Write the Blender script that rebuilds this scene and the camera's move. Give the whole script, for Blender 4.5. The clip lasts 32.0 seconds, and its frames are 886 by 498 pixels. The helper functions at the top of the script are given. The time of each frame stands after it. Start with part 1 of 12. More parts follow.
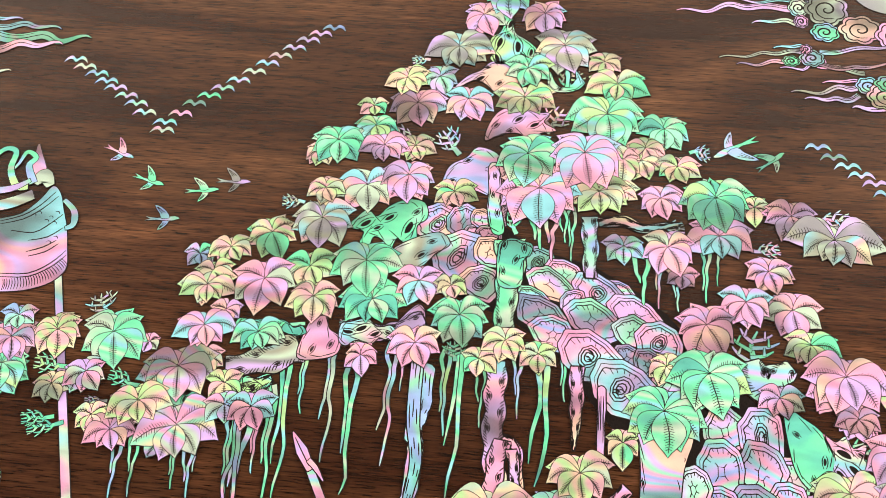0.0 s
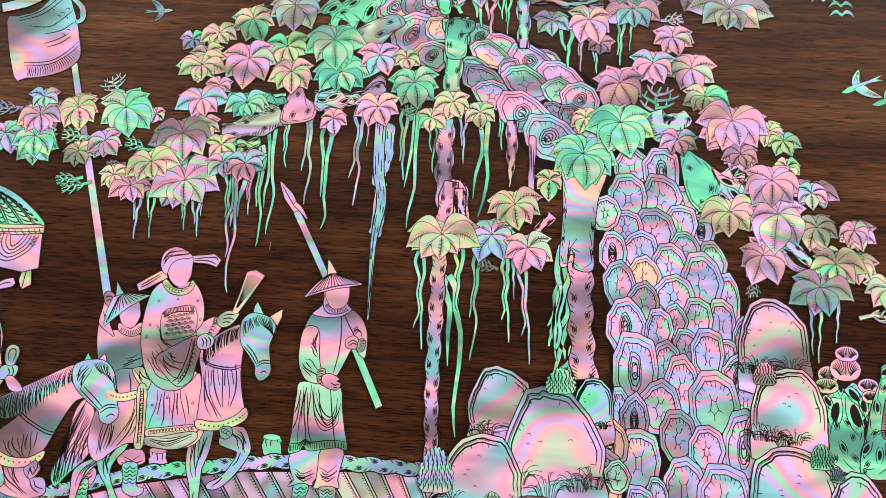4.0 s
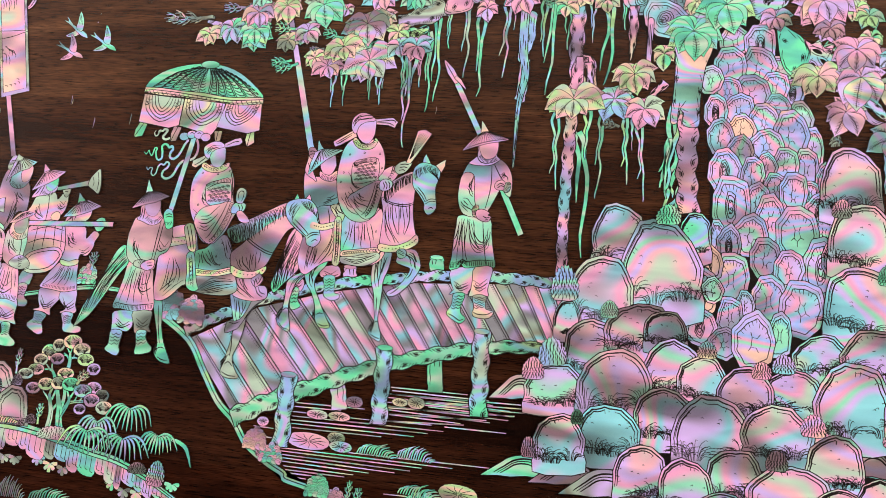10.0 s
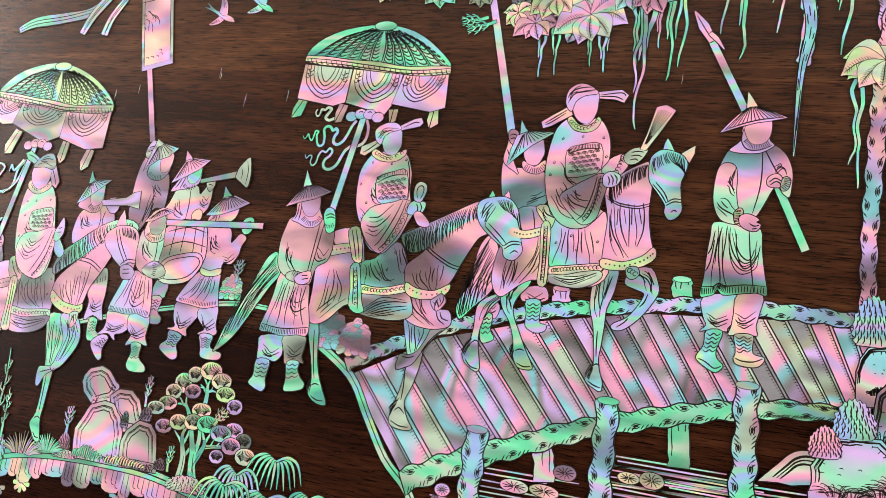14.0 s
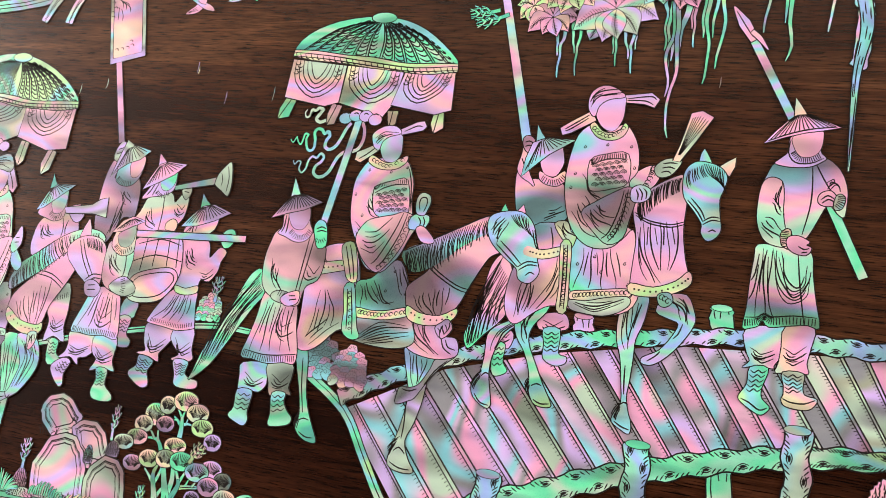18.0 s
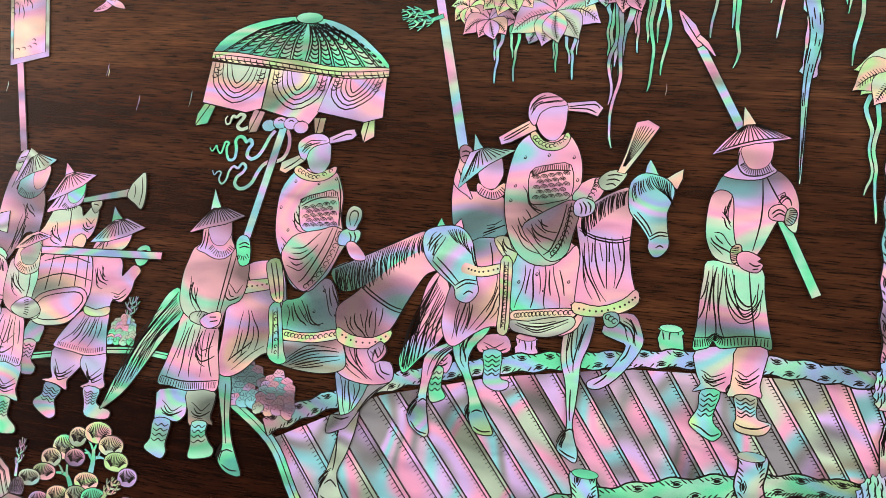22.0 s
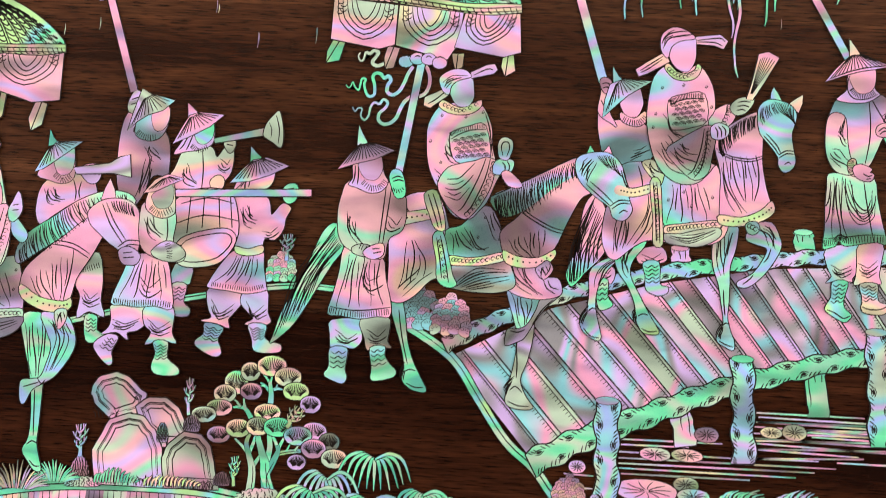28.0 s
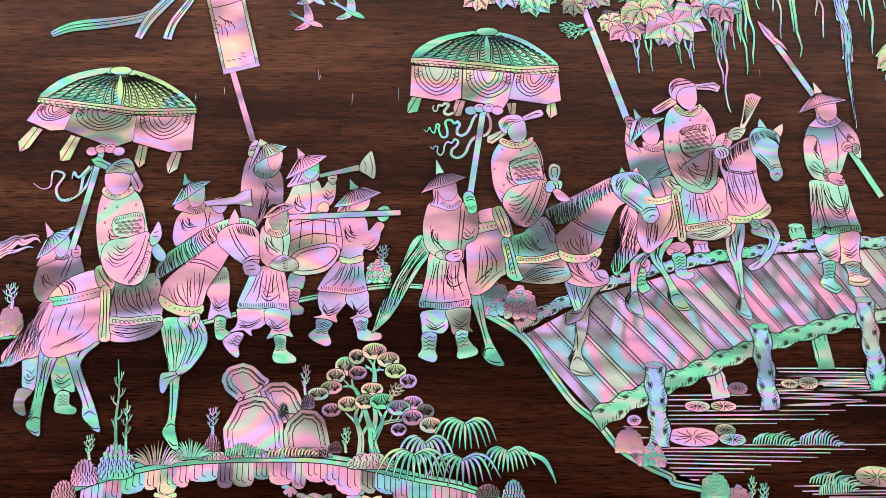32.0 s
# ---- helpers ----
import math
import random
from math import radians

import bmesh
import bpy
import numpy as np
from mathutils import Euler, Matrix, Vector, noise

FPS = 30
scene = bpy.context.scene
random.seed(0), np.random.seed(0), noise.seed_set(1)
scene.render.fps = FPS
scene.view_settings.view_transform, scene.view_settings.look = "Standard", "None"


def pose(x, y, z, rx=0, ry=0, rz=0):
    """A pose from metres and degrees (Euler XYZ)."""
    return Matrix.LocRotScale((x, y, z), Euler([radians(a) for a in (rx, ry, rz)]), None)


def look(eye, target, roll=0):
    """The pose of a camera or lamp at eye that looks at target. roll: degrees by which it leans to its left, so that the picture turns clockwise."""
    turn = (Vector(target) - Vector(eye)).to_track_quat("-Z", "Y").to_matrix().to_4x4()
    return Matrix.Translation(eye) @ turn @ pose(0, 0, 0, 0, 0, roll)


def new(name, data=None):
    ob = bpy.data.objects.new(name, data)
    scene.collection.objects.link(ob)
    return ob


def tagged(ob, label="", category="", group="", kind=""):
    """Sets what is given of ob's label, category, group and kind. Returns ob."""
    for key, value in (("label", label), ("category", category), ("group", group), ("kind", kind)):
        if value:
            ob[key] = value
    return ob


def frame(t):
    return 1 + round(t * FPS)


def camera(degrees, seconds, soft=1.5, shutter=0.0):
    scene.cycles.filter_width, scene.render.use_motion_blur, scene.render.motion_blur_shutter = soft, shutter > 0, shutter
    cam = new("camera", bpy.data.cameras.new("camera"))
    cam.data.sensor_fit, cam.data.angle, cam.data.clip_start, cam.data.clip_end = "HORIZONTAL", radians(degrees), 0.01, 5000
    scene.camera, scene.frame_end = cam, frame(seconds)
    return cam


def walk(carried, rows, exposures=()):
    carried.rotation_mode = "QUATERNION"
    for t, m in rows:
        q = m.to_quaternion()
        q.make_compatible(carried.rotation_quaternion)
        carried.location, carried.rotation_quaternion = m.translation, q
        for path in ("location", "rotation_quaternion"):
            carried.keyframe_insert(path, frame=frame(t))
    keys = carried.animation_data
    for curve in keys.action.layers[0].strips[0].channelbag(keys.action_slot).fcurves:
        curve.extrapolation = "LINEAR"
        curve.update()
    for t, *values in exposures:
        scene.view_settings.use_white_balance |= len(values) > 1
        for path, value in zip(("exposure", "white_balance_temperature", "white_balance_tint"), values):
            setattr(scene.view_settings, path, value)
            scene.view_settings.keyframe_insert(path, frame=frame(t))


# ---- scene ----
cam = camera(46.97, 32.0, soft=0.45, shutter=0.12)
# the way of the camera: seconds, eye, a point that it looks at, roll
PATH = [
    (0, (0.1063, -0.6381, 1.2998), (0.0083, 0.2622, 1.724), 6.8),
    (0.5, (0.1081, -0.6416, 1.291), (0.014, 0.2665, 1.6991), 6.51),
    (1, (0.1132, -0.6583, 1.2757), (0.0255, 0.2556, 1.6719), 6.03),
    (1.5, (0.124, -0.7134, 1.2471), (0.0428, 0.2068, 1.6302), 5.43),
    (2, (0.1289, -0.7289, 1.2343), (0.0534, 0.1997, 1.5976), 4.97),
    (2.5, (0.1349, -0.7268, 1.2288), (0.0592, 0.2109, 1.5679), 4.68),
    (4.5, (0.1552, -0.7787, 1.1859), (0.0731, 0.1845, 1.4418), 4.12),
    (5, (0.1631, -0.8094, 1.1666), (0.076, 0.1566, 1.4101), 3.97),
    (5.5, (0.155, -0.7888, 1.1443), (0.0788, 0.1793, 1.3828), 4.23),
    (6, (0.1485, -0.7771, 1.1276), (0.0771, 0.1947, 1.3524), 3.8),
    (6.5, (0.1699, -0.8386, 1.0995), (0.0775, 0.1317, 1.3228), 4.22),
    (7, (0.1893, -0.9014, 1.0811), (0.0751, 0.0661, 1.3068), 4.44),
    (7.5, (0.2023, -0.94, 1.0664), (0.0706, 0.025, 1.2932), 4.87),
    (8, (0.202, -0.9362, 1.0695), (0.0527, 0.0281, 1.2881), 5.11),
    (8.5, (0.1955, -0.9243, 1.0712), (0.0307, 0.0382, 1.2869), 5.45),
    (9, (0.1821, -0.905, 1.0663), (0.0008, 0.0546, 1.2817), 5.97),
    (9.5, (0.188, -0.9097, 1.0681), (-0.0164, 0.0463, 1.2788), 6.59),
    (10, (0.203, -0.9075, 1.0697), (-0.0344, 0.0405, 1.2818), 7.06),
    (10.5, (0.2126, -0.9068, 1.071), (-0.0552, 0.0328, 1.2842), 7.19),
    (11, (0.2124, -0.9069, 1.0751), (-0.0827, 0.0256, 1.2835), 7.52),
    (11.5, (0.1516, -0.7739, 1.1058), (-0.1583, 0.1562, 1.303), 7.75),
    (12, (0.1162, -0.7123, 1.1209), (-0.2085, 0.215, 1.3074), 8.11),
    (12.5, (0.0988, -0.6814, 1.1259), (-0.2456, 0.2395, 1.3084), 8.63),
    (13, (0.0991, -0.679, 1.1231), (-0.2665, 0.2334, 1.3074), 9.25),
    (13.5, (0.0988, -0.6843, 1.1254), (-0.2873, 0.2187, 1.314), 9.87),
    (14, (0.0997, -0.6891, 1.1246), (-0.3021, 0.2071, 1.3129), 10.29),
    (14.5, (0.0995, -0.6917, 1.1231), (-0.3063, 0.203, 1.3099), 10.51),
    (16.5, (0.1003, -0.6916, 1.1232), (-0.3062, 0.2021, 1.3131), 10.78),
    (17, (0.0947, -0.6965, 1.1226), (-0.3088, 0.1979, 1.3155), 10.83),
    (17.5, (0.0874, -0.6953, 1.1286), (-0.308, 0.2024, 1.3226), 10.75),
    (18, (0.0436, -0.6278, 1.1527), (-0.3319, 0.2798, 1.3404), 10.48),
    (18.5, (0.0206, -0.5898, 1.1665), (-0.3391, 0.3255, 1.3479), 10.15),
    (19, (0.0221, -0.5892, 1.1678), (-0.3325, 0.3281, 1.3492), 9.95),
    (19.5, (0.0207, -0.5919, 1.171), (-0.3278, 0.3274, 1.3541), 9.9),
    (20, (0.0203, -0.5936, 1.1725), (-0.3242, 0.3266, 1.3585), 9.82),
    (20.5, (0.0211, -0.5936, 1.1724), (-0.3161, 0.3288, 1.3607), 9.61),
    (21, (0.0246, -0.5915, 1.1722), (-0.2996, 0.3354, 1.3616), 9.39),
    (21.5, (0.0217, -0.5923, 1.1721), (-0.2897, 0.3386, 1.3629), 9.3),
    (22, (0.0214, -0.5956, 1.1749), (-0.2836, 0.3371, 1.3675), 9.13),
    (22.5, (0.0207, -0.5955, 1.1769), (-0.2859, 0.3368, 1.3684), 8.81),
    (23, (0.0142, -0.598, 1.1781), (-0.306, 0.331, 1.3638), 8.5),
    (23.5, (0.0036, -0.5903, 1.17), (-0.323, 0.3372, 1.352), 8.46),
    (24, (-0.002, -0.598, 1.1706), (-0.3365, 0.3255, 1.3585), 8.61),
    (24.5, (0.0225, -0.6553, 1.1516), (-0.3299, 0.2584, 1.3539), 8.93),
    (25, (0.0127, -0.6416, 1.1506), (-0.3391, 0.274, 1.3457), 8.23),
    (25.5, (-0.0095, -0.6347, 1.139), (-0.3486, 0.2895, 1.3148), 7.08),
    (27.5, (-0.1515, -0.699, 1.2428), (-0.2525, 0.2928, 1.3214), 3.84),
    (28, (-0.2395, -0.7086, 1.1789), (-0.291, 0.2864, 1.264), 3.3),
    (28.5, (-0.2647, -0.7028, 1.0676), (-0.2786, 0.2903, 1.184), 1.51),
    (29, (-0.2844, -0.7316, 1.0273), (-0.2966, 0.2545, 1.1927), 0.47),
    (29.5, (-0.2964, -0.7397, 1.0136), (-0.2971, 0.2399, 1.2145), 0.54),
    (30, (-0.3081, -0.7451, 1.0158), (-0.3093, 0.2279, 1.2465), 0.57),
    (30.5, (-0.3086, -0.7632, 1.007), (-0.3085, 0.205, 1.2571), 0.6),
    (31, (-0.3134, -0.8052, 0.9919), (-0.3155, 0.1579, 1.2612), 0.55),
    (31.5, (-0.3187, -0.8303, 0.987), (-0.3271, 0.1279, 1.2732), 0.43),
    (32, (-0.3242, -0.8396, 0.9826), (-0.3353, 0.116, 1.2771), 0.52),
]
walk(cam, [(t, look(eye, to, roll)) for t, eye, to, roll in PATH], exposures=[(0.0, 0.34, 7350, 15), (2.5, 0.20, 7250, 17), (5.0, 0.02, 6900, 16), (9.0, -0.03, 6900, 16), (12.0, -0.01, 6900, 15), (14.0, 0.05, 6950, 14), (22.0, 0.09, 6900, 13), (25.0, 0.10, 6900, 13), (28.0, 0.12, 7050, 14), (29.0, 0.11, 6700, 26), (32.0, 0.12, 6700, 28)])

# ---- light: a faint sky, and an added area lamp on either side ----
world = bpy.data.worlds.new("sky")
scene.world = world
world.use_nodes = True
wt = world.node_tree
sky = wt.nodes.new("ShaderNodeTexSky")
sky.sky_type, sky.sun_disc = "NISHITA", False
sky.sun_elevation, sky.sun_rotation = radians(40), radians(200)
wt.nodes["Background"].inputs["Strength"].default_value = 0.1
wt.links.new(sky.outputs[0], wt.nodes["Background"].inputs["Color"])


def area_lamp(name, eye, to, wide, high, watts, colour):
    data = bpy.data.lights.new(name, "AREA")
    data.shape, data.size, data.size_y, data.energy, data.color = "RECTANGLE", wide, high, watts, colour
    ob = new(name, data)
    ob.matrix_world = look(eye, to)
    return ob


# both lamps are added, unseen, set wide so the panel doesn't mirror them
area_lamp("added_lamp_west", (-2.93, -0.75, 1.75), (0.2, -0.1, 1.4), 1.0, 1.5, 116, (1.0, 0.965, 0.955))
area_lamp("added_lamp_east", (2.93, -0.75, 1.75), (-0.6, -0.1, 1.4), 1.0, 1.5, 160, (1.0, 0.965, 0.955))


# ---- materials ----
def nodes_of(name):
    mat = bpy.data.materials.new(name)
    mat.use_nodes = True
    tree = mat.node_tree
    return mat, tree, tree.nodes["Principled BSDF"]


def add(tree, kind, **values):
    node = tree.nodes.new(kind)
    for key, value in values.items():
        node.inputs[key].default_value = value
    return node


def ramp_node(tree, stops):
    node = tree.nodes.new("ShaderNodeValToRGB")
    while len(node.color_ramp.elements) < len(stops):
        node.color_ramp.elements.new(0.5)
    for el, (at, colour) in zip(node.color_ramp.elements, stops):
        el.position, el.color = at, (*colour, 1)
    return node


PINK, ROSE, PEACH, CREAM = (0.92, 0.42, 0.66), (0.94, 0.52, 0.60), (0.92, 0.62, 0.50), (0.84, 0.80, 0.52)
LIME, MINT, TEAL, AQUA = (0.48, 0.84, 0.38), (0.14, 0.82, 0.46), (0.10, 0.58, 0.46), (0.26, 0.72, 0.80)
BLUE, LILAC, SAGE, JADE = (0.36, 0.54, 0.94), (0.68, 0.50, 0.92), (0.54, 0.74, 0.58), (0.30, 0.82, 0.58)
GREY, SLATE, MAUVE, OLIVE = (0.07, 0.075, 0.065), (0.30, 0.31, 0.34), (0.66, 0.50, 0.70), (0.38, 0.42, 0.32)


def nacre(name, hues, size=17.0, shadowy=0.6, lay=(0.7, 1.0, 1.3)):
    """Mother-of-pearl: colours that flow in bands through each sheet of shell, with dull grey streaks and a glossy polish."""
    mat, tree, bsdf = nodes_of(name)
    link = tree.links.new
    where = tree.nodes.new("ShaderNodeNewGeometry")
    info = tree.nodes.new("ShaderNodeObjectInfo")
    shift = add(tree, "ShaderNodeVectorMath")
    shift.operation = "MULTIPLY_ADD"
    spread = tree.nodes.new("ShaderNodeCombineXYZ")
    for n in range(3):
        link(info.outputs["Random"], spread.inputs[n])
    link(spread.outputs[0], shift.inputs[0])
    shift.inputs[1].default_value = (3.1, 1.7, 2.3)
    link(where.outputs["Position"], shift.inputs[2])
    island = tree.nodes.new("ShaderNodeMath")
    island.operation = "MULTIPLY"
    island.inputs[1].default_value = 0.08
    link(where.outputs["Random Per Island"], island.inputs[0])
    shift2 = tree.nodes.new("ShaderNodeVectorMath")
    shift2.operation = "ADD"
    link(shift.outputs[0], shift2.inputs[0])
    link(island.outputs[0], shift2.inputs[1])
    lie = add(tree, "ShaderNodeMapping")
    lie.inputs["Scale"].default_value = lay
    link(shift2.outputs[0], lie.inputs["Vector"])
    flow = add(tree, "ShaderNodeTexNoise", Scale=size, Detail=0.6, Roughness=0.35, Distortion=0.12)
    link(lie.outputs[0], flow.inputs["Vector"])
    wide = tree.nodes.new("ShaderNodeMapRange")
    wide.inputs["From Min"].default_value, wide.inputs["From Max"].default_value = 0.27, 0.73
    link(flow.outputs["Fac"], wide.inputs["Value"])
    stops = [((i + 0.5) / len(hues), c) for i, c in enumerate(hues)]
    colour = ramp_node(tree, stops)
    colour.color_ramp.interpolation = "EASE"
    link(wide.outputs[0], colour.inputs[0])
    # dull grey streaks from a stretched noise, mixed over the hues
    streak = add(tree, "ShaderNodeTexNoise", Scale=size * 1.05, Detail=1.0, Roughness=0.5, Distortion=0.3)
    squash = add(tree, "ShaderNodeMapping")
    squash.inputs["Scale"].default_value = (0.65, 1.0, 1.5)
    link(shift.outputs[0], squash.inputs["Vector"])
    link(squash.outputs[0], streak.inputs["Vector"])
    dull = ramp_node(tree, [(0.49, (0, 0, 0)), (0.58, (shadowy * 0.5,) * 3), (0.67, (shadowy,) * 3)])
    link(streak.outputs["Fac"], dull.inputs[0])
    mix = tree.nodes.new("ShaderNodeMix")
    mix.data_type = "RGBA"
    link(dull.outputs[0], mix.inputs["Factor"])
    link(colour.outputs[0], mix.inputs["A"])
    mix.inputs["B"].default_value = (*GREY, 1)
    # chatoyant sheen put into the colour: fine wavering bands of light and dark
    rings = add(tree, "ShaderNodeTexNoise", Scale=size * 2.2, Detail=2.0, Roughness=0.5, Distortion=0.5)
    bands = add(tree, "ShaderNodeMapping")
    bands.inputs["Scale"].default_value = (0.45, 1.0, 1.6)
    link(shift.outputs[0], bands.inputs["Vector"])
    link(bands.outputs[0], rings.inputs["Vector"])
    sheen = ramp_node(tree, [(0.30, (0.72, 0.72, 0.78)), (0.44, (0.93, 0.94, 0.97)), (0.58, (1.03, 1.03, 1.04)), (0.72, (1.20, 1.18, 1.16))])
    link(rings.outputs["Fac"], sheen.inputs[0])
    layer = tree.nodes.new("ShaderNodeMix")
    layer.data_type, layer.blend_type = "RGBA", "MULTIPLY"
    layer.inputs["Factor"].default_value = 1.0
    link(mix.outputs["Result"], layer.inputs["A"])
    link(sheen.outputs[0], layer.inputs["B"])
    link(layer.outputs["Result"], bsdf.inputs["Base Color"])
    fine = add(tree, "ShaderNodeTexNoise", Scale=420.0, Detail=3.0)
    bump = add(tree, "ShaderNodeBump", Strength=0.12, Distance=0.0004)
    link(fine.outputs["Fac"], bump.inputs["Height"])
    link(bump.outputs[0], bsdf.inputs["Normal"])
    rough = ramp_node(tree, [(0.3, (0.22,) * 3), (0.7, (0.4,) * 3)])
    link(fine.outputs["Fac"], rough.inputs[0])
    link(rough.outputs[0], bsdf.inputs["Roughness"])
    bsdf.inputs["Thin Film Thickness"].default_value = 430.0
    bsdf.inputs["Thin Film IOR"].default_value = 1.55
    return mat


MIXED = nacre("nacre_mixed", (MINT, AQUA, PINK, SAGE, LILAC, PINK, JADE, CREAM, LILAC, PINK), size=22.0, shadowy=0.75)
ROSY = nacre("nacre_rosy", (AQUA, LILAC, ROSE, PINK, LILAC, PINK, PEACH, SAGE), size=17.0, shadowy=0.8)
GREEN = nacre("nacre_green", (TEAL, MINT, JADE, MINT, SAGE, MINT, AQUA, LIME), size=22.0, shadowy=0.5)
LEAFY = nacre("nacre_leafy", (MINT, LIME, SAGE, CREAM, ROSE, LIME, PEACH, LIME, ROSE), size=24.0, shadowy=0.65)
COOL = nacre("nacre_cool", (MINT, AQUA, BLUE, JADE, LILAC, AQUA, SAGE, PINK, LILAC), size=22.0, shadowy=0.55)
SMOKY = nacre("nacre_smoky", (SLATE, OLIVE, LILAC, SLATE, SAGE, OLIVE, AQUA, ROSE, CREAM), size=20.0, shadowy=0.75)
PLANK = nacre("nacre_plank", (SLATE, LILAC, AQUA, MAUVE, SLATE, PINK, LILAC, SLATE, AQUA, PINK, SAGE), size=17.0, shadowy=0.75, lay=(1.0, 1.0, 0.6))
STONE = nacre("nacre_stone", (AQUA, LILAC, JADE, PINK, LILAC, ROSE, SAGE, PINK, AQUA, LILAC), size=14.0, shadowy=0.8, lay=(0.85, 1.0, 1.1))
PALE = nacre("nacre_pale", (SAGE, SLATE, SAGE, MINT, SAGE), size=9.0, shadowy=0.2)
FIGURE = nacre("nacre_figure", (MINT, AQUA, LILAC, PINK, ROSE, PINK, SAGE, JADE, ROSE), size=16.0, shadowy=0.82)
BARK = nacre("nacre_bark", (JADE, AQUA, LILAC, PINK, AQUA, LILAC, BLUE, PINK, JADE, LILAC, PEACH), size=20.0, shadowy=0.6)
TONES = {"m": MIXED, "p": ROSY, "g": GREEN, "y": LEAFY, "b": COOL, "d": SMOKY, "w": PLANK, "s": STONE, "f": FIGURE, "e": PALE, "k": BARK}


def filler():
    """Black lacquer rubbed into the cuts."""
    mat, tree, bsdf = nodes_of("black_lacquer")
    grain = add(tree, "ShaderNodeTexNoise", Scale=300.0)
    tone = ramp_node(tree, [(0.3, (0.004, 0.003, 0.003)), (0.7, (0.014, 0.009, 0.007))])
    tree.links.new(grain.outputs["Fac"], tone.inputs[0])
    tree.links.new(tone.outputs[0], bsdf.inputs["Base Color"])
    bsdf.inputs["Roughness"].default_value = 0.5
    bsdf.inputs["Specular IOR Level"].default_value = 0.15
    return mat


DARK = filler()


def rosewood(name, depth, warm, gloss=0.5):
    """Polished dark rosewood: long wavering figure, fine dark pores along the grain, a clear lacquer."""
    mat, tree, bsdf = nodes_of(name)
    link = tree.links.new
    where = tree.nodes.new("ShaderNodeNewGeometry")
    long = add(tree, "ShaderNodeMapping")
    long.inputs["Scale"].default_value = (1.6, 1.0, 9.0)
    link(where.outputs["Position"], long.inputs["Vector"])
    figure = add(tree, "ShaderNodeTexNoise", Scale=1.6, Detail=5.0, Roughness=0.55, Distortion=0.8)
    link(long.outputs[0], figure.inputs["Vector"])
    stops = [(0.26, (0.009, 0.0026, 0.0012)), (0.42, (0.027, 0.0082, 0.0034)), (0.56, (0.058, 0.0205, 0.0084)), (0.74, (0.115, 0.047, 0.021))]
    tone = ramp_node(tree, [(at, (r * depth, g * depth * warm, b * depth * warm)) for at, (r, g, b) in stops])
    link(figure.outputs["Fac"], tone.inputs[0])
    pores = add(tree, "ShaderNodeMapping")
    pores.inputs["Scale"].default_value = (62.0, 1.0, 1050.0)
    link(where.outputs["Position"], pores.inputs["Vector"])
    dash = add(tree, "ShaderNodeTexNoise", Scale=1.0, Detail=2.0, Distortion=0.3)
    link(pores.outputs[0], dash.inputs["Vector"])
    cut = ramp_node(tree, [(0.32, (0.12,) * 3), (0.44, (0.80,) * 3), (0.64, (1.28,) * 3)])
    link(dash.outputs["Fac"], cut.inputs[0])
    mul = tree.nodes.new("ShaderNodeMix")
    mul.data_type, mul.blend_type = "RGBA", "MULTIPLY"
    mul.inputs["Factor"].default_value = 0.95
    fibres = add(tree, "ShaderNodeMapping")
    fibres.inputs["Scale"].default_value = (9.0, 1.0, 210.0)
    link(where.outputs["Position"], fibres.inputs["Vector"])
    streaks = add(tree, "ShaderNodeTexNoise", Scale=1.0, Detail=4.0, Roughness=0.65, Distortion=0.5)
    link(fibres.outputs[0], streaks.inputs["Vector"])
    banded = ramp_node(tree, [(0.30, (0.42, 0.38, 0.36)), (0.5, (1.0, 1.0, 1.0)), (0.70, (1.6, 1.6, 1.55))])
    link(streaks.outputs["Fac"], banded.inputs[0])
    first = tree.nodes.new("ShaderNodeMix")
    first.data_type, first.blend_type = "RGBA", "MULTIPLY"
    first.inputs["Factor"].default_value = 0.9
    link(tone.outputs[0], first.inputs["A"])
    link(banded.outputs[0], first.inputs["B"])
    link(first.outputs["Result"], mul.inputs["A"])
    link(cut.outputs[0], mul.inputs["B"])
    link(mul.outputs["Result"], bsdf.inputs["Base Color"])
    bump = add(tree, "ShaderNodeBump", Strength=0.15, Distance=0.0003)
    link(dash.outputs["Fac"], bump.inputs["Height"])
    link(bump.outputs[0], bsdf.inputs["Normal"])
    bsdf.inputs["Roughness"].default_value = 0.24
    bsdf.inputs["Specular IOR Level"].default_value = gloss
    return mat


def plaster(name, a, b):
    mat, tree, bsdf = nodes_of(name)
    spot = add(tree, "ShaderNodeTexNoise", Scale=6.0, Detail=6.0)
    tone = ramp_node(tree, [(0.3, a), (0.7, b)])
    tree.links.new(spot.outputs["Fac"], tone.inputs[0])
    tree.links.new(tone.outputs[0], bsdf.inputs["Base Color"])
    bsdf.inputs["Roughness"].default_value = 0.85
    return mat


# glare is put into the wood tones: darkened where it lacks, lightened where it lies
WOODS = (rosewood("rosewood_unglared", 0.48, 0.72, 0.12), rosewood("rosewood_mid", 1.04, 1.0), rosewood("rosewood_glare", 1.32, 1.08), rosewood("rosewood_figured_glare", 1.2, 1.12), rosewood("rosewood_low_glare", 0.6, 0.82, 0.25))
WALL = plaster("wall_plaster", (0.52, 0.50, 0.46), (0.58, 0.56, 0.52))
# unseen surfaces: white above for haze on the wood, dark elsewhere against it
WHITE = plaster("ceiling_bright_unseen", (0.84, 0.80, 0.73), (0.88, 0.84, 0.77))
DIM = plaster("wall_dark_unseen", (0.045, 0.030, 0.022), (0.07, 0.048, 0.034))
FLOOR = plaster("floor_dark_unseen", (0.08, 0.06, 0.05), (0.12, 0.10, 0.08))


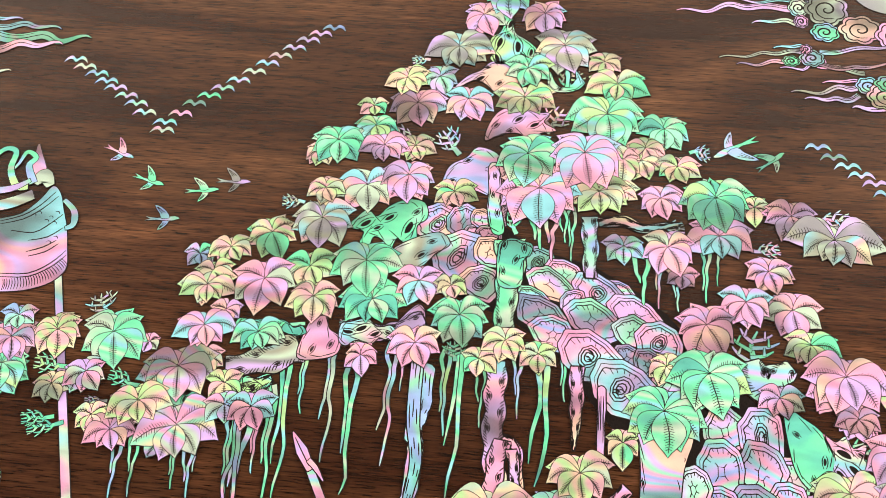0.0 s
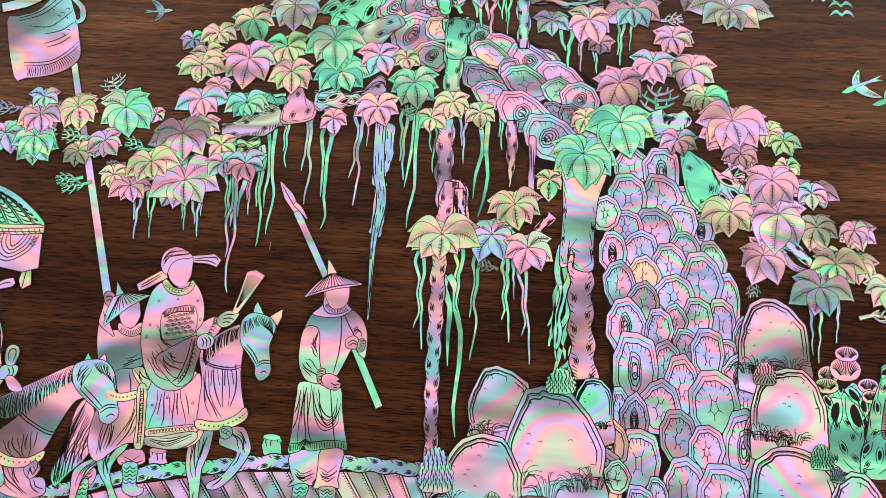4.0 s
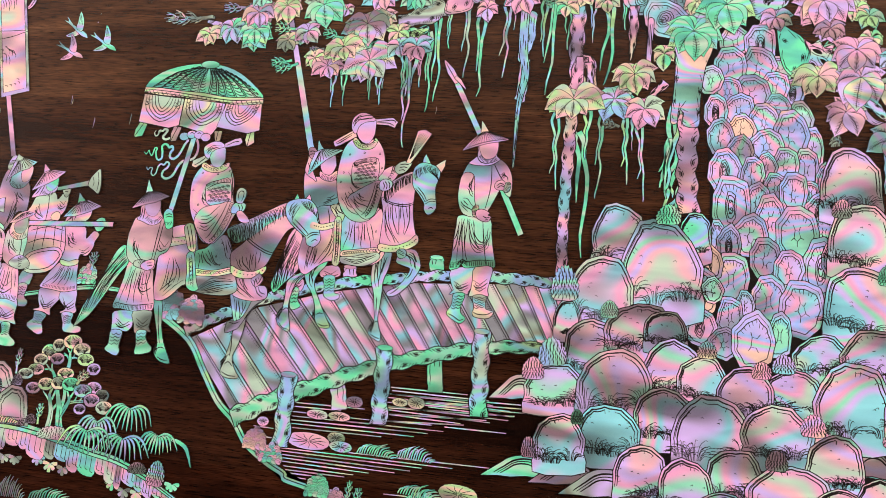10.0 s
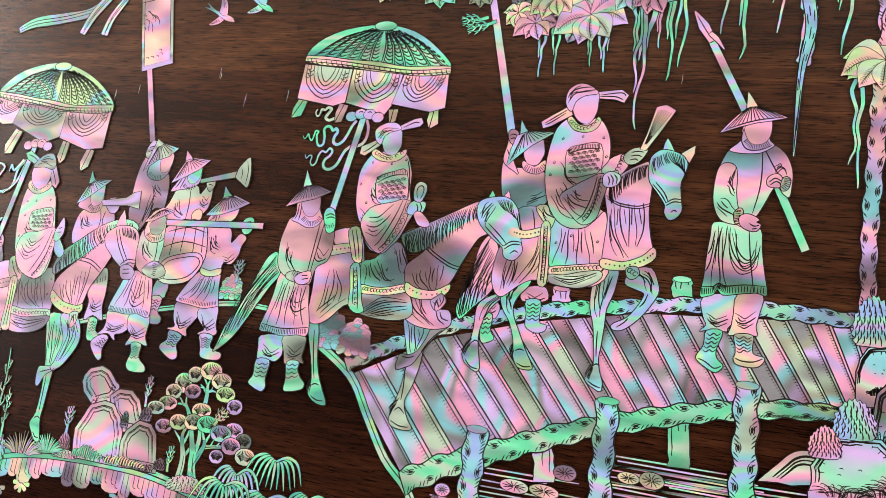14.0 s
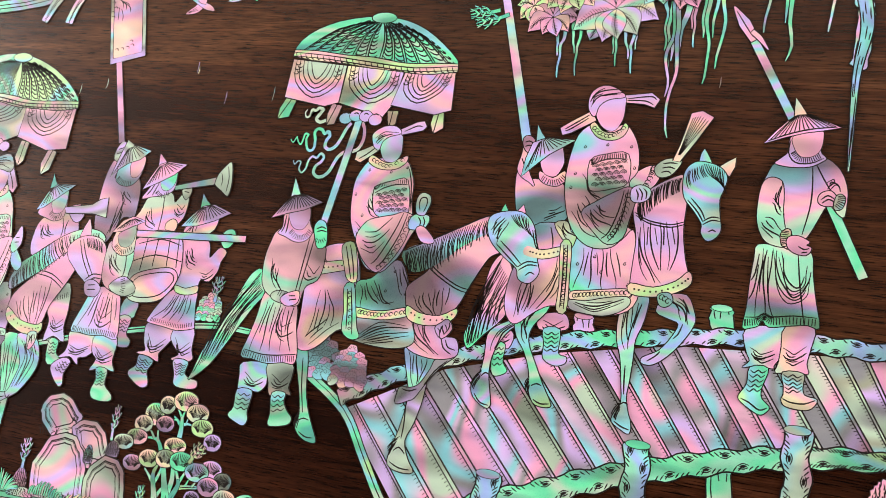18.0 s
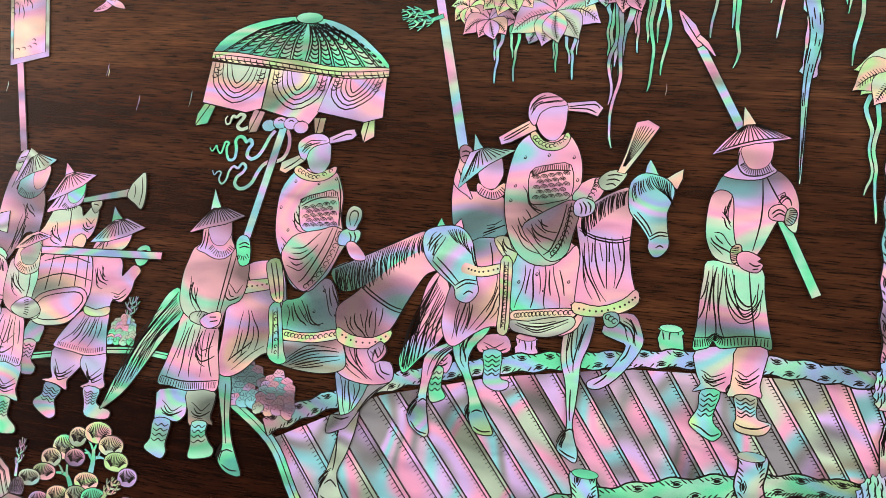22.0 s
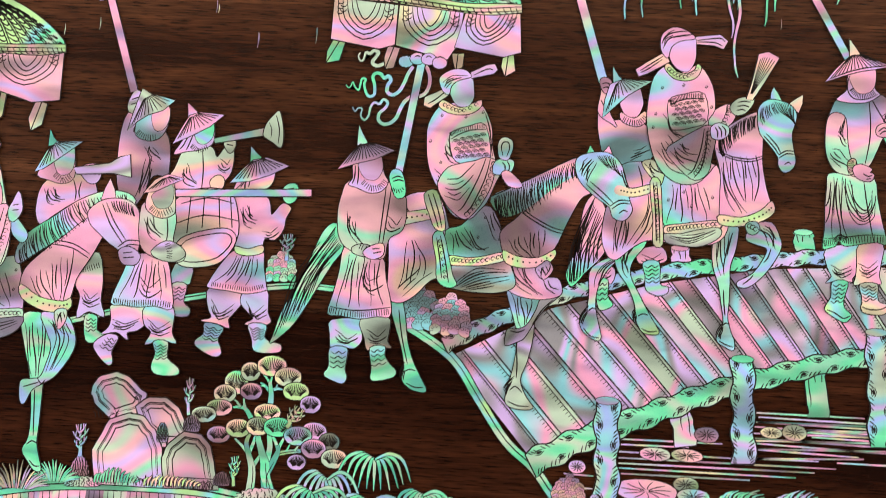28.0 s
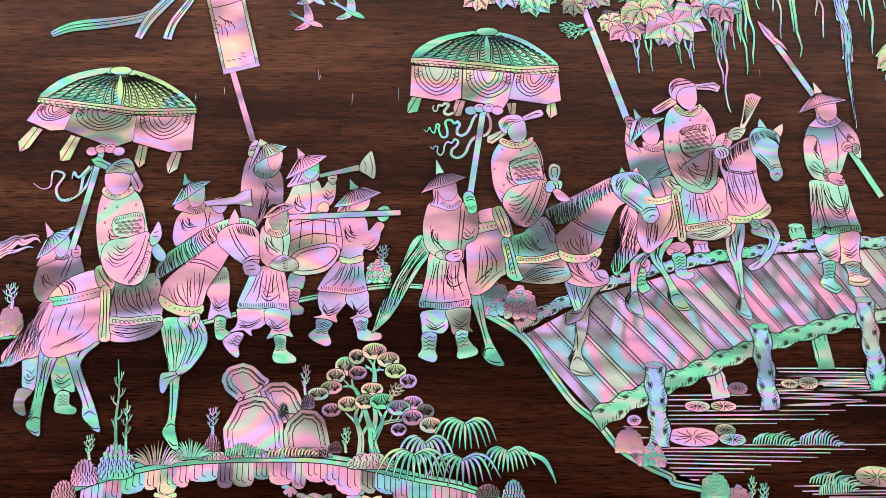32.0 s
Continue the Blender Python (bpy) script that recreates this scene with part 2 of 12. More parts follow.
# ---- the room: unseen, made up to close the place and shape reflections ----
def box_bm(x0, y0, z0, x1, y1, z1):
    bm = bmesh.new()
    bmesh.ops.create_cube(bm, size=1)
    bmesh.ops.scale(bm, vec=(x1 - x0, y1 - y0, z1 - z0), verts=bm.verts)
    bmesh.ops.translate(bm, vec=((x0 + x1) / 2, (y0 + y1) / 2, (z0 + z1) / 2), verts=bm.verts)
    return bm


def part(name, bm, mats, parent=None, label=""):
    """Links a bmesh as one mesh object, under a thing or a part."""
    mesh = bpy.data.meshes.new(name)
    bm.to_mesh(mesh)
    bm.free()
    for m in mats if isinstance(mats, (list, tuple)) else (mats,):
        mesh.materials.append(m)
    ob = new(name, mesh)
    ob.parent = parent
    if label:
        ob["label"] = label
    return ob


def slab(name, dims, mat, label, category="wall"):
    return tagged(part(name, box_bm(*dims), mat), label, category, kind="structure")


slab("floor", (-3, -3.6, -0.1, 3, 0.2, 0.0), FLOOR, "unseen dark floor that keeps reflections in the panel low", "floor")
slab("ceiling", (-3, -3.6, 2.8, 3, 0.2, 2.9), WHITE, "unseen white ceiling added to give haze on the panel", "ceiling")
slab("wall_behind_panel", (-3, 0.05, 0.0, 3, 0.2, 2.8), WALL, "plain pale plaster wall behind the panel")
slab("wall_back", (-3, -3.7, 0.0, 3, -3.6, 2.8), DIM, "unseen dark wall that keeps reflections in the panel low")
for name, x in (("west", -3.1), ("east", 3.0)):
    slab("wall_%s_below" % name, (x, -3.6, 0.0, x + 0.1, 0.2, 1.0), DIM, "unseen dark wall under the opening of an added lamp")
    slab("wall_%s_above" % name, (x, -3.6, 2.5, x + 0.1, 0.2, 2.8), WALL, "unseen pale wall over the opening of an added lamp")
    slab("wall_%s_rear" % name, (x, -3.6, 1.0, x + 0.1, -1.25, 2.5), DIM, "unseen dark wall behind the lamp opening, keeps haze down")
    slab("wall_%s_front" % name, (x, -0.25, 1.0, x + 0.1, 0.2, 2.5), WALL, "unseen pale wall beside the opening of an added lamp")
board = tagged(part("wood_panel", box_bm(-1.25, 0.014, 0.75, 0.75, 0.045, 2.05), WOODS[1]), "large polished dark rosewood panel with horizontal grain", "panel", kind="structure")
# split into boards so the colour can carry the glare, growing upwards
for low, high, wood, tell in ((0.75, 1.05, WOODS[0], "lowest rosewood board, red-brown, toned dark as free of glare"), (1.05, 1.19, WOODS[4], "low red-brown rosewood board, toned dark for little glare"), (1.19, 1.41, WOODS[1], "dark rosewood board"), (1.41, 1.625, WOODS[2], "brown rosewood board with glare put into its lighter tone"), (1.625, 2.05, WOODS[3], "brown rosewood board with dark figure, glare put into its tone")):
    part("board", box_bm(-1.25, 0.0, low, 0.75, 0.014, high), wood, board, tell)


# ---- inlay tools: shapes lie in the plane of the panel (x, z), proud of it towards the viewer ----
V2 = Vector


def curve(pts, closed=True, steps=4):
    """A smooth line through the points."""
    pts = [V2(p[:2]) for p in pts]
    n, out = len(pts), []
    for i in range(n if closed else n - 1):
        p0 = pts[(i - 1) % n] if closed or i > 0 else pts[0]
        p1, p2 = pts[i], pts[(i + 1) % n]
        p3 = pts[(i + 2) % n] if closed or i + 2 < n else pts[-1]
        for s in range(steps):
            t = s / steps
            out.append(0.5 * (2 * p1 + (p2 - p0) * t + (2 * p0 - 5 * p1 + 4 * p2 - p3) * t * t + (3 * p1 - p0 - 3 * p2 + p3) * t ** 3))
    if not closed:
        out.append(pts[-1])
    return out


def signed_area(pts):
    return sum(a[0] * b[1] - b[0] * a[1] for a, b in zip(pts, pts[1:] + pts[:1])) / 2


def grown(pts, by):
    """The outline moved outwards by a width."""
    out, n = [], len(pts)
    for i in range(n):
        d = pts[(i + 1) % n] - pts[i - 1]
        d = d.normalized() if d.length > 1e-9 else V2((1, 0))
        out.append(pts[i] + V2((d.y, -d.x)) * by)
    return out


class Sheet:
    """One inlaid piece: shell plates with black rims, and cut lines on them."""

    def __init__(self, h):
        self.bm, self.h = bmesh.new(), 0.0002 + 0.13 * h

    def face(self, pts, h, slot):
        f = self.bm.faces.new([self.bm.verts.new((p[0], -h, p[1])) for p in pts])
        f.material_index = slot
        return f

    def plate(self, pts, rim=0.0007, lift=0.0, slot=0):
        rim *= 1.05
        pts = [V2(p[:2]) for p in pts]
        if signed_area(pts) < 0:
            pts = pts[::-1]
        h = self.h + 0.13 * lift
        self.face(pts, h, slot)
        edge = grown(pts, rim)
        top = [self.bm.verts.new((p.x, -(h - 0.000002), p.y)) for p in edge]
        low = [self.bm.verts.new((p.x, 0.0, p.y)) for p in edge]
        f = self.bm.faces.new(top)
        f.material_index = 1
        for i in range(len(top)):
            j = (i + 1) % len(top)
            self.bm.faces.new((top[i], low[i], low[j], top[j])).material_index = 1

    def line(self, pts, w=0.0005, lift=0.0, slot=1, taper=True, smooth=True):
        pts = curve(pts, False, 3) if smooth and len(pts) > 2 else [V2(p[:2]) for p in pts]
        n = len(pts)
        a, b = [], []
        for i in range(n):
            d = pts[min(i + 1, n - 1)] - pts[max(i - 1, 0)]
            d = d.normalized() if d.length > 1e-9 else V2((1, 0))
            k = w * 0.80 * (0.42 + 0.58 * math.sin(math.pi * (i + 0.5) / n) if taper else 1)
            o = V2((d.y, -d.x)) * k
            a.append(self.bm.verts.new((pts[i].x + o.x, -(self.h + 0.13 * lift + 0.0000024), pts[i].y + o.y)))
            b.append(self.bm.verts.new((pts[i].x - o.x, -(self.h + 0.13 * lift + 0.0000024), pts[i].y - o.y)))
        for i in range(n - 1):
            self.bm.faces.new((a[i], a[i + 1], b[i + 1], b[i])).material_index = slot

    def done(self, name, tone, parent=None, label=""):
        return part(name, self.bm, (TONES[tone], DARK), parent, label)


def ribbon(pts, widths, steps=4, round_ends=False):
    """The outline of a stroke through the points with a width at each."""
    mid = curve(pts, False, steps)
    n = len(mid)
    a, b = [], []
    for i, p in enumerate(mid):
        d = mid[min(i + 1, n - 1)] - mid[max(i - 1, 0)]
        d = d.normalized() if d.length > 1e-9 else V2((0, 1))
        at = i / (n - 1) * (len(widths) - 1)
        k = min(int(at), len(widths) - 2)
        w = widths[k] + (widths[k + 1] - widths[k]) * (at - k)
        o = V2((d.y, -d.x)) * w / 2
        a.append(p + o)
        b.append(p - o)
    ends = [[], []]
    if round_ends:
        for k, (p, q) in enumerate(((a[-1], b[-1]), (b[0], a[0]))):
            mid, r = p.lerp(q, 0.5), (p - q).length / 2
            d = (p - q).normalized()
            out = V2((-d.y, d.x))
            ends[k] = [mid + d * r * math.cos(t) + out * r * 0.7 * math.sin(t) for t in (0.5, 1.0, 1.57, 2.1, 2.6)]
    return a + ends[0] + b[::-1] + ends[1]


def thing(name, label, category, group=""):
    ob = new(name)
    ob.empty_display_size = 0.02
    return tagged(ob, label, category, group)


def turned(x, z, c, s, u, v):
    """A place u across and v up from (x, z) on axes turned by an angle with that cosine and sine."""
    return V2((x + u * c - v * s, z + u * s + v * c))


# ---- the great tree ----
tree = thing("inlaid_tree", "mother-of-pearl tree with broad leaves, scaly trunk and hanging roots", "inlay tree")
rng = random.Random(4)


def leaf_cluster(row, h, parent):
    """A rosette of broad pointed leaflets round a point, the lower ones longest, each with a midrib and short barbs along it."""
    x, z, w, d, tilt, n, tone = row
    w, d = w * 1.13, d * 1.09
    sheet = Sheet(h)
    c, s = math.cos(radians(tilt)), math.sin(radians(tilt))
    reach, oz = 106, d * 0.30
    fan_out = [-reach + 2 * reach * i / (n - 1) for i in range(n)]
    crest = [rng.uniform(128, 150), -rng.uniform(128, 150)] + ([rng.uniform(-176, 176)] if n > 5 else [])
    order = crest + sorted(fan_out, key=lambda a: -abs(a))
    for k, deg in enumerate(order):
        ang = radians(deg + rng.uniform(-8, 8))
        dirx, dirz = math.sin(ang), -math.cos(ang)
        # length to the edge of the cluster's oval
        far = 1 / math.sqrt((dirx / w) ** 2 + (dirz / (d * (1.26 if dirz < 0 else 0.80))) ** 2) * rng.uniform(0.90, 1.08)
        half = min(max(0.37 * far, 0.0050), 0.52 * far)
        bow = rng.uniform(-0.2, 0.2) + 0.42 * dirx

        def at(u, v):
            v = v + bow * math.sin(math.pi * u)
            return turned(x, z, c, s, dirx * u * far - dirz * v * half, oz + dirz * u * far + dirx * v * half)
        side = [(0.0, 0.12), (0.14, 0.62), (0.34, 0.98), (0.55, 0.97), (0.76, 0.62), (0.92, 0.20), (1.03, 0.0)]
        ring = curve([at(u, v) for u, v in side], False, 2) + curve([at(u, -v) for u, v in side[::-1]], False, 2)[1:]
        lift = 0.00003 * k
        sheet.plate(ring, rim=0.00042, lift=lift)
        sheet.line([at(0.02, 0), at(0.5, 0.02), at(0.93, 0)], 0.00044, lift)
        steps = 13 if far > 0.016 else 9
        for m in range(steps):
            u = 0.14 + 0.70 * m / (steps - 1)
            out = 0.30 * math.sin(math.pi * (0.12 + 0.78 * u)) * rng.uniform(0.8, 1.1)
            sheet.line([at(u + 0.035, out), at(u, 0), at(u + 0.035, -out)], 0.00032, lift, smooth=False)
    return sheet.done("palmate_leaf", tone, parent)


CROWN_TOP = [
    (0.048, 1.7977, 0.0143, 0.0182, 5, 6, "p"),
    (0.0662, 1.82, 0.0155, 0.0167, 5, 7, "b"),
    (0.0948, 1.8017, 0.0152, 0.0171, 4, 7, "p"),
    (0.0319, 1.7671, 0.0234, 0.015, 6, 7, "d"),
    (0.1117, 1.7715, 0.0213, 0.0194, 3, 8, "d"),
    (0.1419, 1.7613, 0.0126, 0.0111, 2, 5, "y"),
    (0.1525, 1.7419, 0.0243, 0.0101, 2, 7, "y"),
    (0.0854, 1.7508, 0.017, 0.0136, 4, 6, "g"),
    (-0.0044, 1.7371, 0.0161, 0.0111, 7, 6, "y"),
    (0.0201, 1.7395, 0.0137, 0.0128, 6, 6, "b"),
    (0.0059, 1.7139, 0.0211, 0.0143, 7, 7, "p"),
    (0.0434, 1.7203, 0.0189, 0.014, 6, 6, "p"),
    (0.0846, 1.7256, 0.0234, 0.0105, 4, 7, "y"),
]
CROWN_UPPER = [
    (-0.0269, 1.7121, 0.0117, 0.0063, 8, 5, "y"),
    (-0.0228, 1.693, 0.0143, 0.0115, 8, 7, "g"),
    (-0.0599, 1.6694, 0.0126, 0.0094, 9, 6, "y"),
    (-0.0485, 1.6773, 0.0189, 0.0155, 9, 7, "g"),
    (0.0085, 1.6785, 0.0149, 0.0096, 7, 6, "y"),
    (-0.0144, 1.6773, 0.0171, 0.0096, 8, 7, "p"),
    (0.1868, 1.7039, 0.0182, 0.0134, 1, 7, "g"),
    (0.1459, 1.7117, 0.0258, 0.0195, 2, 9, "g"),
    (0.174, 1.6882, 0.0131, 0.0099, 1, 6, "y"),
    (0.1713, 1.6772, 0.014, 0.0112, 1, 6, "y"),
    (0.1966, 1.674, 0.0153, 0.0106, 1, 6, "y"),
    (0.1583, 1.6758, 0.011, 0.0163, 2, 5, "y"),
]
CROWN_MIDDLE = [
    (0.1561, 1.6521, 0.0138, 0.0073, 2, 6, "y"),
    (0.1424, 1.6488, 0.0198, 0.014, 2, 7, "y"),
    (0.1009, 1.645, 0.0259, 0.0238, 4, 9, "p"),
    (0.0909, 1.6738, 0.0203, 0.0205, 4, 7, "g"),
    (0.1312, 1.6768, 0.0242, 0.0218, 3, 9, "p"),
    (-0.0519, 1.6386, 0.0133, 0.0098, 9, 6, "y"),
    (-0.0223, 1.6413, 0.0204, 0.0162, 8, 7, "p"),
    (0.0068, 1.6514, 0.018, 0.0163, 7, 7, "p"),
    (0.0408, 1.6429, 0.0181, 0.0087, 6, 6, "y"),
    (-0.0841, 1.5983, 0.0172, 0.0161, 10, 6, "y"),
    (-0.0502, 1.6117, 0.0206, 0.018, 9, 7, "d"),
    (-0.1328, 1.5807, 0.0121, 0.0066, 12, 5, "b"),
    (-0.1115, 1.5868, 0.0162, 0.0089, 11, 6, "y"),
]
CROWN_LOWER = [
    (-0.1198, 1.5675, 0.016, 0.0076, 12, 6, "y"),
    (-0.1225, 1.5564, 0.0209, 0.0107, 12, 7, "y"),
    (-0.0528, 1.5754, 0.0198, 0.0129, 9, 6, "y"),
    (-0.0824, 1.5616, 0.0217, 0.0186, 11, 6, "p"),
    (-0.0471, 1.5527, 0.0175, 0.0132, 9, 7, "y"),
    (-0.0062, 1.5543, 0.0232, 0.0129, 8, 8, "g"),
    (-0.0142, 1.5805, 0.0232, 0.0183, 8, 7, "g"),
    (0.024, 1.5698, 0.0165, 0.0147, 7, 6, "p"),
    (0.0459, 1.5706, 0.0112, 0.0073, 6, 6, "y"),
    (0.054, 1.5464, 0.0184, 0.016, 6, 7, "g"),
    (-0.1057, 1.5403, 0.0114, 0.0073, 11, 5, "p"),
    (-0.118, 1.526, 0.0224, 0.0118, 12, 7, "p"),
    (-0.0805, 1.5251, 0.0203, 0.0088, 11, 8, "g"),
]
CROWN_HEM = [
    (-0.0087, 1.5138, 0.01, 0.0119, 8, 5, "p"),
    (0.0265, 1.5249, 0.017, 0.0139, 7, 6, "p"),
    (0.0694, 1.5191, 0.0139, 0.0094, 5, 5, "y"),
    (0.108, 1.525, 0.012, 0.0108, 4, 5, "y"),
    (0.086, 1.533, 0.0149, 0.0109, 5, 6, "y"),
    (0.1853, 1.6474, 0.016, 0.0119, 1, 6, "p"),
    (0.2495, 1.6456, 0.0096, 0.0104, -1, 5, "y"),
    (0.2741, 1.639, 0.0172, 0.0149, -2, 6, "p"),
    (0.2253, 1.6203, 0.0257, 0.013, 0, 7, "p"),
    (0.2232, 1.648, 0.0227, 0.0186, 0, 8, "g"),
    (0.1611, 1.6087, 0.0138, 0.0099, 2, 5, "b"),
    (0.2004, 1.5907, 0.0119, 0.0071, 0, 5, "p"),
    (0.1911, 1.6085, 0.0181, 0.0154, 1, 6, "p"),
]
CROWN_SIDE = [
    (0.3021, 1.623, 0.0325, 0.0129, -3, 9, "d"),
    (0.2577, 1.596, 0.0149, 0.0132, -2, 6, "p"),
    (0.2724, 1.568, 0.0174, 0.0161, -2, 6, "p"),
    (0.2424, 1.5725, 0.0166, 0.0132, -1, 6, "p"),
    (0.2832, 1.5462, 0.018, 0.0108, -3, 7, "y"),
    (0.2166, 1.5522, 0.0183, 0.0189, 0, 6, "p"),
    (0.2624, 1.5091, 0.0159, 0.0093, -2, 6, "p"),
    (0.3038, 1.5241, 0.0252, 0.0171, -3, 8, "p"),
    (0.3104, 1.4997, 0.0139, 0.0083, -4, 6, "p"),
    (0.1913, 1.5236, 0.0109, 0.0115, 1, 6, "y"),
    (0.2183, 1.5178, 0.0233, 0.0204, 0, 8, "g"),
    (0.1649, 1.4699, 0.0097, 0.0135, 2, 5, "y"),
    (0.19, 1.4905, 0.0248, 0.0194, 1, 9, "g"),
]
CROWN_LEFT = [
    (-0.2483, 1.4798, 0.0176, 0.0132, 17, 6, "g"),
    (-0.2489, 1.5071, 0.0175, 0.0147, 17, 6, "p"),
    (-0.1538, 1.5132, 0.0078, 0.0062, 13, 4, "p"),
    (-0.2189, 1.5134, 0.0168, 0.0142, 16, 7, "y"),
    (-0.1788, 1.5135, 0.0226, 0.019, 14, 7, "g"),
    (-0.2127, 1.477, 0.0126, 0.009, 16, 6, "y"),
    (-0.1917, 1.4868, 0.0145, 0.0111, 15, 6, "b"),
    (-0.1123, 1.5037, 0.0135, 0.009, 12, 6, "y"),
    (-0.1293, 1.4939, 0.0253, 0.0165, 13, 7, "m"),
    (-0.0964, 1.4874, 0.0123, 0.0108, 12, 5, "y"),
    (-0.1803, 1.4586, 0.0123, 0.0087, 15, 6, "y"),
    (-0.1654, 1.4495, 0.0169, 0.0095, 14, 7, "p"),
    (-0.1337, 1.4445, 0.0093, 0.0079, 13, 4, "b"),
]
CROWN_LEFT_LOW = [
    (-0.1217, 1.4541, 0.0271, 0.0164, 13, 7, "m"),
    (-0.1512, 1.4699, 0.0209, 0.0117, 14, 7, "y"),
    (-0.0934, 1.4728, 0.0141, 0.01, 12, 5, "b"),
    (-0.0753, 1.4725, 0.0168, 0.0111, 11, 6, "p"),
]
BOUGH_RIGHT = [
    (0.1393, 1.4478, 0.021, 0.0142, 4, 7, "y"),
    (0.0851, 1.4208, 0.0272, 0.0136, 5, 7, "y"),
    (0.1513, 1.4135, 0.0174, 0.0148, 4, 6, "p"),
    (0.1232, 1.4217, 0.0163, 0.018, 4, 6, "b"),
    (0.3025, 1.4505, 0.0223, 0.0138, 2, 7, "y"),
    (0.3267, 1.4159, 0.0158, 0.0189, 1, 6, "p"),
    (0.3662, 1.4417, 0.0145, 0.0135, 1, 6, "y"),
    (0.3382, 1.4476, 0.0183, 0.0232, 1, 7, "m"),
    (0.3339, 1.4763, 0.0197, 0.0166, 1, 7, "p"),
    (0.3633, 1.4703, 0.0121, 0.0096, 1, 5, "p"),
    (0.3797, 1.4141, 0.0202, 0.012, 1, 7, "y"),
    (0.368, 1.395, 0.025, 0.0146, 1, 6, "b"),
]
BOUGH_EAST = [
    (0.3022, 1.5186, 0.0233, 0.0153, 0, 8, "p"),
    (0.3331, 1.519, 0.0086, 0.0119, 0, 6, "y"),
    (0.3432, 1.512, 0.0122, 0.0091, 0, 6, "g"),
    (0.3092, 1.4973, 0.0125, 0.0098, 0, 6, "p"),
    (0.3453, 1.4912, 0.0099, 0.0072, 0, 6, "y"),
    (0.3663, 1.4719, 0.0173, 0.0099, -1, 7, "p"),
    (0.3963, 1.4405, 0.0134, 0.0106, -1, 6, "p"),
    (0.3734, 1.4227, 0.011, 0.0057, -1, 6, "y"),
    (0.3944, 1.4153, 0.0147, 0.0117, -1, 7, "y"),
    (0.4173, 1.3975, 0.0176, 0.0115, -2, 7, "y"),
] + [
    (0.394, 1.4423, 0.0109, 0.0083, 0, 6, "p"),
]
BOUGH_WEST = [
    (-0.3019, 1.4822, 0.0153, 0.0093, 10, 6, "y"),
    (-0.2764, 1.4884, 0.0136, 0.0135, 9, 6, "b"),
    (-0.2513, 1.4863, 0.0166, 0.0151, 9, 7, "g"),
    (-0.2503, 1.5061, 0.0176, 0.0126, 9, 7, "p"),
    (-0.2499, 1.5238, 0.0127, 0.0078, 9, 5, "b"),
]
level = 0.0030
for rows in (BOUGH_EAST, BOUGH_WEST, CROWN_TOP, CROWN_UPPER, CROWN_MIDDLE, CROWN_LOWER, CROWN_HEM, CROWN_SIDE, CROWN_LEFT, CROWN_LEFT_LOW, BOUGH_RIGHT):
    for row in rows:
        leaf_cluster(row, level, tree)
        level = level + 0.00013 if level < 0.0060 else 0.0034


def wobbly(row, n=14, jag=0.05, rise=1.0):
    """An uneven oval as wide and high as the row says, and its axes."""
    x, z, w, d, tilt = row[:5]
    w, d = w * 1.05, d * 1.05
    c, s = math.cos(radians(tilt)), math.sin(radians(tilt))
    ring = []
    for i in range(n):
        a = 2 * math.pi * i / n
        k = 1 + rng.uniform(-jag, jag)
        u, v = math.cos(a), math.sin(a)
        flat = 1 / (abs(u) ** 2.15 + abs(v) ** 2.15) ** (1 / 2.15)
        ring.append((u * flat * w * k, v * flat * d * k))
    return ring, lambda u, v: turned(x, z, c, s, u, v)


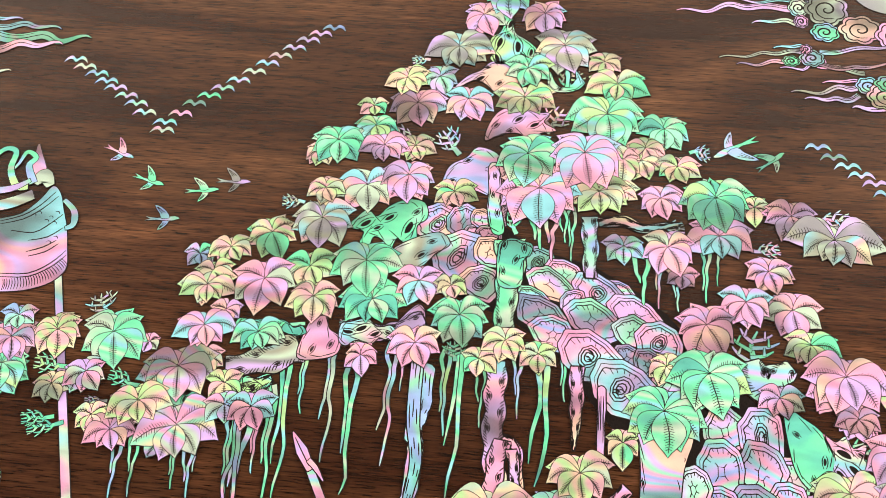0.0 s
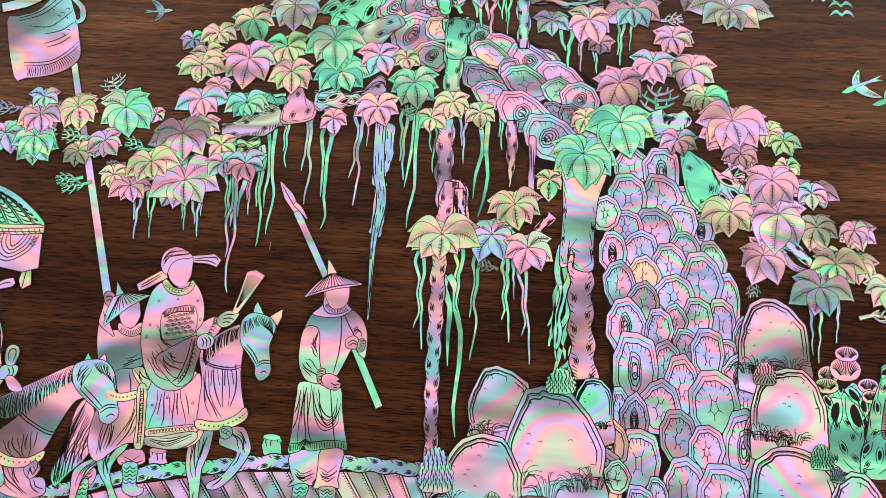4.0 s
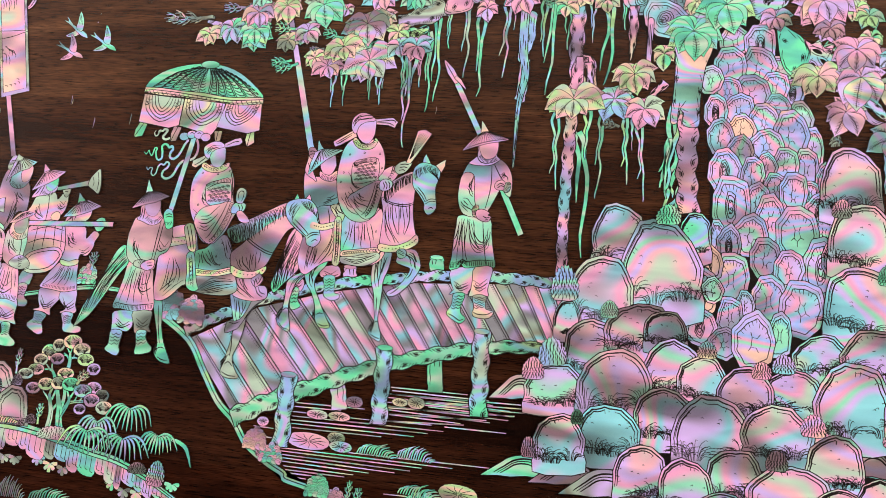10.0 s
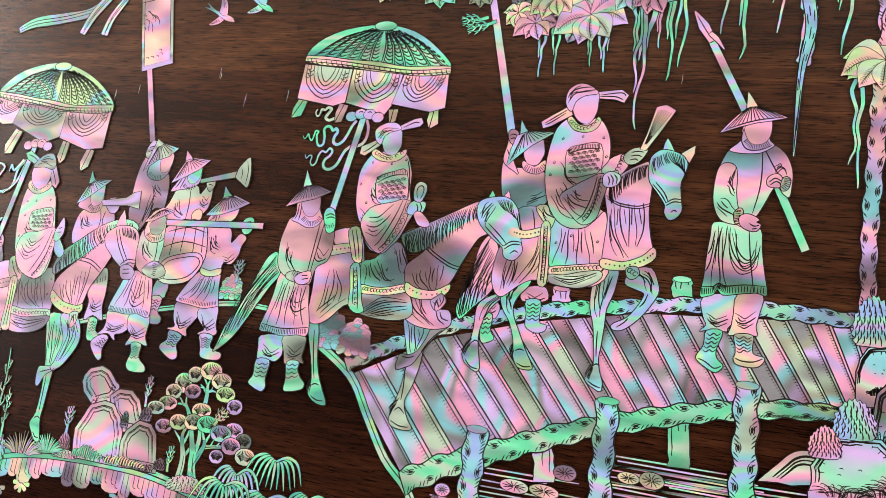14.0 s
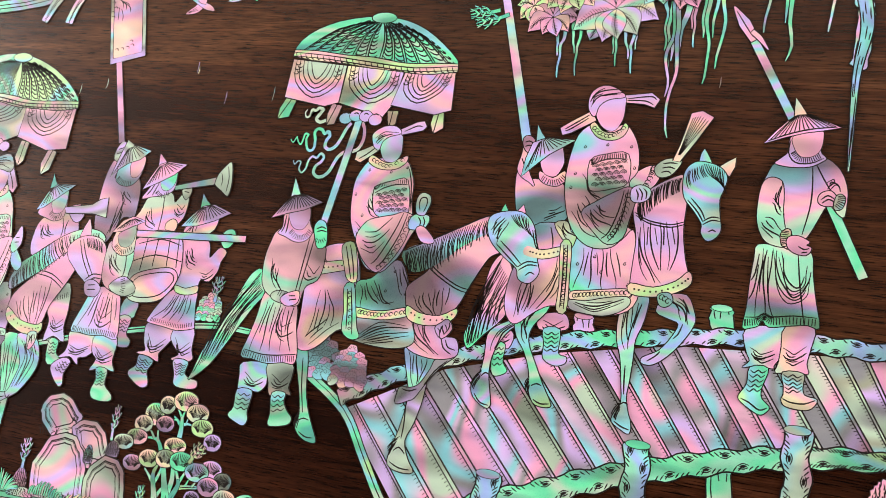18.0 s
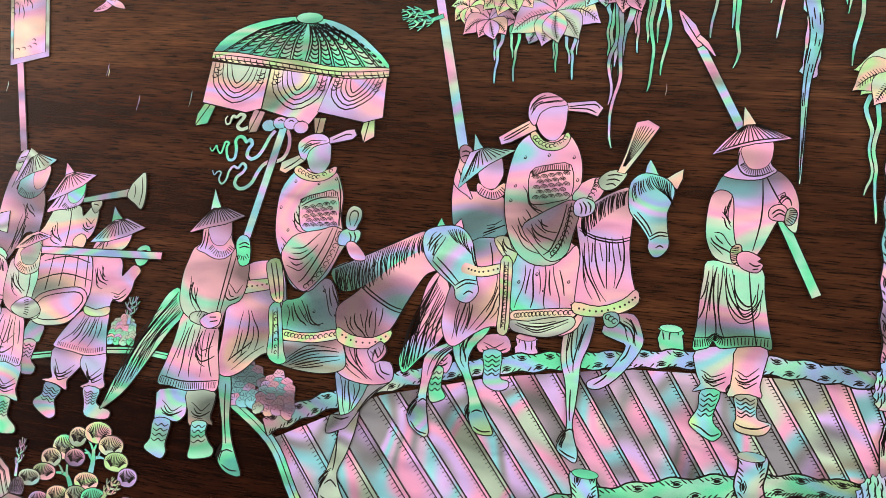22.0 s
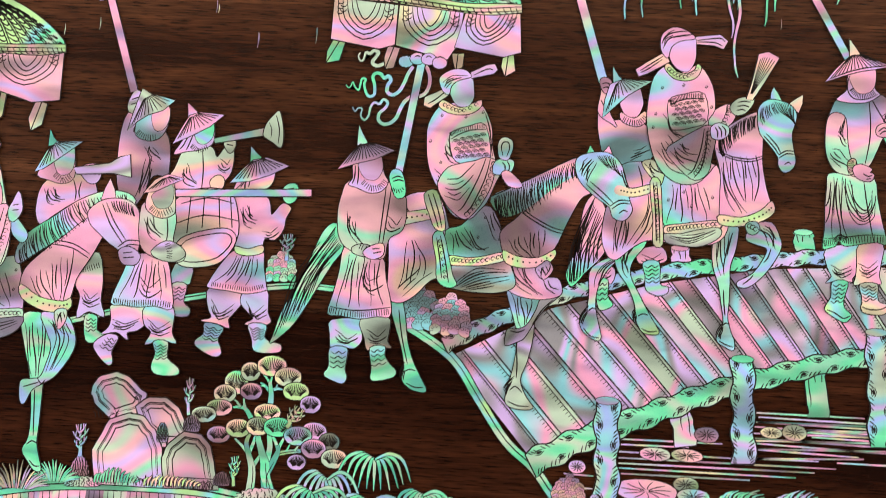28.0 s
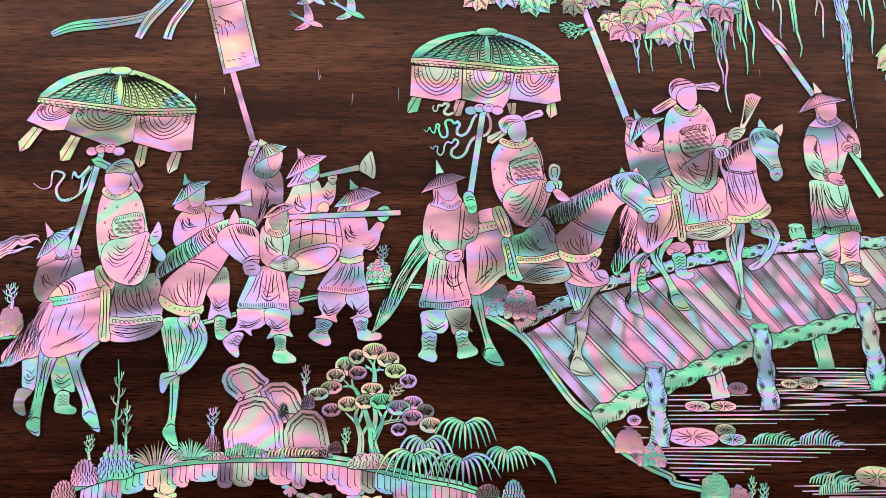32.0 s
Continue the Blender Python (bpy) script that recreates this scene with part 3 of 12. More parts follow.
def bark_scale(row, h, parent):
    """A scale of bark: a wavering oval with a deep inner ring, hatching under it, and cracks or a knot in its middle."""
    sheet = Sheet(h)
    ring, at = wobbly(row, 9, 0.10)
    ring = [p for a, b in zip(ring, ring[1:] + ring[:1]) for p in (a, (a[0] * 0.62 + b[0] * 0.38, a[1] * 0.62 + b[1] * 0.38), (a[0] * 0.36 + b[0] * 0.64, a[1] * 0.36 + b[1] * 0.64))]
    w, d, tone, heart = row[2], row[3], "k", row[6]
    ring = [(u * (1.02 if v > d * 0.5 else 1.08), v * 1.18) for u, v in ring]
    sheet.plate(curve([at(*p) for p in ring], True, 2), rim=0.0007)
    inner = [(u * 0.76 + w * 0.02 + rng.uniform(-0.03, 0.03) * w, v * 0.76 - d * 0.07) for u, v in ring]
    deep = curve([V2(p) for p in inner] + [V2(inner[0])], False, 4)
    sheet.line([at(*p) for p in deep], 0.00048, taper=False, smooth=False)
    for k, p in enumerate(deep[::5]):
        if p[1] > d * 0.05 and abs(p[0]) + p[1] * 0.5 > w * 0.15:
            f = rng.uniform(0.72, 0.86)
            sheet.line([at(*p), at(p[0] * f + w * 0.03, p[1] * f - d * 0.03)], 0.00036, smooth=False)
    rim_line = [at(u * 0.88 + w * 0.01, v * 0.88 - d * 0.03) for u, v in ring[:len(ring) * 2 // 3]]
    sheet.line(rim_line, 0.00036, smooth=False)
    if heart == "k":
        for k in (0.46, 0.34, 0.2):
            knot = [at(u * k * 0.62 - w * 0.03, v * k * 1.1 - d * 0.06) for u, v in ring]
            sheet.line(curve(knot + knot[:1], False, 2), 0.00055 if k < 0.4 else 0.00045, taper=False, smooth=False)
        for k in range(5):
            u, v = rng.uniform(-0.12, 0.12) * w, rng.uniform(-0.4, 0.25) * d
            sheet.line([at(u - w * 0.1, v), at(u, v + d * 0.06), at(u + w * 0.1, v)], 0.0006)
    else:
        n = rng.choice((4, 5, 6))
        turn = rng.uniform(0.6, 1.0)
        star = [(math.cos(turn + 2 * math.pi * i / n) * w * rng.uniform(0.14, 0.24), math.sin(turn + 2 * math.pi * i / n) * d * rng.uniform(0.22, 0.36) - d * 0.08) for i in range(n)]
        sheet.line([at(*p) for p in star + (star[:1] if rng.random() < 0.6 else [])], 0.00045, smooth=False)
        for i in range(n):
            u, v = star[i]
            sheet.line([at(u, v), at(u * 1.9, (v + d * 0.08) * 1.9 - d * 0.08)], 0.00045, smooth=False)
    return sheet.done("bark_scale", tone, parent)


SCALES_BEND = [
    (0.0325, 1.62, 0.0134, 0.0161, 6, "p", "k"),
    (0.0492, 1.6236, 0.0084, 0.013, 6, "p", "c"),
    (0.0571, 1.6139, 0.0053, 0.0071, 5, "y", "c"),
    (0.0626, 1.6257, 0.0068, 0.0074, 5, "p", "c"),
    (0.068, 1.6139, 0.0071, 0.007, 5, "p", "c"),
    (0.0482, 1.5953, 0.0143, 0.0203, 6, "p", "k"),
    (0.0701, 1.601, 0.0092, 0.0113, 5, "p", "c"),
    (0.0658, 1.577, 0.0116, 0.0131, 5, "b", "k"),
    (0.1037, 1.595, 0.011, 0.0111, 4, "p", "k"),
    (0.1225, 1.5874, 0.0119, 0.0103, 3, "p", "c"),
    (0.1133, 1.5797, 0.0138, 0.01, 4, "p", "c"),
    (0.1594, 1.5779, 0.0094, 0.0073, 2, "p", "c"),
    (0.1455, 1.5753, 0.0144, 0.0128, 2, "y", "k"),
]
SCALES_BOUGH = [
    (0.171, 1.561, 0.0155, 0.0126, 2, "b", "c"),
    (0.1017, 1.5679, 0.0108, 0.0074, 4, "y", "c"),
    (0.1284, 1.5685, 0.006, 0.0091, 3, "p", "c"),
    (0.1087, 1.5565, 0.0158, 0.0118, 4, "d", "c"),
    (0.1165, 1.5442, 0.0125, 0.0124, 4, "p", "c"),
    (0.1426, 1.5556, 0.0157, 0.0135, 3, "y", "c"),
    (0.1689, 1.5491, 0.0104, 0.0112, 2, "y", "c"),
    (0.1868, 1.5433, 0.0123, 0.0132, 1, "p", "k"),
    (0.1661, 1.5311, 0.0084, 0.009, 2, "p", "c"),
    (0.1798, 1.5284, 0.0086, 0.0089, 1, "b", "c"),
    (0.1419, 1.5302, 0.0173, 0.0157, 3, "b", "k"),
    (0.1923, 1.5151, 0.0117, 0.0124, 1, "p", "c"),
    (0.1635, 1.5104, 0.0181, 0.019, 2, "b", "k"),
]
SCALES_TOP = [
    (0.2282, 1.4882, 0.0141, 0.0122, 3, "b", "c"),
    (0.251, 1.4863, 0.0127, 0.0158, 2, "p", "k"),
    (0.269, 1.4596, 0.0093, 0.0131, 2, "b", "c"),
    (0.2502, 1.4643, 0.0134, 0.0162, 2, "p", "c"),
    (0.2255, 1.4635, 0.0138, 0.0152, 3, "p", "c"),
    (0.281, 1.439, 0.0095, 0.0124, 2, "p", "k"),
    (0.2649, 1.4436, 0.0115, 0.0138, 2, "m", "c"),
    (0.2455, 1.4369, 0.0151, 0.0155, 2, "m", "c"),
    (0.2239, 1.4389, 0.0114, 0.0117, 3, "b", "c"),
    (0.2083, 1.4501, 0.0103, 0.0123, 3, "p", "c"),
    (0.2886, 1.4144, 0.0096, 0.0147, 2, "b", "c"),
    (0.2686, 1.4253, 0.01, 0.0101, 2, "p", "c"),
    (0.2346, 1.4213, 0.0126, 0.0129, 3, "p", "c"),
]
SCALES_UPPER = [
    (0.215, 1.4186, 0.0091, 0.0149, 3, "y", "k"),
    (0.3008, 1.3863, 0.0085, 0.0166, 2, "b", "c"),
    (0.2574, 1.4109, 0.0117, 0.0142, 2, "y", "c"),
    (0.2388, 1.4017, 0.0108, 0.0123, 3, "b", "c"),
    (0.2807, 1.3986, 0.0136, 0.0192, 2, "b", "c"),
    (0.22, 1.3946, 0.0103, 0.0142, 3, "p", "c"),
    (0.2609, 1.3877, 0.0131, 0.0135, 2, "m", "c"),
    (0.2387, 1.3818, 0.0107, 0.013, 3, "b", "c"),
    (0.2955, 1.3685, 0.01, 0.0164, 2, "m", "c"),
    (0.278, 1.3708, 0.0108, 0.0144, 2, "m", "c"),
    (0.2616, 1.3681, 0.0081, 0.011, 2, "p", "c"),
    (0.2261, 1.3637, 0.0132, 0.0169, 3, "b", "k"),
    (0.2501, 1.3601, 0.0091, 0.0141, 2, "b", "c"),
]
SCALES_MIDDLE = [
    (0.3109, 1.3555, 0.006, 0.0158, 2, "p", "c"),
    (0.2705, 1.3492, 0.0088, 0.0116, 2, "d", "c"),
    (0.2996, 1.3447, 0.0065, 0.0107, 2, "p", "c"),
    (0.2858, 1.3445, 0.0107, 0.0176, 2, "m", "c"),
    (0.2554, 1.3354, 0.0108, 0.0145, 2, "p", "c"),
    (0.2336, 1.3311, 0.0146, 0.023, 3, "p", "k"),
    (0.3081, 1.3287, 0.0106, 0.0151, 2, "p", "k"),
    (0.2675, 1.3193, 0.0119, 0.0195, 2, "b", "c"),
    (0.3124, 1.3108, 0.0091, 0.0123, 2, "p", "c"),
    (0.2904, 1.3082, 0.0154, 0.0214, 2, "b", "c"),
    (0.2516, 1.3038, 0.0124, 0.0169, 2, "p", "c"),
    (0.2236, 1.2984, 0.0064, 0.0159, 3, "y", "c"),
    (0.2339, 1.2936, 0.0096, 0.0156, 3, "b", "k"),
]
SCALES_FOOT = [
    (0.3116, 1.2789, 0.014, 0.0235, 2, "p", "k"),
    (0.2651, 1.2835, 0.0118, 0.0161, 2, "g", "c"),
    (0.2851, 1.2758, 0.0112, 0.0147, 2, "p", "c"),
    (0.2375, 1.265, 0.0136, 0.0199, 3, "b", "c"),
    (0.2171, 1.2757, 0.0115, 0.0132, 3, "b", "k"),
    (0.2138, 1.2498, 0.0112, 0.0191, 3, "b", "k"),
    (0.2694, 1.2481, 0.0136, 0.0184, 2, "b", "c"),
    (0.2969, 1.2426, 0.017, 0.0207, 2, "m", "c"),
    (0.2507, 1.2417, 0.0063, 0.0108, 3, "y", "c"),
    (0.1953, 1.2311, 0.0113, 0.016, 3, "p", "k"),
    (0.2382, 1.23, 0.0101, 0.0151, 3, "b", "c"),
    (0.2138, 1.2189, 0.0119, 0.0133, 3, "p", "k"),
    (0.28, 1.2177, 0.0088, 0.0168, 2, "b", "c"),
]
SCALES_ROOT = [
    (0.2343, 1.2062, 0.0123, 0.0114, 3, "p", "c"),
    (0.2592, 1.2109, 0.0157, 0.0205, 2, "p", "c"),
    (0.3185, 1.2872, 0.0064, 0.0127, 2, "p", "c"),
    (0.2225, 1.2527, 0.0078, 0.0102, 3, "b", "c"),
]

backing = Sheet(0.0008)
backing.plate(curve([(0.0188, 1.6398), (0.0727, 1.6236), (0.0977, 1.6058), (0.1448, 1.5924), (0.1908, 1.5631), (0.2201, 1.5262), (0.2482, 1.506), (0.2747, 1.4686)], False, 3) + curve([(0.2797, 1.4636), (0.2987, 1.4148), (0.3124, 1.3619), (0.3236, 1.3002), (0.3208, 1.2297), (0.2753, 1.1868), (0.2176, 1.1969), (0.1822, 1.2192), (0.2133, 1.2778), (0.215, 1.3409), (0.2063, 1.411), (0.1984, 1.461)], False, 3) + curve([(0.1746, 1.4699), (0.149, 1.4933), (0.1255, 1.5256), (0.0903, 1.5505), (0.0547, 1.564), (0.0337, 1.5791), (0.0205, 1.6084)], False, 3))
part("trunk_ground", backing.bm, (DARK, DARK), tree, "black lacquer between the bark scales")
level = 0.0012
for rows in (SCALES_BEND, SCALES_BOUGH, SCALES_TOP, SCALES_UPPER, SCALES_MIDDLE, SCALES_FOOT, SCALES_ROOT):
    for row in rows:
        if rows is SCALES_BEND or rows is SCALES_BOUGH:
            row = (row[0], row[1], row[2] * 1.2, row[3] * 0.82, row[4] - 35, row[5], row[6])
        bark_scale(row, level, tree)
        level += 0.00002


def run_of(pts, widths):
    """Along a stroke: place, direction, width and distance gone."""
    mid, out, gone = curve(pts, False, 14), [], 0.0
    n = len(mid)
    for i, p in enumerate(mid):
        d = (mid[min(i + 1, n - 1)] - mid[max(i - 1, 0)]).normalized()
        gone += (p - mid[i - 1]).length if i else 0.0
        at = i / (n - 1) * (len(widths) - 1)
        k = min(int(at), len(widths) - 2)
        out.append((p, d, widths[k] + (widths[k + 1] - widths[k]) * (at - k), gone))
    return out


def knotty(name, pts, widths, h, tone, parent, gap=0.014, label=""):
    """A length of gnarled wood or rail: wavering edges, eye-shaped knot holes by turns on both sides, hatching between."""
    sheet = Sheet(h)
    run = run_of(pts, widths)
    if not gap:
        ring = [p + V2((rng.uniform(-1, 1), rng.uniform(-1, 1))) * min(widths) * 0.10 for p in ribbon(pts, widths, 6, round_ends=name == "bough")]
        sheet.plate(ring, rim=0.0008)
        for side in (-0.3, 0.05, 0.34):
            i = 2
            while i < len(run) - 6:
                m = rng.randint(4, 9)
                sheet.line([p + V2((d.y, -d.x)) * w * (side + rng.uniform(-0.04, 0.04)) for p, d, w, g in run[i:i + m:2]], 0.0005)
                i += m + rng.randint(2, 5)
        return sheet.done(name, tone, parent, label)
    phase = rng.uniform(0, 6)
    a, b = [], []
    for p, d, w, g in run:
        o, beat = V2((d.y, -d.x)) * w / 2, math.cos(math.pi * g / gap + phase)
        a.append(p + o * (1 + 0.17 * beat + rng.uniform(-0.03, 0.03)))
        b.append(p - o * (1 - 0.17 * beat + rng.uniform(-0.03, 0.03)))
    sheet.plate(a + b[::-1], rim=0.0009)
    last = 0
    for p, d, w, g in run[1:-1]:
        turn = math.pi * g / gap + phase
        if int(turn / math.pi) == last:
            # strokes that slant from the edges inwards
            for side in (1, -1):
                if rng.random() < min(1.0, 0.0011 * 14 / max(run[1][3], 0.0002)):
                    o = V2((d.y, -d.x)) * w / 2 * side
                    sheet.line([p + o * 0.97, p + o * 0.78 + d * gap * 0.10, p + o * rng.uniform(0.5, 0.66) + d * gap * 0.24], 0.00048)
            continue
        last = int(turn / math.pi)
        side = V2((d.y, -d.x)) * (1 if last % 2 == 0 else -1)
        c = p + side * w * 0.28
        long, short = min(gap * 0.24, 0.0028), min(w * 0.09, 0.0011)
        long, short = long * 0.8, short * 0.85
        lens = [c + d * long * math.cos(t) + side * short * math.sin(t) * abs(math.sin(t)) ** 0.4 for t in [k * math.pi / 6 for k in range(12)]]
        sheet.face([(q.x, q.y) for q in lens], sheet.h + 0.000004, 1)
        sheet.line([c - d * long * 1.5 - side * short * 0.6, c - side * short * 1.75, c + d * long * 1.6 - side * short * 0.4], 0.00045)
        sheet.line([c - d * long * 1.4 + side * short * 0.9, c + side * short * 1.7, c + d * long * 1.3 + side * short * 0.9], 0.0005)
    return sheet.done(name, tone, parent, label)


def strand(pts, widths, h, tone, parent):
    """A hanging root: wavering strings of shell that part and lie beside one another."""
    pts = [V2(p[:2]) for p in pts]
    pts[0] = pts[0] + V2((0, 0.010))
    a, b = pts[0], pts[-1]
    side = V2(((b - a).y, -(b - a).x)).normalized() * (b - a).length
    if len(pts) == 2:
        pts = [a] + [a.lerp(b, t) + side * 0.016 * (-1) ** k * rng.uniform(0.2, 1.0) for k, t in enumerate((0.14, 0.3, 0.46, 0.62, 0.8))] + [b]
    sheet = Sheet(h)
    main = curve(pts, False, 6)
    n, w = len(main), widths[1]
    if w < 0.0027:
        sheet.plate(ribbon(pts, widths, 5), rim=0.0006)
        return sheet.done("hanging_root", tone, parent)
    # two strings that part in long loops and meet again; one ends before the other
    loops, phase = max(1.5, (b - a).length / 0.030), rng.uniform(0, 0.6)
    for k, (way, ends) in enumerate(((-1, rng.uniform(0.66, 0.88)), (1, 1.0))):
        last = int(ends * (n - 1))
        line, size = [], []
        for i in range(0, last + 1, 2):
            t = i / (n - 1)
            part_way = 0.30 + 0.62 * max(0.0, math.sin(math.pi * (loops * t + phase))) ** 0.7
            line.append(main[i] + V2((way * w * part_way * min(1.0, 5 * t + 0.2), 0)))
            size.append(w * (0.80 - 0.50 * t / ends) if i + 2 <= last else 0.0005)
        sheet.plate(ribbon(line, size, 2), rim=0.0006, lift=0.00004 * k)
    return sheet.done("hanging_root", tone, parent)


ROOTS = [
    ([(-0.0585, 1.5055), (-0.0556, 1.4785), (-0.0539, 1.4523), (-0.0541, 1.419)], 0.0042, "g"), ([(-0.0466, 1.5145), (-0.0455, 1.4748)], 0.0032, "g"), ([(-0.0282, 1.5201), (-0.0267, 1.4446)], 0.0040, "b"),
    ([(-0.0138, 1.5055), (-0.0119, 1.4674), (-0.0117, 1.4255)], 0.0046, "g"), ([(0.0123, 1.5228), (0.0118, 1.4457)], 0.0040, "b"), ([(0.0199, 1.5163), (0.0195, 1.496)], 0.0024, "b"),
    ([(0.0479, 1.5188), (0.0478, 1.4684)], 0.0036, "g"), ([(0.0576, 1.5157), (0.0567, 1.4811), (0.055, 1.4295)], 0.0046, "g"), ([(0.0711, 1.5111), (0.0725, 1.4762)], 0.0030, "g"),
    ([(0.0943, 1.5229), (0.0961, 1.484)], 0.0030, "b"), ([(0.1106, 1.5165), (0.1129, 1.4937), (0.1093, 1.4417)], 0.0056, "g"), ([(0.1236, 1.5412), (0.1253, 1.4979)], 0.0030, "g"),
    ([(-0.1593, 1.4407), (-0.158, 1.4091)], 0.0034, "b"), ([(-0.1486, 1.4435), (-0.1455, 1.411)], 0.0030, "g"), ([(-0.1218, 1.4423), (-0.119, 1.4185)], 0.0030, "g"),
    ([(-0.1126, 1.4432), (-0.108, 1.4138)], 0.0034, "b"), ([(-0.1075, 1.4455), (-0.1062, 1.4309)], 0.0024, "b"), ([(-0.0873, 1.4623), (-0.0853, 1.416)], 0.0034, "g"),
    ([(-0.0799, 1.463), (-0.0796, 1.4462), (-0.08, 1.4155)], 0.0058, "b"), ([(-0.0717, 1.4637), (-0.0696, 1.4333)], 0.0030, "b"), ([(0.098, 1.6301), (0.1024, 1.6053)], 0.0050, "g"),
    ([(0.1099, 1.6288), (0.1107, 1.5973)], 0.0048, "p"), ([(0.1244, 1.6299), (0.1245, 1.5984)], 0.0030, "g"), ([(0.1179, 1.6272), (0.1199, 1.6119)], 0.0028, "g"),
    ([(0.1731, 1.6011), (0.1739, 1.5698)], 0.0050, "g"), ([(0.1847, 1.5936), (0.1844, 1.5678)], 0.0030, "p"), ([(0.1961, 1.5882), (0.1974, 1.5669)], 0.0030, "g"),
    ([(0.2167, 1.6089), (0.2155, 1.5745)], 0.0034, "g"), ([(0.225, 1.6096), (0.2241, 1.5876)], 0.0026, "g"),
    ([(-0.0642, 1.4826), (-0.0612, 1.4083)], 0.0040, "g"), ([(-0.0824, 1.4671), (-0.0792, 1.3706)], 0.0040, "b"), ([(0.0913, 1.3839), (0.0992, 1.3511), (0.1003, 1.2731)], 0.0066, "g"),
    ([(0.1001, 1.4067), (0.0979, 1.3676)], 0.0040, "g"), ([(0.1348, 1.3998), (0.1371, 1.3449)], 0.0036, "g"), ([(0.1478, 1.4003), (0.154, 1.3296)], 0.0034, "b"),
    ([(0.1134, 1.4045), (0.1113, 1.33)], 0.0034, "g"), ([(0.0698, 1.4055), (0.0726, 1.336)], 0.0036, "g"), ([(0.3599, 1.3801), (0.3614, 1.3488)], 0.0024, "b"),
    ([(0.3685, 1.3805), (0.3652, 1.3438)], 0.0024, "g"), ([(0.3812, 1.3837), (0.3782, 1.359)], 0.0026, "b"), ([(0.14, 1.4), (0.1425, 1.378)], 0.0024, "b"),
    ([(0.4654, 1.3615), (0.4617, 1.3397), (0.459, 1.3176), (0.4577, 1.2958), (0.457, 1.2748)], 0.0075, "g"), ([(0.4653, 1.3572), (0.469, 1.3358), (0.4628, 1.3093), (0.4615, 1.2835), (0.4642, 1.2623), (0.4591, 1.2413)], 0.0080, "g"), ([(0.4642, 1.2623), (0.468, 1.2522), (0.4712, 1.238)], 0.0060, "b"), ([(0.4691, 1.3401), (0.4733, 1.3227), (0.4722, 1.3099)], 0.0040, "b"),
]
level = 0.0010
for pts, w, tone in ROOTS:
    strand(pts, (w * 0.75, w, w * 0.62, w * 0.4, 0.0006), level, tone, tree)
    level += 0.00002

# stems and boughs: points, widths, colour, spacing of knot holes
STEMS = [
    ([(0.0828, 1.6111), (0.0851, 1.5918), (0.0833, 1.5664), (0.0848, 1.5379)], (0.0215, 0.017, 0.014, 0.012), "g", 0.013),
    ([(0.0813, 1.5217), (0.0821, 1.491), (0.0833, 1.4651), (0.0891, 1.4299)], (0.013, 0.013, 0.013, 0.012), "p", 0.011),
    ([(0.0899, 1.4712), (0.0978, 1.4628), (0.1009, 1.4311)], (0.005, 0.0075, 0.007), "p", 0.010),
    ([(0.0881, 1.4691), (0.0839, 1.4287), (0.0843, 1.3725), (0.0856, 1.3069), (0.0887, 1.258)], (0.011, 0.0105, 0.0105, 0.0095, 0.009), "p", 0.011),
    ([(0.0956, 1.4636), (0.1005, 1.435)], (0.007, 0.004), "p", 0.010),
    ([(0.0356, 1.5118), (0.0359, 1.4868), (0.0311, 1.4713), (0.0346, 1.4569), (0.0332, 1.4246)], (0.010, 0.009, 0.010, 0.009, 0.010), "b", 0),
    ([(0.0289, 1.5208), (0.0305, 1.4792), (0.0355, 1.4501), (0.0322, 1.4154), (0.0335, 1.3561)], (0.008, 0.008, 0.007, 0.004, 0.0006), "b", 0),
    ([(0.1331, 1.5224), (0.1345, 1.4957), (0.1341, 1.4672)], (0.009, 0.008, 0.0008), "p", 0.010),
    ([(0.1501, 1.5085), (0.151, 1.4623)], (0.005, 0.004), "p", 0),
    ([(0.136, 1.633), (0.1383, 1.609), (0.1386, 1.5868)], (0.011, 0.010, 0.008), "b", 0.011),
    ([(0.1912, 1.4150), (0.1930, 1.3613), (0.197, 1.3213)], (0.017, 0.017, 0.018), "p", 0.012),
    ([(0.0694, 1.6716), (0.0726, 1.6485), (0.0729, 1.6214)], (0.010, 0.010, 0.012), "p", 0.010),
    ([(-0.0988, 1.5039), (-0.0763, 1.5079), (-0.0514, 1.5201)], (0.010, 0.018, 0.022), "d", 0.012),
    ([(-0.0257, 1.5284), (-0.0072, 1.534), (0.0115, 1.5377), (0.0295, 1.5474)], (0.010, 0.012, 0.010, 0.012), "b", 0.008),
    ([(0.1433, 1.6291), (0.1588, 1.6317), (0.1744, 1.6272), (0.1975, 1.6321)], (0.006, 0.008, 0.006, 0.003), "d", 0.012),
    ([(0.3349, 1.4325), (0.3498, 1.4142), (0.3738, 1.4098)], (0.006, 0.005, 0.003), "b", 0),
    ([(0.1682, 1.4459), (0.1585, 1.4343), (0.1513, 1.4256)], (0.008, 0.006, 0.003), "p", 0.009),
    ([(0.2453, 1.5361), (0.2521, 1.5214), (0.2703, 1.5344)], (0.012, 0.022, 0.010), "b", 0.009),
    ([(-0.0839, 1.4875), (-0.0665, 1.4969)], (0.010, 0.006), "g", 0.010),
    ([(0.3343, 1.4403), (0.3522, 1.4266), (0.3721, 1.4074)], (0.009, 0.008, 0.004), "b", 0.009),
    ([(-0.3064, 1.4997), (-0.2933, 1.4962), (-0.2815, 1.4927)], (0.003, 0.006, 0.003), "p", 0),
]
level = 0.0022
for pts, widths, tone, gap in STEMS:
    knotty("bough", pts, widths, level, tone, tree, gap)
    level += 0.00002


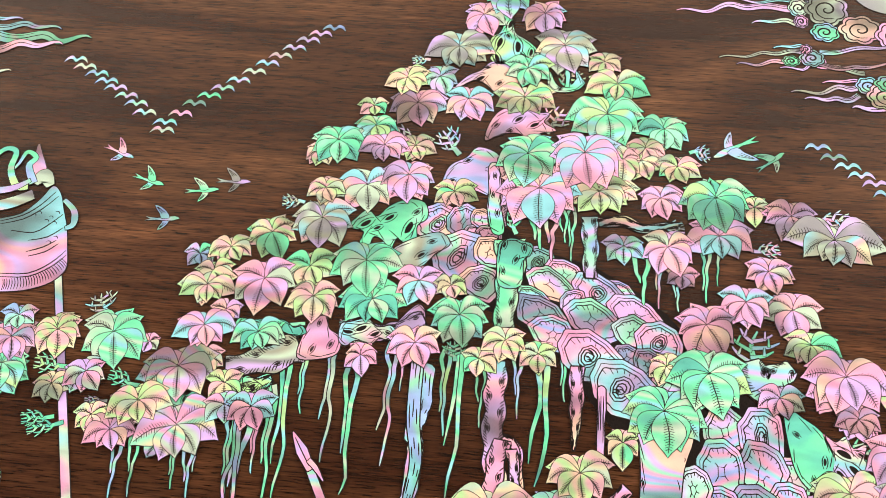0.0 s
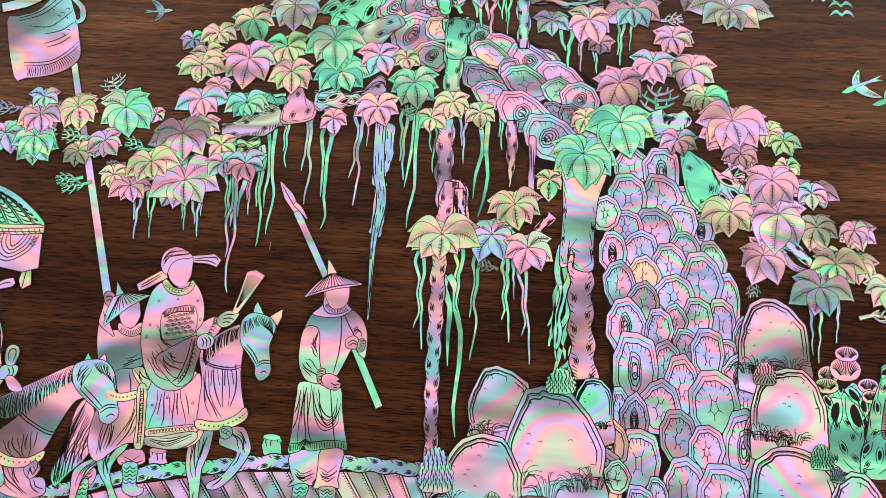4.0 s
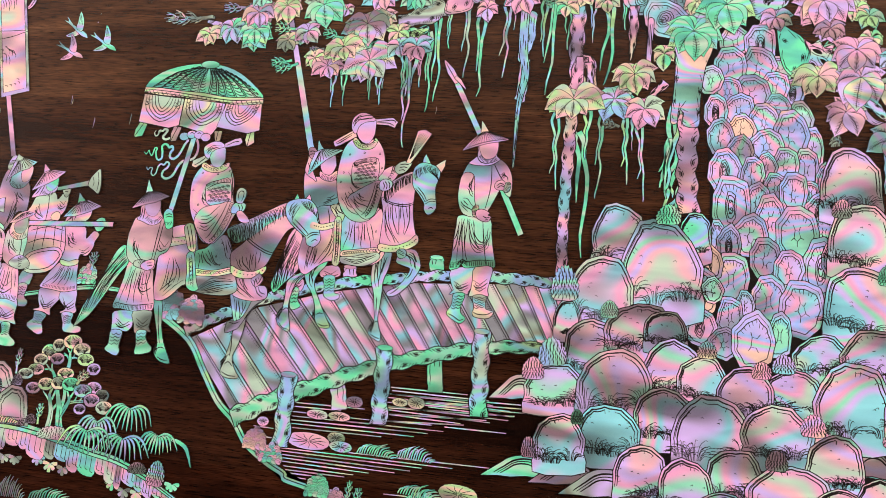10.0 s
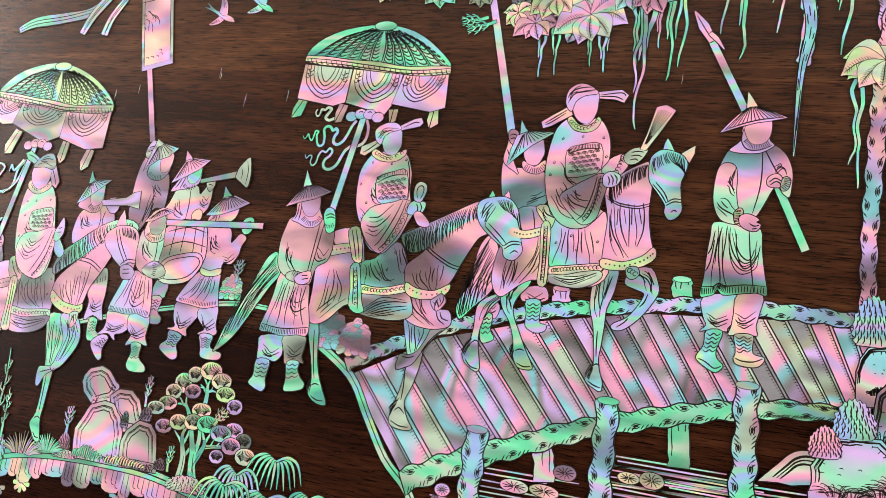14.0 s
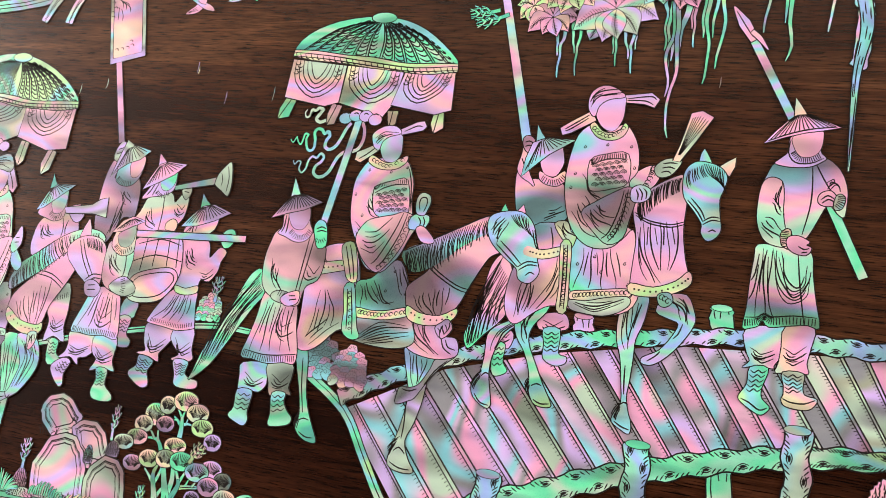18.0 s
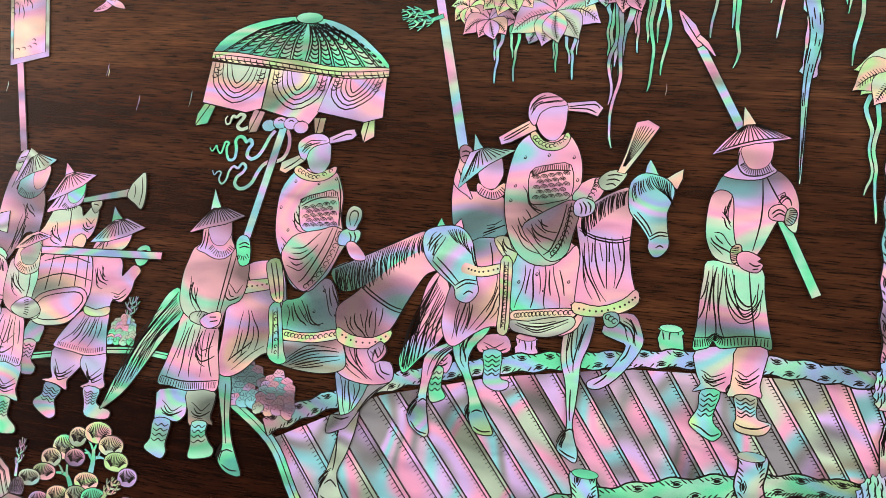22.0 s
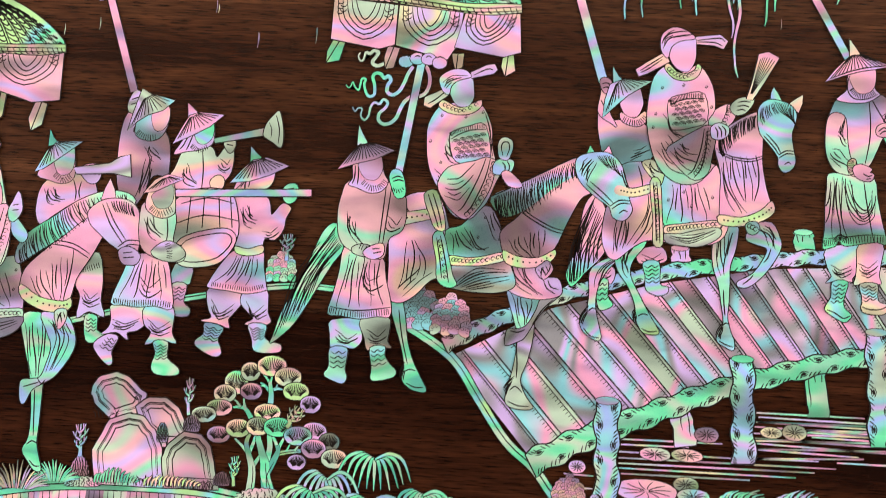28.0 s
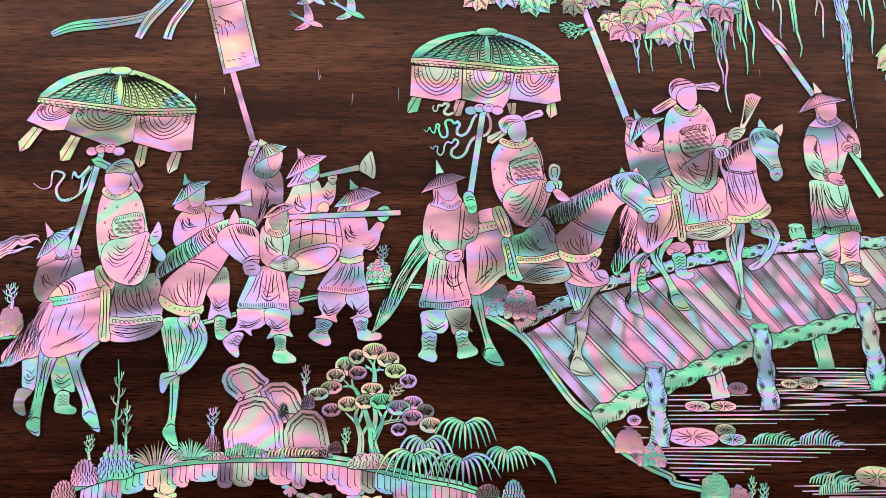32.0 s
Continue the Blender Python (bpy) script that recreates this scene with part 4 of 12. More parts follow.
def gnarl(pts, eyes, h, tone, parent=tree, name="bough"):
    """A swollen piece of the old wood, pierced by slits along its grain, with hair lines that flow past them."""
    sheet = Sheet(h)
    ring = curve(pts, True, 4)
    sheet.plate(ring)
    mid = sum(ring, V2((0, 0))) / len(ring)
    far = max(ring, key=lambda p: (p - mid).length)
    grain = (far - mid).normalized()
    for x, z, r in eyes:
        lean = math.atan2(grain.y, grain.x) + rng.uniform(-0.5, 0.5)
        c, s = math.cos(lean), math.sin(lean)
        slit = [turned(x, z, c, s, r * 1.5 * math.cos(a) * (1 + 0.12 * math.sin(3 * a)), r * 0.62 * math.sin(a)) for a in [i * math.pi / 6 for i in range(12)]]
        sheet.face([(q.x, q.y) for q in slit], sheet.h + 0.000003, 1)
        for side in (1, -1):
            sheet.line([turned(x, z, c, s, r * u, side * r * v) for u, v in ((-2.6, 0.5), (-1.2, 0.95), (0.2, 1.1), (1.5, 0.85), (2.6, 0.3))], 0.00042)
    for k in range(0, len(ring), 3):
        p = ring[k].lerp(mid, 0.08)
        run = (ring[(k + 1) % len(ring)] - ring[k]).normalized() * 0.004
        sheet.line([p, p + run + (mid - p) * 0.06, p + run * 2 + (mid - p) * 0.16], 0.0004)
    return sheet.done(name, tone, parent)


gnarl([(0.0317, 1.6482), (0.0321, 1.6594), (0.0361, 1.6681), (0.0462, 1.6746), (0.0536, 1.6837), (0.0671, 1.6799), (0.0737, 1.669), (0.0733, 1.6541), (0.0677, 1.6445), (0.0552, 1.6481), (0.043, 1.649)], [(0.0472, 1.6723, 0.0016), (0.0658, 1.6666, 0.0022), (0.0375, 1.6551, 0.0014)], 0.0024, "k")
gnarl([(-0.0312, 1.6123), (-0.026, 1.6208), (-0.0195, 1.6268), (-0.0123, 1.6219), (-0.0045, 1.6307), (0.0077, 1.6371), (0.0201, 1.6353), (0.0231, 1.6238), (0.0166, 1.617), (0.0171, 1.6063), (0.0095, 1.6031), (0.0035, 1.6062), (-0.0001, 1.5971), (-0.0067, 1.6045), (-0.0133, 1.6057), (-0.0157, 1.5941), (-0.022, 1.5988), (-0.0203, 1.6096)], [(-0.0196, 1.6159, 0.0028), (-0.0033, 1.6217, 0.0024), (0.0113, 1.6148, 0.0034), (0.0153, 1.6277, 0.0016), (-0.0111, 1.613, 0.0018)], 0.0024, "g")
gnarl([(-0.0023, 1.5899), (0.008, 1.6021), (0.0319, 1.6128), (0.0412, 1.6047), (0.0325, 1.5971), (0.022, 1.585), (0.0086, 1.5847)], [(0.0221, 1.5945, 0.002), (0.0288, 1.6055, 0.0015)], 0.0025, "d")
gnarl([(-0.0518, 1.5132), (-0.0499, 1.5295), (-0.0454, 1.5423), (-0.0373, 1.5458), (-0.0337, 1.535), (-0.025, 1.5292), (-0.0256, 1.5179), (-0.0386, 1.5128)], [(-0.0405, 1.5385, 0.0012), (-0.0428, 1.5196, 0.0016), (-0.0308, 1.5239, 0.0015)], 0.0025, "p")
gnarl([(0.0579, 1.6908), (0.0607, 1.7056), (0.0681, 1.717), (0.082, 1.7219), (0.0924, 1.7167), (0.1032, 1.7165), (0.0996, 1.7084), (0.109, 1.7022), (0.0977, 1.6994), (0.0908, 1.6912), (0.0838, 1.6975), (0.0747, 1.6978), (0.0658, 1.6942)], [(0.065, 1.7039, 0.0016), (0.0812, 1.71, 0.0022), (0.0931, 1.7059, 0.0024), (0.0753, 1.6998, 0.0014)], 0.0024, "p")
gnarl([(0.0081, 1.5345), (0.016, 1.5483), (0.0245, 1.5573), (0.0297, 1.5527), (0.0285, 1.5403), (0.0225, 1.5358)], [(0.0192, 1.5436, 0.002), (0.0247, 1.549, 0.0015)], 0.0023, "p")
gnarl([(0.1713, 1.498), (0.1747, 1.4774), (0.1762, 1.4603), (0.1763, 1.4405), (0.1755, 1.4209), (0.1758, 1.4065), (0.1809, 1.4067), (0.1809, 1.4155), (0.1833, 1.4195), (0.1861, 1.4157), (0.1872, 1.4047), (0.2, 1.4041), (0.2001, 1.4218), (0.2007, 1.4386), (0.2026, 1.4611), (0.2073, 1.4897)], [(0.1778, 1.4502, 0.0012), (0.1771, 1.4277, 0.0013), (0.1997, 1.4374, 0.0012), (0.1998, 1.4174, 0.0014)], 0.00263, "k")
for pts, w, tone in (
    ([(0.1775, 1.4121), (0.1789, 1.3977), (0.1773, 1.3823), (0.1741, 1.3668), (0.1723, 1.3548), (0.1712, 1.3407)], 0.0062, "g"), ([(0.1808, 1.41), (0.1851, 1.3881), (0.1852, 1.3685), (0.1822, 1.3521), (0.1842, 1.335), (0.1823, 1.3168)], 0.0070, "g"),
    ([(0.1758, 1.3811), (0.1735, 1.3603), (0.1732, 1.3333)], 0.0036, "g"), ([(0.1852, 1.3522), (0.1821, 1.3359), (0.1757, 1.3249), (0.1723, 1.3151)], 0.0050, "g"), ([(0.1728, 1.3559), (0.17, 1.3439)], 0.0024, "g"),
):
    strand(pts, (w * 0.8, w, w, w * 0.8, w * 0.5), 0.0023, tone, tree)
gnarl([(0.0627, 1.8087), (0.0677, 1.8068), (0.0704, 1.795), (0.0737, 1.7866), (0.08, 1.7827), (0.0874, 1.7768), (0.0921, 1.7697), (0.0901, 1.7623), (0.0821, 1.7659), (0.0762, 1.7593), (0.0689, 1.7588), (0.0612, 1.7583), (0.0557, 1.7631), (0.0586, 1.7696), (0.0538, 1.7746), (0.0556, 1.7833), (0.0606, 1.7868), (0.0634, 1.7946)], [(0.0686, 1.796, 0.0026), (0.0617, 1.7783, 0.0030), (0.0758, 1.775, 0.0034), (0.0861, 1.7704, 0.0022), (0.0608, 1.7635, 0.0026), (0.0677, 1.7851, 0.0014), (0.0803, 1.7669, 0.0016)], 0.00255, "g")
gnarl([(0.056, 1.759), (0.0653, 1.7617), (0.075, 1.7581), (0.0816, 1.7493), (0.0817, 1.737), (0.0742, 1.7294), (0.0637, 1.7297), (0.0571, 1.7374), (0.0463, 1.7428), (0.035, 1.7359), (0.0294, 1.7324), (0.0401, 1.7455), (0.0498, 1.7513)], [(0.0538, 1.7547, 0.0014), (0.0496, 1.744, 0.0026), (0.0644, 1.7409, 0.0016), (0.0766, 1.7377, 0.0018), (0.0705, 1.7496, 0.0012)], 0.00255, "k")
gnarl([(0.1013, 1.7537), (0.1066, 1.7428), (0.1134, 1.7407), (0.113, 1.7555), (0.116, 1.7557), (0.1175, 1.743), (0.1214, 1.7489), (0.1201, 1.757), (0.1252, 1.7491), (0.1275, 1.7442), (0.1199, 1.7376), (0.1074, 1.7362), (0.1008, 1.7414)], [(0.1093, 1.7394, 0.0010)], 0.00255, "g")
gnarl([(0.0632, 1.6683), (0.0687, 1.6705), (0.073, 1.6531), (0.0733, 1.6394), (0.0779, 1.6174), (0.0702, 1.6159), (0.065, 1.6333), (0.065, 1.6479)], [(0.0679, 1.6611, 0.0012), (0.0676, 1.6458, 0.0012), (0.072, 1.6312, 0.0014)], 0.00255, "b")
gnarl([(0.0753, 1.6014), (0.0763, 1.6084), (0.0835, 1.6121), (0.0915, 1.6105), (0.0983, 1.6084), (0.0973, 1.6005), (0.0929, 1.5959), (0.0924, 1.5771), (0.0783, 1.576), (0.0754, 1.5919)], [(0.0792, 1.6069, 0.0016), (0.0879, 1.5963, 0.0016), (0.093, 1.6054, 0.0016), (0.0797, 1.5871, 0.0012)], 0.00255, "g")
gnarl([(-0.0256, 1.5276), (-0.0257, 1.5386), (-0.0198, 1.5407), (-0.0087, 1.5441), (-0.0009, 1.5386), (0.0073, 1.5406), (0.0125, 1.5357), (0.0086, 1.5305), (0.0009, 1.5311), (-0.0042, 1.5262), (-0.0141, 1.5286), (-0.0204, 1.524)], [(-0.0203, 1.5337, 0.0022), (-0.0115, 1.5369, 0.0026), (-0.0018, 1.5337, 0.0022), (0.0065, 1.5352, 0.0014)], 0.00255, "b")
gnarl([(-0.0978, 1.5303), (-0.096, 1.5371), (-0.0857, 1.5368), (-0.0742, 1.5386), (-0.0642, 1.5378), (-0.0576, 1.5334), (-0.052, 1.5351), (-0.0489, 1.5304), (-0.0567, 1.5281), (-0.0668, 1.5305), (-0.0762, 1.5281), (-0.0825, 1.5304), (-0.0877, 1.5271), (-0.092, 1.5288)], [(-0.0888, 1.5328, 0.0016), (-0.0788, 1.5336, 0.0018), (-0.0686, 1.5341, 0.0014)], 0.00255, "g")
gnarl([(-0.0876, 1.4942), (-0.0819, 1.4967), (-0.0737, 1.4939), (-0.0683, 1.4979), (-0.0652, 1.4939), (-0.0718, 1.4882), (-0.0734, 1.4823), (-0.0793, 1.4833), (-0.0853, 1.4827), (-0.0839, 1.4875)], [(-0.0784, 1.4904, 0.0018)], 0.00255, "g")
gnarl([(-0.1322, 1.4793), (-0.1267, 1.4821), (-0.1209, 1.4803), (-0.1164, 1.4846), (-0.1109, 1.4843), (-0.1131, 1.4802), (-0.1185, 1.4767), (-0.1188, 1.4712), (-0.125, 1.4714), (-0.1298, 1.4687)], [(-0.1219, 1.4779, 0.0014)], 0.00255, "g")
gnarl([(0.2649, 1.506), (0.2763, 1.5004), (0.2872, 1.4925), (0.294, 1.4786), (0.2914, 1.4623), (0.2837, 1.454), (0.274, 1.4606), (0.2681, 1.4761)], [(0.2719, 1.4897, 0.0012), (0.2884, 1.4738, 0.0016), (0.2813, 1.462, 0.0012)], 0.00255, "g")
gnarl([(0.2878, 1.4913), (0.2954, 1.4868), (0.3016, 1.4911), (0.306, 1.4836), (0.3139, 1.4868), (0.312, 1.4768), (0.321, 1.4736), (0.3122, 1.4682), (0.3151, 1.4585), (0.3024, 1.4621), (0.2963, 1.4544), (0.2903, 1.4611), (0.2941, 1.4751)], [(0.3003, 1.48, 0.0032), (0.3064, 1.4697, 0.0030), (0.2976, 1.4666, 0.0024), (0.3103, 1.4803, 0.0014)], 0.00255, "b")


def twig(row, h, parent):
    """A forked twig like a piece of coral, growing up its box; tilt turns it."""
    x, z, w, d, tilt, tone, lean = row
    c, s = math.cos(radians(tilt + lean)), math.sin(radians(tilt + lean))
    if 45 < abs(lean) < 135:
        w, d = d, w
    sheet = Sheet(h)
    at = lambda u, v: turned(x, z, c, s, u * w, v * d)
    t = 0.10 * min(w, d) + 0.0005
    sway = rng.uniform(-0.2, 0.2)
    sheet.plate(ribbon([at(0, -1), at(sway, -0.35), at(-sway * 0.5, 0.3), at(sway * 0.6, 1.0)], [t * 2.4, t * 1.9, t * 1.3, t * 0.5], 4), rim=0.0004)
    for k, (v, u, up) in enumerate(((-0.5, -0.7, 0.0), (-0.3, 0.75, 0.25), (0.0, -0.9, 0.55), (0.15, 0.9, 0.72), (0.4, -0.55, 0.95), (0.5, 0.6, 1.02))):
        up = v + min(up - v, 1.25 * w / d)
        foot, mid, tip = at(0, v), at(u * 0.62, v + (up - v) * 0.42), at(u, up)
        sheet.plate(ribbon([foot, mid, tip], [t * 1.3, t * 1.0, t * 0.4], 4), rim=0.0004, lift=0.000012 * (k + 1))
        sheet.plate(ribbon([mid, at(u * 0.55, up + 0.06 * min(1, w / d))], [t * 0.9, t * 0.4], 2), rim=0.0004, lift=0.000012 * (k + 8))
    return sheet.done("twig", tone, parent)


TWIGS = [
    (0.0033, 1.7579, 0.0069, 0.0055, 7, "b", 90),
    (0.2121, 1.6903, 0.0072, 0.0082, 0, "b", -90),
    (0.0338, 1.6866, 0.012, 0.0121, 6, "b", 30),
    (0.0001, 1.6888, 0.0121, 0.009, 7, "d", 60),
    (-0.0741, 1.6292, 0.0082, 0.0067, 10, "d", 80),
    (0.3019, 1.6433, 0.0125, 0.0084, -3, "b", -80),
    (0.2564, 1.6168, 0.0094, 0.0069, -2, "b", -80),
    (-0.2106, 1.4516, 0.0124, 0.0072, 16, "g", 90),
    (-0.1934, 1.539, 0.013, 0.0086, 15, "d", 10),
    (0.0845, 1.6252, 0.0079, 0.0096, 4, "g", 10),
    (-0.0732, 1.5331, 0.0233, 0.0056, 10, "g", 90),
    (0.2455, 1.5429, 0.0181, 0.0147, -1, "b", -10),
]
TWIGS_MORE = [
    (-0.1652, 1.4872, 0.0116, 0.007, 14, "g", 60),
    (-0.1217, 1.4754, 0.0095, 0.0048, 13, "g", 80),
    (-0.2183, 1.4934, 0.0117, 0.0082, 16, "g", 70),
    (0.1163, 1.746, 0.0116, 0.0102, 3, "y", -20),
    (0.1079, 1.7104, 0.0134, 0.0122, 3, "p", -30),
    (0.3057, 1.4786, 0.0171, 0.0107, -4, "g", -60),
    (0.1337, 1.4417, 0.007, 0.0047, 3, "b", 0),
    (-0.0192, 1.5371, 0.0077, 0.0082, 8, "b", 80),
    (-0.1807, 1.4711, 0.0077, 0.0039, 15, "d", 80),
    (0.0528, 1.5262, 0.0094, 0.0069, 6, "g", 0),
    (0.1918, 1.6296, 0.0097, 0.0055, 1, "d", -80),
    (0.3, 1.5285, 0.0053, 0.0067, -3, "b", 0),
]
level = 0.0019
for row in TWIGS + TWIGS_MORE + [
    (-0.328, 1.5016, 0.0282, 0.0071, 10, "d", 85),
    (-0.2169, 1.4565, 0.0111, 0.0068, 9, "g", 90),
    (0.3189, 1.3973, 0.0061, 0.0075, 2, "d", 180),
    (0.3715, 1.4057, 0.0072, 0.0093, 1, "b", 0),
    (0.1215, 1.4026, 0.0079, 0.0061, 4, "d", 70),
] + [
    (-0.3305, 1.5042, 0.0283, 0.0092, 10, "d", 82),
    (-0.2776, 1.5153, 0.0137, 0.0072, 9, "b", 80),
] + [
    (0.4103, 1.3806, 0.0154, 0.007, -2, "d", -80),
]:
    twig(row, level, tree)
    level += 0.00002


# ---- the rocky bank ----
def rock(row, h, parent, name="rock"):
    """A domed stone with a faceted, wavering edge, cut lines that follow it, and engraved grass at its foot."""
    x, z, w, d, tilt, tone = row
    w, d = w * 1.12, d * 1.10
    sheet = Sheet(h)
    c, s = math.cos(radians(tilt)), math.sin(radians(tilt))
    at = lambda u, v: turned(x, z, c, s, u * w, v * d)
    n = rng.choice((8, 8, 9))
    top, lean = [], rng.uniform(-0.2, 0.2)
    for i in range(n + 1):
        a = math.pi * (1.08 - 1.16 * (i + (rng.uniform(-0.14, 0.14) if 0 < i < n else 0)) / n)
        u, v = math.cos(a), math.sin(a)
        flat = 1 / (abs(u) ** 2.1 + abs(v) ** 2.1) ** (1 / 2.1)
        k = 1 + rng.uniform(-0.06, 0.05)
        v = min((v * flat * k - 0.05) * (1.25 if v > 0 else 1.0) - 0.2, 1.0)
        top.append(V2((u * flat * k + lean * max(v, 0) * (1 - abs(u)), v)))
    # each facet sags or swells a little between its corners
    edge = []
    for p, q in zip(top, top[1:]):
        o = V2((-(q - p).y, (q - p).x)) * rng.uniform(-0.03, 0.05)
        edge += [p, p.lerp(q, 0.33) + o, p.lerp(q, 0.7) + o]
    edge.append(top[-1])
    ring = [V2((-1.02, -0.8))] + edge + [V2(p) for p in ((1.03, -0.8), (1.0, -1.2), (0.5, -1.32), (-0.5, -1.32), (-1.0, -1.2))]
    sheet.plate([at(*p) for p in ring], rim=0.0008)
    m = len(edge)
    jog = [rng.uniform(-0.018, 0.018) for _ in range(m)]
    split = rng.randint(m // 3, 2 * m // 3)
    for k, wide, i0, i1 in ((0.93, 0.00075, 0, m), (0.90, 0.0004, 2, split), (0.85, 0.00085, 0, split + 2), (0.83, 0.0006, split + 3, m - 1)):
        line = [at(edge[i][0] * (k + jog[i]), (edge[i][1] + 0.2) * (k + jog[i]) - 0.21) for i in range(i0, i1)]
        sheet.line(line, wide, smooth=False)
    # strokes that hang from the inner contour
    for k in range(8):
        u, v = edge[rng.randrange(1, m - 1)]
        g, f = 0.84, rng.uniform(0.72, 0.80)
        o = rng.uniform(-0.03, 0.03)
        sheet.line([at(u * g + o, (v + 0.2) * g - 0.2), at(u * f + o, (v + 0.2) * f - 0.2)], 0.0004, smooth=False)
    # engraved grass: fans of curling blades, thickest along the foot
    tall = min(1.0, 0.9 * w / d)
    for u0 in rng.sample((-0.75, -0.45, -0.15, 0.15, 0.45, 0.75), 4):
        base = -0.92 + 0.40 * abs(u0) * rng.random()
        size = rng.uniform(0.8, 1.4)
        for k in range(19):
            a = radians(-82 + 164 * k / 18 + rng.uniform(-7, 7))
            long = tall * size * rng.uniform(0.24, 0.52)
            p = (u0 + 0.16 * math.sin(a), base)
            q = (p[0] + 0.30 * long * math.sin(a), base + long * (0.40 + 0.30 * math.cos(a)))
            r = (p[0] + long * 0.85 * math.sin(a), base + long * (0.30 + 0.70 * math.cos(a)))
            e = (r[0] + 0.05 * (1 if a > 0 else -1), r[1] - 0.03)
            sheet.line([at(*p), at(*q), at(*r), at(*e)], 0.00034)
    for k in range(4):
        u, v = rng.uniform(-0.6, 0.6), rng.uniform(-0.2, 0.5)
        sheet.line([at(u, v), at(u + 0.06, v + 0.02), at(u + 0.08, v - 0.02)], 0.0004, smooth=False)
    return sheet.done(name, tone, parent)


def ledge(row, h, parent, way):
    """A low flat stone that runs out to a point, with cut lines along its slope."""
    x, z, w, d, tilt, tone = row
    sheet = Sheet(h)
    c, s = math.cos(radians(tilt)), math.sin(radians(tilt))
    at = lambda u, v: turned(x, z, c, s, u * w * 1.15 * way, v * d * 1.1)
    top = curve([(-1.1, 0.3), (-0.75, 0.85), (-0.25, 1.0), (0.15, 0.75), (0.5, 0.15), (0.85, -0.45), (1.15, -1.0)], False, 3)
    sheet.plate([at(*p) for p in top] + [at(*p) for p in ((0.5, -1.0), (0.1, -1.12), (-0.4, -1.0), (-1.1, -1.15))])
    for f, wide in ((0.84, 0.0010), (0.72, 0.0006), (0.6, 0.0009)):
        sheet.line([at(u * f - 0.12, (v + 1) * f - 1.0) for u, v in top[:-2]], wide, smooth=False)
    return sheet.done("ledge", "s" if tone == "y" else tone, parent)


bank = thing("inlaid_rock_bank", "mother-of-pearl heap of rounded stones with engraved grass", "inlay rocks")
ROCKS_BACK = [
    (0.1378, 1.2987, 0.0224, 0.026, 4, "s"),
    (0.3334, 1.3585, 0.0232, 0.028, 1, "s"),
    (0.2046, 1.302, 0.0124, 0.0196, 3, "b"),
    (0.1764, 1.2723, 0.0324, 0.0384, 4, "s"),
    (0.3423, 1.3096, 0.0236, 0.0276, 1, "s"),
    (0.1259, 1.2457, 0.0258, 0.0288, 4, "s"),
    (0.3463, 1.2529, 0.0284, 0.0283, 1, "s"),
    (0.3893, 1.2349, 0.0187, 0.0302, 1, "s"),
    (0.0977, 1.218, 0.0107, 0.0154, 5, "s"),
    (0.1198, 1.1941, 0.0205, 0.0228, 4, "s"),
    (0.1621, 1.2131, 0.0265, 0.0208, 4, "s"),
    (0.1845, 1.2144, 0.0167, 0.0151, 4, "s"),
    (0.3139, 1.2022, 0.0202, 0.0171, 2, "b"),
    (0.3598, 1.2071, 0.0268, 0.0206, 1, "s"),
]
ROCKS_MID = [
    (0.1923, 1.1814, 0.0223, 0.0233, 3, "s"),
    (0.2181, 1.1742, 0.0185, 0.0186, 3, "s"),
    (0.2928, 1.1698, 0.0214, 0.0183, 2, "b"),
    (0.0923, 1.1558, 0.0251, 0.0182, 5, "s"),
    (0.1444, 1.1647, 0.0301, 0.0261, 4, "s"),
    (0.2538, 1.1667, 0.021, 0.0206, 3, "s"),
    (0.3412, 1.1673, 0.0279, 0.0305, 1, "s"),
    (0.3859, 1.1632, 0.0179, 0.0183, 1, "s"),
    (0.1888, 1.14, 0.0234, 0.0221, 4, "s"),
    (0.1427, 1.1212, 0.0249, 0.0221, 4, "s"),
    (0.1008, 1.109, 0.0203, 0.0207, 5, "s"),
    (0.2299, 1.1305, 0.03, 0.0278, 3, "s"),
    (0.2825, 1.1342, 0.026, 0.0216, 2, "s"),
    (0.3288, 1.115, 0.0208, 0.0211, 1, "s"),
]
ROCKS_FRONT = [
    (0.1728, 1.0886, 0.0208, 0.0218, 4, "s"),
    (0.2492, 1.0962, 0.0214, 0.0197, 3, "s"),
    (0.2113, 1.0821, 0.0205, 0.0216, 3, "s"),
    (0.2945, 1.0856, 0.0313, 0.0224, 2, "s"),
    (0.3647, 1.0912, 0.0155, 0.0137, 1, "s"),
    (0.3338, 1.0793, 0.0179, 0.0141, 1, "s"),
    (0.2409, 1.065, 0.0209, 0.0143, 3, "s"),
    (0.1706, 1.0605, 0.0214, 0.008, 4, "s"),
]
ROCKS_RIGHT = [
    (0.4449, 1.22, 0.0126, 0.0229, 0, "s"),
    (0.4707, 1.2061, 0.0168, 0.0257, -1, "s"),
    (0.4024, 1.192, 0.0188, 0.0174, 0, "b"),
    (0.4446, 1.1735, 0.0221, 0.0236, 0, "s"),
    (0.3904, 1.1633, 0.0236, 0.0214, 0, "s"),
]
FLATS = [
    (0.063, 1.0826, 0.0217, 0.0078, 5, "g"),
    (0.1036, 1.0813, 0.0206, 0.0082, 5, "y"),
    (0.135, 1.0767, 0.0235, 0.01, 4, "d"),
    (0.0559, 1.1516, 0.0165, 0.0093, 5, "y"),
    (0.3642, 1.1194, 0.0201, 0.0109, 1, "g"),
    (0.3863, 1.1294, 0.0178, 0.0123, 1, "p"),
]
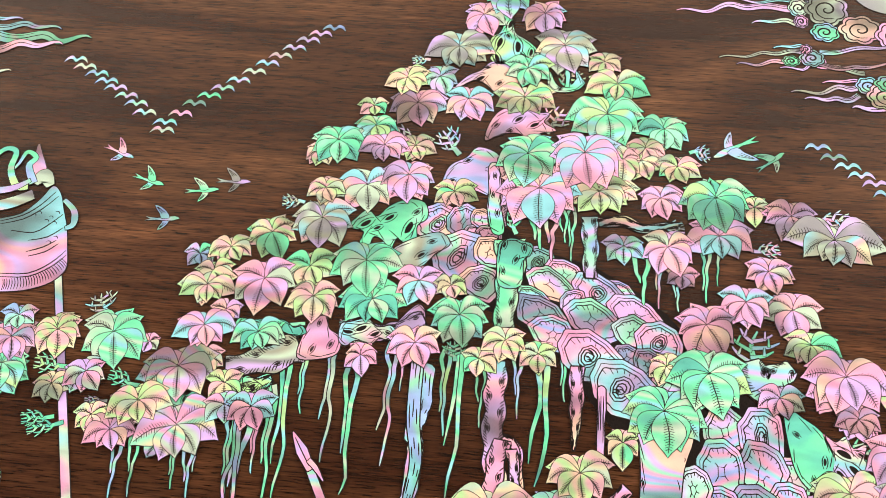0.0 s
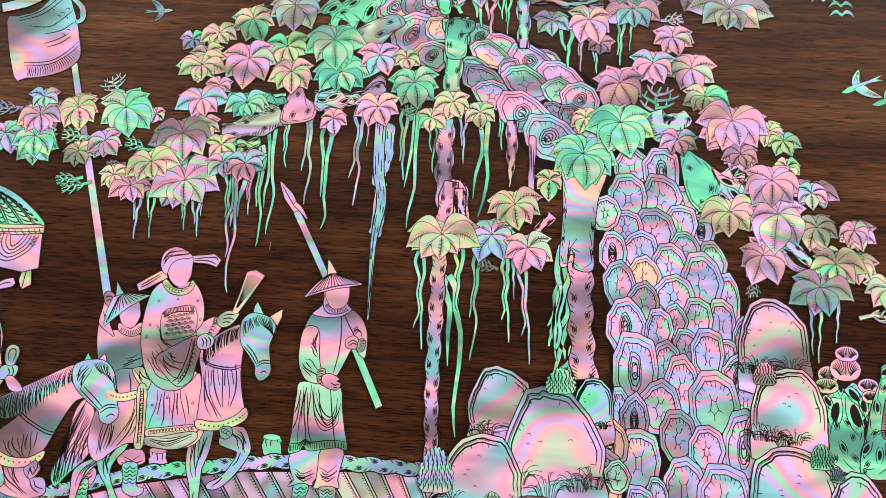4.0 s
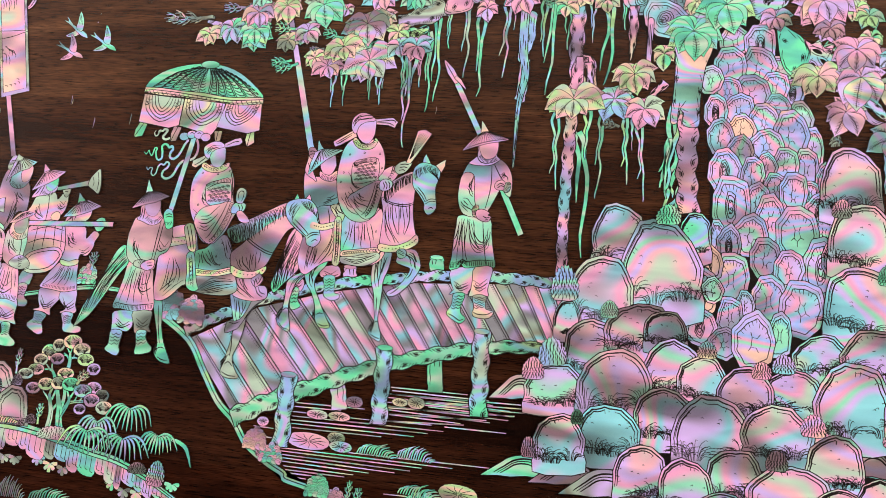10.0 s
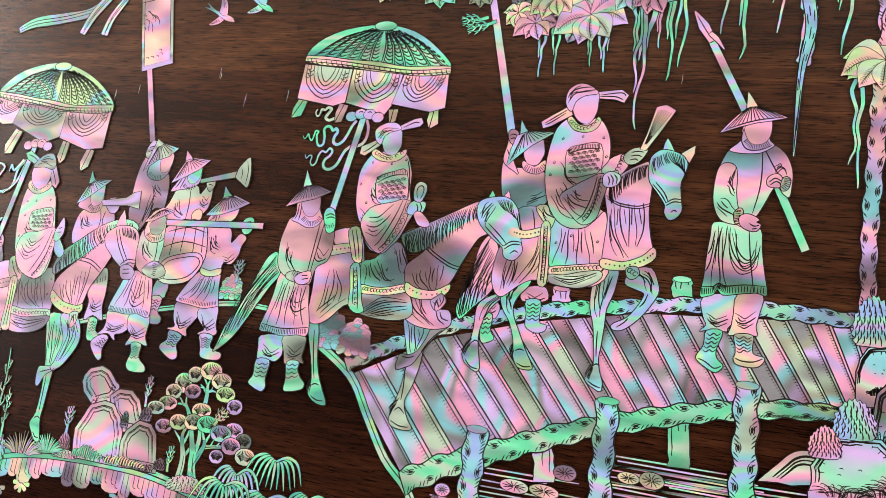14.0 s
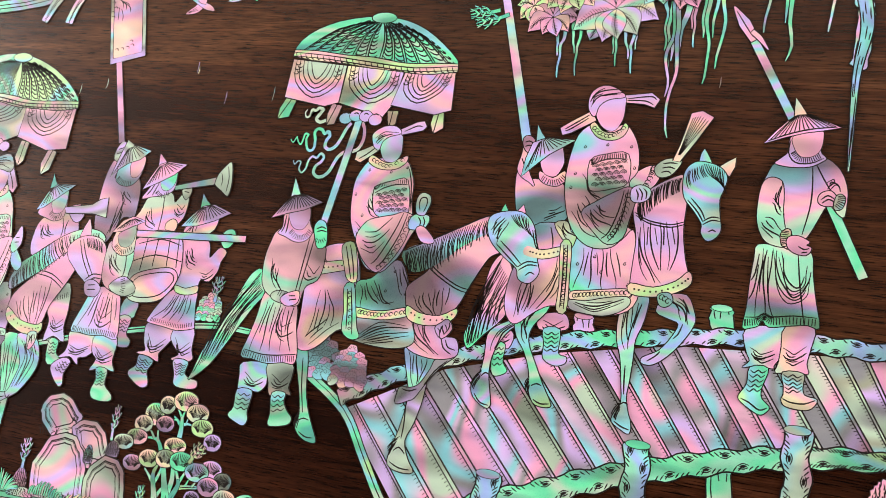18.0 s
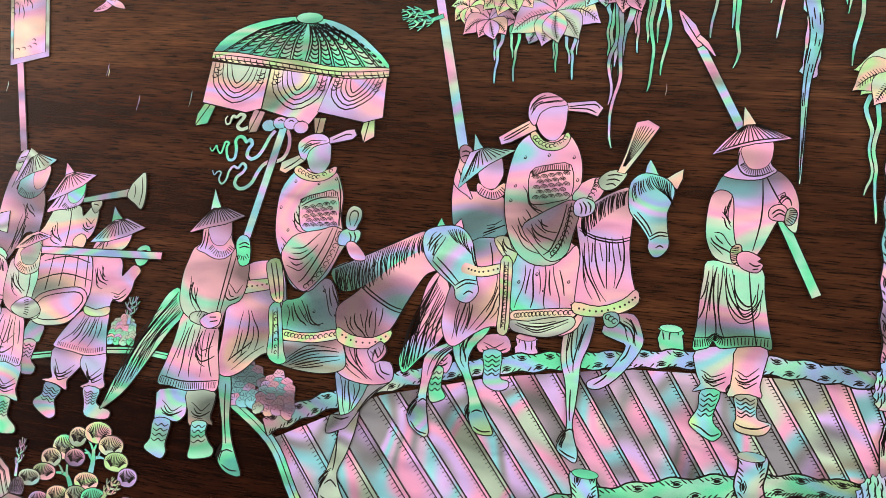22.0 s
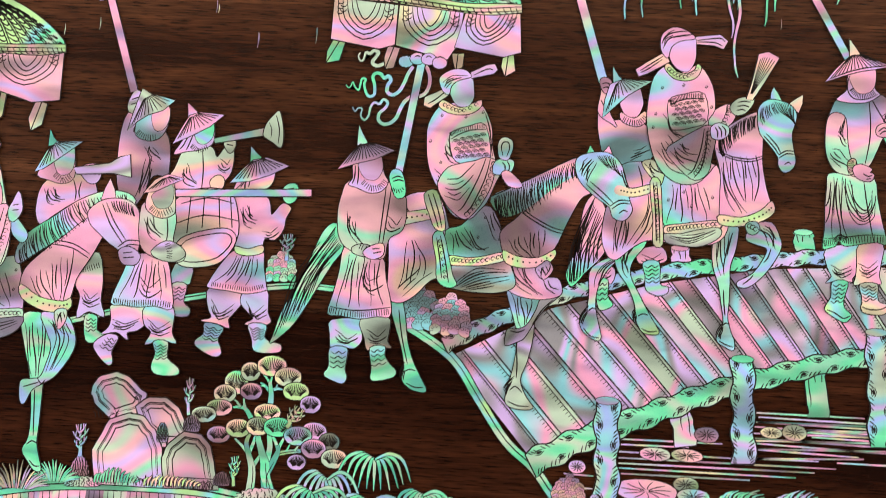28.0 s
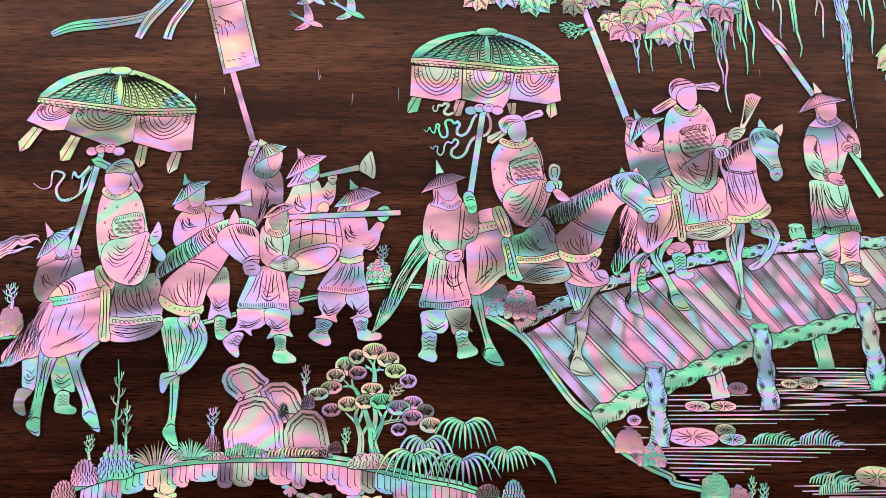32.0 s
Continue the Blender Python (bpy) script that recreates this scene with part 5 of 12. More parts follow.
FLATS_RIGHT = [
    (0.4212, 1.1348, 0.0251, 0.011, 0, "g"),
    (0.3649, 1.1206, 0.0169, 0.011, 1, "y"),
    (0.3986, 1.122, 0.0216, 0.0098, 0, "p"),
    (0.4552, 1.1435, 0.0209, 0.0098, -1, "g"),
    (0.3653, 1.0938, 0.0168, 0.0085, 1, "d"),
]
ground = Sheet(0.0010)
ground.plate(curve([(0.1207, 1.3089), (0.1721, 1.3013), (0.226, 1.2225), (0.2887, 1.2075), (0.3272, 1.3469), (0.3565, 1.3023), (0.3758, 1.2535), (0.4123, 1.2366), (0.4214, 1.1427), (0.3864, 1.1209), (0.356, 1.0812), (0.2801, 1.0641), (0.1634, 1.0611), (0.1519, 1.0885), (0.0874, 1.0967), (0.1141, 1.1335), (0.0826, 1.1507), (0.1077, 1.2136)], True, 3))
part("bank_ground", ground.bm, (DARK, DARK), bank, "black lacquer between the stones")
level = 0.0052
for row in FLATS + FLATS_RIGHT:
    ledge(row, level, bank, -1 if row[0] < FLATS[3][0] + 0.12 else 1)
    level += 0.000025
for row in ROCKS_BACK + ROCKS_RIGHT + ROCKS_MID + ROCKS_FRONT:
    rock(row, level, bank)
    level += 0.000025


def shrub(row, h, parent):
    """A shrub: a heap of small ribbed scallops, each lying over those above it."""
    x, z, w, d, tilt, tone = row
    sheet = Sheet(h)
    c, s = math.cos(radians(tilt)), math.sin(radians(tilt))
    r = max(0.0030, min(w, d) * 0.32)
    k, v = 0, d * 1.02
    while v > -d * 0.95:
        span = w * 1.06 * math.sqrt(max(0.03, 1 - (max(v + d * 0.35, 0) / (d * 1.42)) ** 2))
        m = max(1, round(2 * span / (1.55 * r)))
        for i in range(m):
            u = (-1 + 2 * (i + 0.5) / m) * span + rng.uniform(-0.2, 0.2) * r
            e, lean = v + rng.uniform(-0.2, 0.2) * r, -0.7 * u / w + rng.uniform(-0.2, 0.2)
            at = lambda a, q: turned(x, z, c, s, u + r * q * math.sin(a - lean), e + r * q * math.cos(a - lean))
            ring = [at(radians(-128 + 32 * q), 1.0 + (0.08 if q % 2 else -0.04)) for q in range(9)] + [at(math.pi, 0.75)]
            sheet.plate(ring, rim=0.00036, lift=0.00002 * k)
            for a in (-1.3, -0.65, 0.0, 0.65, 1.3):
                sheet.line([at(a * 0.9, 0.36), at(a, 0.84)], 0.0003, 0.00002 * k, smooth=False)
            k += 1
        v -= r * 0.92
    return sheet.done("shrub", "f" if tone == "y" else tone, parent)


def mound(row, h, parent):
    """A dome of fine hairs that hang in rows from its top."""
    x, z, w, d, tilt, tone = row
    w, d = w * 0.95, d * 0.95
    sheet = Sheet(h)
    c, s = math.cos(radians(tilt)), math.sin(radians(tilt))
    at = lambda u, v: turned(x, z, c, s, u * w, v * d)
    ring = []
    for i in range(31):
        a = math.pi * (1.14 - 1.28 * i / 30)
        k = 1 + (0.05 if i % 2 else -0.045) + rng.uniform(-0.03, 0.03)
        v = math.sin(a)
        ring.append((math.cos(a) * k * (1 - 0.12 * max(v, 0) ** 2), -0.5 + 1.5 * v * k if v > 0 else -0.5 + v))
    sheet.plate([at(*p) for p in ring + [(0.8, -1.02), (0.3, -1.1), (-0.3, -1.05), (-0.8, -1.02)]], rim=0.0005)
    for j in range(8):
        v = 0.84 - j * 1.75 / 8
        span = math.sqrt(max(0.04, 1 - (max(v + 0.5, 0) / 1.52) ** 2)) * 0.93
        m = max(2, int(8.5 * span))
        for i in range(m):
            u = (-1 + 2 * (i + 0.5 + (0.25 if j % 2 else -0.2)) / m) * span
            o, long = rng.uniform(-0.03, 0.03), rng.uniform(0.24, 0.36)
            sheet.line([at(u + o, v + 0.06), at(u * 1.05 + o + 0.04, v - long * 0.5), at(u * 1.14 + o, v - long)], 0.0005)
    return sheet.done("moss_mound", "f" if tone == "y" else tone, parent)


MOUNDS = [
    (0.093, 1.2494, 0.0128, 0.0162, 5, "b"),
    (0.1798, 1.319, 0.0113, 0.0093, 3, "g"),
    (0.0876, 1.1865, 0.0132, 0.0127, 5, "b"),
    (0.1348, 1.2285, 0.008, 0.0077, 4, "y"),
    (0.1148, 1.1311, 0.0054, 0.0064, 5, "y"),
    (0.2211, 1.1997, 0.0084, 0.0074, 3, "d"),
    (0.2671, 1.1861, 0.0083, 0.0073, 2, "y"),
    (0.2849, 1.1932, 0.0099, 0.0081, 2, "y"),
    (0.3651, 1.2764, 0.0081, 0.0088, 1, "g"),
    (0.0718, 1.1699, 0.0101, 0.0101, 5, "y"),
    (0.2828, 1.112, 0.0092, 0.0082, 2, "y"),
    (0.3105, 1.1441, 0.0103, 0.0095, 2, "p"),
    (0.0746, 1.1004, 0.0065, 0.0088, 5, "p"),
    (0.3755, 1.14, 0.0072, 0.0086, 1, "y"),
    (0.3264, 1.3334, 0.0084, 0.0083, 1, "y"),
]
level = 0.0074
for row in MOUNDS + [
    (0.3731, 1.1409, 0.0085, 0.0086, 1, "y"),
    (0.4225, 1.1627, 0.0072, 0.0154, 0, "p"),
    (0.425, 1.211, 0.0097, 0.0127, 0, "p"),
    (0.3755, 1.2647, 0.005, 0.0053, 1, "b"),
]:
    mound(row, level, bank)
    level += 0.00003

# ---- the bridge ----
bridge = thing("inlaid_bridge", "mother-of-pearl plank footbridge with knotty rails on stout posts", "inlay bridge")
# the deck: number of the plank, and where its edge meets the far and the near rail
DECK = [
    (-1, (-0.2646, 1.1639), (-0.2112, 1.1031)),
    (0, (-0.2559, 1.1686), (-0.2024, 1.1088)),
    (4, (-0.1979, 1.2003), (-0.1407, 1.1404)),
    (9, (-0.1283, 1.221), (-0.0808, 1.1648)),
    (15, (-0.0521, 1.2358), (-0.0138, 1.1812)),
    (21, (0.0302, 1.2414), (0.0635, 1.1922)),
    (24, (0.0688, 1.2448), (0.09, 1.2)),
    (26, (0.0937, 1.2469), (0.108, 1.2045)),
]


def along(line, t):
    at = t * (len(line) - 1)
    k = min(int(at), len(line) - 2)
    return line[k].lerp(line[k + 1], at - k)


def deck_edge(k):
    for (k0, a, b), (k1, c, d) in zip(DECK, DECK[1:]):
        if k <= k1:
            t = (k - k0) / (k1 - k0)
            return V2(a).lerp(V2(c), t), V2(b).lerp(V2(d), t)


for k in range(-1, 26):
    sheet = Sheet(0.0012)
    (p, s), (q, r) = deck_edge(k), deck_edge(k + 0.985)
    p, q, r, s = p.lerp(s, -0.03), q.lerp(r, -0.03), q.lerp(r, 1.06), p.lerp(s, 1.06)
    sheet.plate([p, q, r, s], rim=0.00025)
    sheet.line([p.lerp(q, 0.80), s.lerp(r, 0.80)], 0.00045, taper=False)
    sheet.line([p.lerp(q, 0.97), s.lerp(r, 0.97)], 0.0005, taper=False)
    for j in range(32):
        t = (j + 0.5) / 32
        u, v = p.lerp(s, t), q.lerp(r, t)
        sheet.line([u.lerp(v, 0.80), u.lerp(v, 0.62) + (s - p) * 0.008], 0.00034)
    sheet.done("plank", "w" if k < 21 else ("d", "d", "p", "p", "p")[k - 21], bridge)
RAIL_FAR = [(-0.2714, 1.173), (-0.2408, 1.19), (-0.1928, 1.2116), (-0.1496, 1.2251), (-0.1063, 1.2346), (-0.058, 1.2422), (-0.0128, 1.248), (0.0374, 1.2493), (0.0833, 1.2482)]
RAIL_NEAR = [(-0.2079, 1.0952), (-0.1721, 1.1151), (-0.1359, 1.1307), (-0.0948, 1.1483), (-0.0536, 1.1627), (-0.0126, 1.1748), (0.0283, 1.1838), (0.0538, 1.1868), (0.0783, 1.1878)]
knotty("far_rail", RAIL_FAR, (0.011, 0.010, 0.009, 0.010, 0.009, 0.010, 0.009), 0.0020, "b", bridge, 0.009)
knotty("near_rail", RAIL_NEAR, (0.017, 0.015, 0.014, 0.013, 0.012, 0.011, 0.009), 0.0021, "g", bridge, 0.011)
POSTS = [
    ([(-0.1084, 1.1404), (-0.1036, 1.1139)], (0.014, 0.013), 0.0009, "m"), ([(-0.0184, 1.1702), (-0.0158, 1.1381)], (0.014, 0.013), 0.0009, "g"),
    ([(-0.1579, 1.1414), (-0.1569, 1.1091), (-0.1554, 1.0743)], (0.016, 0.015, 0.016), 0.0026, "b"), ([(-0.0675, 1.1751), (-0.066, 1.1378), (-0.0645, 1.1048)], (0.015, 0.014, 0.0155), 0.0026, "b"),
    ([(0.0216, 1.1983), (0.0244, 1.1609), (0.0264, 1.1216)], (0.015, 0.014, 0.016), 0.0026, "b"), ([(-0.1127, 1.2489), (-0.111, 1.2359)], (0.012, 0.012), 0.0009, "p"), ([(-0.0291, 1.2642), (-0.0273, 1.2481)], (0.0125, 0.0125), 0.0009, "g"),
]
for pts, widths, h, tone in POSTS:
    post = knotty("post", pts, widths, h, tone, bridge, 0.012 if len(pts) > 2 else 0)
    cap = Sheet(h + 0.00008)
    x, z = pts[0]
    w = widths[0] / 2
    cap.plate([V2((x + w * math.cos(a), z + w * 0.33 * math.sin(a))) for a in [i * math.pi / 8 for i in range(16)]], rim=0.0004)
    cap.done("post_top", tone, post)

# ---- banks and water ----
shore = thing("inlaid_shoreline", "green mother-of-pearl shoreline curving beside the bridge", "inlay shore")
SHORES = [
    ([(-0.3037, 1.1882), (-0.2663, 1.1652), (-0.2458, 1.1374), (-0.2255, 1.1096), (-0.2054, 1.0926), (-0.1895, 1.0733), (-0.1657, 1.0583), (-0.1486, 1.0505), (-0.1459, 1.0457), (-0.1182, 1.0396), (-0.0907, 1.0272), (-0.0476, 1.0166), (0.0104, 0.9961)], (0.006, 0.006, 0.006, 0.0055, 0.005, 0.002), "g"),
    ([(-0.7349, 1.1583), (-0.7066, 1.1614), (-0.6783, 1.164)], (0.004, 0.004), "g"), ([(-0.5428, 1.1732), (-0.5076, 1.1827), (-0.4698, 1.1919), (-0.4365, 1.199), (-0.403, 1.2052), (-0.3741, 1.2083), (-0.35, 1.2075)], (0.004, 0.004), "g"),
]
for pts, widths, tone in SHORES:
    sheet = Sheet(0.0017)
    sheet.plate(ribbon(pts, widths, 5))
    sheet.line([(x, z + 0.0006) for x, z in pts], 0.0006)
    sheet.done("shore_band", tone, shore)
water = thing("inlaid_water", "thin pale mother-of-pearl ripple lines under the bridge", "inlay water")
RIPPLES_FAR = [(-0.0661, 1.1394), (0.0153, 1.1399), (-0.0556, 1.1366), (0.0353, 1.1363), (-0.059, 1.1333), (0.0391, 1.1327), (-0.0584, 1.13), (0.0551, 1.1291), (-0.0227, 1.1282), (0.0469, 1.1278), (-0.0196, 1.1253), (0.0588, 1.1246), (-0.0579, 1.1222), (0.0545, 1.1209), (-0.0589, 1.1189), (0.0381, 1.1171), (-0.1482, 1.1162), (-0.0792, 1.1171), (-0.0582, 1.1148), (0.0117, 1.1136), (-0.1483, 1.1126), (-0.1016, 1.1133), (-0.1484, 1.1077), (-0.0715, 1.1078), (-0.0585, 1.1087), (-0.0148, 1.1094), (-0.0027, 1.1091), (0.0537, 1.1095), (-0.1485, 1.1036), (-0.003, 1.105), (-0.1486, 1.0999), (-0.0173, 1.1016)]
RIPPLES_NEAR = [(-0.1487, 1.0967), (-0.0296, 1.0975), (-0.1488, 1.093), (-0.06, 1.094), (-0.1852, 1.0907), (-0.165, 1.0901), (-0.1813, 1.0815), (-0.1652, 1.0816), (-0.1613, 1.0735), (0.0092, 1.0736), (-0.0909, 1.0765), (0.0515, 1.0779), (-0.1594, 1.0707), (-0.019, 1.0706), (-0.1574, 1.0676), (-0.0292, 1.0669), (-0.1555, 1.0648), (-0.0433, 1.0636), (-0.1535, 1.0616), (-0.0675, 1.0606), (-0.1496, 1.0576), (-0.0816, 1.0573), (-0.1477, 1.0544), (-0.0897, 1.0545), (-0.1459, 1.0485), (-0.1259, 1.0483), (-0.1458, 1.0517), (-0.1158, 1.0519), (-0.051, 1.0441), (0.0493, 1.0461), (-0.0445, 1.0402), (0.049, 1.0417), (-0.0366, 1.0379), (0.0329, 1.0392), (-0.0236, 1.0356), (0.0328, 1.0365), (-0.017, 1.0329), (0.0326, 1.0341), (0.0039, 1.0311), (0.0324, 1.0317)]
RIPPLES_POND = [(-0.3574, 0.9968), (-0.3125, 0.998), (-0.6204, 0.986), (-0.3712, 0.9928), (-0.6201, 0.9829), (-0.385, 0.9876), (-0.5719, 0.9806), (-0.4087, 0.982), (-0.5637, 0.9776), (-0.4323, 0.9775), (-0.5515, 0.9738), (-0.4441, 0.974), (-0.5393, 0.9704), (-0.4519, 0.9708)]
RIPPLES_EAST = [(-0.0606, 1.1331), (0.1014, 1.1364), (-0.0495, 1.129), (0.0842, 1.1328), (-0.0597, 1.1255), (0.0745, 1.129), (-0.059, 1.1205), (0.0597, 1.1252), (0.0349, 1.1189), (-0.0583, 1.115), (0.015, 1.1126), (-0.0681, 1.108)]
for rows in (RIPPLES_FAR, RIPPLES_NEAR, RIPPLES_POND, RIPPLES_EAST):
    for p, q in zip(rows[::2], rows[1::2]):
        sheet = Sheet(0.0005)
        sheet.plate(ribbon([p, V2(p).lerp(V2(q), 0.5), q], [0.0009, 0.0012, 0.0007], 2), rim=0.0003)
        sheet.done("ripple", "m", water)


def oval_pad(row, h, parent, name="lily_pad"):
    x, z, w, d, tilt, tone = row
    sheet = Sheet(h)
    ring, at = wobbly(row, 16, 0.03)
    sheet.plate([at(u, v) for u, v in ring], rim=0.0005)
    for k in range(11):
        a = 2 * math.pi * k / 11 + 0.2
        sheet.line([at(0.08 * w * math.cos(a), 0.08 * d * math.sin(a)), at(w * 0.5 * math.cos(a + 0.1), d * 0.5 * math.sin(a + 0.1)), at(w * 0.85 * math.cos(a), d * 0.85 * math.sin(a))], 0.0004)
    return sheet.done(name, tone, parent)


def shell_cap(row, h, parent, name="foliage_disc"):
    """A round disc of foliage, ribbed like a scallop."""
    x, z, w, d, tilt, tone = row
    sheet = Sheet(h)
    ring, at = wobbly(row, 16, 0.02)
    sheet.plate([at(u, v) for u, v in ring], rim=0.0006)
    for k in range(15):
        a = math.pi * (0.02 + 0.96 * k / 14)
        sheet.line([at(w * 0.34 * math.cos(a), -d * 0.60 + 0.12 * d * math.sin(a)), at(w * 0.68 * math.cos(a), -d * 0.1 + d * 0.5 * math.sin(a)), at(w * 0.92 * math.cos(a), d * 0.86 * math.sin(a))], 0.00042)
    return sheet.done(name, tone, parent)


def sedge(row, h, parent, name="blade"):
    """A tuft of arching blades."""
    x, z, w, d, tilt, tone, bend = row
    sheet = Sheet(h)
    c, s = math.cos(radians(tilt)), math.sin(radians(tilt))
    at = lambda u, v: turned(x, z, c, s, u * w, v * d)
    n = 15
    for k in range(n):
        t = k / (n - 1)
        u0 = -0.9 + 1.7 * t
        tall = 1.9 * math.sin(math.pi * min(1, 0.22 + 0.72 * t)) * rng.uniform(0.7, 1)
        reach = bend * 0.5 * rng.uniform(0.7, 1.2)
        sheet.plate(ribbon([at(u0, -1), at(u0 + reach * 0.25, -1 + tall * 0.65), at(u0 + reach, -1 + tall * (0.9 if abs(bend) > 0.5 else 1.0))], [0.0009, 0.0014, 0.0003], 3), rim=0.0003, lift=0.00001 * k)
    return sheet.done(name, tone, parent)


def palm(row, h, parent):
    """A palm frond: narrow blades that spring from one point, the outer ones arching out, the inner ones hanging in a fan."""
    x, z, w, d, tilt, tone = row
    sheet = Sheet(h)
    c, s = math.cos(radians(tilt)), math.sin(radians(tilt))
    at = lambda u, v: turned(x, z, c, s, u * w, v * d)
    for k in range(11):
        t = -1 + 2 * k / 10
        e, far = abs(t), rng.uniform(0.90, 1.06)
        mid = (0.36 * t, 0.62 + 0.42 * e)
        low = (0.72 * t, -0.05 + 0.78 * e)
        tip = (1.0 * t * far, (-0.92 + 0.55 * e ** 1.5) * far)
        sheet.plate(ribbon([at(0, 0.72), at(*mid), at(*low), at(*tip)], [0.0011, 0.0022, 0.0020, 0.0004], 5), rim=0.0004, lift=0.00003 * k)
    return sheet.done("palm_frond", tone, parent)


PADS = [
    (-0.1289, 1.0826, 0.0201, 0.0073, -2, "p"),
    (-0.1025, 1.0883, 0.0081, 0.0047, -2, "y"),
    (-0.0971, 1.0807, 0.0105, 0.0046, -2, "b"),
    (-0.1241, 1.1074, 0.0101, 0.0041, -2, "b"),
    (-0.1026, 1.1078, 0.0101, 0.0039, -2, "y"),
    (-0.0467, 1.1266, 0.0069, 0.0035, -3, "y"),
    (-0.0313, 1.1275, 0.0077, 0.0051, -3, "y"),
    (-0.0899, 1.1224, 0.0077, 0.0049, -2, "p"),
    (-0.1764, 1.0957, 0.0055, 0.0041, -1, "p"),
    (0.0169, 1.0521, 0.0169, 0.0076, -4, "y"),
    (-0.5097, 0.9988, 0.0266, 0.0104, 3, "p"),
    (-0.4649, 0.9988, 0.019, 0.0076, 3, "p"),
    (-0.5557, 0.9908, 0.007, 0.0043, 4, "b"),
    (-0.5435, 0.989, 0.005, 0.0023, 4, "p"),
]
pads = thing("inlaid_water_lilies", "pink and pale mother-of-pearl lily pads on the water", "inlay water lily")
level = 0.0014
for row in PADS:
    oval_pad(row, level, pads)
    level += 0.00002
flower = Sheet(0.0018)
LOTUS = [(-0.4723, 1.0056)][0]
for u, v, w in ((-36, -10, 12), (36, -10, 12), (-24, -22, 12), (24, -22, 12), (-10, -34, 12), (11, -34, 12), (0, -30, 13)):
    base, tip = V2(LOTUS), V2((u, -v)) * 0.00052
    flower.plate(ribbon([base, base + tip * 0.6, base + tip], [0.003, w * 0.0007, 0.0005], 3), rim=0.0005, lift=0.00001 * (u % 7))
flower.done("lotus_flower", "p", pads)
for pts in ([(-0.5181, 1.0072), (-0.5184, 1.0131), (-0.5183, 1.0182)], [(-0.5045, 1.0085), (-0.5046, 1.0171), (-0.5047, 1.0262)]):
    bud = Sheet(0.0018)
    bud.plate(ribbon(pts, [0.006, 0.008, 0.001], 3))
    bud.done("lotus_bud", "p", pads)
reeds = thing("inlaid_reeds", "arching green mother-of-pearl reeds along the water", "inlay reeds")
for row in [
    (-0.0634, 1.0843, 0.0191, 0.0081, -3, "g", 0.9),
    (-0.0262, 1.0852, 0.0181, 0.0087, -3, "b", 0.7),
    (-0.0189, 1.0525, 0.0209, 0.007, -3, "g", 0.9),
    (-0.4265, 1.0076, 0.017, 0.0122, 2, "d", 0.4),
    (-0.3845, 1.0048, 0.0229, 0.0082, 2, "g", 0.8),
    (-0.5805, 0.9939, 0.0164, 0.0068, 4, "g", 0.5),
]:
    sedge(row, 0.0014, reeds, "reed_tuft")
for row in [
    (-0.0176, 1.0474, 0.0158, 0.0088, 6, "g", 0.8),
    (0.4318, 1.0921, 0.0165, 0.0084, 0, "g", 0.3),
]:
    sedge(row, 0.0014, reeds, "reed_tuft")

# ---- the islet with rocks, pine and palms ----
islet = thing("inlaid_islet", "mother-of-pearl islet with a fringed bank, stones and palms", "inlay islet")
TOP = [(-0.6328, 1.0371), (-0.6092, 1.0461), (-0.5693, 1.0564), (-0.5291, 1.0619), (-0.4764, 1.064), (-0.4277, 1.0627), (-0.3829, 1.055), (-0.3505, 1.0481), (-0.3182, 1.0424), (-0.286, 1.0307), (-0.258, 1.0172), (-0.2223, 0.9999), (-0.1831, 0.9751)]
edge = curve(TOP, False, 8)
level = 0.0010
gone, k = 4.0, 0
while gone < 88:
    a = along(edge, gone / (len(edge) - 1))
    wide = (0.0165, 0.0135, 0.0185, 0.011, 0.0155, 0.0095, 0.0205, 0.0125)[k % 8] * (1 if gone < 60 else 0.75)
    gone += wide / (edge[int(gone) + 1] - edge[int(gone)]).length
    b = along(edge, min(1.0, gone / (len(edge) - 1)))
    drop = V2((0, -(0.0205 + 0.0035 * math.sin(k * 1.9)) * (1 if gone < 66 else max(0.12, (90 - gone) / 24))))
    sheet = Sheet(level)
    foot = [(b - a) * t + drop * f for t, f in ((1.03, 0.55), (1.02, 0.86), (0.9, 1.02), (0.62, 1.07), (0.3, 1.05), (0.06, 0.96), (-0.03, 0.8), (-0.03, 0.5))]
    sheet.plate([a, b] + [a + p for p in foot], rim=0.0004)
    # folds that run down and turn aside at the foot
    count = 2 if wide < 0.012 else 3
    for m in range(count):
        t = (m + 0.4) / (count + 0.15) + rng.uniform(-0.04, 0.04)
        p, low = a.lerp(b, t), rng.uniform(0.62, 0.9)
        sheet.line([p + drop * 0.08, p + drop * low * 0.6 + V2((0.0003, 0)), p + drop * low + V2((0.0004, 0)), p + drop * (low + 0.08) + V2((0.0018, 0)), p + drop * (low + 0.1) + V2((0.0036, 0))], 0.00045)
    sheet.done("bank_fold", ("p", "f", "b", "p", "m", "f", "s")[k % 7], islet)
    level += 0.00001
    k += 1
sheet = Sheet(0.0020)
sheet.plate(ribbon(TOP, [0.007, 0.008, 0.008, 0.007, 0.006, 0.003, 0.001], 6))
sheet.line([(x, z) for x, z in TOP], 0.0007)
sheet.done("bank_top", "g", islet)
level = 0.0022


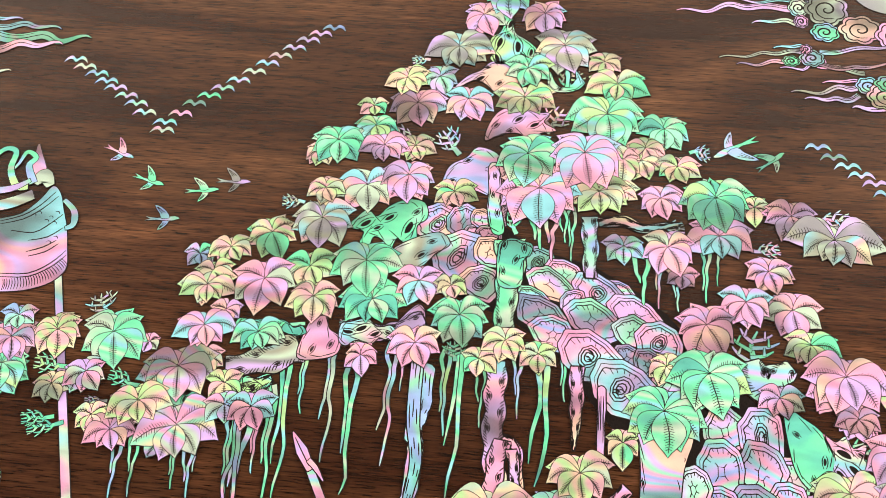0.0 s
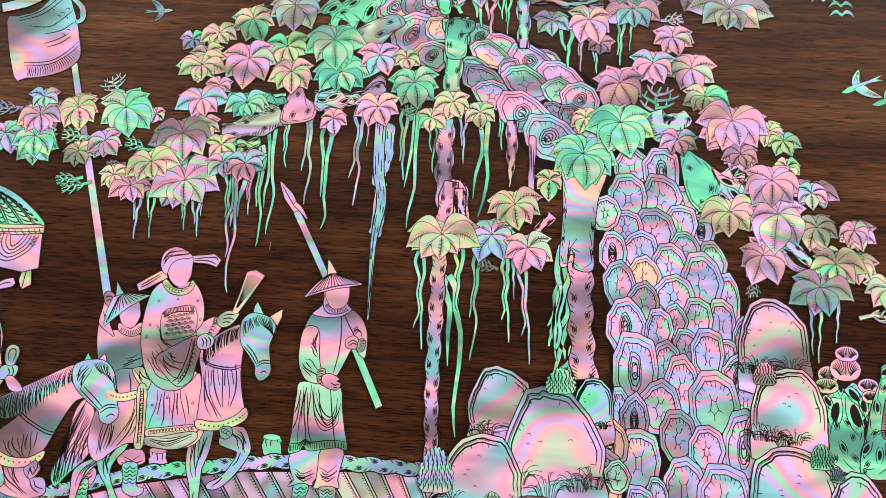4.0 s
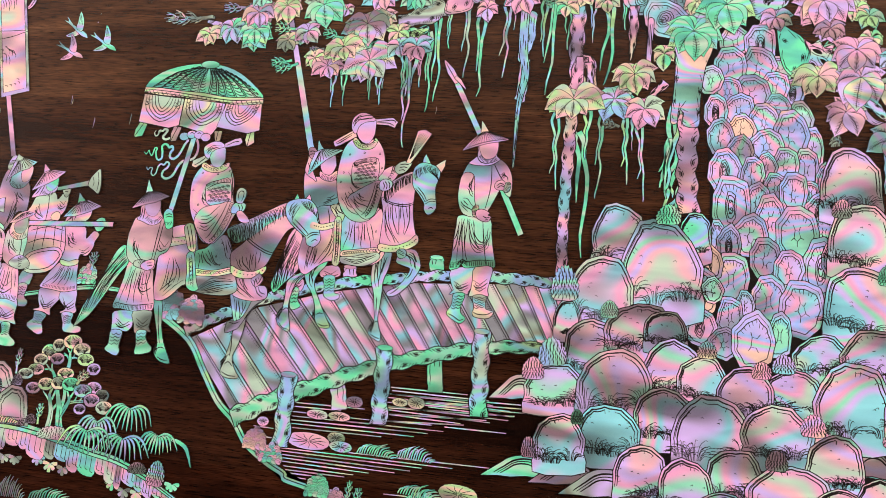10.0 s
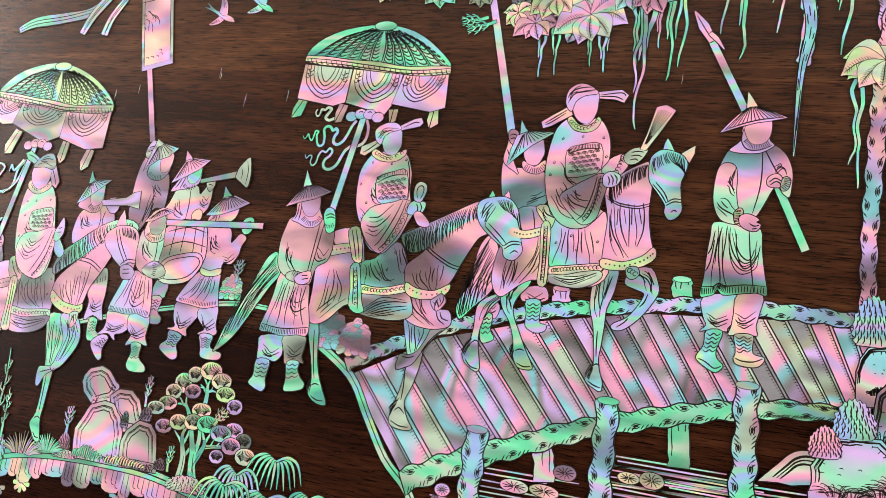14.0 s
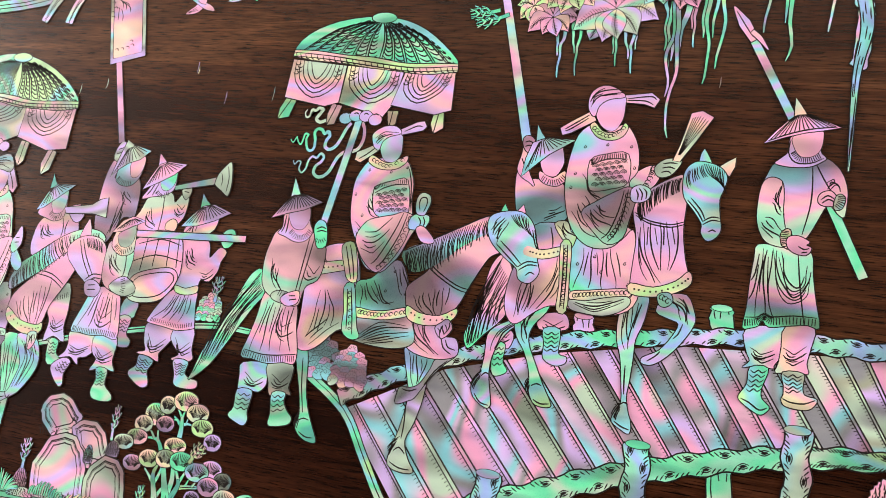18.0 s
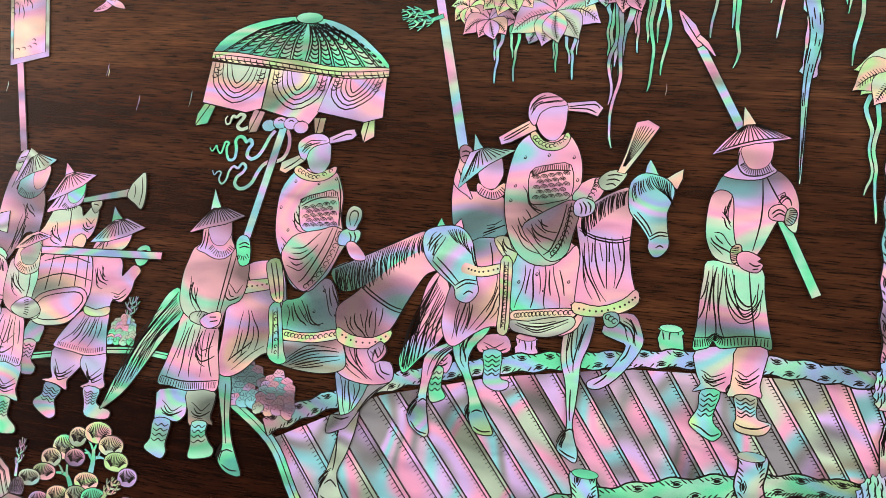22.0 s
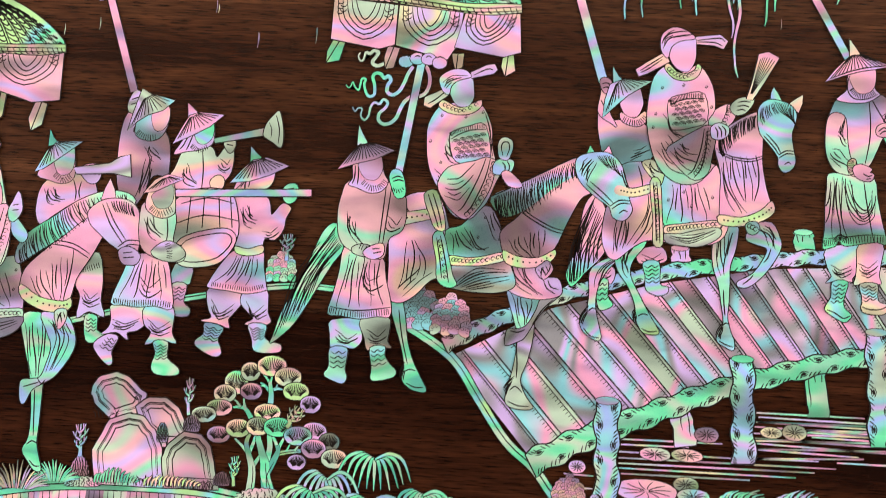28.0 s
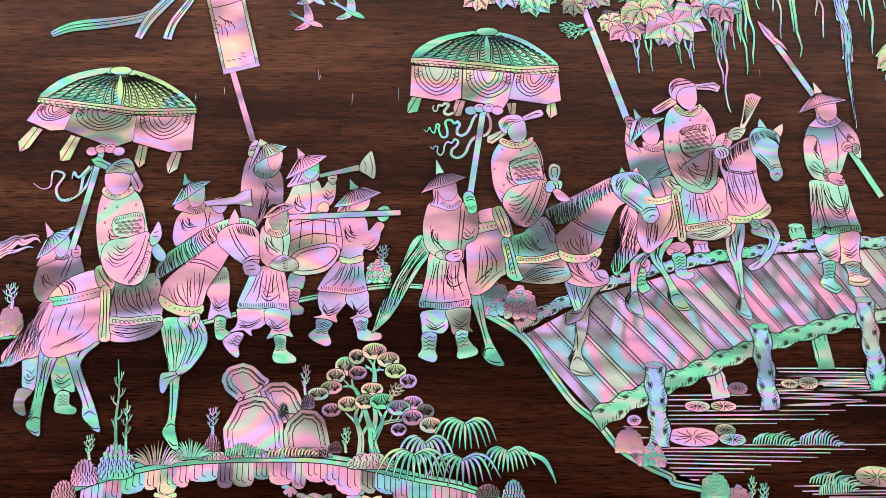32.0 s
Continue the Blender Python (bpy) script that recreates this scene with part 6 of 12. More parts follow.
def crag(pts, h, parent, grassy=True):
    """A faceted stone: contours that follow its edge in bold and thin lines, grass at its foot."""
    sheet = Sheet(h)
    ring = [V2(p) for p in pts]
    ring = ring[::-1] if signed_area(ring) < 0 else ring
    ring = [p for a, b in zip(ring, ring[1:] + ring[:1]) for p in (a, a.lerp(b, 0.34) + V2((rng.uniform(-1, 1), rng.uniform(-1, 1))) * 0.0005, a.lerp(b, 0.68))]
    sheet.plate(ring, rim=0.0008)
    low = min(p.y for p in ring)
    tall = max(p.y for p in ring) - low
    for by, wide in ((0.0034, 0.00062), (0.0044, 0.0004), (0.0072, 0.00062)):
        inner = grown(ring, -by)
        line = []
        for p in inner + inner[:1]:
            if p.y > low + tall * 0.16:
                line.append(p)
            elif len(line) > 2:
                sheet.line(line, wide, smooth=False)
                line = []
        if len(line) > 2:
            sheet.line(line, wide, smooth=False)
    left, right = min(p.x for p in ring), max(p.x for p in ring)
    for k in range(46 if grassy else 12):
        x = left + (right - left) * rng.uniform(0.08, 0.92)
        a, long = rng.uniform(-0.8, 0.8), rng.uniform(0.004, 0.009)
        sheet.line([(x, low + 0.0006), (x + long * 0.3 * math.sin(a), low + long * 0.6), (x + long * math.sin(a), low + long * math.cos(a))], 0.00042)
    return sheet.done("rock", "s", parent)


for pts, grassy in (
    ([(-0.5153, 1.1317), (-0.5106, 1.1373), (-0.4996, 1.1407), (-0.4901, 1.1374), (-0.4822, 1.13), (-0.4773, 1.1267), (-0.4787, 1.1179), (-0.4839, 1.1132), (-0.5002, 1.1076), (-0.507, 1.1131), (-0.5129, 1.1177), (-0.5167, 1.1251)], False),
    ([(-0.4842, 1.1179), (-0.4753, 1.1244), (-0.4633, 1.125), (-0.4537, 1.1185), (-0.4486, 1.1088), (-0.445, 1.1024), (-0.4459, 1.0914), (-0.4642, 1.0913), (-0.4777, 1.1027)], False),
    ([(-0.509, 1.063), (-0.5125, 1.0865), (-0.5077, 1.0956), (-0.502, 1.1076), (-0.4885, 1.1127), (-0.4783, 1.1114), (-0.4695, 1.1027), (-0.4637, 1.0904), (-0.4609, 1.0634)], True),
    ([(-0.4599, 1.0634), (-0.4629, 1.0836), (-0.4593, 1.0932), (-0.4487, 1.1024), (-0.4367, 1.1011), (-0.4295, 1.0934), (-0.4256, 1.078), (-0.4218, 1.0645)], True),
):
    crag(pts, level, islet, grassy)
    level += 0.00002
for row in [
    (-0.5205, 1.0723, 0.0071, 0.0095, 3, "p"),
    (-0.3912, 1.0614, 0.0202, 0.0064, 2, "b"),
    (-0.4199, 1.0722, 0.0061, 0.0046, 2, "p"),
    (-0.6001, 1.0602, 0.0102, 0.0141, 4, "p"),
    (-0.4639, 1.1014, 0.0041, 0.0066, 3, "b"),
    (-0.4438, 1.1087, 0.0061, 0.0055, 2, "p"),
    (-0.2961, 1.0386, 0.01, 0.0052, 1, "y"),
    (-0.2757, 1.036, 0.0096, 0.0119, 0, "b"),
    (-0.5176, 1.0642, 0.0136, 0.0034, 3, "b"),
]:
    mound(row, level, islet)
    level += 0.00002
for row in [
    (-0.3145, 1.0823, 0.027, 0.0133, 1, "g"),
    (-0.3467, 1.0637, 0.0247, 0.0172, 1, "b"),
    (-0.356, 1.0566, 0.0296, 0.0136, 1, "g"),
    (-0.3162, 1.0533, 0.0294, 0.0135, 1, "b"),
    (-0.28, 1.0624, 0.0212, 0.0101, 1, "g"),
]:
    palm(row, level, islet)
    level += 0.0002
sheet = Sheet(level)
sheet.plate(ribbon([(-0.274, 1.0691), (-0.2608, 1.0678), (-0.2505, 1.063), (-0.2453, 1.0546), (-0.2414, 1.0449)], [0.0012, 0.0034, 0.0036, 0.0026, 0.0004], 5), rim=0.0005)
sheet.done("palm_frond", "g", islet)
for row in [
    (-0.494, 1.0705, 0.0173, 0.0055, 3, "g", 0.3),
    (-0.4543, 1.0698, 0.0223, 0.0048, 3, "y", 0.3),
]:
    sedge(row, level, islet, "grass_tuft")
for x, z, far, tone in ((-0.5640, 1.0545, 0.0215, "d"), (-0.5370, 1.0610, 0.0160, "g")):
    sheet = Sheet(level)
    for k in range(21):
        a = radians(-78 + 7.8 * k + rng.uniform(-2, 2))
        foot = V2((x + far * 0.45 * math.sin(a), z + 0.002))
        reach = far * rng.uniform(0.8, 1.0) * (1 - 0.25 * abs(math.sin(a)))
        tip = foot + V2((math.sin(a), math.cos(a))) * reach
        sheet.plate(ribbon([foot, foot.lerp(tip, 0.5) + V2((-0.06 * math.sin(a), 0.08)) * reach, tip], [0.0008, 0.0013, 0.0003], 3), rim=0.0003, lift=0.00001 * k)
    sheet.done("grass_tuft", tone, islet)
for row in [
    (-0.6009, 1.1045, 0.0068, 0.0387, 4, "g", 0),
    (-0.592, 1.0876, 0.0049, 0.0215, 4, "g", 0),
    (-0.5215, 1.0922, 0.0061, 0.0112, 3, "b", 0),
    (-0.447, 1.1272, 0.0045, 0.013, 2, "b", 0),
    (-0.4116, 1.0777, 0.0045, 0.0101, 2, "g", 0),
    (-0.373, 1.1168, 0.0068, 0.0082, 1, "y", -30),
]:
    twig(row, level, islet)
for row in [
    (-0.5797, 1.0238, 0.0067, 0.0046, 4, "d"),
    (-0.5554, 1.031, 0.0081, 0.0044, 4, "y"),
    (-0.455, 1.0385, 0.006, 0.0048, 3, "p"),
    (-0.4416, 1.0319, 0.007, 0.0044, 2, "d"),
    (-0.4285, 1.0316, 0.006, 0.004, 2, "p"),
    (-0.4035, 1.0344, 0.007, 0.0046, 2, "b"),
    (-0.3892, 1.0299, 0.007, 0.0051, 2, "y"),
    (-0.3741, 1.0277, 0.006, 0.0043, 2, "d"),
    (-0.3189, 1.0202, 0.007, 0.0043, 1, "y"),
    (-0.3059, 1.0148, 0.006, 0.0051, 1, "d"),
    (-0.2919, 1.014, 0.006, 0.0049, 0, "y"),
    (-0.2574, 1.0259, 0.0066, 0.0039, 0, "g"),
    (-0.5412, 1.0139, 0.007, 0.0069, 4, "g"),
    (-0.5547, 1.0055, 0.005, 0.0073, 4, "g"),
]:
    x, z, w, d, tilt, tone = row
    sheet = Sheet(0.0010)
    for k, (a, far) in enumerate(((0.12, 1.0), (3.02, 1.0), (3.95, 0.95), (4.71, 1.05), (5.5, 0.95))):
        p = V2((x, z + d * 0.3))
        q = p + V2((w * far * math.cos(a), d * 1.3 * far * math.sin(a)))
        sheet.plate(ribbon([p, p.lerp(q, 0.6), q], [0.0012, 0.0034, 0.0036], 3, True), rim=0.0004, lift=0.00001 * k)
    sheet.done("waterweed", tone, islet)
pine = thing("inlaid_pine", "small mother-of-pearl pine with round scalloped foliage discs", "inlay tree")
PINE_TWIGS = [
    ([(-0.4014, 1.0888), (-0.4065, 1.0945), (-0.4129, 1.1002)], (0.0030, 0.0020, 0.0009)), ([(-0.399, 1.0815), (-0.3952, 1.0881), (-0.3916, 1.093)], (0.0030, 0.0022, 0.0012)), ([(-0.4019, 1.0921), (-0.3997, 1.0979), (-0.3983, 1.1045)], (0.0026, 0.0022, 0.0016)),
    ([(-0.3825, 1.0915), (-0.3756, 1.0932), (-0.3666, 1.0945), (-0.3612, 1.0958), (-0.3558, 1.0934)], (0.0032, 0.0026, 0.0022, 0.0016, 0.0008)), ([(-0.3764, 1.0932), (-0.3741, 1.099)], (0.0018, 0.0007)), ([(-0.3707, 1.0941), (-0.3679, 1.0986)], (0.0018, 0.0007)),
    ([(-0.3822, 1.0948), (-0.3849, 1.1005), (-0.3875, 1.1046)], (0.0024, 0.0020, 0.0014)), ([(-0.3826, 1.094), (-0.3807, 1.0981), (-0.3784, 1.1031)], (0.0026, 0.0022, 0.0014)), ([(-0.3894, 1.0865), (-0.388, 1.0955), (-0.3892, 1.1046)], (0.0042, 0.0036, 0.0030)),
    ([(-0.4024, 1.1144), (-0.4063, 1.1202), (-0.4105, 1.1219), (-0.4163, 1.1214)], (0.0036, 0.0026, 0.0020, 0.0010)), ([(-0.4067, 1.1202), (-0.4081, 1.1244), (-0.4088, 1.1294)], (0.0022, 0.0016, 0.0008)), ([(-0.4105, 1.1219), (-0.4132, 1.1252), (-0.4153, 1.1268)], (0.0018, 0.0014, 0.0007)),
    ([(-0.3901, 1.133), (-0.394, 1.1371), (-0.3979, 1.1396)], (0.0024, 0.0018, 0.0008)), ([(-0.3945, 1.1376), (-0.3986, 1.1371)], (0.0014, 0.0006)), ([(-0.3894, 1.1347), (-0.3857, 1.136), (-0.3819, 1.1356)], (0.0024, 0.0018, 0.0008)), ([(-0.3865, 1.136), (-0.3858, 1.1398)], (0.0014, 0.0006)),
    ([(-0.3908, 1.1389), (-0.3934, 1.1426), (-0.3964, 1.1456)], (0.0020, 0.0014, 0.0008)), ([(-0.3908, 1.1397), (-0.3897, 1.1448)], (0.0018, 0.0010)),
    ([(-0.3898, 1.1237), (-0.3897, 1.1321), (-0.3912, 1.1405)], (0.0042, 0.0034, 0.0020)), ([(-0.4, 1.0645), (-0.3992, 1.075), (-0.3999, 1.0823), (-0.4027, 1.0905), (-0.4046, 1.0979), (-0.4024, 1.1045)], (0.0058, 0.0052, 0.0046, 0.0036, 0.0028, 0.0022)),
    ([(-0.3878, 1.0646), (-0.3898, 1.0751), (-0.3852, 1.0857), (-0.3822, 1.0931), (-0.3831, 1.0972)], (0.0070, 0.0056, 0.0042, 0.0032, 0.0024)), ([(-0.3853, 1.0646), (-0.3898, 1.0759), (-0.3909, 1.0849), (-0.3941, 1.0938), (-0.3974, 1.1037)], (0.0056, 0.0066, 0.0060, 0.0044, 0.0034)),
]
level = 0.0010
for pts, widths in PINE_TWIGS:
    sheet = Sheet(level)
    sheet.plate(ribbon(pts, widths, 4), rim=0.0003)
    if len(pts) > 4:
        sheet.line([V2(p) + V2((0.0008, 0)) for p in pts[:3]], 0.0004)
    sheet.done("branch", "g", pine)
    level += 0.00001
level = 0.0016
for row in [
    (-0.4146, 1.1386, 0.0078, 0.0077, 2, "y"),
    (-0.4051, 1.1466, 0.0064, 0.0061, 2, "y"),
    (-0.3905, 1.1515, 0.0097, 0.0067, 2, "y"),
    (-0.3787, 1.1445, 0.0089, 0.0062, 2, "y"),
    (-0.3725, 1.1349, 0.0086, 0.0058, 1, "y"),
    (-0.3618, 1.1265, 0.0068, 0.0056, 1, "b"),
    (-0.4039, 1.1331, 0.0072, 0.0054, 2, "p"),
    (-0.4221, 1.1305, 0.0074, 0.0058, 2, "y"),
    (-0.4254, 1.1207, 0.0086, 0.0052, 2, "y"),
    (-0.4359, 1.1153, 0.0082, 0.0051, 2, "d"),
] + [
    (-0.3915, 1.1193, 0.0088, 0.0056, 2, "y"),
    (-0.4245, 1.1021, 0.0076, 0.0053, 2, "p"),
    (-0.411, 1.1073, 0.0082, 0.0059, 2, "y"),
    (-0.3972, 1.1094, 0.0078, 0.0059, 2, "y"),
    (-0.3835, 1.1097, 0.0092, 0.0062, 2, "y"),
    (-0.3579, 1.1083, 0.0082, 0.0057, 1, "p"),
    (-0.3691, 1.1045, 0.0092, 0.0061, 1, "b"),
    (-0.347, 1.1016, 0.0067, 0.0059, 1, "d"),
    (-0.3576, 1.0964, 0.0081, 0.0061, 1, "p"),
    (-0.3429, 1.0904, 0.0085, 0.0061, 1, "p"),
    (-0.3688, 1.0866, 0.0061, 0.0049, 1, "p"),
]:
    shell_cap(row, level, pine)
    level += 0.00002
bush = thing("inlaid_fungus_bush", "mother-of-pearl bush with ribbed caps on a pierced stem", "inlay bush")
gnarl([(0.369, 1.2696), (0.3707, 1.2957), (0.3691, 1.3031), (0.365, 1.3093), (0.3674, 1.3192), (0.3724, 1.3216), (0.3754, 1.3299), (0.3825, 1.3254), (0.3891, 1.3306), (0.3962, 1.3228), (0.4012, 1.3134), (0.3987, 1.3058), (0.3948, 1.296), (0.3954, 1.267), (0.3805, 1.2671)], [(0.3756, 1.3088, 0.0048), (0.3897, 1.3069, 0.0056), (0.3891, 1.3214, 0.0036), (0.38, 1.3263, 0.0022), (0.3957, 1.3142, 0.0030), (0.3705, 1.3161, 0.0026), (0.3963, 1.3025, 0.0022), (0.3762, 1.2998, 0.0016), (0.3837, 1.3018, 0.0014), (0.3804, 1.284, 0.0020), (0.3749, 1.2763, 0.0012), (0.3884, 1.2771, 0.0014), (0.3873, 1.2918, 0.0012)], 0.0016, "g", bush, "stem")
level = 0.0024
for row in [
    (0.3715, 1.3351, 0.0069, 0.006, 1, "y"),
    (0.3701, 1.3272, 0.0079, 0.0051, 1, "y"),
    (0.3994, 1.329, 0.0068, 0.0049, 0, "p"),
    (0.4007, 1.3209, 0.0055, 0.0043, 0, "y"),
    (0.3837, 1.3401, 0.0104, 0.0082, 0, "p"),
    (0.3851, 1.3513, 0.0079, 0.0052, 0, "p"),
]:
    shell_cap(row, level, bush, "cap")
    level += 0.00002
right_tree = thing("inlaid_leaning_tree", "leaning mother-of-pearl tree trunk with ribbed foliage discs", "inlay tree")
gnarl([(0.4238, 1.3606), (0.4259, 1.3755), (0.4299, 1.3889), (0.4396, 1.3955), (0.4497, 1.3942), (0.4557, 1.3906), (0.4561, 1.3835), (0.4515, 1.3767), (0.4395, 1.3739), (0.4309, 1.3648)], [(0.4309, 1.3779, 0.0022), (0.435, 1.3859, 0.0024), (0.4411, 1.3911, 0.0018), (0.4476, 1.3864, 0.0030), (0.4517, 1.3899, 0.0016), (0.4279, 1.369, 0.0014), (0.4425, 1.3829, 0.0022)], 0.0024, "b", right_tree, "bough")
gnarl([(0.4309, 1.367), (0.4188, 1.3484), (0.4097, 1.3436), (0.4077, 1.3326), (0.4012, 1.3145), (0.3973, 1.2951), (0.3924, 1.2773), (0.394, 1.2648), (0.4128, 1.2659), (0.4147, 1.2892), (0.4187, 1.324)], [(0.4127, 1.3405, 0.0030), (0.4052, 1.3137, 0.0022), (0.3963, 1.2839, 0.0026), (0.4053, 1.2802, 0.0024), (0.3964, 1.2733, 0.0012), (0.4107, 1.3279, 0.0014), (0.4023, 1.2954, 0.0014), (0.3944, 1.268, 0.0010)], 0.0025, "g", right_tree, "bough")
gnarl([(0.4098, 1.2878), (0.4187, 1.2963), (0.4306, 1.297), (0.4355, 1.2904), (0.4345, 1.2735), (0.4397, 1.2463), (0.4265, 1.2455), (0.4187, 1.2616), (0.4118, 1.2721)], [(0.4177, 1.2756, 0.0036), (0.4306, 1.2817, 0.0030), (0.4216, 1.2618, 0.0026), (0.4295, 1.255, 0.0034), (0.4157, 1.285, 0.0010), (0.4247, 1.2908, 0.0010), (0.4266, 1.2688, 0.0014), (0.4335, 1.2651, 0.0010)], 0.0027, "d", right_tree, "bough")
trunk = Sheet(0.0029)
bark = curve([(0.4713, 1.3924), (0.4597, 1.3914), (0.4435, 1.3807), (0.4309, 1.367), (0.4198, 1.3441), (0.4107, 1.3172), (0.4078, 1.2957), (0.4128, 1.2912), (0.4247, 1.294), (0.4306, 1.2943), (0.4317, 1.3076), (0.4432, 1.3345), (0.4523, 1.35), (0.4674, 1.3649), (0.4721, 1.3766)], True, 4)
trunk.plate(bark)
hide = grown(bark, -0.001 if signed_area(bark) > 0 else 0.001)
for k in range(3, len(bark) - 3, 3):
    inward = (hide[k] - bark[k]).normalized()
    run = V2((inward.y, -inward.x))
    for r in (0.0018, 0.0032, 0.0046, 0.006):
        trunk.line([bark[k] + inward * (0.0004 + r * math.sin(t)) + run * r * 1.5 * math.cos(t) for t in (0.25, 0.8, 1.35, 1.9, 2.45, 2.9)], 0.0006)
trunk.done("trunk", "p", right_tree)
knotty("bough", [(0.4473, 1.3498), (0.4457, 1.3255), (0.4479, 1.3), (0.4458, 1.2784), (0.447, 1.2406)], (0.013, 0.012, 0.014, 0.011, 0.015), 0.0022, "b", right_tree, 0.016)
level = 0.0029
for row in [
    (0.4262, 1.4096, 0.0079, 0.0053, 0, "y"),
    (0.4437, 1.4098, 0.0107, 0.007, 0, "y"),
    (0.4547, 1.4189, 0.0114, 0.0084, -1, "p"),
    (0.47, 1.4266, 0.0124, 0.0087, -1, "y"),
    (0.4589, 1.4066, 0.0106, 0.0058, -1, "g"),
    (0.4709, 1.3996, 0.0111, 0.0061, -1, "y"),
    (0.4786, 1.4118, 0.0101, 0.0069, -1, "p"),
]:
    shell_cap(row, level, right_tree)
    level += 0.00002


# ---- the procession: plain inlaid shapes ----


def ticks(pts, n, long):
    """Short strokes side by side along a line, as on a hem or a cuff."""
    line, out = curve(pts, False, 6), []
    for i in range(n):
        p, q = along(line, i / n), along(line, (i + 0.9) / n)
        d = (q - p).normalized()
        o = V2((-d.y, d.x)) * long / 2
        out.append((p - o, p + o))
    return out


def spokes(apex, rim, n):
    """Lines from a point to places along a line, as on a straw hat."""
    line = curve(rim, False, 6)
    apex = V2(apex[0])
    return [(apex.lerp(along(line, (i + 0.5) / n), 0.2), apex.lerp(along(line, (i + 0.5) / n), 0.93)) for i in range(n)]


def hairs(roots, tips, n, lean=0.0):
    """Close strokes from one line to another, as in a mane or a tail."""
    a, b = curve(roots, False, 6), curve(tips, False, 6)
    out = []
    for i in range(n):
        t = (i + 0.5) / n
        p, q = along(a, t), along(b, min(1, max(0, t + lean + rng.uniform(-0.03, 0.03))))
        side = V2(((q - p).y, -(q - p).x)) * rng.uniform(0.03, 0.12)
        out.append((p, p.lerp(q, 0.5) + side, q))
    return out


def bar(p, q, a, b=None):
    """The outline of a straight rod."""
    return ribbon([p, q], [a, b or a], 1)


class Figure(Sheet):
    """One flat inlaid shape out of overlapping plates of shell; the cuts made after a plate lie on that plate."""

    tones, k = None, -1

    def add(self, tone, pts, smooth=True, rim=0.0006):
        self.k += 1
        if tone not in self.tones:
            self.tones.append(tone)
        slot = self.tones.index(tone)
        self.plate(curve(pts, True, 3) if smooth else pts, rim=rim, lift=0.00003 * self.k, slot=slot + 1 if slot else 0)

    def cut(self, *lines, w=0.0006):
        for pts in lines:
            self.line(pts, w, lift=0.00003 * self.k)

    def folds(self, a, b, n, w=0.00054):
        """Lines that pass from one line over to another, as folds in cloth do; where they crowd, every other one ends."""
        a, b = curve(a, False, 4), curve(b, False, 4)
        widest = max((p - q).length for p, q in zip(a, b))
        n = max(2, min(round(n * 1.3), int(widest / 0.0016) + 1))
        for i in range(n):
            t = i / (n - 1)
            room = 0.0011 * (n - 1) / (1 if i % 2 else 2 if i % 4 else 4)
            kept = [p.lerp(q, t) + V2((0.0008, 0.0004)) * math.sin(1.7 * i + 0.7 * k) for k, (p, q) in enumerate(zip(a, b)) if (p - q).length >= room or i == 0]
            if len(kept) > 2:
                cutoff = 1 if i % 2 and len(kept) > 6 else 0
                self.cut(kept[cutoff:len(kept) - 2 * cutoff:2], w=w * (0.8 + 0.4 * ((i * 7) % 3) / 2))

    def hatch(self, pts, n, long, w=0.00042):
        self.cut(*ticks(pts, n, long), w=w)

    def brocade(self, quad, across, down):
        """Rows of rounded scales over a four-sided patch, each with smaller arcs and a scroll in it."""
        a, b, c, d = (V2(p) for p in quad)
        across, down = across + 1, down + 1
        r = (b - a).length / across * 0.5
        for j in range(down):
            for i in range(across - j % 2):
                u, v = (i + 0.5 + 0.5 * (j % 2)) / across, (j + 0.75) / down
                m = a.lerp(b, u).lerp(d.lerp(c, u), v)
                for f, w in ((0.98, 0.00042), (0.62, 0.00034)):
                    self.cut([m + V2((r * f * math.cos(t), r * f * math.sin(t))) for t in (0.0, 0.6, 1.2, 1.9, 2.5, 3.14)], w=w)
                self.cut([m + V2((r * f * math.cos(t), r * f * math.sin(t))) for t, f in ((-0.4, 0.34), (0.8, 0.34), (2.2, 0.30), (3.6, 0.2))], w=0.00034)

    def trim(self, pts, n, r):
        """A line of little scrolls along a border."""
        line = curve(pts, False, 6)
        for i in range(n):
            m = along(line, (i + 0.5) / n)
            self.cut([m + V2((r * f * math.cos(t), r * f * math.sin(t))) for t, f in ((0.0, 1.0), (0.9, 1.0), (1.8, 0.95), (2.8, 0.85), (3.8, 0.7), (4.8, 0.5), (5.9, 0.3))], w=0.0004)

    def studs(self, spots, r=0.0011):
        for x, z in spots:
            self.cut([(x + r * k / 8 * math.cos(k * 0.9), z + r * k / 8 * math.sin(k * 0.9)) for k in range(1, 10)], w=0.0004)

    def dots(self, pts, n, r=0.0007):
        line = curve(pts, False, 6)
        for i in range(n):
            m = along(line, (i + 0.5) / n)
            self.face([(m.x + r * math.cos(a), m.y + r * math.sin(a)) for a in [q * math.pi / 3 for q in range(6)]], self.h + 0.13 * 0.00003 * self.k + 0.0000026, 1)

    def boot(self, shaft, n):
        """Laced rings up the shaft of a boot, between two lines."""
        a, b = (curve(p, False, 4) for p in shaft)
        for i in range(n):
            p, q = along(a, (i + 0.5) / n), along(b, (i + 0.5) / n)
            dip = V2((0, -0.0016))
            self.cut([p, p.lerp(q, 0.25) + dip, p.lerp(q, 0.5), p.lerp(q, 0.75) + dip, q], w=0.0005)

    def finish(self, name, label, category):
        mats = [TONES[t] for t in self.tones]
        return tagged(part(name, self.bm, [mats[0], DARK] + mats[1:]), label, category)


def figure(base):
    f = Figure(base - 0.0007)
    f.tones = []
    return f


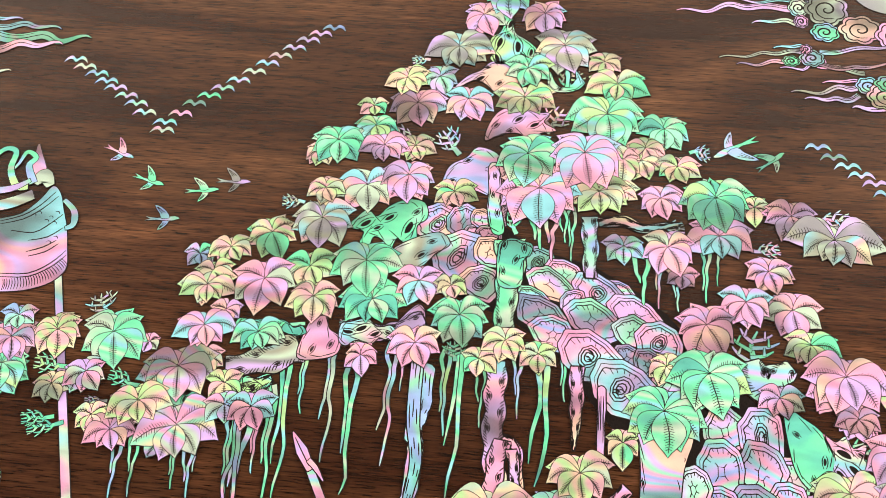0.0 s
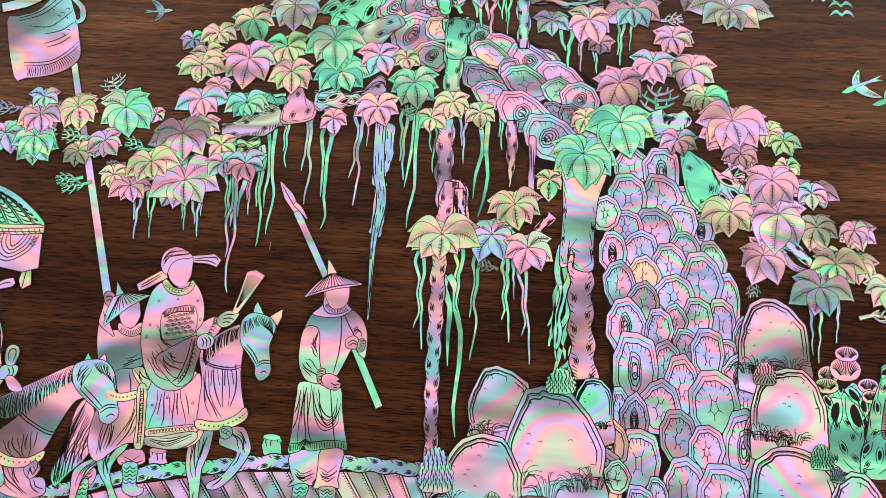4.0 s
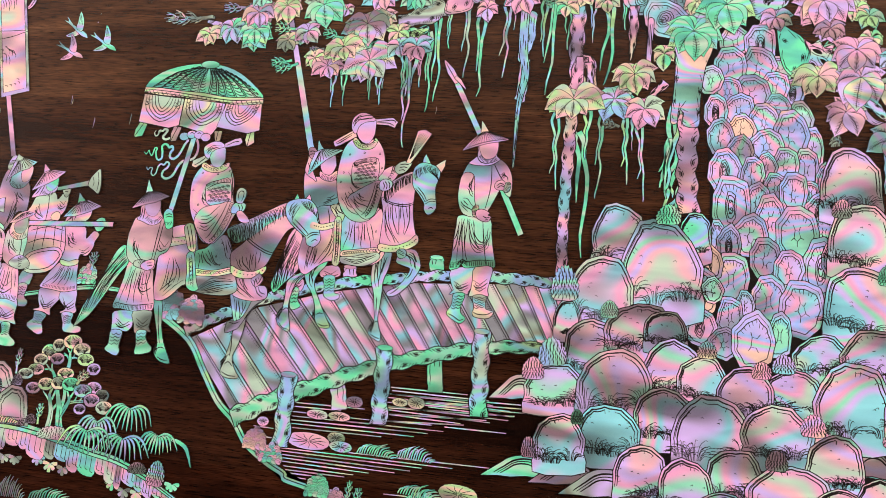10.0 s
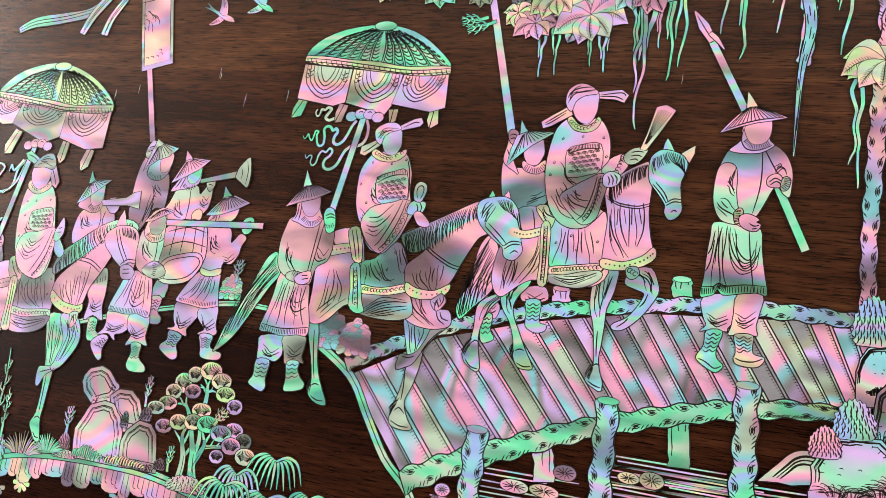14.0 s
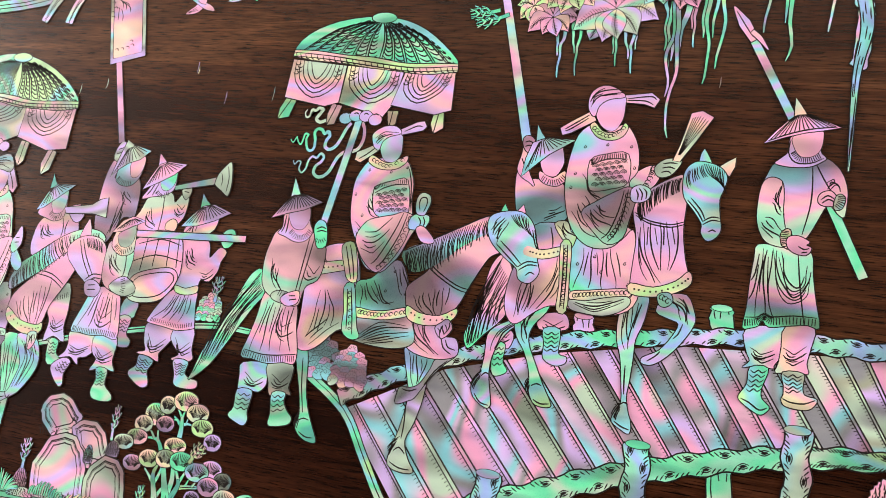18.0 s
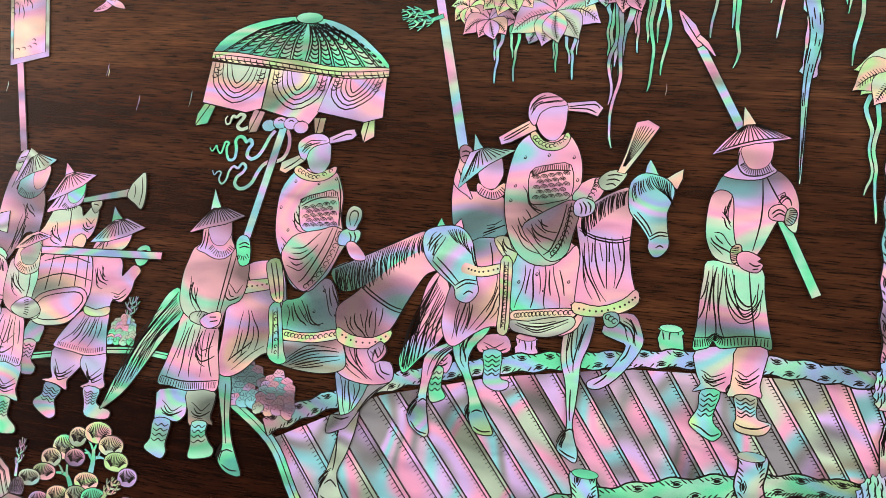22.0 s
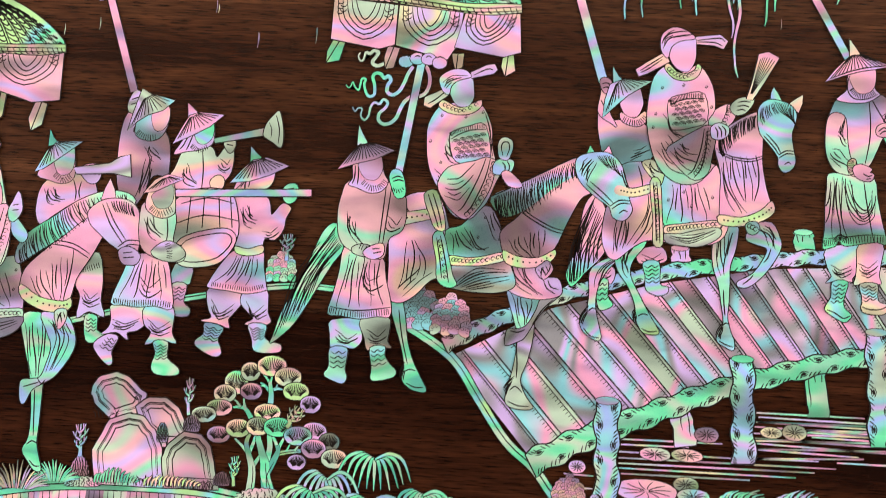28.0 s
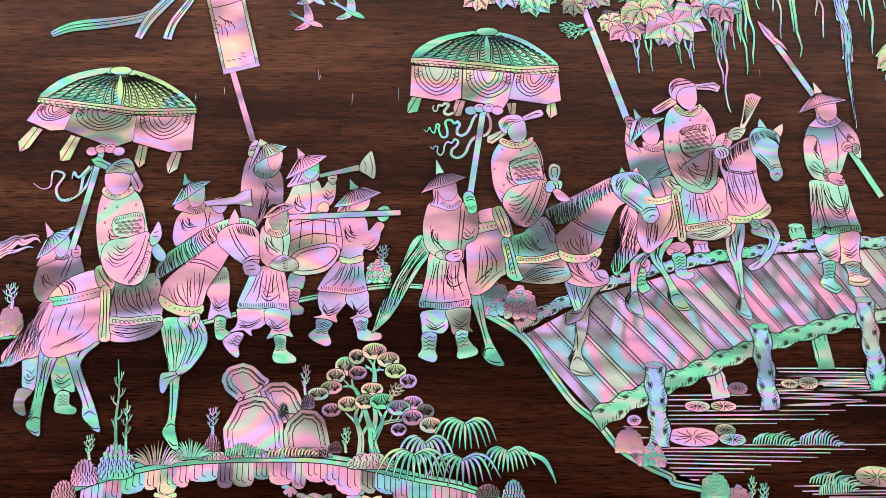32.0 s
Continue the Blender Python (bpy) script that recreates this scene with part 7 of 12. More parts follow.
# the one who walks ahead
f = figure(0.0042)
f.add("b", [(-0.0135, 1.2535), (-0.0121, 1.2407), (-0.0093, 1.2346), (-0.0132, 1.2302), (-0.0059, 1.2322), (0.004, 1.2319), (0.0044, 1.2339), (0.0086, 1.2408), (0.0096, 1.2499), (0.0076, 1.2574)])
f.folds([(-0.0101, 1.2426), (-0.0042, 1.2392), (0.0038, 1.2428)], [(-0.0076, 1.2361), (-0.0024, 1.2343), (0.004, 1.2377)], 4)
f.add("p", [(0.0085, 1.2572), (0.0076, 1.2449), (0.007, 1.2355), (0.006, 1.2297), (0.0155, 1.2322), (0.0237, 1.2314), (0.0223, 1.2369), (0.0234, 1.2453), (0.0243, 1.2588)])
f.folds([(0.0082, 1.2449), (0.0146, 1.2416), (0.0217, 1.2476)], [(0.0102, 1.2366), (0.0152, 1.2353), (0.0209, 1.2393)], 4)
f.add("g", [(-0.0086, 1.2309), (-0.0092, 1.2212), (-0.0128, 1.2143), (-0.0127, 1.2112), (-0.0077, 1.2075), (-0.0006, 1.2041), (0.0029, 1.2059), (0.0044, 1.2092), (-0.0003, 1.2136), (-0.001, 1.2198), (0.0015, 1.2316)])
f.boot(([(-0.0082, 1.2303), (-0.0088, 1.2235), (-0.0096, 1.217)], [(0.001, 1.2312), (-0.0002, 1.2247), (-0.0011, 1.2182)]), 5)
f.cut([(-0.0119, 1.2119), (-0.0068, 1.2101), (-0.0009, 1.2066), (0.0035, 1.2085)])
f.add("d", [(0.0099, 1.2305), (0.0112, 1.2231), (0.0117, 1.2178), (0.0108, 1.2146), (0.0133, 1.2112), (0.0221, 1.2103), (0.0276, 1.212), (0.0301, 1.2173), (0.0234, 1.2186), (0.0215, 1.223), (0.0211, 1.2311)])
f.boot(([(0.0102, 1.2302), (0.0114, 1.2247), (0.0122, 1.2192)], [(0.0208, 1.231), (0.0209, 1.226), (0.0214, 1.2214)]), 5)
f.cut([(0.0114, 1.2153), (0.0158, 1.2137), (0.0233, 1.2139), (0.0293, 1.2169)])
f.add("f", [(-0.0129, 1.3056), (-0.0139, 1.2965), (-0.0147, 1.283), (-0.0148, 1.2664), (-0.0158, 1.2542), (-0.0114, 1.2544), (-0.0072, 1.2562), (-0.005, 1.2598), (-0.001, 1.2563), (0.01, 1.2583), (0.0205, 1.26), (0.027, 1.2591), (0.0235, 1.2742), (0.0202, 1.2901), (0.0181, 1.303), (0.008, 1.3047), (-0.0009, 1.3058)])
f.folds([(-0.0039, 1.3042), (-0.0003, 1.2846), (0.0087, 1.2718), (0.0175, 1.2767), (0.0195, 1.2874)], [(0.0021, 1.3014), (0.0055, 1.2885), (0.0109, 1.2809), (0.0159, 1.2864), (0.0167, 1.2979)], 5)
f.folds([(-0.0095, 1.3036), (-0.01, 1.2835), (-0.0089, 1.2606)], [(-0.0043, 1.3025), (-0.004, 1.2809), (0.001, 1.2618)], 4)
f.cut([(-0.0144, 1.283), (-0.0124, 1.2883), (-0.0114, 1.3001)], [(-0.0144, 1.2714), (-0.012, 1.2783), (-0.011, 1.2934)], [(0.0108, 1.3016), (0.0138, 1.2828), (0.0184, 1.26)])
f.cut([(-0.0152, 1.2605), (-0.0083, 1.2613), (-0.0048, 1.2637), (0.0003, 1.2624), (0.0125, 1.2645), (0.0253, 1.2647)])
f.hatch([(-0.0151, 1.2572), (-0.0074, 1.2588), (-0.0041, 1.2625), (0.0006, 1.2598), (0.0127, 1.2616), (0.0258, 1.2619)], 34, 0.0042)
f.add("f", [(-0.0083, 1.3581), (-0.0123, 1.3505), (-0.0152, 1.3406), (-0.0159, 1.3285), (-0.0145, 1.3184), (-0.0101, 1.3096), (-0.001, 1.3071), (0.0062, 1.3045), (0.0114, 1.309), (0.0155, 1.3148), (0.0198, 1.3249), (0.0229, 1.3322), (0.0262, 1.3335), (0.03, 1.3291), (0.0338, 1.3271), (0.0345, 1.3339), (0.0343, 1.3429), (0.0318, 1.3512), (0.0271, 1.3583), (0.0196, 1.3629), (0.0115, 1.3585), (0.0006, 1.3563)])
f.cut([(0.013, 1.3593), (0.0145, 1.343), (0.0141, 1.3294), (0.0115, 1.3141)], [(0.0148, 1.3595), (0.0201, 1.3503), (0.0251, 1.3425)])
f.folds([(0.0222, 1.3477), (0.0257, 1.35), (0.0284, 1.3469)], [(0.0239, 1.3417), (0.0272, 1.3468), (0.0308, 1.3403)], 3)
f.add("f", [(-0.0148, 1.3434), (-0.0158, 1.3275), (-0.014, 1.3167), (-0.0087, 1.3081), (0.0001, 1.3056), (0.0034, 1.3072), (0.0056, 1.3138), (0.0015, 1.3175), (-0.0008, 1.3281), (-0.0015, 1.3383), (-0.0036, 1.3467), (-0.0102, 1.3486)])
f.folds([(-0.003, 1.3468), (-0.0045, 1.3363), (-0.0011, 1.3274)], [(-0.008, 1.3326), (-0.0051, 1.3294), (-0.0015, 1.3253)], 4)
f.folds([(-0.0108, 1.3231), (-0.0056, 1.3216), (0.0014, 1.3148)], [(-0.0129, 1.3185), (-0.0071, 1.3113), (-0.0005, 1.3085)], 3)
f.add("y", [(-0.0004, 1.3136), (0.0028, 1.3169), (0.0052, 1.3151), (0.004, 1.3076), (0.0009, 1.3067)])
f.hatch([(0.002, 1.3155), (0.0018, 1.3108), (0.0028, 1.3072)], 8, 0.004)
f.add("p", [(0.0039, 1.3116), (0.0094, 1.3132), (0.0162, 1.3102), (0.0146, 1.308), (0.0178, 1.3063), (0.0151, 1.3018), (0.0082, 1.3027), (0.0041, 1.3063)])
f.cut([(0.0166, 1.3062), (0.0136, 1.3052), (0.0103, 1.3069)], [(0.0156, 1.3038), (0.0125, 1.3031)])
f.add("p", [(0.0186, 1.3386), (0.0208, 1.3415), (0.0254, 1.3425), (0.0285, 1.3387), (0.028, 1.334), (0.0222, 1.3332), (0.0189, 1.3349)])
f.cut([(0.02, 1.3367), (0.0235, 1.3397), (0.0273, 1.338)], [(0.0208, 1.3347), (0.0243, 1.3374), (0.0279, 1.3357)])
f.add("d", [(0.0285, 1.3394), (0.0308, 1.341), (0.0335, 1.3385), (0.0321, 1.3323), (0.0285, 1.3314), (0.0276, 1.3346)])
f.hatch([(0.0315, 1.3397), (0.0312, 1.3356), (0.0291, 1.3321)], 7, 0.004)
f.add("p", [(-0.0013, 1.3757), (-0.0016, 1.3659), (-0.0063, 1.3607), (-0.0085, 1.3578), (0.0006, 1.3563), (0.0116, 1.3572), (0.0185, 1.3611), (0.0202, 1.3633), (0.0167, 1.3672), (0.0169, 1.3783), (0.0079, 1.3798)])
f.cut([(-0.0011, 1.3736), (-0.0016, 1.3652), (0.0028, 1.3593), (0.0114, 1.3592), (0.0189, 1.3629)])
f.hatch([(0.0015, 1.3661), (0.0051, 1.3622), (0.0112, 1.362), (0.0169, 1.3651)], 17, 0.0045)
f.add("p", [(-0, 1.3758), (0.0095, 1.3799), (0.0164, 1.381), (0.0174, 1.3728), (0.0155, 1.3664), (0.011, 1.3633), (0.0053, 1.3636), (0.0013, 1.3689)], rim=0.0004)
f.add("p", [(-0.0011, 1.4012), (0.0025, 1.3964), (0.0066, 1.3903), (0.0033, 1.3887), (-0.0006, 1.3884)], False)
f.add("p", [(-0.0166, 1.3705), (-0.0103, 1.379), (-0.0039, 1.3858), (0.0012, 1.3896), (0.0085, 1.3904), (0.0168, 1.387), (0.0269, 1.3831), (0.0173, 1.3808), (0.0064, 1.3787), (-0.0045, 1.3752)], False)
f.cut(*spokes([(0.0022, 1.3929)], [(-0.0151, 1.3713), (-0.0076, 1.3743), (0.0017, 1.3777), (0.0111, 1.38), (0.0204, 1.3817), (0.026, 1.383)], 15), w=0.0005)
f.cut([(-0.0145, 1.3721), (-0.0015, 1.3778), (0.011, 1.3814), (0.0247, 1.3833)])
f.finish("walking_figure", "plain mother-of-pearl shape of a walker in wide hat and coat", "inlay figure")
spear = thing("inlaid_spear", "long mother-of-pearl spear with a pointed blade", "inlay spear")
for name, pts, h, tone in (("blade", ribbon([(-0.0457, 1.4624), (-0.038, 1.4509), (-0.0303, 1.4392)], [0.0006, 0.0072, 0.0048], 4), 0.0030, "p"), ("shaft", bar(*[(-0.0315, 1.4406), (-0.0002, 1.3849)], 0.0050), 0.0029, "b"), ("shaft_end", bar(*[(0.0259, 1.3338), (0.0479, 1.2911)], 0.0052), 0.0029, "g")):
    sheet = Sheet(h)
    sheet.plate(pts)
    if name == "blade":
        sheet.line([(-0.0436, 1.459), (-0.0372, 1.4494), (-0.0316, 1.4414)], 0.0005)
        sheet.plate(ribbon([(-0.0326, 1.4451), (-0.0275, 1.4408), (-0.0213, 1.4329)], [0.003, 0.003, 0.0005], 3), lift=0.00002)
    sheet.done(name, tone, spear)

# the first horse and its rider
f = figure(0.0030)
f.add("p", [(-0.1685, 1.2372), (-0.1567, 1.2316), (-0.1587, 1.2217), (-0.1645, 1.2237), (-0.1686, 1.2204)])
f.folds([(-0.1662, 1.2319), (-0.1619, 1.2282), (-0.1588, 1.2314)], [(-0.1666, 1.2259), (-0.1627, 1.2239), (-0.1593, 1.2258)], 3)
f.add("g", [(-0.1684, 1.2232), (-0.1612, 1.2241), (-0.1609, 1.2131), (-0.1571, 1.2074), (-0.1609, 1.2042), (-0.1658, 1.2035), (-0.168, 1.2101)])
f.boot(([(-0.1679, 1.2222), (-0.1683, 1.2163), (-0.1675, 1.2095)], [(-0.1614, 1.2231), (-0.1612, 1.2172), (-0.1606, 1.2111)]), 4)
f.add("f", [(-0.1415, 1.2446), (-0.1335, 1.2484), (-0.1243, 1.2481), (-0.1213, 1.2402), (-0.129, 1.2372), (-0.1403, 1.2372)])
f.folds([(-0.1384, 1.2429), (-0.1316, 1.2403), (-0.1251, 1.2445)], [(-0.1384, 1.2388), (-0.1311, 1.2376), (-0.1238, 1.2406)], 3)
f.add("b", [(-0.1372, 1.2375), (-0.1266, 1.2382), (-0.1255, 1.2233), (-0.1199, 1.2213), (-0.1204, 1.2172), (-0.1271, 1.2152), (-0.1347, 1.219), (-0.1354, 1.2281)])
f.boot(([(-0.1366, 1.2362), (-0.1356, 1.2298), (-0.1351, 1.2241)], [(-0.1268, 1.2371), (-0.1263, 1.231), (-0.1257, 1.2246)]), 5)
f.add("p", [(-0.1576, 1.3364), (-0.1663, 1.3372), (-0.1723, 1.342), (-0.1727, 1.333), (-0.1709, 1.3216), (-0.1675, 1.312), (-0.155, 1.3036), (-0.1394, 1.3065), (-0.1331, 1.315), (-0.1366, 1.3289), (-0.1408, 1.3348), (-0.1478, 1.3379)])
f.folds([(-0.1473, 1.3152), (-0.1424, 1.3164), (-0.1378, 1.3197)], [(-0.1498, 1.3077), (-0.1438, 1.3112), (-0.1352, 1.3148)], 3)
f.add("p", [(-0.1716, 1.3541), (-0.1713, 1.364), (-0.1662, 1.3651), (-0.1641, 1.3614), (-0.1642, 1.3546), (-0.1659, 1.344), (-0.1595, 1.3318), (-0.1635, 1.3341), (-0.1693, 1.3374), (-0.1732, 1.3427)])
f.cut([(-0.1693, 1.3562), (-0.1666, 1.3537), (-0.1642, 1.3546)], [(-0.1714, 1.3504), (-0.1681, 1.3438), (-0.168, 1.3386)])
f.add("p", [(-0.1722, 1.3647), (-0.1687, 1.3664), (-0.1645, 1.3637), (-0.1641, 1.3569), (-0.1684, 1.3551), (-0.1717, 1.3594)])
f.cut([(-0.1709, 1.3617), (-0.1681, 1.3627), (-0.1648, 1.3614)], [(-0.1704, 1.3587), (-0.1676, 1.3597), (-0.1644, 1.3587)])
f.add("p", [(-0.157, 1.342), (-0.1478, 1.3379), (-0.1406, 1.3433), (-0.1377, 1.3387), (-0.1434, 1.3331), (-0.1508, 1.3333), (-0.1565, 1.3365)])
f.hatch([(-0.1551, 1.3374), (-0.1488, 1.3349), (-0.1432, 1.3361), (-0.1394, 1.3401)], 12, 0.004)
f.add("p", [(-0.1572, 1.3506), (-0.1461, 1.3604), (-0.1423, 1.3524), (-0.1422, 1.3469), (-0.1459, 1.3396), (-0.1525, 1.3398), (-0.1562, 1.344)], rim=0.0004)
f.add("b", [(-0.1639, 1.3743), (-0.1599, 1.3681), (-0.1554, 1.3635), (-0.163, 1.3615)], False)
f.add("b", [(-0.1697, 1.3377), (-0.1684, 1.3506), (-0.1653, 1.3617), (-0.1558, 1.3657), (-0.1365, 1.3651), (-0.1455, 1.3593), (-0.1526, 1.3547), (-0.161, 1.3466)], False)
f.cut(*spokes([(-0.1597, 1.367)], [(-0.1688, 1.3393), (-0.1632, 1.3464), (-0.1541, 1.3546), (-0.1457, 1.36), (-0.1379, 1.3646)], 12), w=0.0005)
f.finish("first_groom", "plain mother-of-pearl shape of a groom in a pointed hat", "inlay figure")

f = figure(0.0050)
f.add("f", [(-0.1718, 1.2839), (-0.1787, 1.2759), (-0.1814, 1.2612), (-0.1809, 1.247), (-0.1869, 1.2363), (-0.1899, 1.2261), (-0.1868, 1.2187), (-0.1833, 1.2202), (-0.1773, 1.228), (-0.1673, 1.2387), (-0.1624, 1.2488), (-0.1618, 1.2634), (-0.166, 1.2755)])
f.cut(*hairs([(-0.1722, 1.2817), (-0.1732, 1.2765), (-0.1684, 1.2698), (-0.1633, 1.2632)], [(-0.1873, 1.2215), (-0.1836, 1.2219), (-0.1765, 1.2299), (-0.1686, 1.2379)], 15), w=0.0005)
f.cut(*hairs([(-0.1806, 1.2649), (-0.1767, 1.26), (-0.1697, 1.2554), (-0.163, 1.2526)], [(-0.1893, 1.2247), (-0.1855, 1.22), (-0.1795, 1.226), (-0.1703, 1.237)], 9), w=0.0005)
f.add("b", [(-0.0852, 1.265), (-0.074, 1.2677), (-0.0745, 1.251), (-0.0782, 1.2381), (-0.0781, 1.2268), (-0.0783, 1.2132), (-0.0788, 1.202), (-0.0763, 1.1929), (-0.0738, 1.1868), (-0.074, 1.1807), (-0.0792, 1.1824), (-0.0853, 1.1864), (-0.0847, 1.1917), (-0.0813, 1.1987), (-0.0832, 1.2125), (-0.0857, 1.2258), (-0.0896, 1.2374), (-0.0903, 1.2525)])
f.folds([(-0.0881, 1.2613), (-0.0878, 1.2443), (-0.0834, 1.2314)], [(-0.0778, 1.2608), (-0.0798, 1.2453), (-0.0814, 1.2317)], 5)
f.cut([(-0.0821, 1.1969), (-0.0797, 1.1989), (-0.0769, 1.198)], [(-0.084, 1.1866), (-0.0791, 1.1841), (-0.0743, 1.1829)], [(-0.0821, 1.2216), (-0.0814, 1.2118), (-0.0804, 1.2037)])
f.cut(*hairs([(-0.0823, 1.1985), (-0.0813, 1.1961), (-0.0816, 1.1934)], [(-0.0866, 1.1907), (-0.0843, 1.1885), (-0.0828, 1.1874)], 6), w=0.0005)
f.add("b", [(-0.068, 1.2575), (-0.0633, 1.2675), (-0.051, 1.2696), (-0.0453, 1.2602), (-0.044, 1.2524), (-0.0498, 1.2407), (-0.0574, 1.2309), (-0.0655, 1.2245), (-0.0721, 1.2243), (-0.0722, 1.2279), (-0.063, 1.2334), (-0.0563, 1.2429), (-0.0534, 1.2512), (-0.0596, 1.2538)])
f.folds([(-0.0629, 1.2642), (-0.0556, 1.2617), (-0.0517, 1.2538)], [(-0.0541, 1.2679), (-0.048, 1.2609), (-0.0468, 1.251)], 5)
f.cut([(-0.0693, 1.226), (-0.0645, 1.2299), (-0.0623, 1.2329)], [(-0.0555, 1.2417), (-0.0527, 1.2453), (-0.0508, 1.2516)])
f.add("b", [(-0.1532, 1.2502), (-0.1582, 1.2412), (-0.1676, 1.2359), (-0.1737, 1.2288), (-0.1734, 1.2142), (-0.1746, 1.2037), (-0.179, 1.1955), (-0.1762, 1.1876), (-0.1673, 1.1821), (-0.1643, 1.1839), (-0.1652, 1.1892), (-0.169, 1.2051), (-0.1677, 1.2191), (-0.1617, 1.231), (-0.1535, 1.239), (-0.1458, 1.2448)])
f.folds([(-0.1579, 1.2392), (-0.1675, 1.231), (-0.1698, 1.2185)], [(-0.1525, 1.2391), (-0.162, 1.231), (-0.1672, 1.2206)], 3)
f.cut([(-0.1735, 1.2017), (-0.171, 1.2042), (-0.1683, 1.2032)], [(-0.1763, 1.19), (-0.1714, 1.1849), (-0.1654, 1.1838)])
f.cut(*hairs([(-0.1735, 1.2059), (-0.1738, 1.2031), (-0.174, 1.2003)], [(-0.1799, 1.196), (-0.1788, 1.1941), (-0.177, 1.1923)], 6), w=0.0005)
f.add("g", [(-0.1502, 1.2499), (-0.1568, 1.2414), (-0.1543, 1.2306), (-0.147, 1.2204), (-0.1418, 1.2078), (-0.1417, 1.2007), (-0.1374, 1.1912), (-0.1328, 1.1885), (-0.1252, 1.189), (-0.1265, 1.1935), (-0.1321, 1.2021), (-0.1388, 1.214), (-0.1461, 1.2285), (-0.1442, 1.2391), (-0.1371, 1.2486), (-0.1366, 1.255)])
f.folds([(-0.1539, 1.2414), (-0.1518, 1.2329), (-0.1472, 1.2266)], [(-0.1417, 1.2509), (-0.1477, 1.2432), (-0.1483, 1.2334)], 5)
f.cut([(-0.1395, 1.2003), (-0.1363, 1.2021), (-0.1326, 1.2013)], [(-0.1368, 1.192), (-0.1316, 1.19), (-0.1261, 1.1908)])
f.cut(*hairs([(-0.1412, 1.2062), (-0.141, 1.2028), (-0.1402, 1.2002)], [(-0.1438, 1.2004), (-0.1426, 1.1972), (-0.1401, 1.1949)], 6), w=0.0005)
f.add("p", [(-0.1551, 1.3043), (-0.1396, 1.3076), (-0.1142, 1.3053), (-0.0938, 1.3093), (-0.0845, 1.2962), (-0.0802, 1.269), (-0.0859, 1.2554), (-0.103, 1.2506), (-0.1224, 1.2525), (-0.1356, 1.253), (-0.1461, 1.2469), (-0.1557, 1.2387), (-0.1618, 1.2408), (-0.166, 1.2505), (-0.1661, 1.2629), (-0.1638, 1.2757), (-0.1593, 1.2887)])
f.folds([(-0.1585, 1.2426), (-0.1585, 1.2567), (-0.1543, 1.2713)], [(-0.1512, 1.247), (-0.1477, 1.2614), (-0.1506, 1.2753)], 5)
f.folds([(-0.1365, 1.2874), (-0.1374, 1.2696), (-0.1486, 1.249)], [(-0.1313, 1.2668), (-0.1352, 1.2593), (-0.143, 1.2497)], 3)
f.add("y", [(-0.1573, 1.2904), (-0.1468, 1.2885), (-0.1336, 1.292), (-0.1336, 1.287), (-0.146, 1.2829), (-0.1586, 1.2845)])
f.dots([(-0.1553, 1.287), (-0.1464, 1.2857), (-0.1353, 1.289)], 8)
f.cut([(-0.154, 1.3015), (-0.1512, 1.2931), (-0.149, 1.2883)], [(-0.1435, 1.3047), (-0.1409, 1.297), (-0.1399, 1.2907)], [(-0.1554, 1.3014), (-0.1526, 1.293), (-0.1505, 1.2889)])
f.add("f", [(-0.1381, 1.3074), (-0.1243, 1.3015), (-0.1073, 1.2939), (-0.096, 1.2999), (-0.0897, 1.3076), (-0.0861, 1.2953), (-0.0842, 1.2761), (-0.0862, 1.2629), (-0.101, 1.266), (-0.112, 1.2647), (-0.1214, 1.2623), (-0.1271, 1.2718), (-0.1288, 1.291)])
f.folds([(-0.1195, 1.2927), (-0.1196, 1.2786), (-0.122, 1.2661)], [(-0.0988, 1.2947), (-0.0946, 1.2795), (-0.0904, 1.2686)], 6)
f.studs([(-0.1222, 1.2818), (-0.1062, 1.2782), (-0.0919, 1.285), (-0.1117, 1.2878), (-0.0881, 1.2716)])
f.add("y", [(-0.123, 1.2635), (-0.1121, 1.2654), (-0.1012, 1.2673), (-0.087, 1.2689), (-0.0864, 1.2642), (-0.1005, 1.2619), (-0.1128, 1.2584), (-0.123, 1.2586)])
f.trim([(-0.1212, 1.2609), (-0.1117, 1.2627), (-0.1008, 1.2646), (-0.0874, 1.2665)], 14, 0.0018)
f.add("d", [(-0.1236, 1.2579), (-0.1128, 1.2584), (-0.1005, 1.2619), (-0.0871, 1.2641), (-0.0851, 1.2596), (-0.0912, 1.2541), (-0.101, 1.2505), (-0.1134, 1.2508), (-0.1221, 1.2525)])
f.folds([(-0.1205, 1.2561), (-0.1067, 1.2523), (-0.0881, 1.2613)], [(-0.1187, 1.2577), (-0.1041, 1.2581), (-0.0897, 1.2631)], 5)
f.add("y", [(-0.141, 1.3071), (-0.1333, 1.3092), (-0.1295, 1.3024), (-0.1256, 1.3006), (-0.1273, 1.2926), (-0.1297, 1.2945), (-0.1345, 1.2976)])
f.folds([(-0.1394, 1.3065), (-0.1341, 1.2998), (-0.1286, 1.2968)], [(-0.1353, 1.308), (-0.1316, 1.3022), (-0.1269, 1.2998)], 3)
f.add("y", [(-0.1347, 1.294), (-0.1283, 1.2947), (-0.126, 1.2719), (-0.1247, 1.2508), (-0.131, 1.2508), (-0.1316, 1.2667)])
f.cut([(-0.1328, 1.2935), (-0.1303, 1.2721), (-0.1291, 1.2524)], [(-0.1303, 1.2937), (-0.1279, 1.2724), (-0.1265, 1.2516)])
f.trim([(-0.1311, 1.2915), (-0.1289, 1.2723), (-0.1278, 1.2532)], 12, 0.0012)
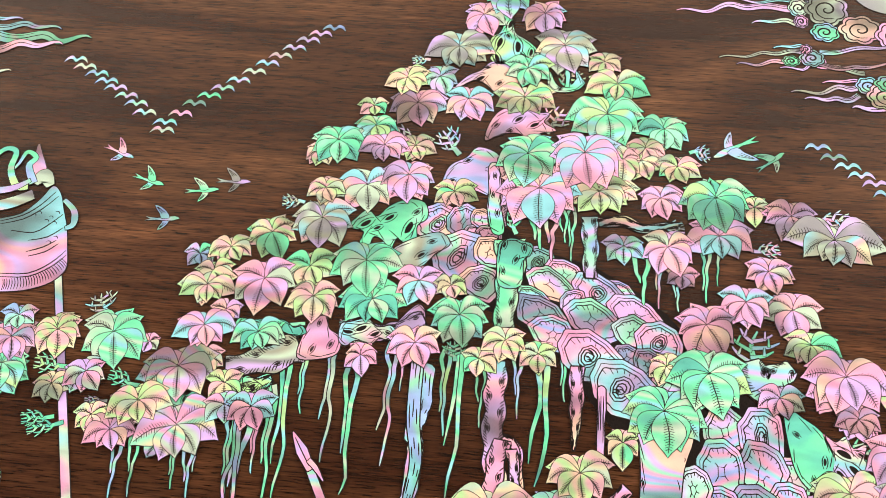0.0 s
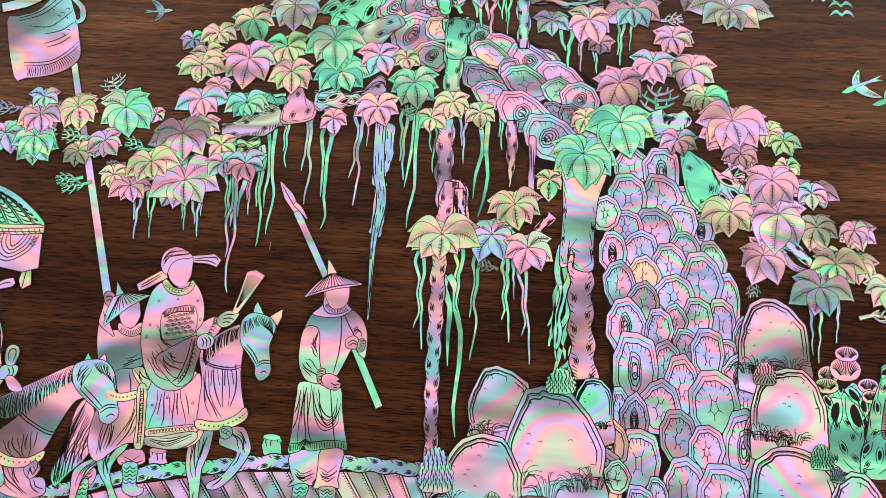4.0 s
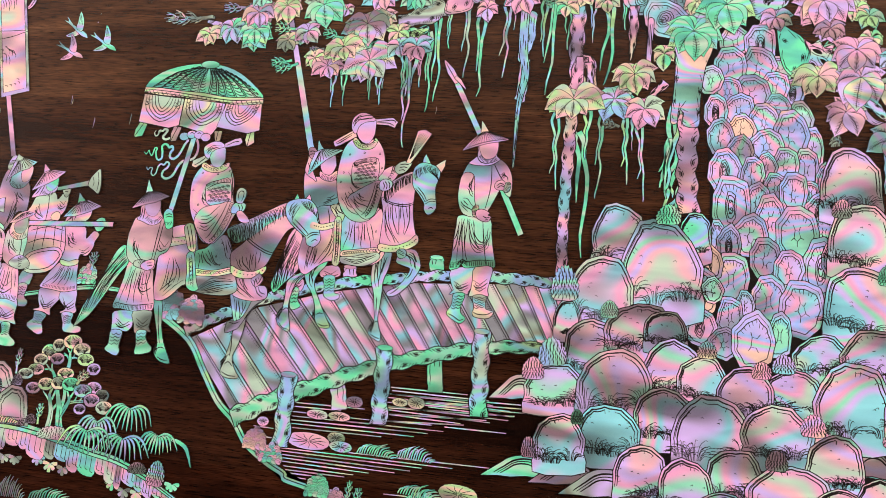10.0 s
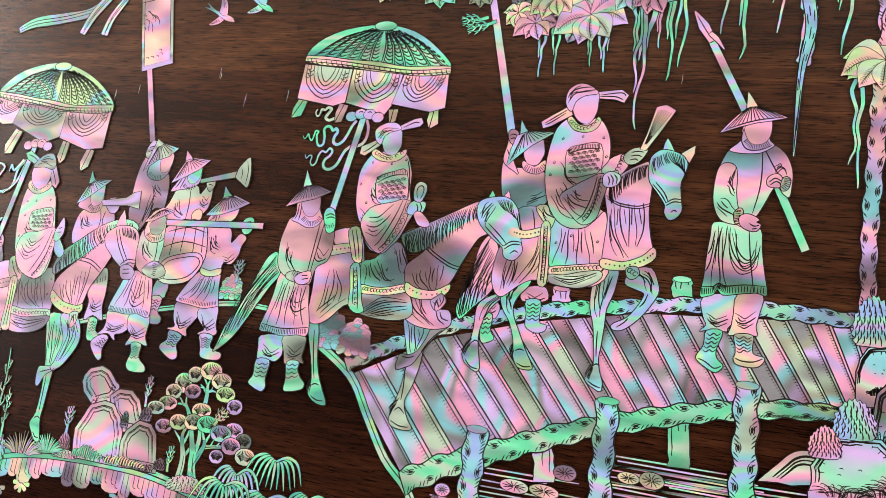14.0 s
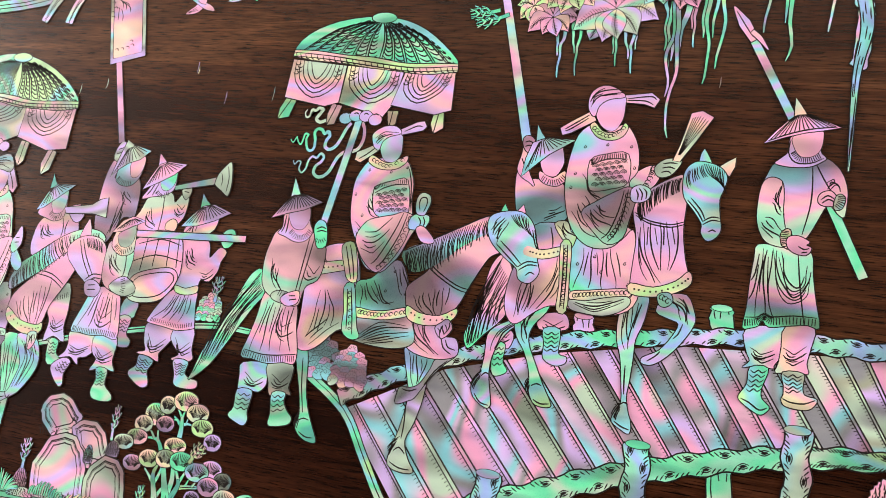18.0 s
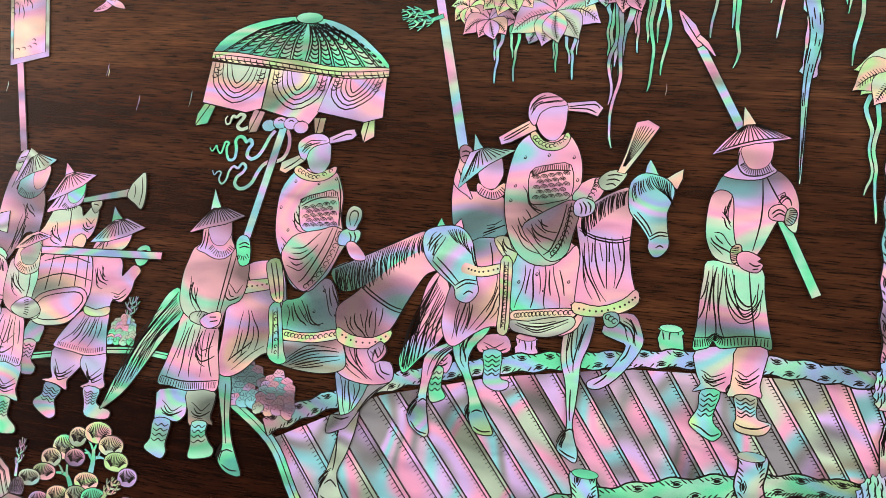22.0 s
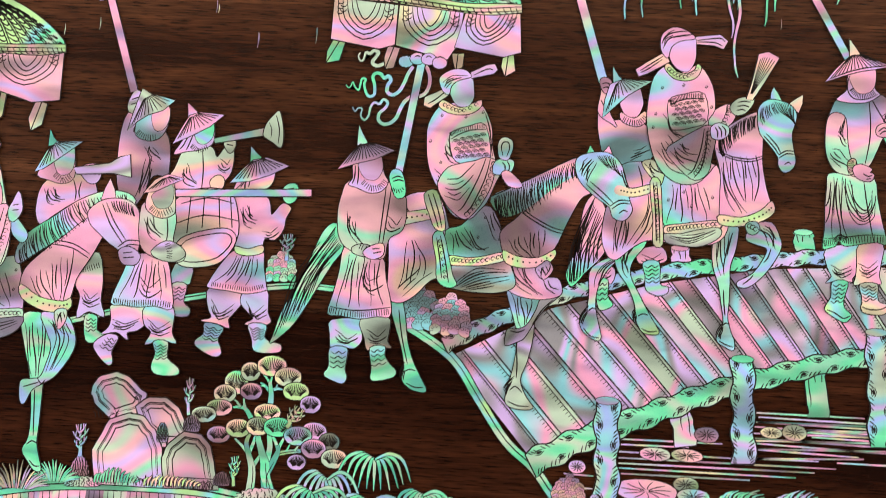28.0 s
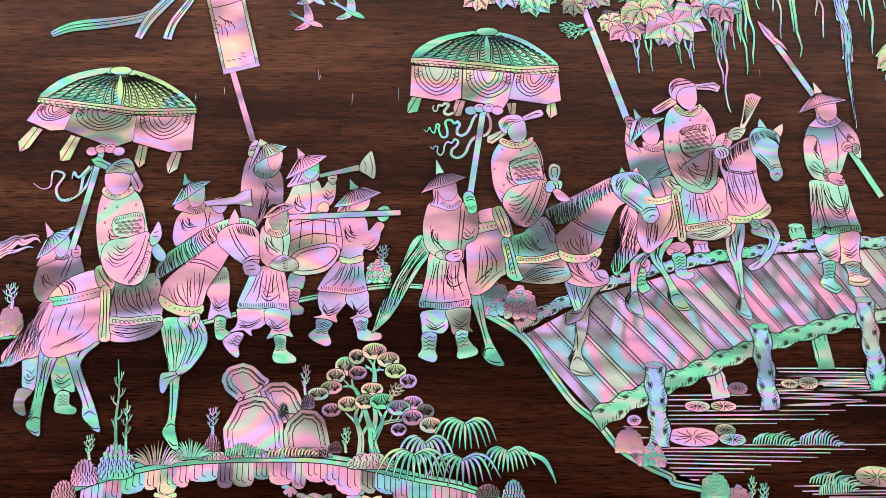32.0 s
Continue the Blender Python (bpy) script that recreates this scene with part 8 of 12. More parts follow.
f.add("p", [(-0.0911, 1.3202), (-0.0882, 1.3297), (-0.0795, 1.3375), (-0.0706, 1.3432), (-0.0621, 1.346), (-0.059, 1.337), (-0.0587, 1.323), (-0.0584, 1.3091), (-0.055, 1.2922), (-0.0515, 1.2797), (-0.0587, 1.2731), (-0.0715, 1.2693), (-0.0851, 1.2702), (-0.0865, 1.2855), (-0.0867, 1.3029)])
f.folds([(-0.084, 1.3137), (-0.08, 1.2931), (-0.0673, 1.2756)], [(-0.0638, 1.3156), (-0.06, 1.2952), (-0.0656, 1.2757)], 7)
f.folds([(-0.0865, 1.3065), (-0.0836, 1.2893), (-0.0758, 1.2763)], [(-0.0849, 1.3101), (-0.0811, 1.2913), (-0.0716, 1.2751)], 2)
f.cut(*hairs([(-0.0891, 1.326), (-0.0815, 1.3345), (-0.0721, 1.3413), (-0.0633, 1.3445)], [(-0.0854, 1.3136), (-0.0784, 1.3234), (-0.0704, 1.3308), (-0.0623, 1.3361)], 36, -0.06), w=0.00045)
f.cut([(-0.0903, 1.3195), (-0.0807, 1.3147), (-0.0669, 1.3132), (-0.0579, 1.3161)], [(-0.0893, 1.3175), (-0.0805, 1.313), (-0.0667, 1.3115), (-0.0576, 1.3144)])
f.add("y", [(-0.0866, 1.2731), (-0.0719, 1.272), (-0.0585, 1.2775), (-0.0514, 1.2844), (-0.0493, 1.2772), (-0.0577, 1.2705), (-0.0711, 1.2663), (-0.0854, 1.2667)])
f.dots([(-0.0844, 1.2699), (-0.0715, 1.2693), (-0.0581, 1.2742), (-0.0509, 1.2804)], 12)
f.add("b", [(-0.0685, 1.2669), (-0.0655, 1.2693), (-0.0608, 1.2692), (-0.059, 1.2646), (-0.0625, 1.2609), (-0.0666, 1.2617)])
f.trim([(-0.0665, 1.2665), (-0.0637, 1.2654), (-0.0608, 1.2638)], 3, 0.002)
f.add("b", [(-0.0544, 1.3551), (-0.0537, 1.3609), (-0.0521, 1.3646), (-0.0489, 1.3598), (-0.0463, 1.355)], False)
f.add("p", [(-0.0415, 1.3532), (-0.0366, 1.3571), (-0.0322, 1.3599), (-0.0323, 1.3539), (-0.0348, 1.3474)], False)
f.add("b", [(-0.0619, 1.3496), (-0.0564, 1.3553), (-0.0491, 1.3555), (-0.0407, 1.3526), (-0.0361, 1.3466), (-0.0372, 1.3388), (-0.039, 1.3317), (-0.0375, 1.3211), (-0.0359, 1.3123), (-0.0395, 1.3064), (-0.044, 1.3053), (-0.0475, 1.3101), (-0.0478, 1.3156), (-0.0541, 1.3241), (-0.0603, 1.3313), (-0.0624, 1.3403)])
f.cut(*hairs([(-0.0516, 1.3546), (-0.0469, 1.3542), (-0.0421, 1.3532), (-0.0379, 1.3507)], [(-0.0439, 1.3453), (-0.0395, 1.3421), (-0.0365, 1.3382), (-0.0345, 1.3349)], 11), w=0.0004)
f.cut(*hairs([(-0.0604, 1.349), (-0.0579, 1.3506), (-0.0547, 1.3522), (-0.0516, 1.3539)], [(-0.059, 1.337), (-0.0562, 1.3415), (-0.0518, 1.3447), (-0.0474, 1.3464)], 10), w=0.0004)
f.cut([(-0.0582, 1.3301), (-0.0513, 1.323), (-0.0473, 1.3171)], [(-0.0563, 1.3316), (-0.0495, 1.3245), (-0.0462, 1.3186)], [(-0.0473, 1.3171), (-0.0424, 1.3203), (-0.0371, 1.3201)], [(-0.0471, 1.315), (-0.0421, 1.3182), (-0.0369, 1.318)], [(-0.0433, 1.3106), (-0.0408, 1.3122), (-0.0387, 1.311)])
f.finish("first_horse", "plain mother-of-pearl shape of a walking horse in rich harness", "inlay horse")

f = figure(0.0058)
f.add("p", [(-0.1282, 1.3862), (-0.141, 1.378), (-0.148, 1.373), (-0.1458, 1.3683), (-0.1399, 1.3705), (-0.1247, 1.3797)], False)
f.cut([(-0.1447, 1.371), (-0.1399, 1.3735), (-0.13, 1.3809)], [(-0.1449, 1.3724), (-0.1389, 1.3766), (-0.1296, 1.3832)])
f.add("p", [(-0.1092, 1.3978), (-0.0903, 1.4003), (-0.0848, 1.3961), (-0.0876, 1.3904), (-0.0942, 1.3926), (-0.1086, 1.3933)], False)
f.cut([(-0.106, 1.3957), (-0.0907, 1.398), (-0.0869, 1.3956)], [(-0.1059, 1.3946), (-0.0945, 1.3948), (-0.0886, 1.3925)])
f.add("f", [(-0.0976, 1.3382), (-0.0918, 1.3466), (-0.0819, 1.3513), (-0.0777, 1.3448), (-0.0809, 1.3374), (-0.0866, 1.3341), (-0.0943, 1.3342)])
f.trim([(-0.0824, 1.3495), (-0.0831, 1.3444), (-0.0862, 1.3363)], 7, 0.0020)
f.add("p", [(-0.0817, 1.3495), (-0.0756, 1.3557), (-0.0661, 1.3564), (-0.0662, 1.3521), (-0.0715, 1.3453), (-0.0783, 1.344)])
f.cut([(-0.0766, 1.3528), (-0.0719, 1.3538), (-0.0678, 1.3534)], [(-0.0769, 1.3499), (-0.0722, 1.3509), (-0.0687, 1.3498)], [(-0.0772, 1.347), (-0.0733, 1.348), (-0.071, 1.3467)])
f.add("f", [(-0.1265, 1.3766), (-0.1348, 1.3686), (-0.1382, 1.352), (-0.1385, 1.3342), (-0.1342, 1.3149), (-0.1272, 1.3019), (-0.1169, 1.2944), (-0.1049, 1.2941), (-0.0974, 1.2998), (-0.0936, 1.3129), (-0.0927, 1.3271), (-0.0969, 1.3383), (-0.0924, 1.3466), (-0.0935, 1.3603), (-0.0981, 1.3709), (-0.1051, 1.3779), (-0.113, 1.3729), (-0.1201, 1.3725)])
f.studs([(-0.1346, 1.3324), (-0.1214, 1.3211), (-0.1331, 1.342), (-0.1293, 1.3608), (-0.1145, 1.3632), (-0.0988, 1.3628), (-0.0948, 1.3485), (-0.1011, 1.3122), (-0.114, 1.3039)])
f.folds([(-0.1315, 1.3166), (-0.1226, 1.3045), (-0.11, 1.3007)], [(-0.1245, 1.3274), (-0.1185, 1.3206), (-0.1085, 1.3201)], 4)
f.folds([(-0.1281, 1.3424), (-0.1234, 1.3347), (-0.1169, 1.3294)], [(-0.1213, 1.3302), (-0.1171, 1.3258), (-0.112, 1.3248)], 3)
f.add("f", [(-0.1243, 1.3515), (-0.1136, 1.3567), (-0.0999, 1.3576), (-0.0974, 1.339), (-0.1076, 1.3338), (-0.1179, 1.3315), (-0.1226, 1.3341)])
f.brocade([(-0.1226, 1.3494), (-0.1002, 1.3547), (-0.0979, 1.3375), (-0.1211, 1.3334)], 4, 4)
f.hatch([(-0.1235, 1.3508), (-0.1134, 1.3552), (-0.1001, 1.3565)], 24, 0.0034)
f.cut([(-0.1236, 1.3486), (-0.1131, 1.3534), (-0.0994, 1.3544)])
f.add("f", [(-0.1246, 1.3158), (-0.1168, 1.3237), (-0.1055, 1.3311), (-0.0973, 1.3354), (-0.0915, 1.3337), (-0.0907, 1.328), (-0.0931, 1.3143), (-0.0956, 1.3021), (-0.1042, 1.2967), (-0.1139, 1.3032)])
f.folds([(-0.1221, 1.316), (-0.1145, 1.3074), (-0.1047, 1.3026)], [(-0.1146, 1.3231), (-0.1104, 1.3185), (-0.1019, 1.3178)], 5)
f.cut([(-0.099, 1.3331), (-0.1007, 1.3193), (-0.105, 1.3047), (-0.1093, 1.3001)], [(-0.0964, 1.334), (-0.0972, 1.3196), (-0.1002, 1.3052), (-0.1048, 1.2984)])
f.trim([(-0.0959, 1.3305), (-0.0966, 1.3197), (-0.0993, 1.3088), (-0.1037, 1.3006)], 11, 0.0022)
f.add("b", [(-0.0943, 1.3342), (-0.0892, 1.3375), (-0.0826, 1.3351), (-0.0826, 1.3294), (-0.0877, 1.3261), (-0.0934, 1.3271)])
f.cut([(-0.0868, 1.3355), (-0.0844, 1.3328), (-0.0845, 1.3285)], [(-0.0896, 1.3353), (-0.0871, 1.3319), (-0.0872, 1.3276)], [(-0.0915, 1.3344), (-0.0897, 1.331), (-0.0899, 1.3274)])
f.add("y", [(-0.1277, 1.375), (-0.1252, 1.3782), (-0.1194, 1.3725), (-0.1128, 1.3715), (-0.1074, 1.374), (-0.1052, 1.3786), (-0.1027, 1.3758), (-0.1054, 1.3697), (-0.1121, 1.3667), (-0.1213, 1.368)])
f.trim([(-0.1254, 1.3744), (-0.1198, 1.3703), (-0.1125, 1.3693), (-0.1048, 1.3757)], 9, 0.0016)
f.add("p", [(-0.1249, 1.3909), (-0.1178, 1.3951), (-0.1081, 1.3979), (-0.1067, 1.3901), (-0.107, 1.3815), (-0.1109, 1.3738), (-0.1166, 1.3735), (-0.1224, 1.3783), (-0.1256, 1.3856)], rim=0.0004)
f.add("p", [(-0.1313, 1.3898), (-0.1309, 1.3974), (-0.1272, 1.4022), (-0.1209, 1.4044), (-0.1134, 1.4021), (-0.1076, 1.3971), (-0.1175, 1.3951), (-0.124, 1.3902), (-0.1259, 1.3826), (-0.1291, 1.3847)])
f.folds([(-0.1297, 1.3888), (-0.1256, 1.3962), (-0.1101, 1.3993)], [(-0.1305, 1.3944), (-0.1249, 1.4015), (-0.1153, 1.4028)], 4)
f.cut([(-0.1292, 1.3907), (-0.1243, 1.397), (-0.1088, 1.4001)])
f.finish("first_rider", "plain mother-of-pearl shape of a robed rider with a winged cap", "inlay figure")
fan = Sheet(0.0062)
fan.plate([(-0.0707, 1.3554), (-0.0673, 1.3668), (-0.063, 1.3877), (-0.0564, 1.3895), (-0.0491, 1.3856), (-0.0581, 1.3692), (-0.0666, 1.3549)])
for q in [(-0.0614, 1.3863), (-0.0598, 1.3872), (-0.0582, 1.3876), (-0.0565, 1.3877), (-0.0547, 1.3871), (-0.0529, 1.3861), (-0.0511, 1.3851)]:
    fan.line([V2((-0.0688, 1.3562)).lerp(V2(q), 0.1), V2((-0.0688, 1.3562)).lerp(V2(q), 0.94)], 0.0004, smooth=False)
tagged(fan.done("inlaid_fan", "p"), "pale pleated mother-of-pearl fan", "inlay fan")

# the second horse, its rider and the parasol bearer
f = figure(0.0046)
f.add("g", [(-0.3517, 1.2532), (-0.3595, 1.2493), (-0.3653, 1.237), (-0.3711, 1.2209), (-0.378, 1.2062), (-0.3866, 1.1891), (-0.391, 1.1733), (-0.3929, 1.167), (-0.3792, 1.1794), (-0.3698, 1.1943), (-0.362, 1.209), (-0.3529, 1.2253), (-0.3461, 1.2368)])
f.cut(*hairs([(-0.3522, 1.2516), (-0.3526, 1.2461), (-0.3496, 1.2407), (-0.3471, 1.2375)], [(-0.3913, 1.171), (-0.3841, 1.181), (-0.3746, 1.1891), (-0.3653, 1.2047)], 12), w=0.0005)
f.cut(*hairs([(-0.362, 1.2412), (-0.3644, 1.2332), (-0.3583, 1.2262), (-0.3539, 1.226)], [(-0.3876, 1.1775), (-0.385, 1.1847), (-0.3772, 1.1888), (-0.3692, 1.1989)], 6), w=0.0005)
f.add("g", [(-0.3125, 1.2054), (-0.3036, 1.2029), (-0.3, 1.1923), (-0.2973, 1.1745), (-0.2927, 1.1608), (-0.2871, 1.1503), (-0.2821, 1.1405), (-0.2906, 1.1405), (-0.2972, 1.1445), (-0.3, 1.1497), (-0.2982, 1.1564), (-0.3013, 1.1703), (-0.3073, 1.1877)])
f.cut([(-0.2982, 1.1528), (-0.2946, 1.1548), (-0.2904, 1.154)], [(-0.2965, 1.1453), (-0.2903, 1.1427), (-0.2847, 1.1429)], [(-0.3044, 1.1954), (-0.3013, 1.1776), (-0.2962, 1.1585)])
f.cut(*hairs([(-0.2982, 1.16), (-0.2981, 1.1557), (-0.2974, 1.153)], [(-0.3017, 1.1502), (-0.3004, 1.1482), (-0.2978, 1.1472)], 5), w=0.0005)
f.add("d", [(-0.2213, 1.2038), (-0.2117, 1.2063), (-0.2105, 1.1844), (-0.2139, 1.1651), (-0.2181, 1.1523), (-0.2137, 1.141), (-0.2084, 1.1335), (-0.2177, 1.1321), (-0.2269, 1.1353), (-0.2266, 1.1456), (-0.2235, 1.1579), (-0.2211, 1.1771)])
f.cut([(-0.222, 1.1771), (-0.2206, 1.1627), (-0.2208, 1.1532)], [(-0.2248, 1.1447), (-0.221, 1.1475), (-0.2164, 1.1438)], [(-0.2259, 1.1372), (-0.2186, 1.1344), (-0.2112, 1.1344)])
f.cut(*hairs([(-0.2217, 1.1551), (-0.2232, 1.1513), (-0.2242, 1.1485)], [(-0.2294, 1.1465), (-0.2285, 1.1437), (-0.2267, 1.1409)], 5), w=0.0005)
f.add("b", [(-0.2303, 1.216), (-0.2163, 1.2114), (-0.2081, 1.2082), (-0.2082, 1.2005), (-0.2126, 1.1915), (-0.2207, 1.1861), (-0.2247, 1.1947)])
f.folds([(-0.2271, 1.2114), (-0.2232, 1.1991), (-0.2189, 1.1885)], [(-0.2133, 1.2075), (-0.2134, 1.1998), (-0.2156, 1.191)], 4)
f.add("d", [(-0.1931, 1.2123), (-0.2008, 1.205), (-0.2081, 1.1956), (-0.2144, 1.1849), (-0.2173, 1.1803), (-0.2208, 1.1784), (-0.2293, 1.1751), (-0.2293, 1.1828), (-0.2277, 1.1865), (-0.2209, 1.1868), (-0.2147, 1.1905), (-0.2091, 1.201), (-0.2059, 1.2085)])
f.cut([(-0.2267, 1.1853), (-0.2212, 1.1846), (-0.2163, 1.1867)], [(-0.1983, 1.2081), (-0.2059, 1.2001), (-0.2116, 1.1902)])
f.add("p", [(-0.2359, 1.2369), (-0.2223, 1.2349), (-0.2113, 1.2298), (-0.2041, 1.2236), (-0.1958, 1.2232), (-0.1925, 1.2173), (-0.1937, 1.2115), (-0.2044, 1.2084), (-0.2158, 1.2086), (-0.2263, 1.2115), (-0.234, 1.2191)])
f.folds([(-0.2314, 1.2302), (-0.2272, 1.2199), (-0.2125, 1.2112)], [(-0.2204, 1.233), (-0.2152, 1.2215), (-0.2034, 1.2109)], 5)
f.cut([(-0.2054, 1.222), (-0.2028, 1.216), (-0.1969, 1.2125)], [(-0.2023, 1.2217), (-0.1999, 1.217), (-0.1944, 1.2156)])
f.add("p", [(-0.3066, 1.2733), (-0.291, 1.2787), (-0.2792, 1.2738), (-0.2707, 1.2439), (-0.2692, 1.2249), (-0.2837, 1.2172), (-0.2937, 1.2064), (-0.3031, 1.2007), (-0.3109, 1.2019), (-0.3133, 1.209), (-0.3133, 1.224), (-0.3141, 1.2389), (-0.3146, 1.256)])
f.folds([(-0.306, 1.21), (-0.3028, 1.2252), (-0.3011, 1.2442)], [(-0.2891, 1.2195), (-0.2886, 1.2325), (-0.2962, 1.2447)], 4)
f.folds([(-0.3024, 1.2049), (-0.2923, 1.2154), (-0.2818, 1.2233)], [(-0.306, 1.21), (-0.299, 1.2175), (-0.2923, 1.2246)], 2)
f.add("y", [(-0.3061, 1.2634), (-0.2885, 1.2667), (-0.2855, 1.2602), (-0.3051, 1.2551)], False)
f.dots([(-0.3036, 1.2598), (-0.2956, 1.2614), (-0.2878, 1.2634)], 5)
f.cut([(-0.3061, 1.2711), (-0.3036, 1.2675), (-0.3012, 1.2639)])
f.add("d", [(-0.2705, 1.2276), (-0.2486, 1.2296), (-0.232, 1.233), (-0.2249, 1.2202), (-0.2276, 1.2142), (-0.2394, 1.2109), (-0.2559, 1.2109), (-0.2682, 1.2126), (-0.2718, 1.2143), (-0.2676, 1.2214)])
f.folds([(-0.2679, 1.2148), (-0.2524, 1.2269), (-0.2317, 1.2273)], [(-0.2592, 1.2115), (-0.244, 1.2142), (-0.2279, 1.2198)], 6)
f.add("f", [(-0.2748, 1.2524), (-0.2643, 1.2565), (-0.2544, 1.2673), (-0.2447, 1.2705), (-0.2362, 1.2552), (-0.2327, 1.2366), (-0.2477, 1.2333), (-0.267, 1.234), (-0.2727, 1.2381)])
f.folds([(-0.2721, 1.2512), (-0.2691, 1.2441), (-0.2682, 1.236)], [(-0.2603, 1.2562), (-0.2492, 1.2408), (-0.238, 1.244)], 5)
f.folds([(-0.2495, 1.2667), (-0.2439, 1.2543), (-0.2387, 1.2475)], [(-0.2425, 1.2674), (-0.2385, 1.2586), (-0.236, 1.2497)], 2)
f.studs([(-0.248, 1.2631), (-0.2524, 1.2489), (-0.2581, 1.2453), (-0.2373, 1.2484)])
f.add("y", [(-0.2712, 1.2349), (-0.2598, 1.2341), (-0.2482, 1.2355), (-0.2332, 1.2394), (-0.2315, 1.2345), (-0.247, 1.2298), (-0.2611, 1.2288), (-0.2708, 1.2291)])
f.trim([(-0.2691, 1.2322), (-0.2593, 1.2316), (-0.2476, 1.2326), (-0.2334, 1.2365)], 13, 0.0017)
f.add("g", [(-0.2837, 1.248), (-0.2771, 1.2514), (-0.2716, 1.2327), (-0.2684, 1.2213), (-0.2655, 1.2151), (-0.2715, 1.2129), (-0.279, 1.2178), (-0.2803, 1.2316)])
f.cut([(-0.2811, 1.2472), (-0.2779, 1.2319), (-0.2761, 1.2193)], [(-0.2785, 1.2486), (-0.2743, 1.2324), (-0.271, 1.2162)])
f.trim([(-0.2792, 1.2459), (-0.2759, 1.2322), (-0.2735, 1.2185)], 7, 0.0012)
f.add("y", [(-0.2915, 1.2771), (-0.2831, 1.2802), (-0.2776, 1.2656), (-0.2758, 1.253), (-0.2825, 1.2538), (-0.2868, 1.2628)])
f.cut([(-0.2887, 1.2774), (-0.284, 1.2649), (-0.2801, 1.2541)], [(-0.2856, 1.2785), (-0.2809, 1.266), (-0.2777, 1.2543)])
f.add("f", [(-0.2364, 1.2478), (-0.2355, 1.2552), (-0.2241, 1.2657), (-0.2172, 1.2785), (-0.204, 1.2909), (-0.19, 1.3026), (-0.1786, 1.3022), (-0.1692, 1.295), (-0.1714, 1.2861), (-0.1804, 1.2815), (-0.1852, 1.2745), (-0.1923, 1.2593), (-0.1988, 1.2442), (-0.2086, 1.2358), (-0.2236, 1.234), (-0.2328, 1.2373)])
f.folds([(-0.231, 1.2484), (-0.2274, 1.2416), (-0.2171, 1.2363)], [(-0.2059, 1.2585), (-0.2069, 1.2475), (-0.2081, 1.2373)], 6)
f.cut([(-0.2302, 1.2817), (-0.221, 1.2697), (-0.2021, 1.2589), (-0.1904, 1.2566)], [(-0.2323, 1.28), (-0.2222, 1.2677), (-0.2025, 1.2567), (-0.1915, 1.2544)], [(-0.1903, 1.3003), (-0.1848, 1.2942), (-0.1787, 1.2897)])
f.add("f", [(-0.2446, 1.278), (-0.2266, 1.2873), (-0.2054, 1.2989), (-0.1886, 1.3079), (-0.181, 1.3078), (-0.1777, 1.3015), (-0.1886, 1.2946), (-0.2016, 1.286), (-0.2135, 1.2752), (-0.2231, 1.2683), (-0.2333, 1.2643), (-0.2403, 1.268)], rim=0.0)
f.cut(*hairs([(-0.2429, 1.2774), (-0.2264, 1.2862), (-0.2052, 1.2978), (-0.1832, 1.3073)], [(-0.2375, 1.2641), (-0.2197, 1.2689), (-0.2002, 1.2849), (-0.1793, 1.3001)], 46, -0.07), w=0.00042)
f.cut(*hairs([(-0.2400, 1.2730), (-0.2240, 1.2800), (-0.2040, 1.2925), (-0.1815, 1.3045)], [(-0.2370, 1.2625), (-0.2190, 1.2670), (-0.1995, 1.2830), (-0.1790, 1.2990)], 26, -0.05), w=0.00045)
f.cut([(-0.2446, 1.278), (-0.2266, 1.2873), (-0.2054, 1.2989), (-0.1886, 1.3079), (-0.181, 1.3078)], w=0.0007)
f.add("y", [(-0.2342, 1.2407), (-0.2242, 1.2369), (-0.2096, 1.2368), (-0.1985, 1.2428), (-0.199, 1.237), (-0.2071, 1.2314), (-0.2205, 1.2294), (-0.2319, 1.2323)])
f.dots([(-0.2311, 1.2368), (-0.222, 1.2335), (-0.2091, 1.234), (-0.2002, 1.2394)], 9)
f.add("p", [(-0.2111, 1.2284), (-0.2073, 1.2324), (-0.2032, 1.2351), (-0.1991, 1.2292), (-0.2054, 1.222)])
f.folds([(-0.2096, 1.2286), (-0.2075, 1.2253), (-0.2055, 1.2227)], [(-0.2021, 1.2331), (-0.2019, 1.2281), (-0.2047, 1.2228)], 4)
f.add("g", [(-0.1799, 1.3079), (-0.1789, 1.3132), (-0.1773, 1.3174), (-0.1743, 1.3129), (-0.1713, 1.308)], False)
f.add("b", [(-0.1703, 1.3088), (-0.1677, 1.3134), (-0.1643, 1.3178), (-0.1624, 1.3132), (-0.1616, 1.3081)], False)
f.add("b", [(-0.1862, 1.3074), (-0.1786, 1.3117), (-0.1654, 1.3129), (-0.157, 1.3071), (-0.1527, 1.298), (-0.149, 1.2815), (-0.1466, 1.2729), (-0.152, 1.2659), (-0.1596, 1.2679), (-0.1622, 1.2748), (-0.1722, 1.2817), (-0.1818, 1.2901), (-0.1862, 1.2985)])
f.cut(*hairs([(-0.1724, 1.3101), (-0.1681, 1.3112), (-0.1636, 1.3109), (-0.1595, 1.3083)], [(-0.1652, 1.3027), (-0.1605, 1.3009), (-0.1563, 1.2977), (-0.1538, 1.2958)], 10), w=0.0004)
f.folds([(-0.184, 1.2987), (-0.182, 1.3048), (-0.1782, 1.3088)], [(-0.178, 1.2898), (-0.1764, 1.298), (-0.1724, 1.3057)], 6)
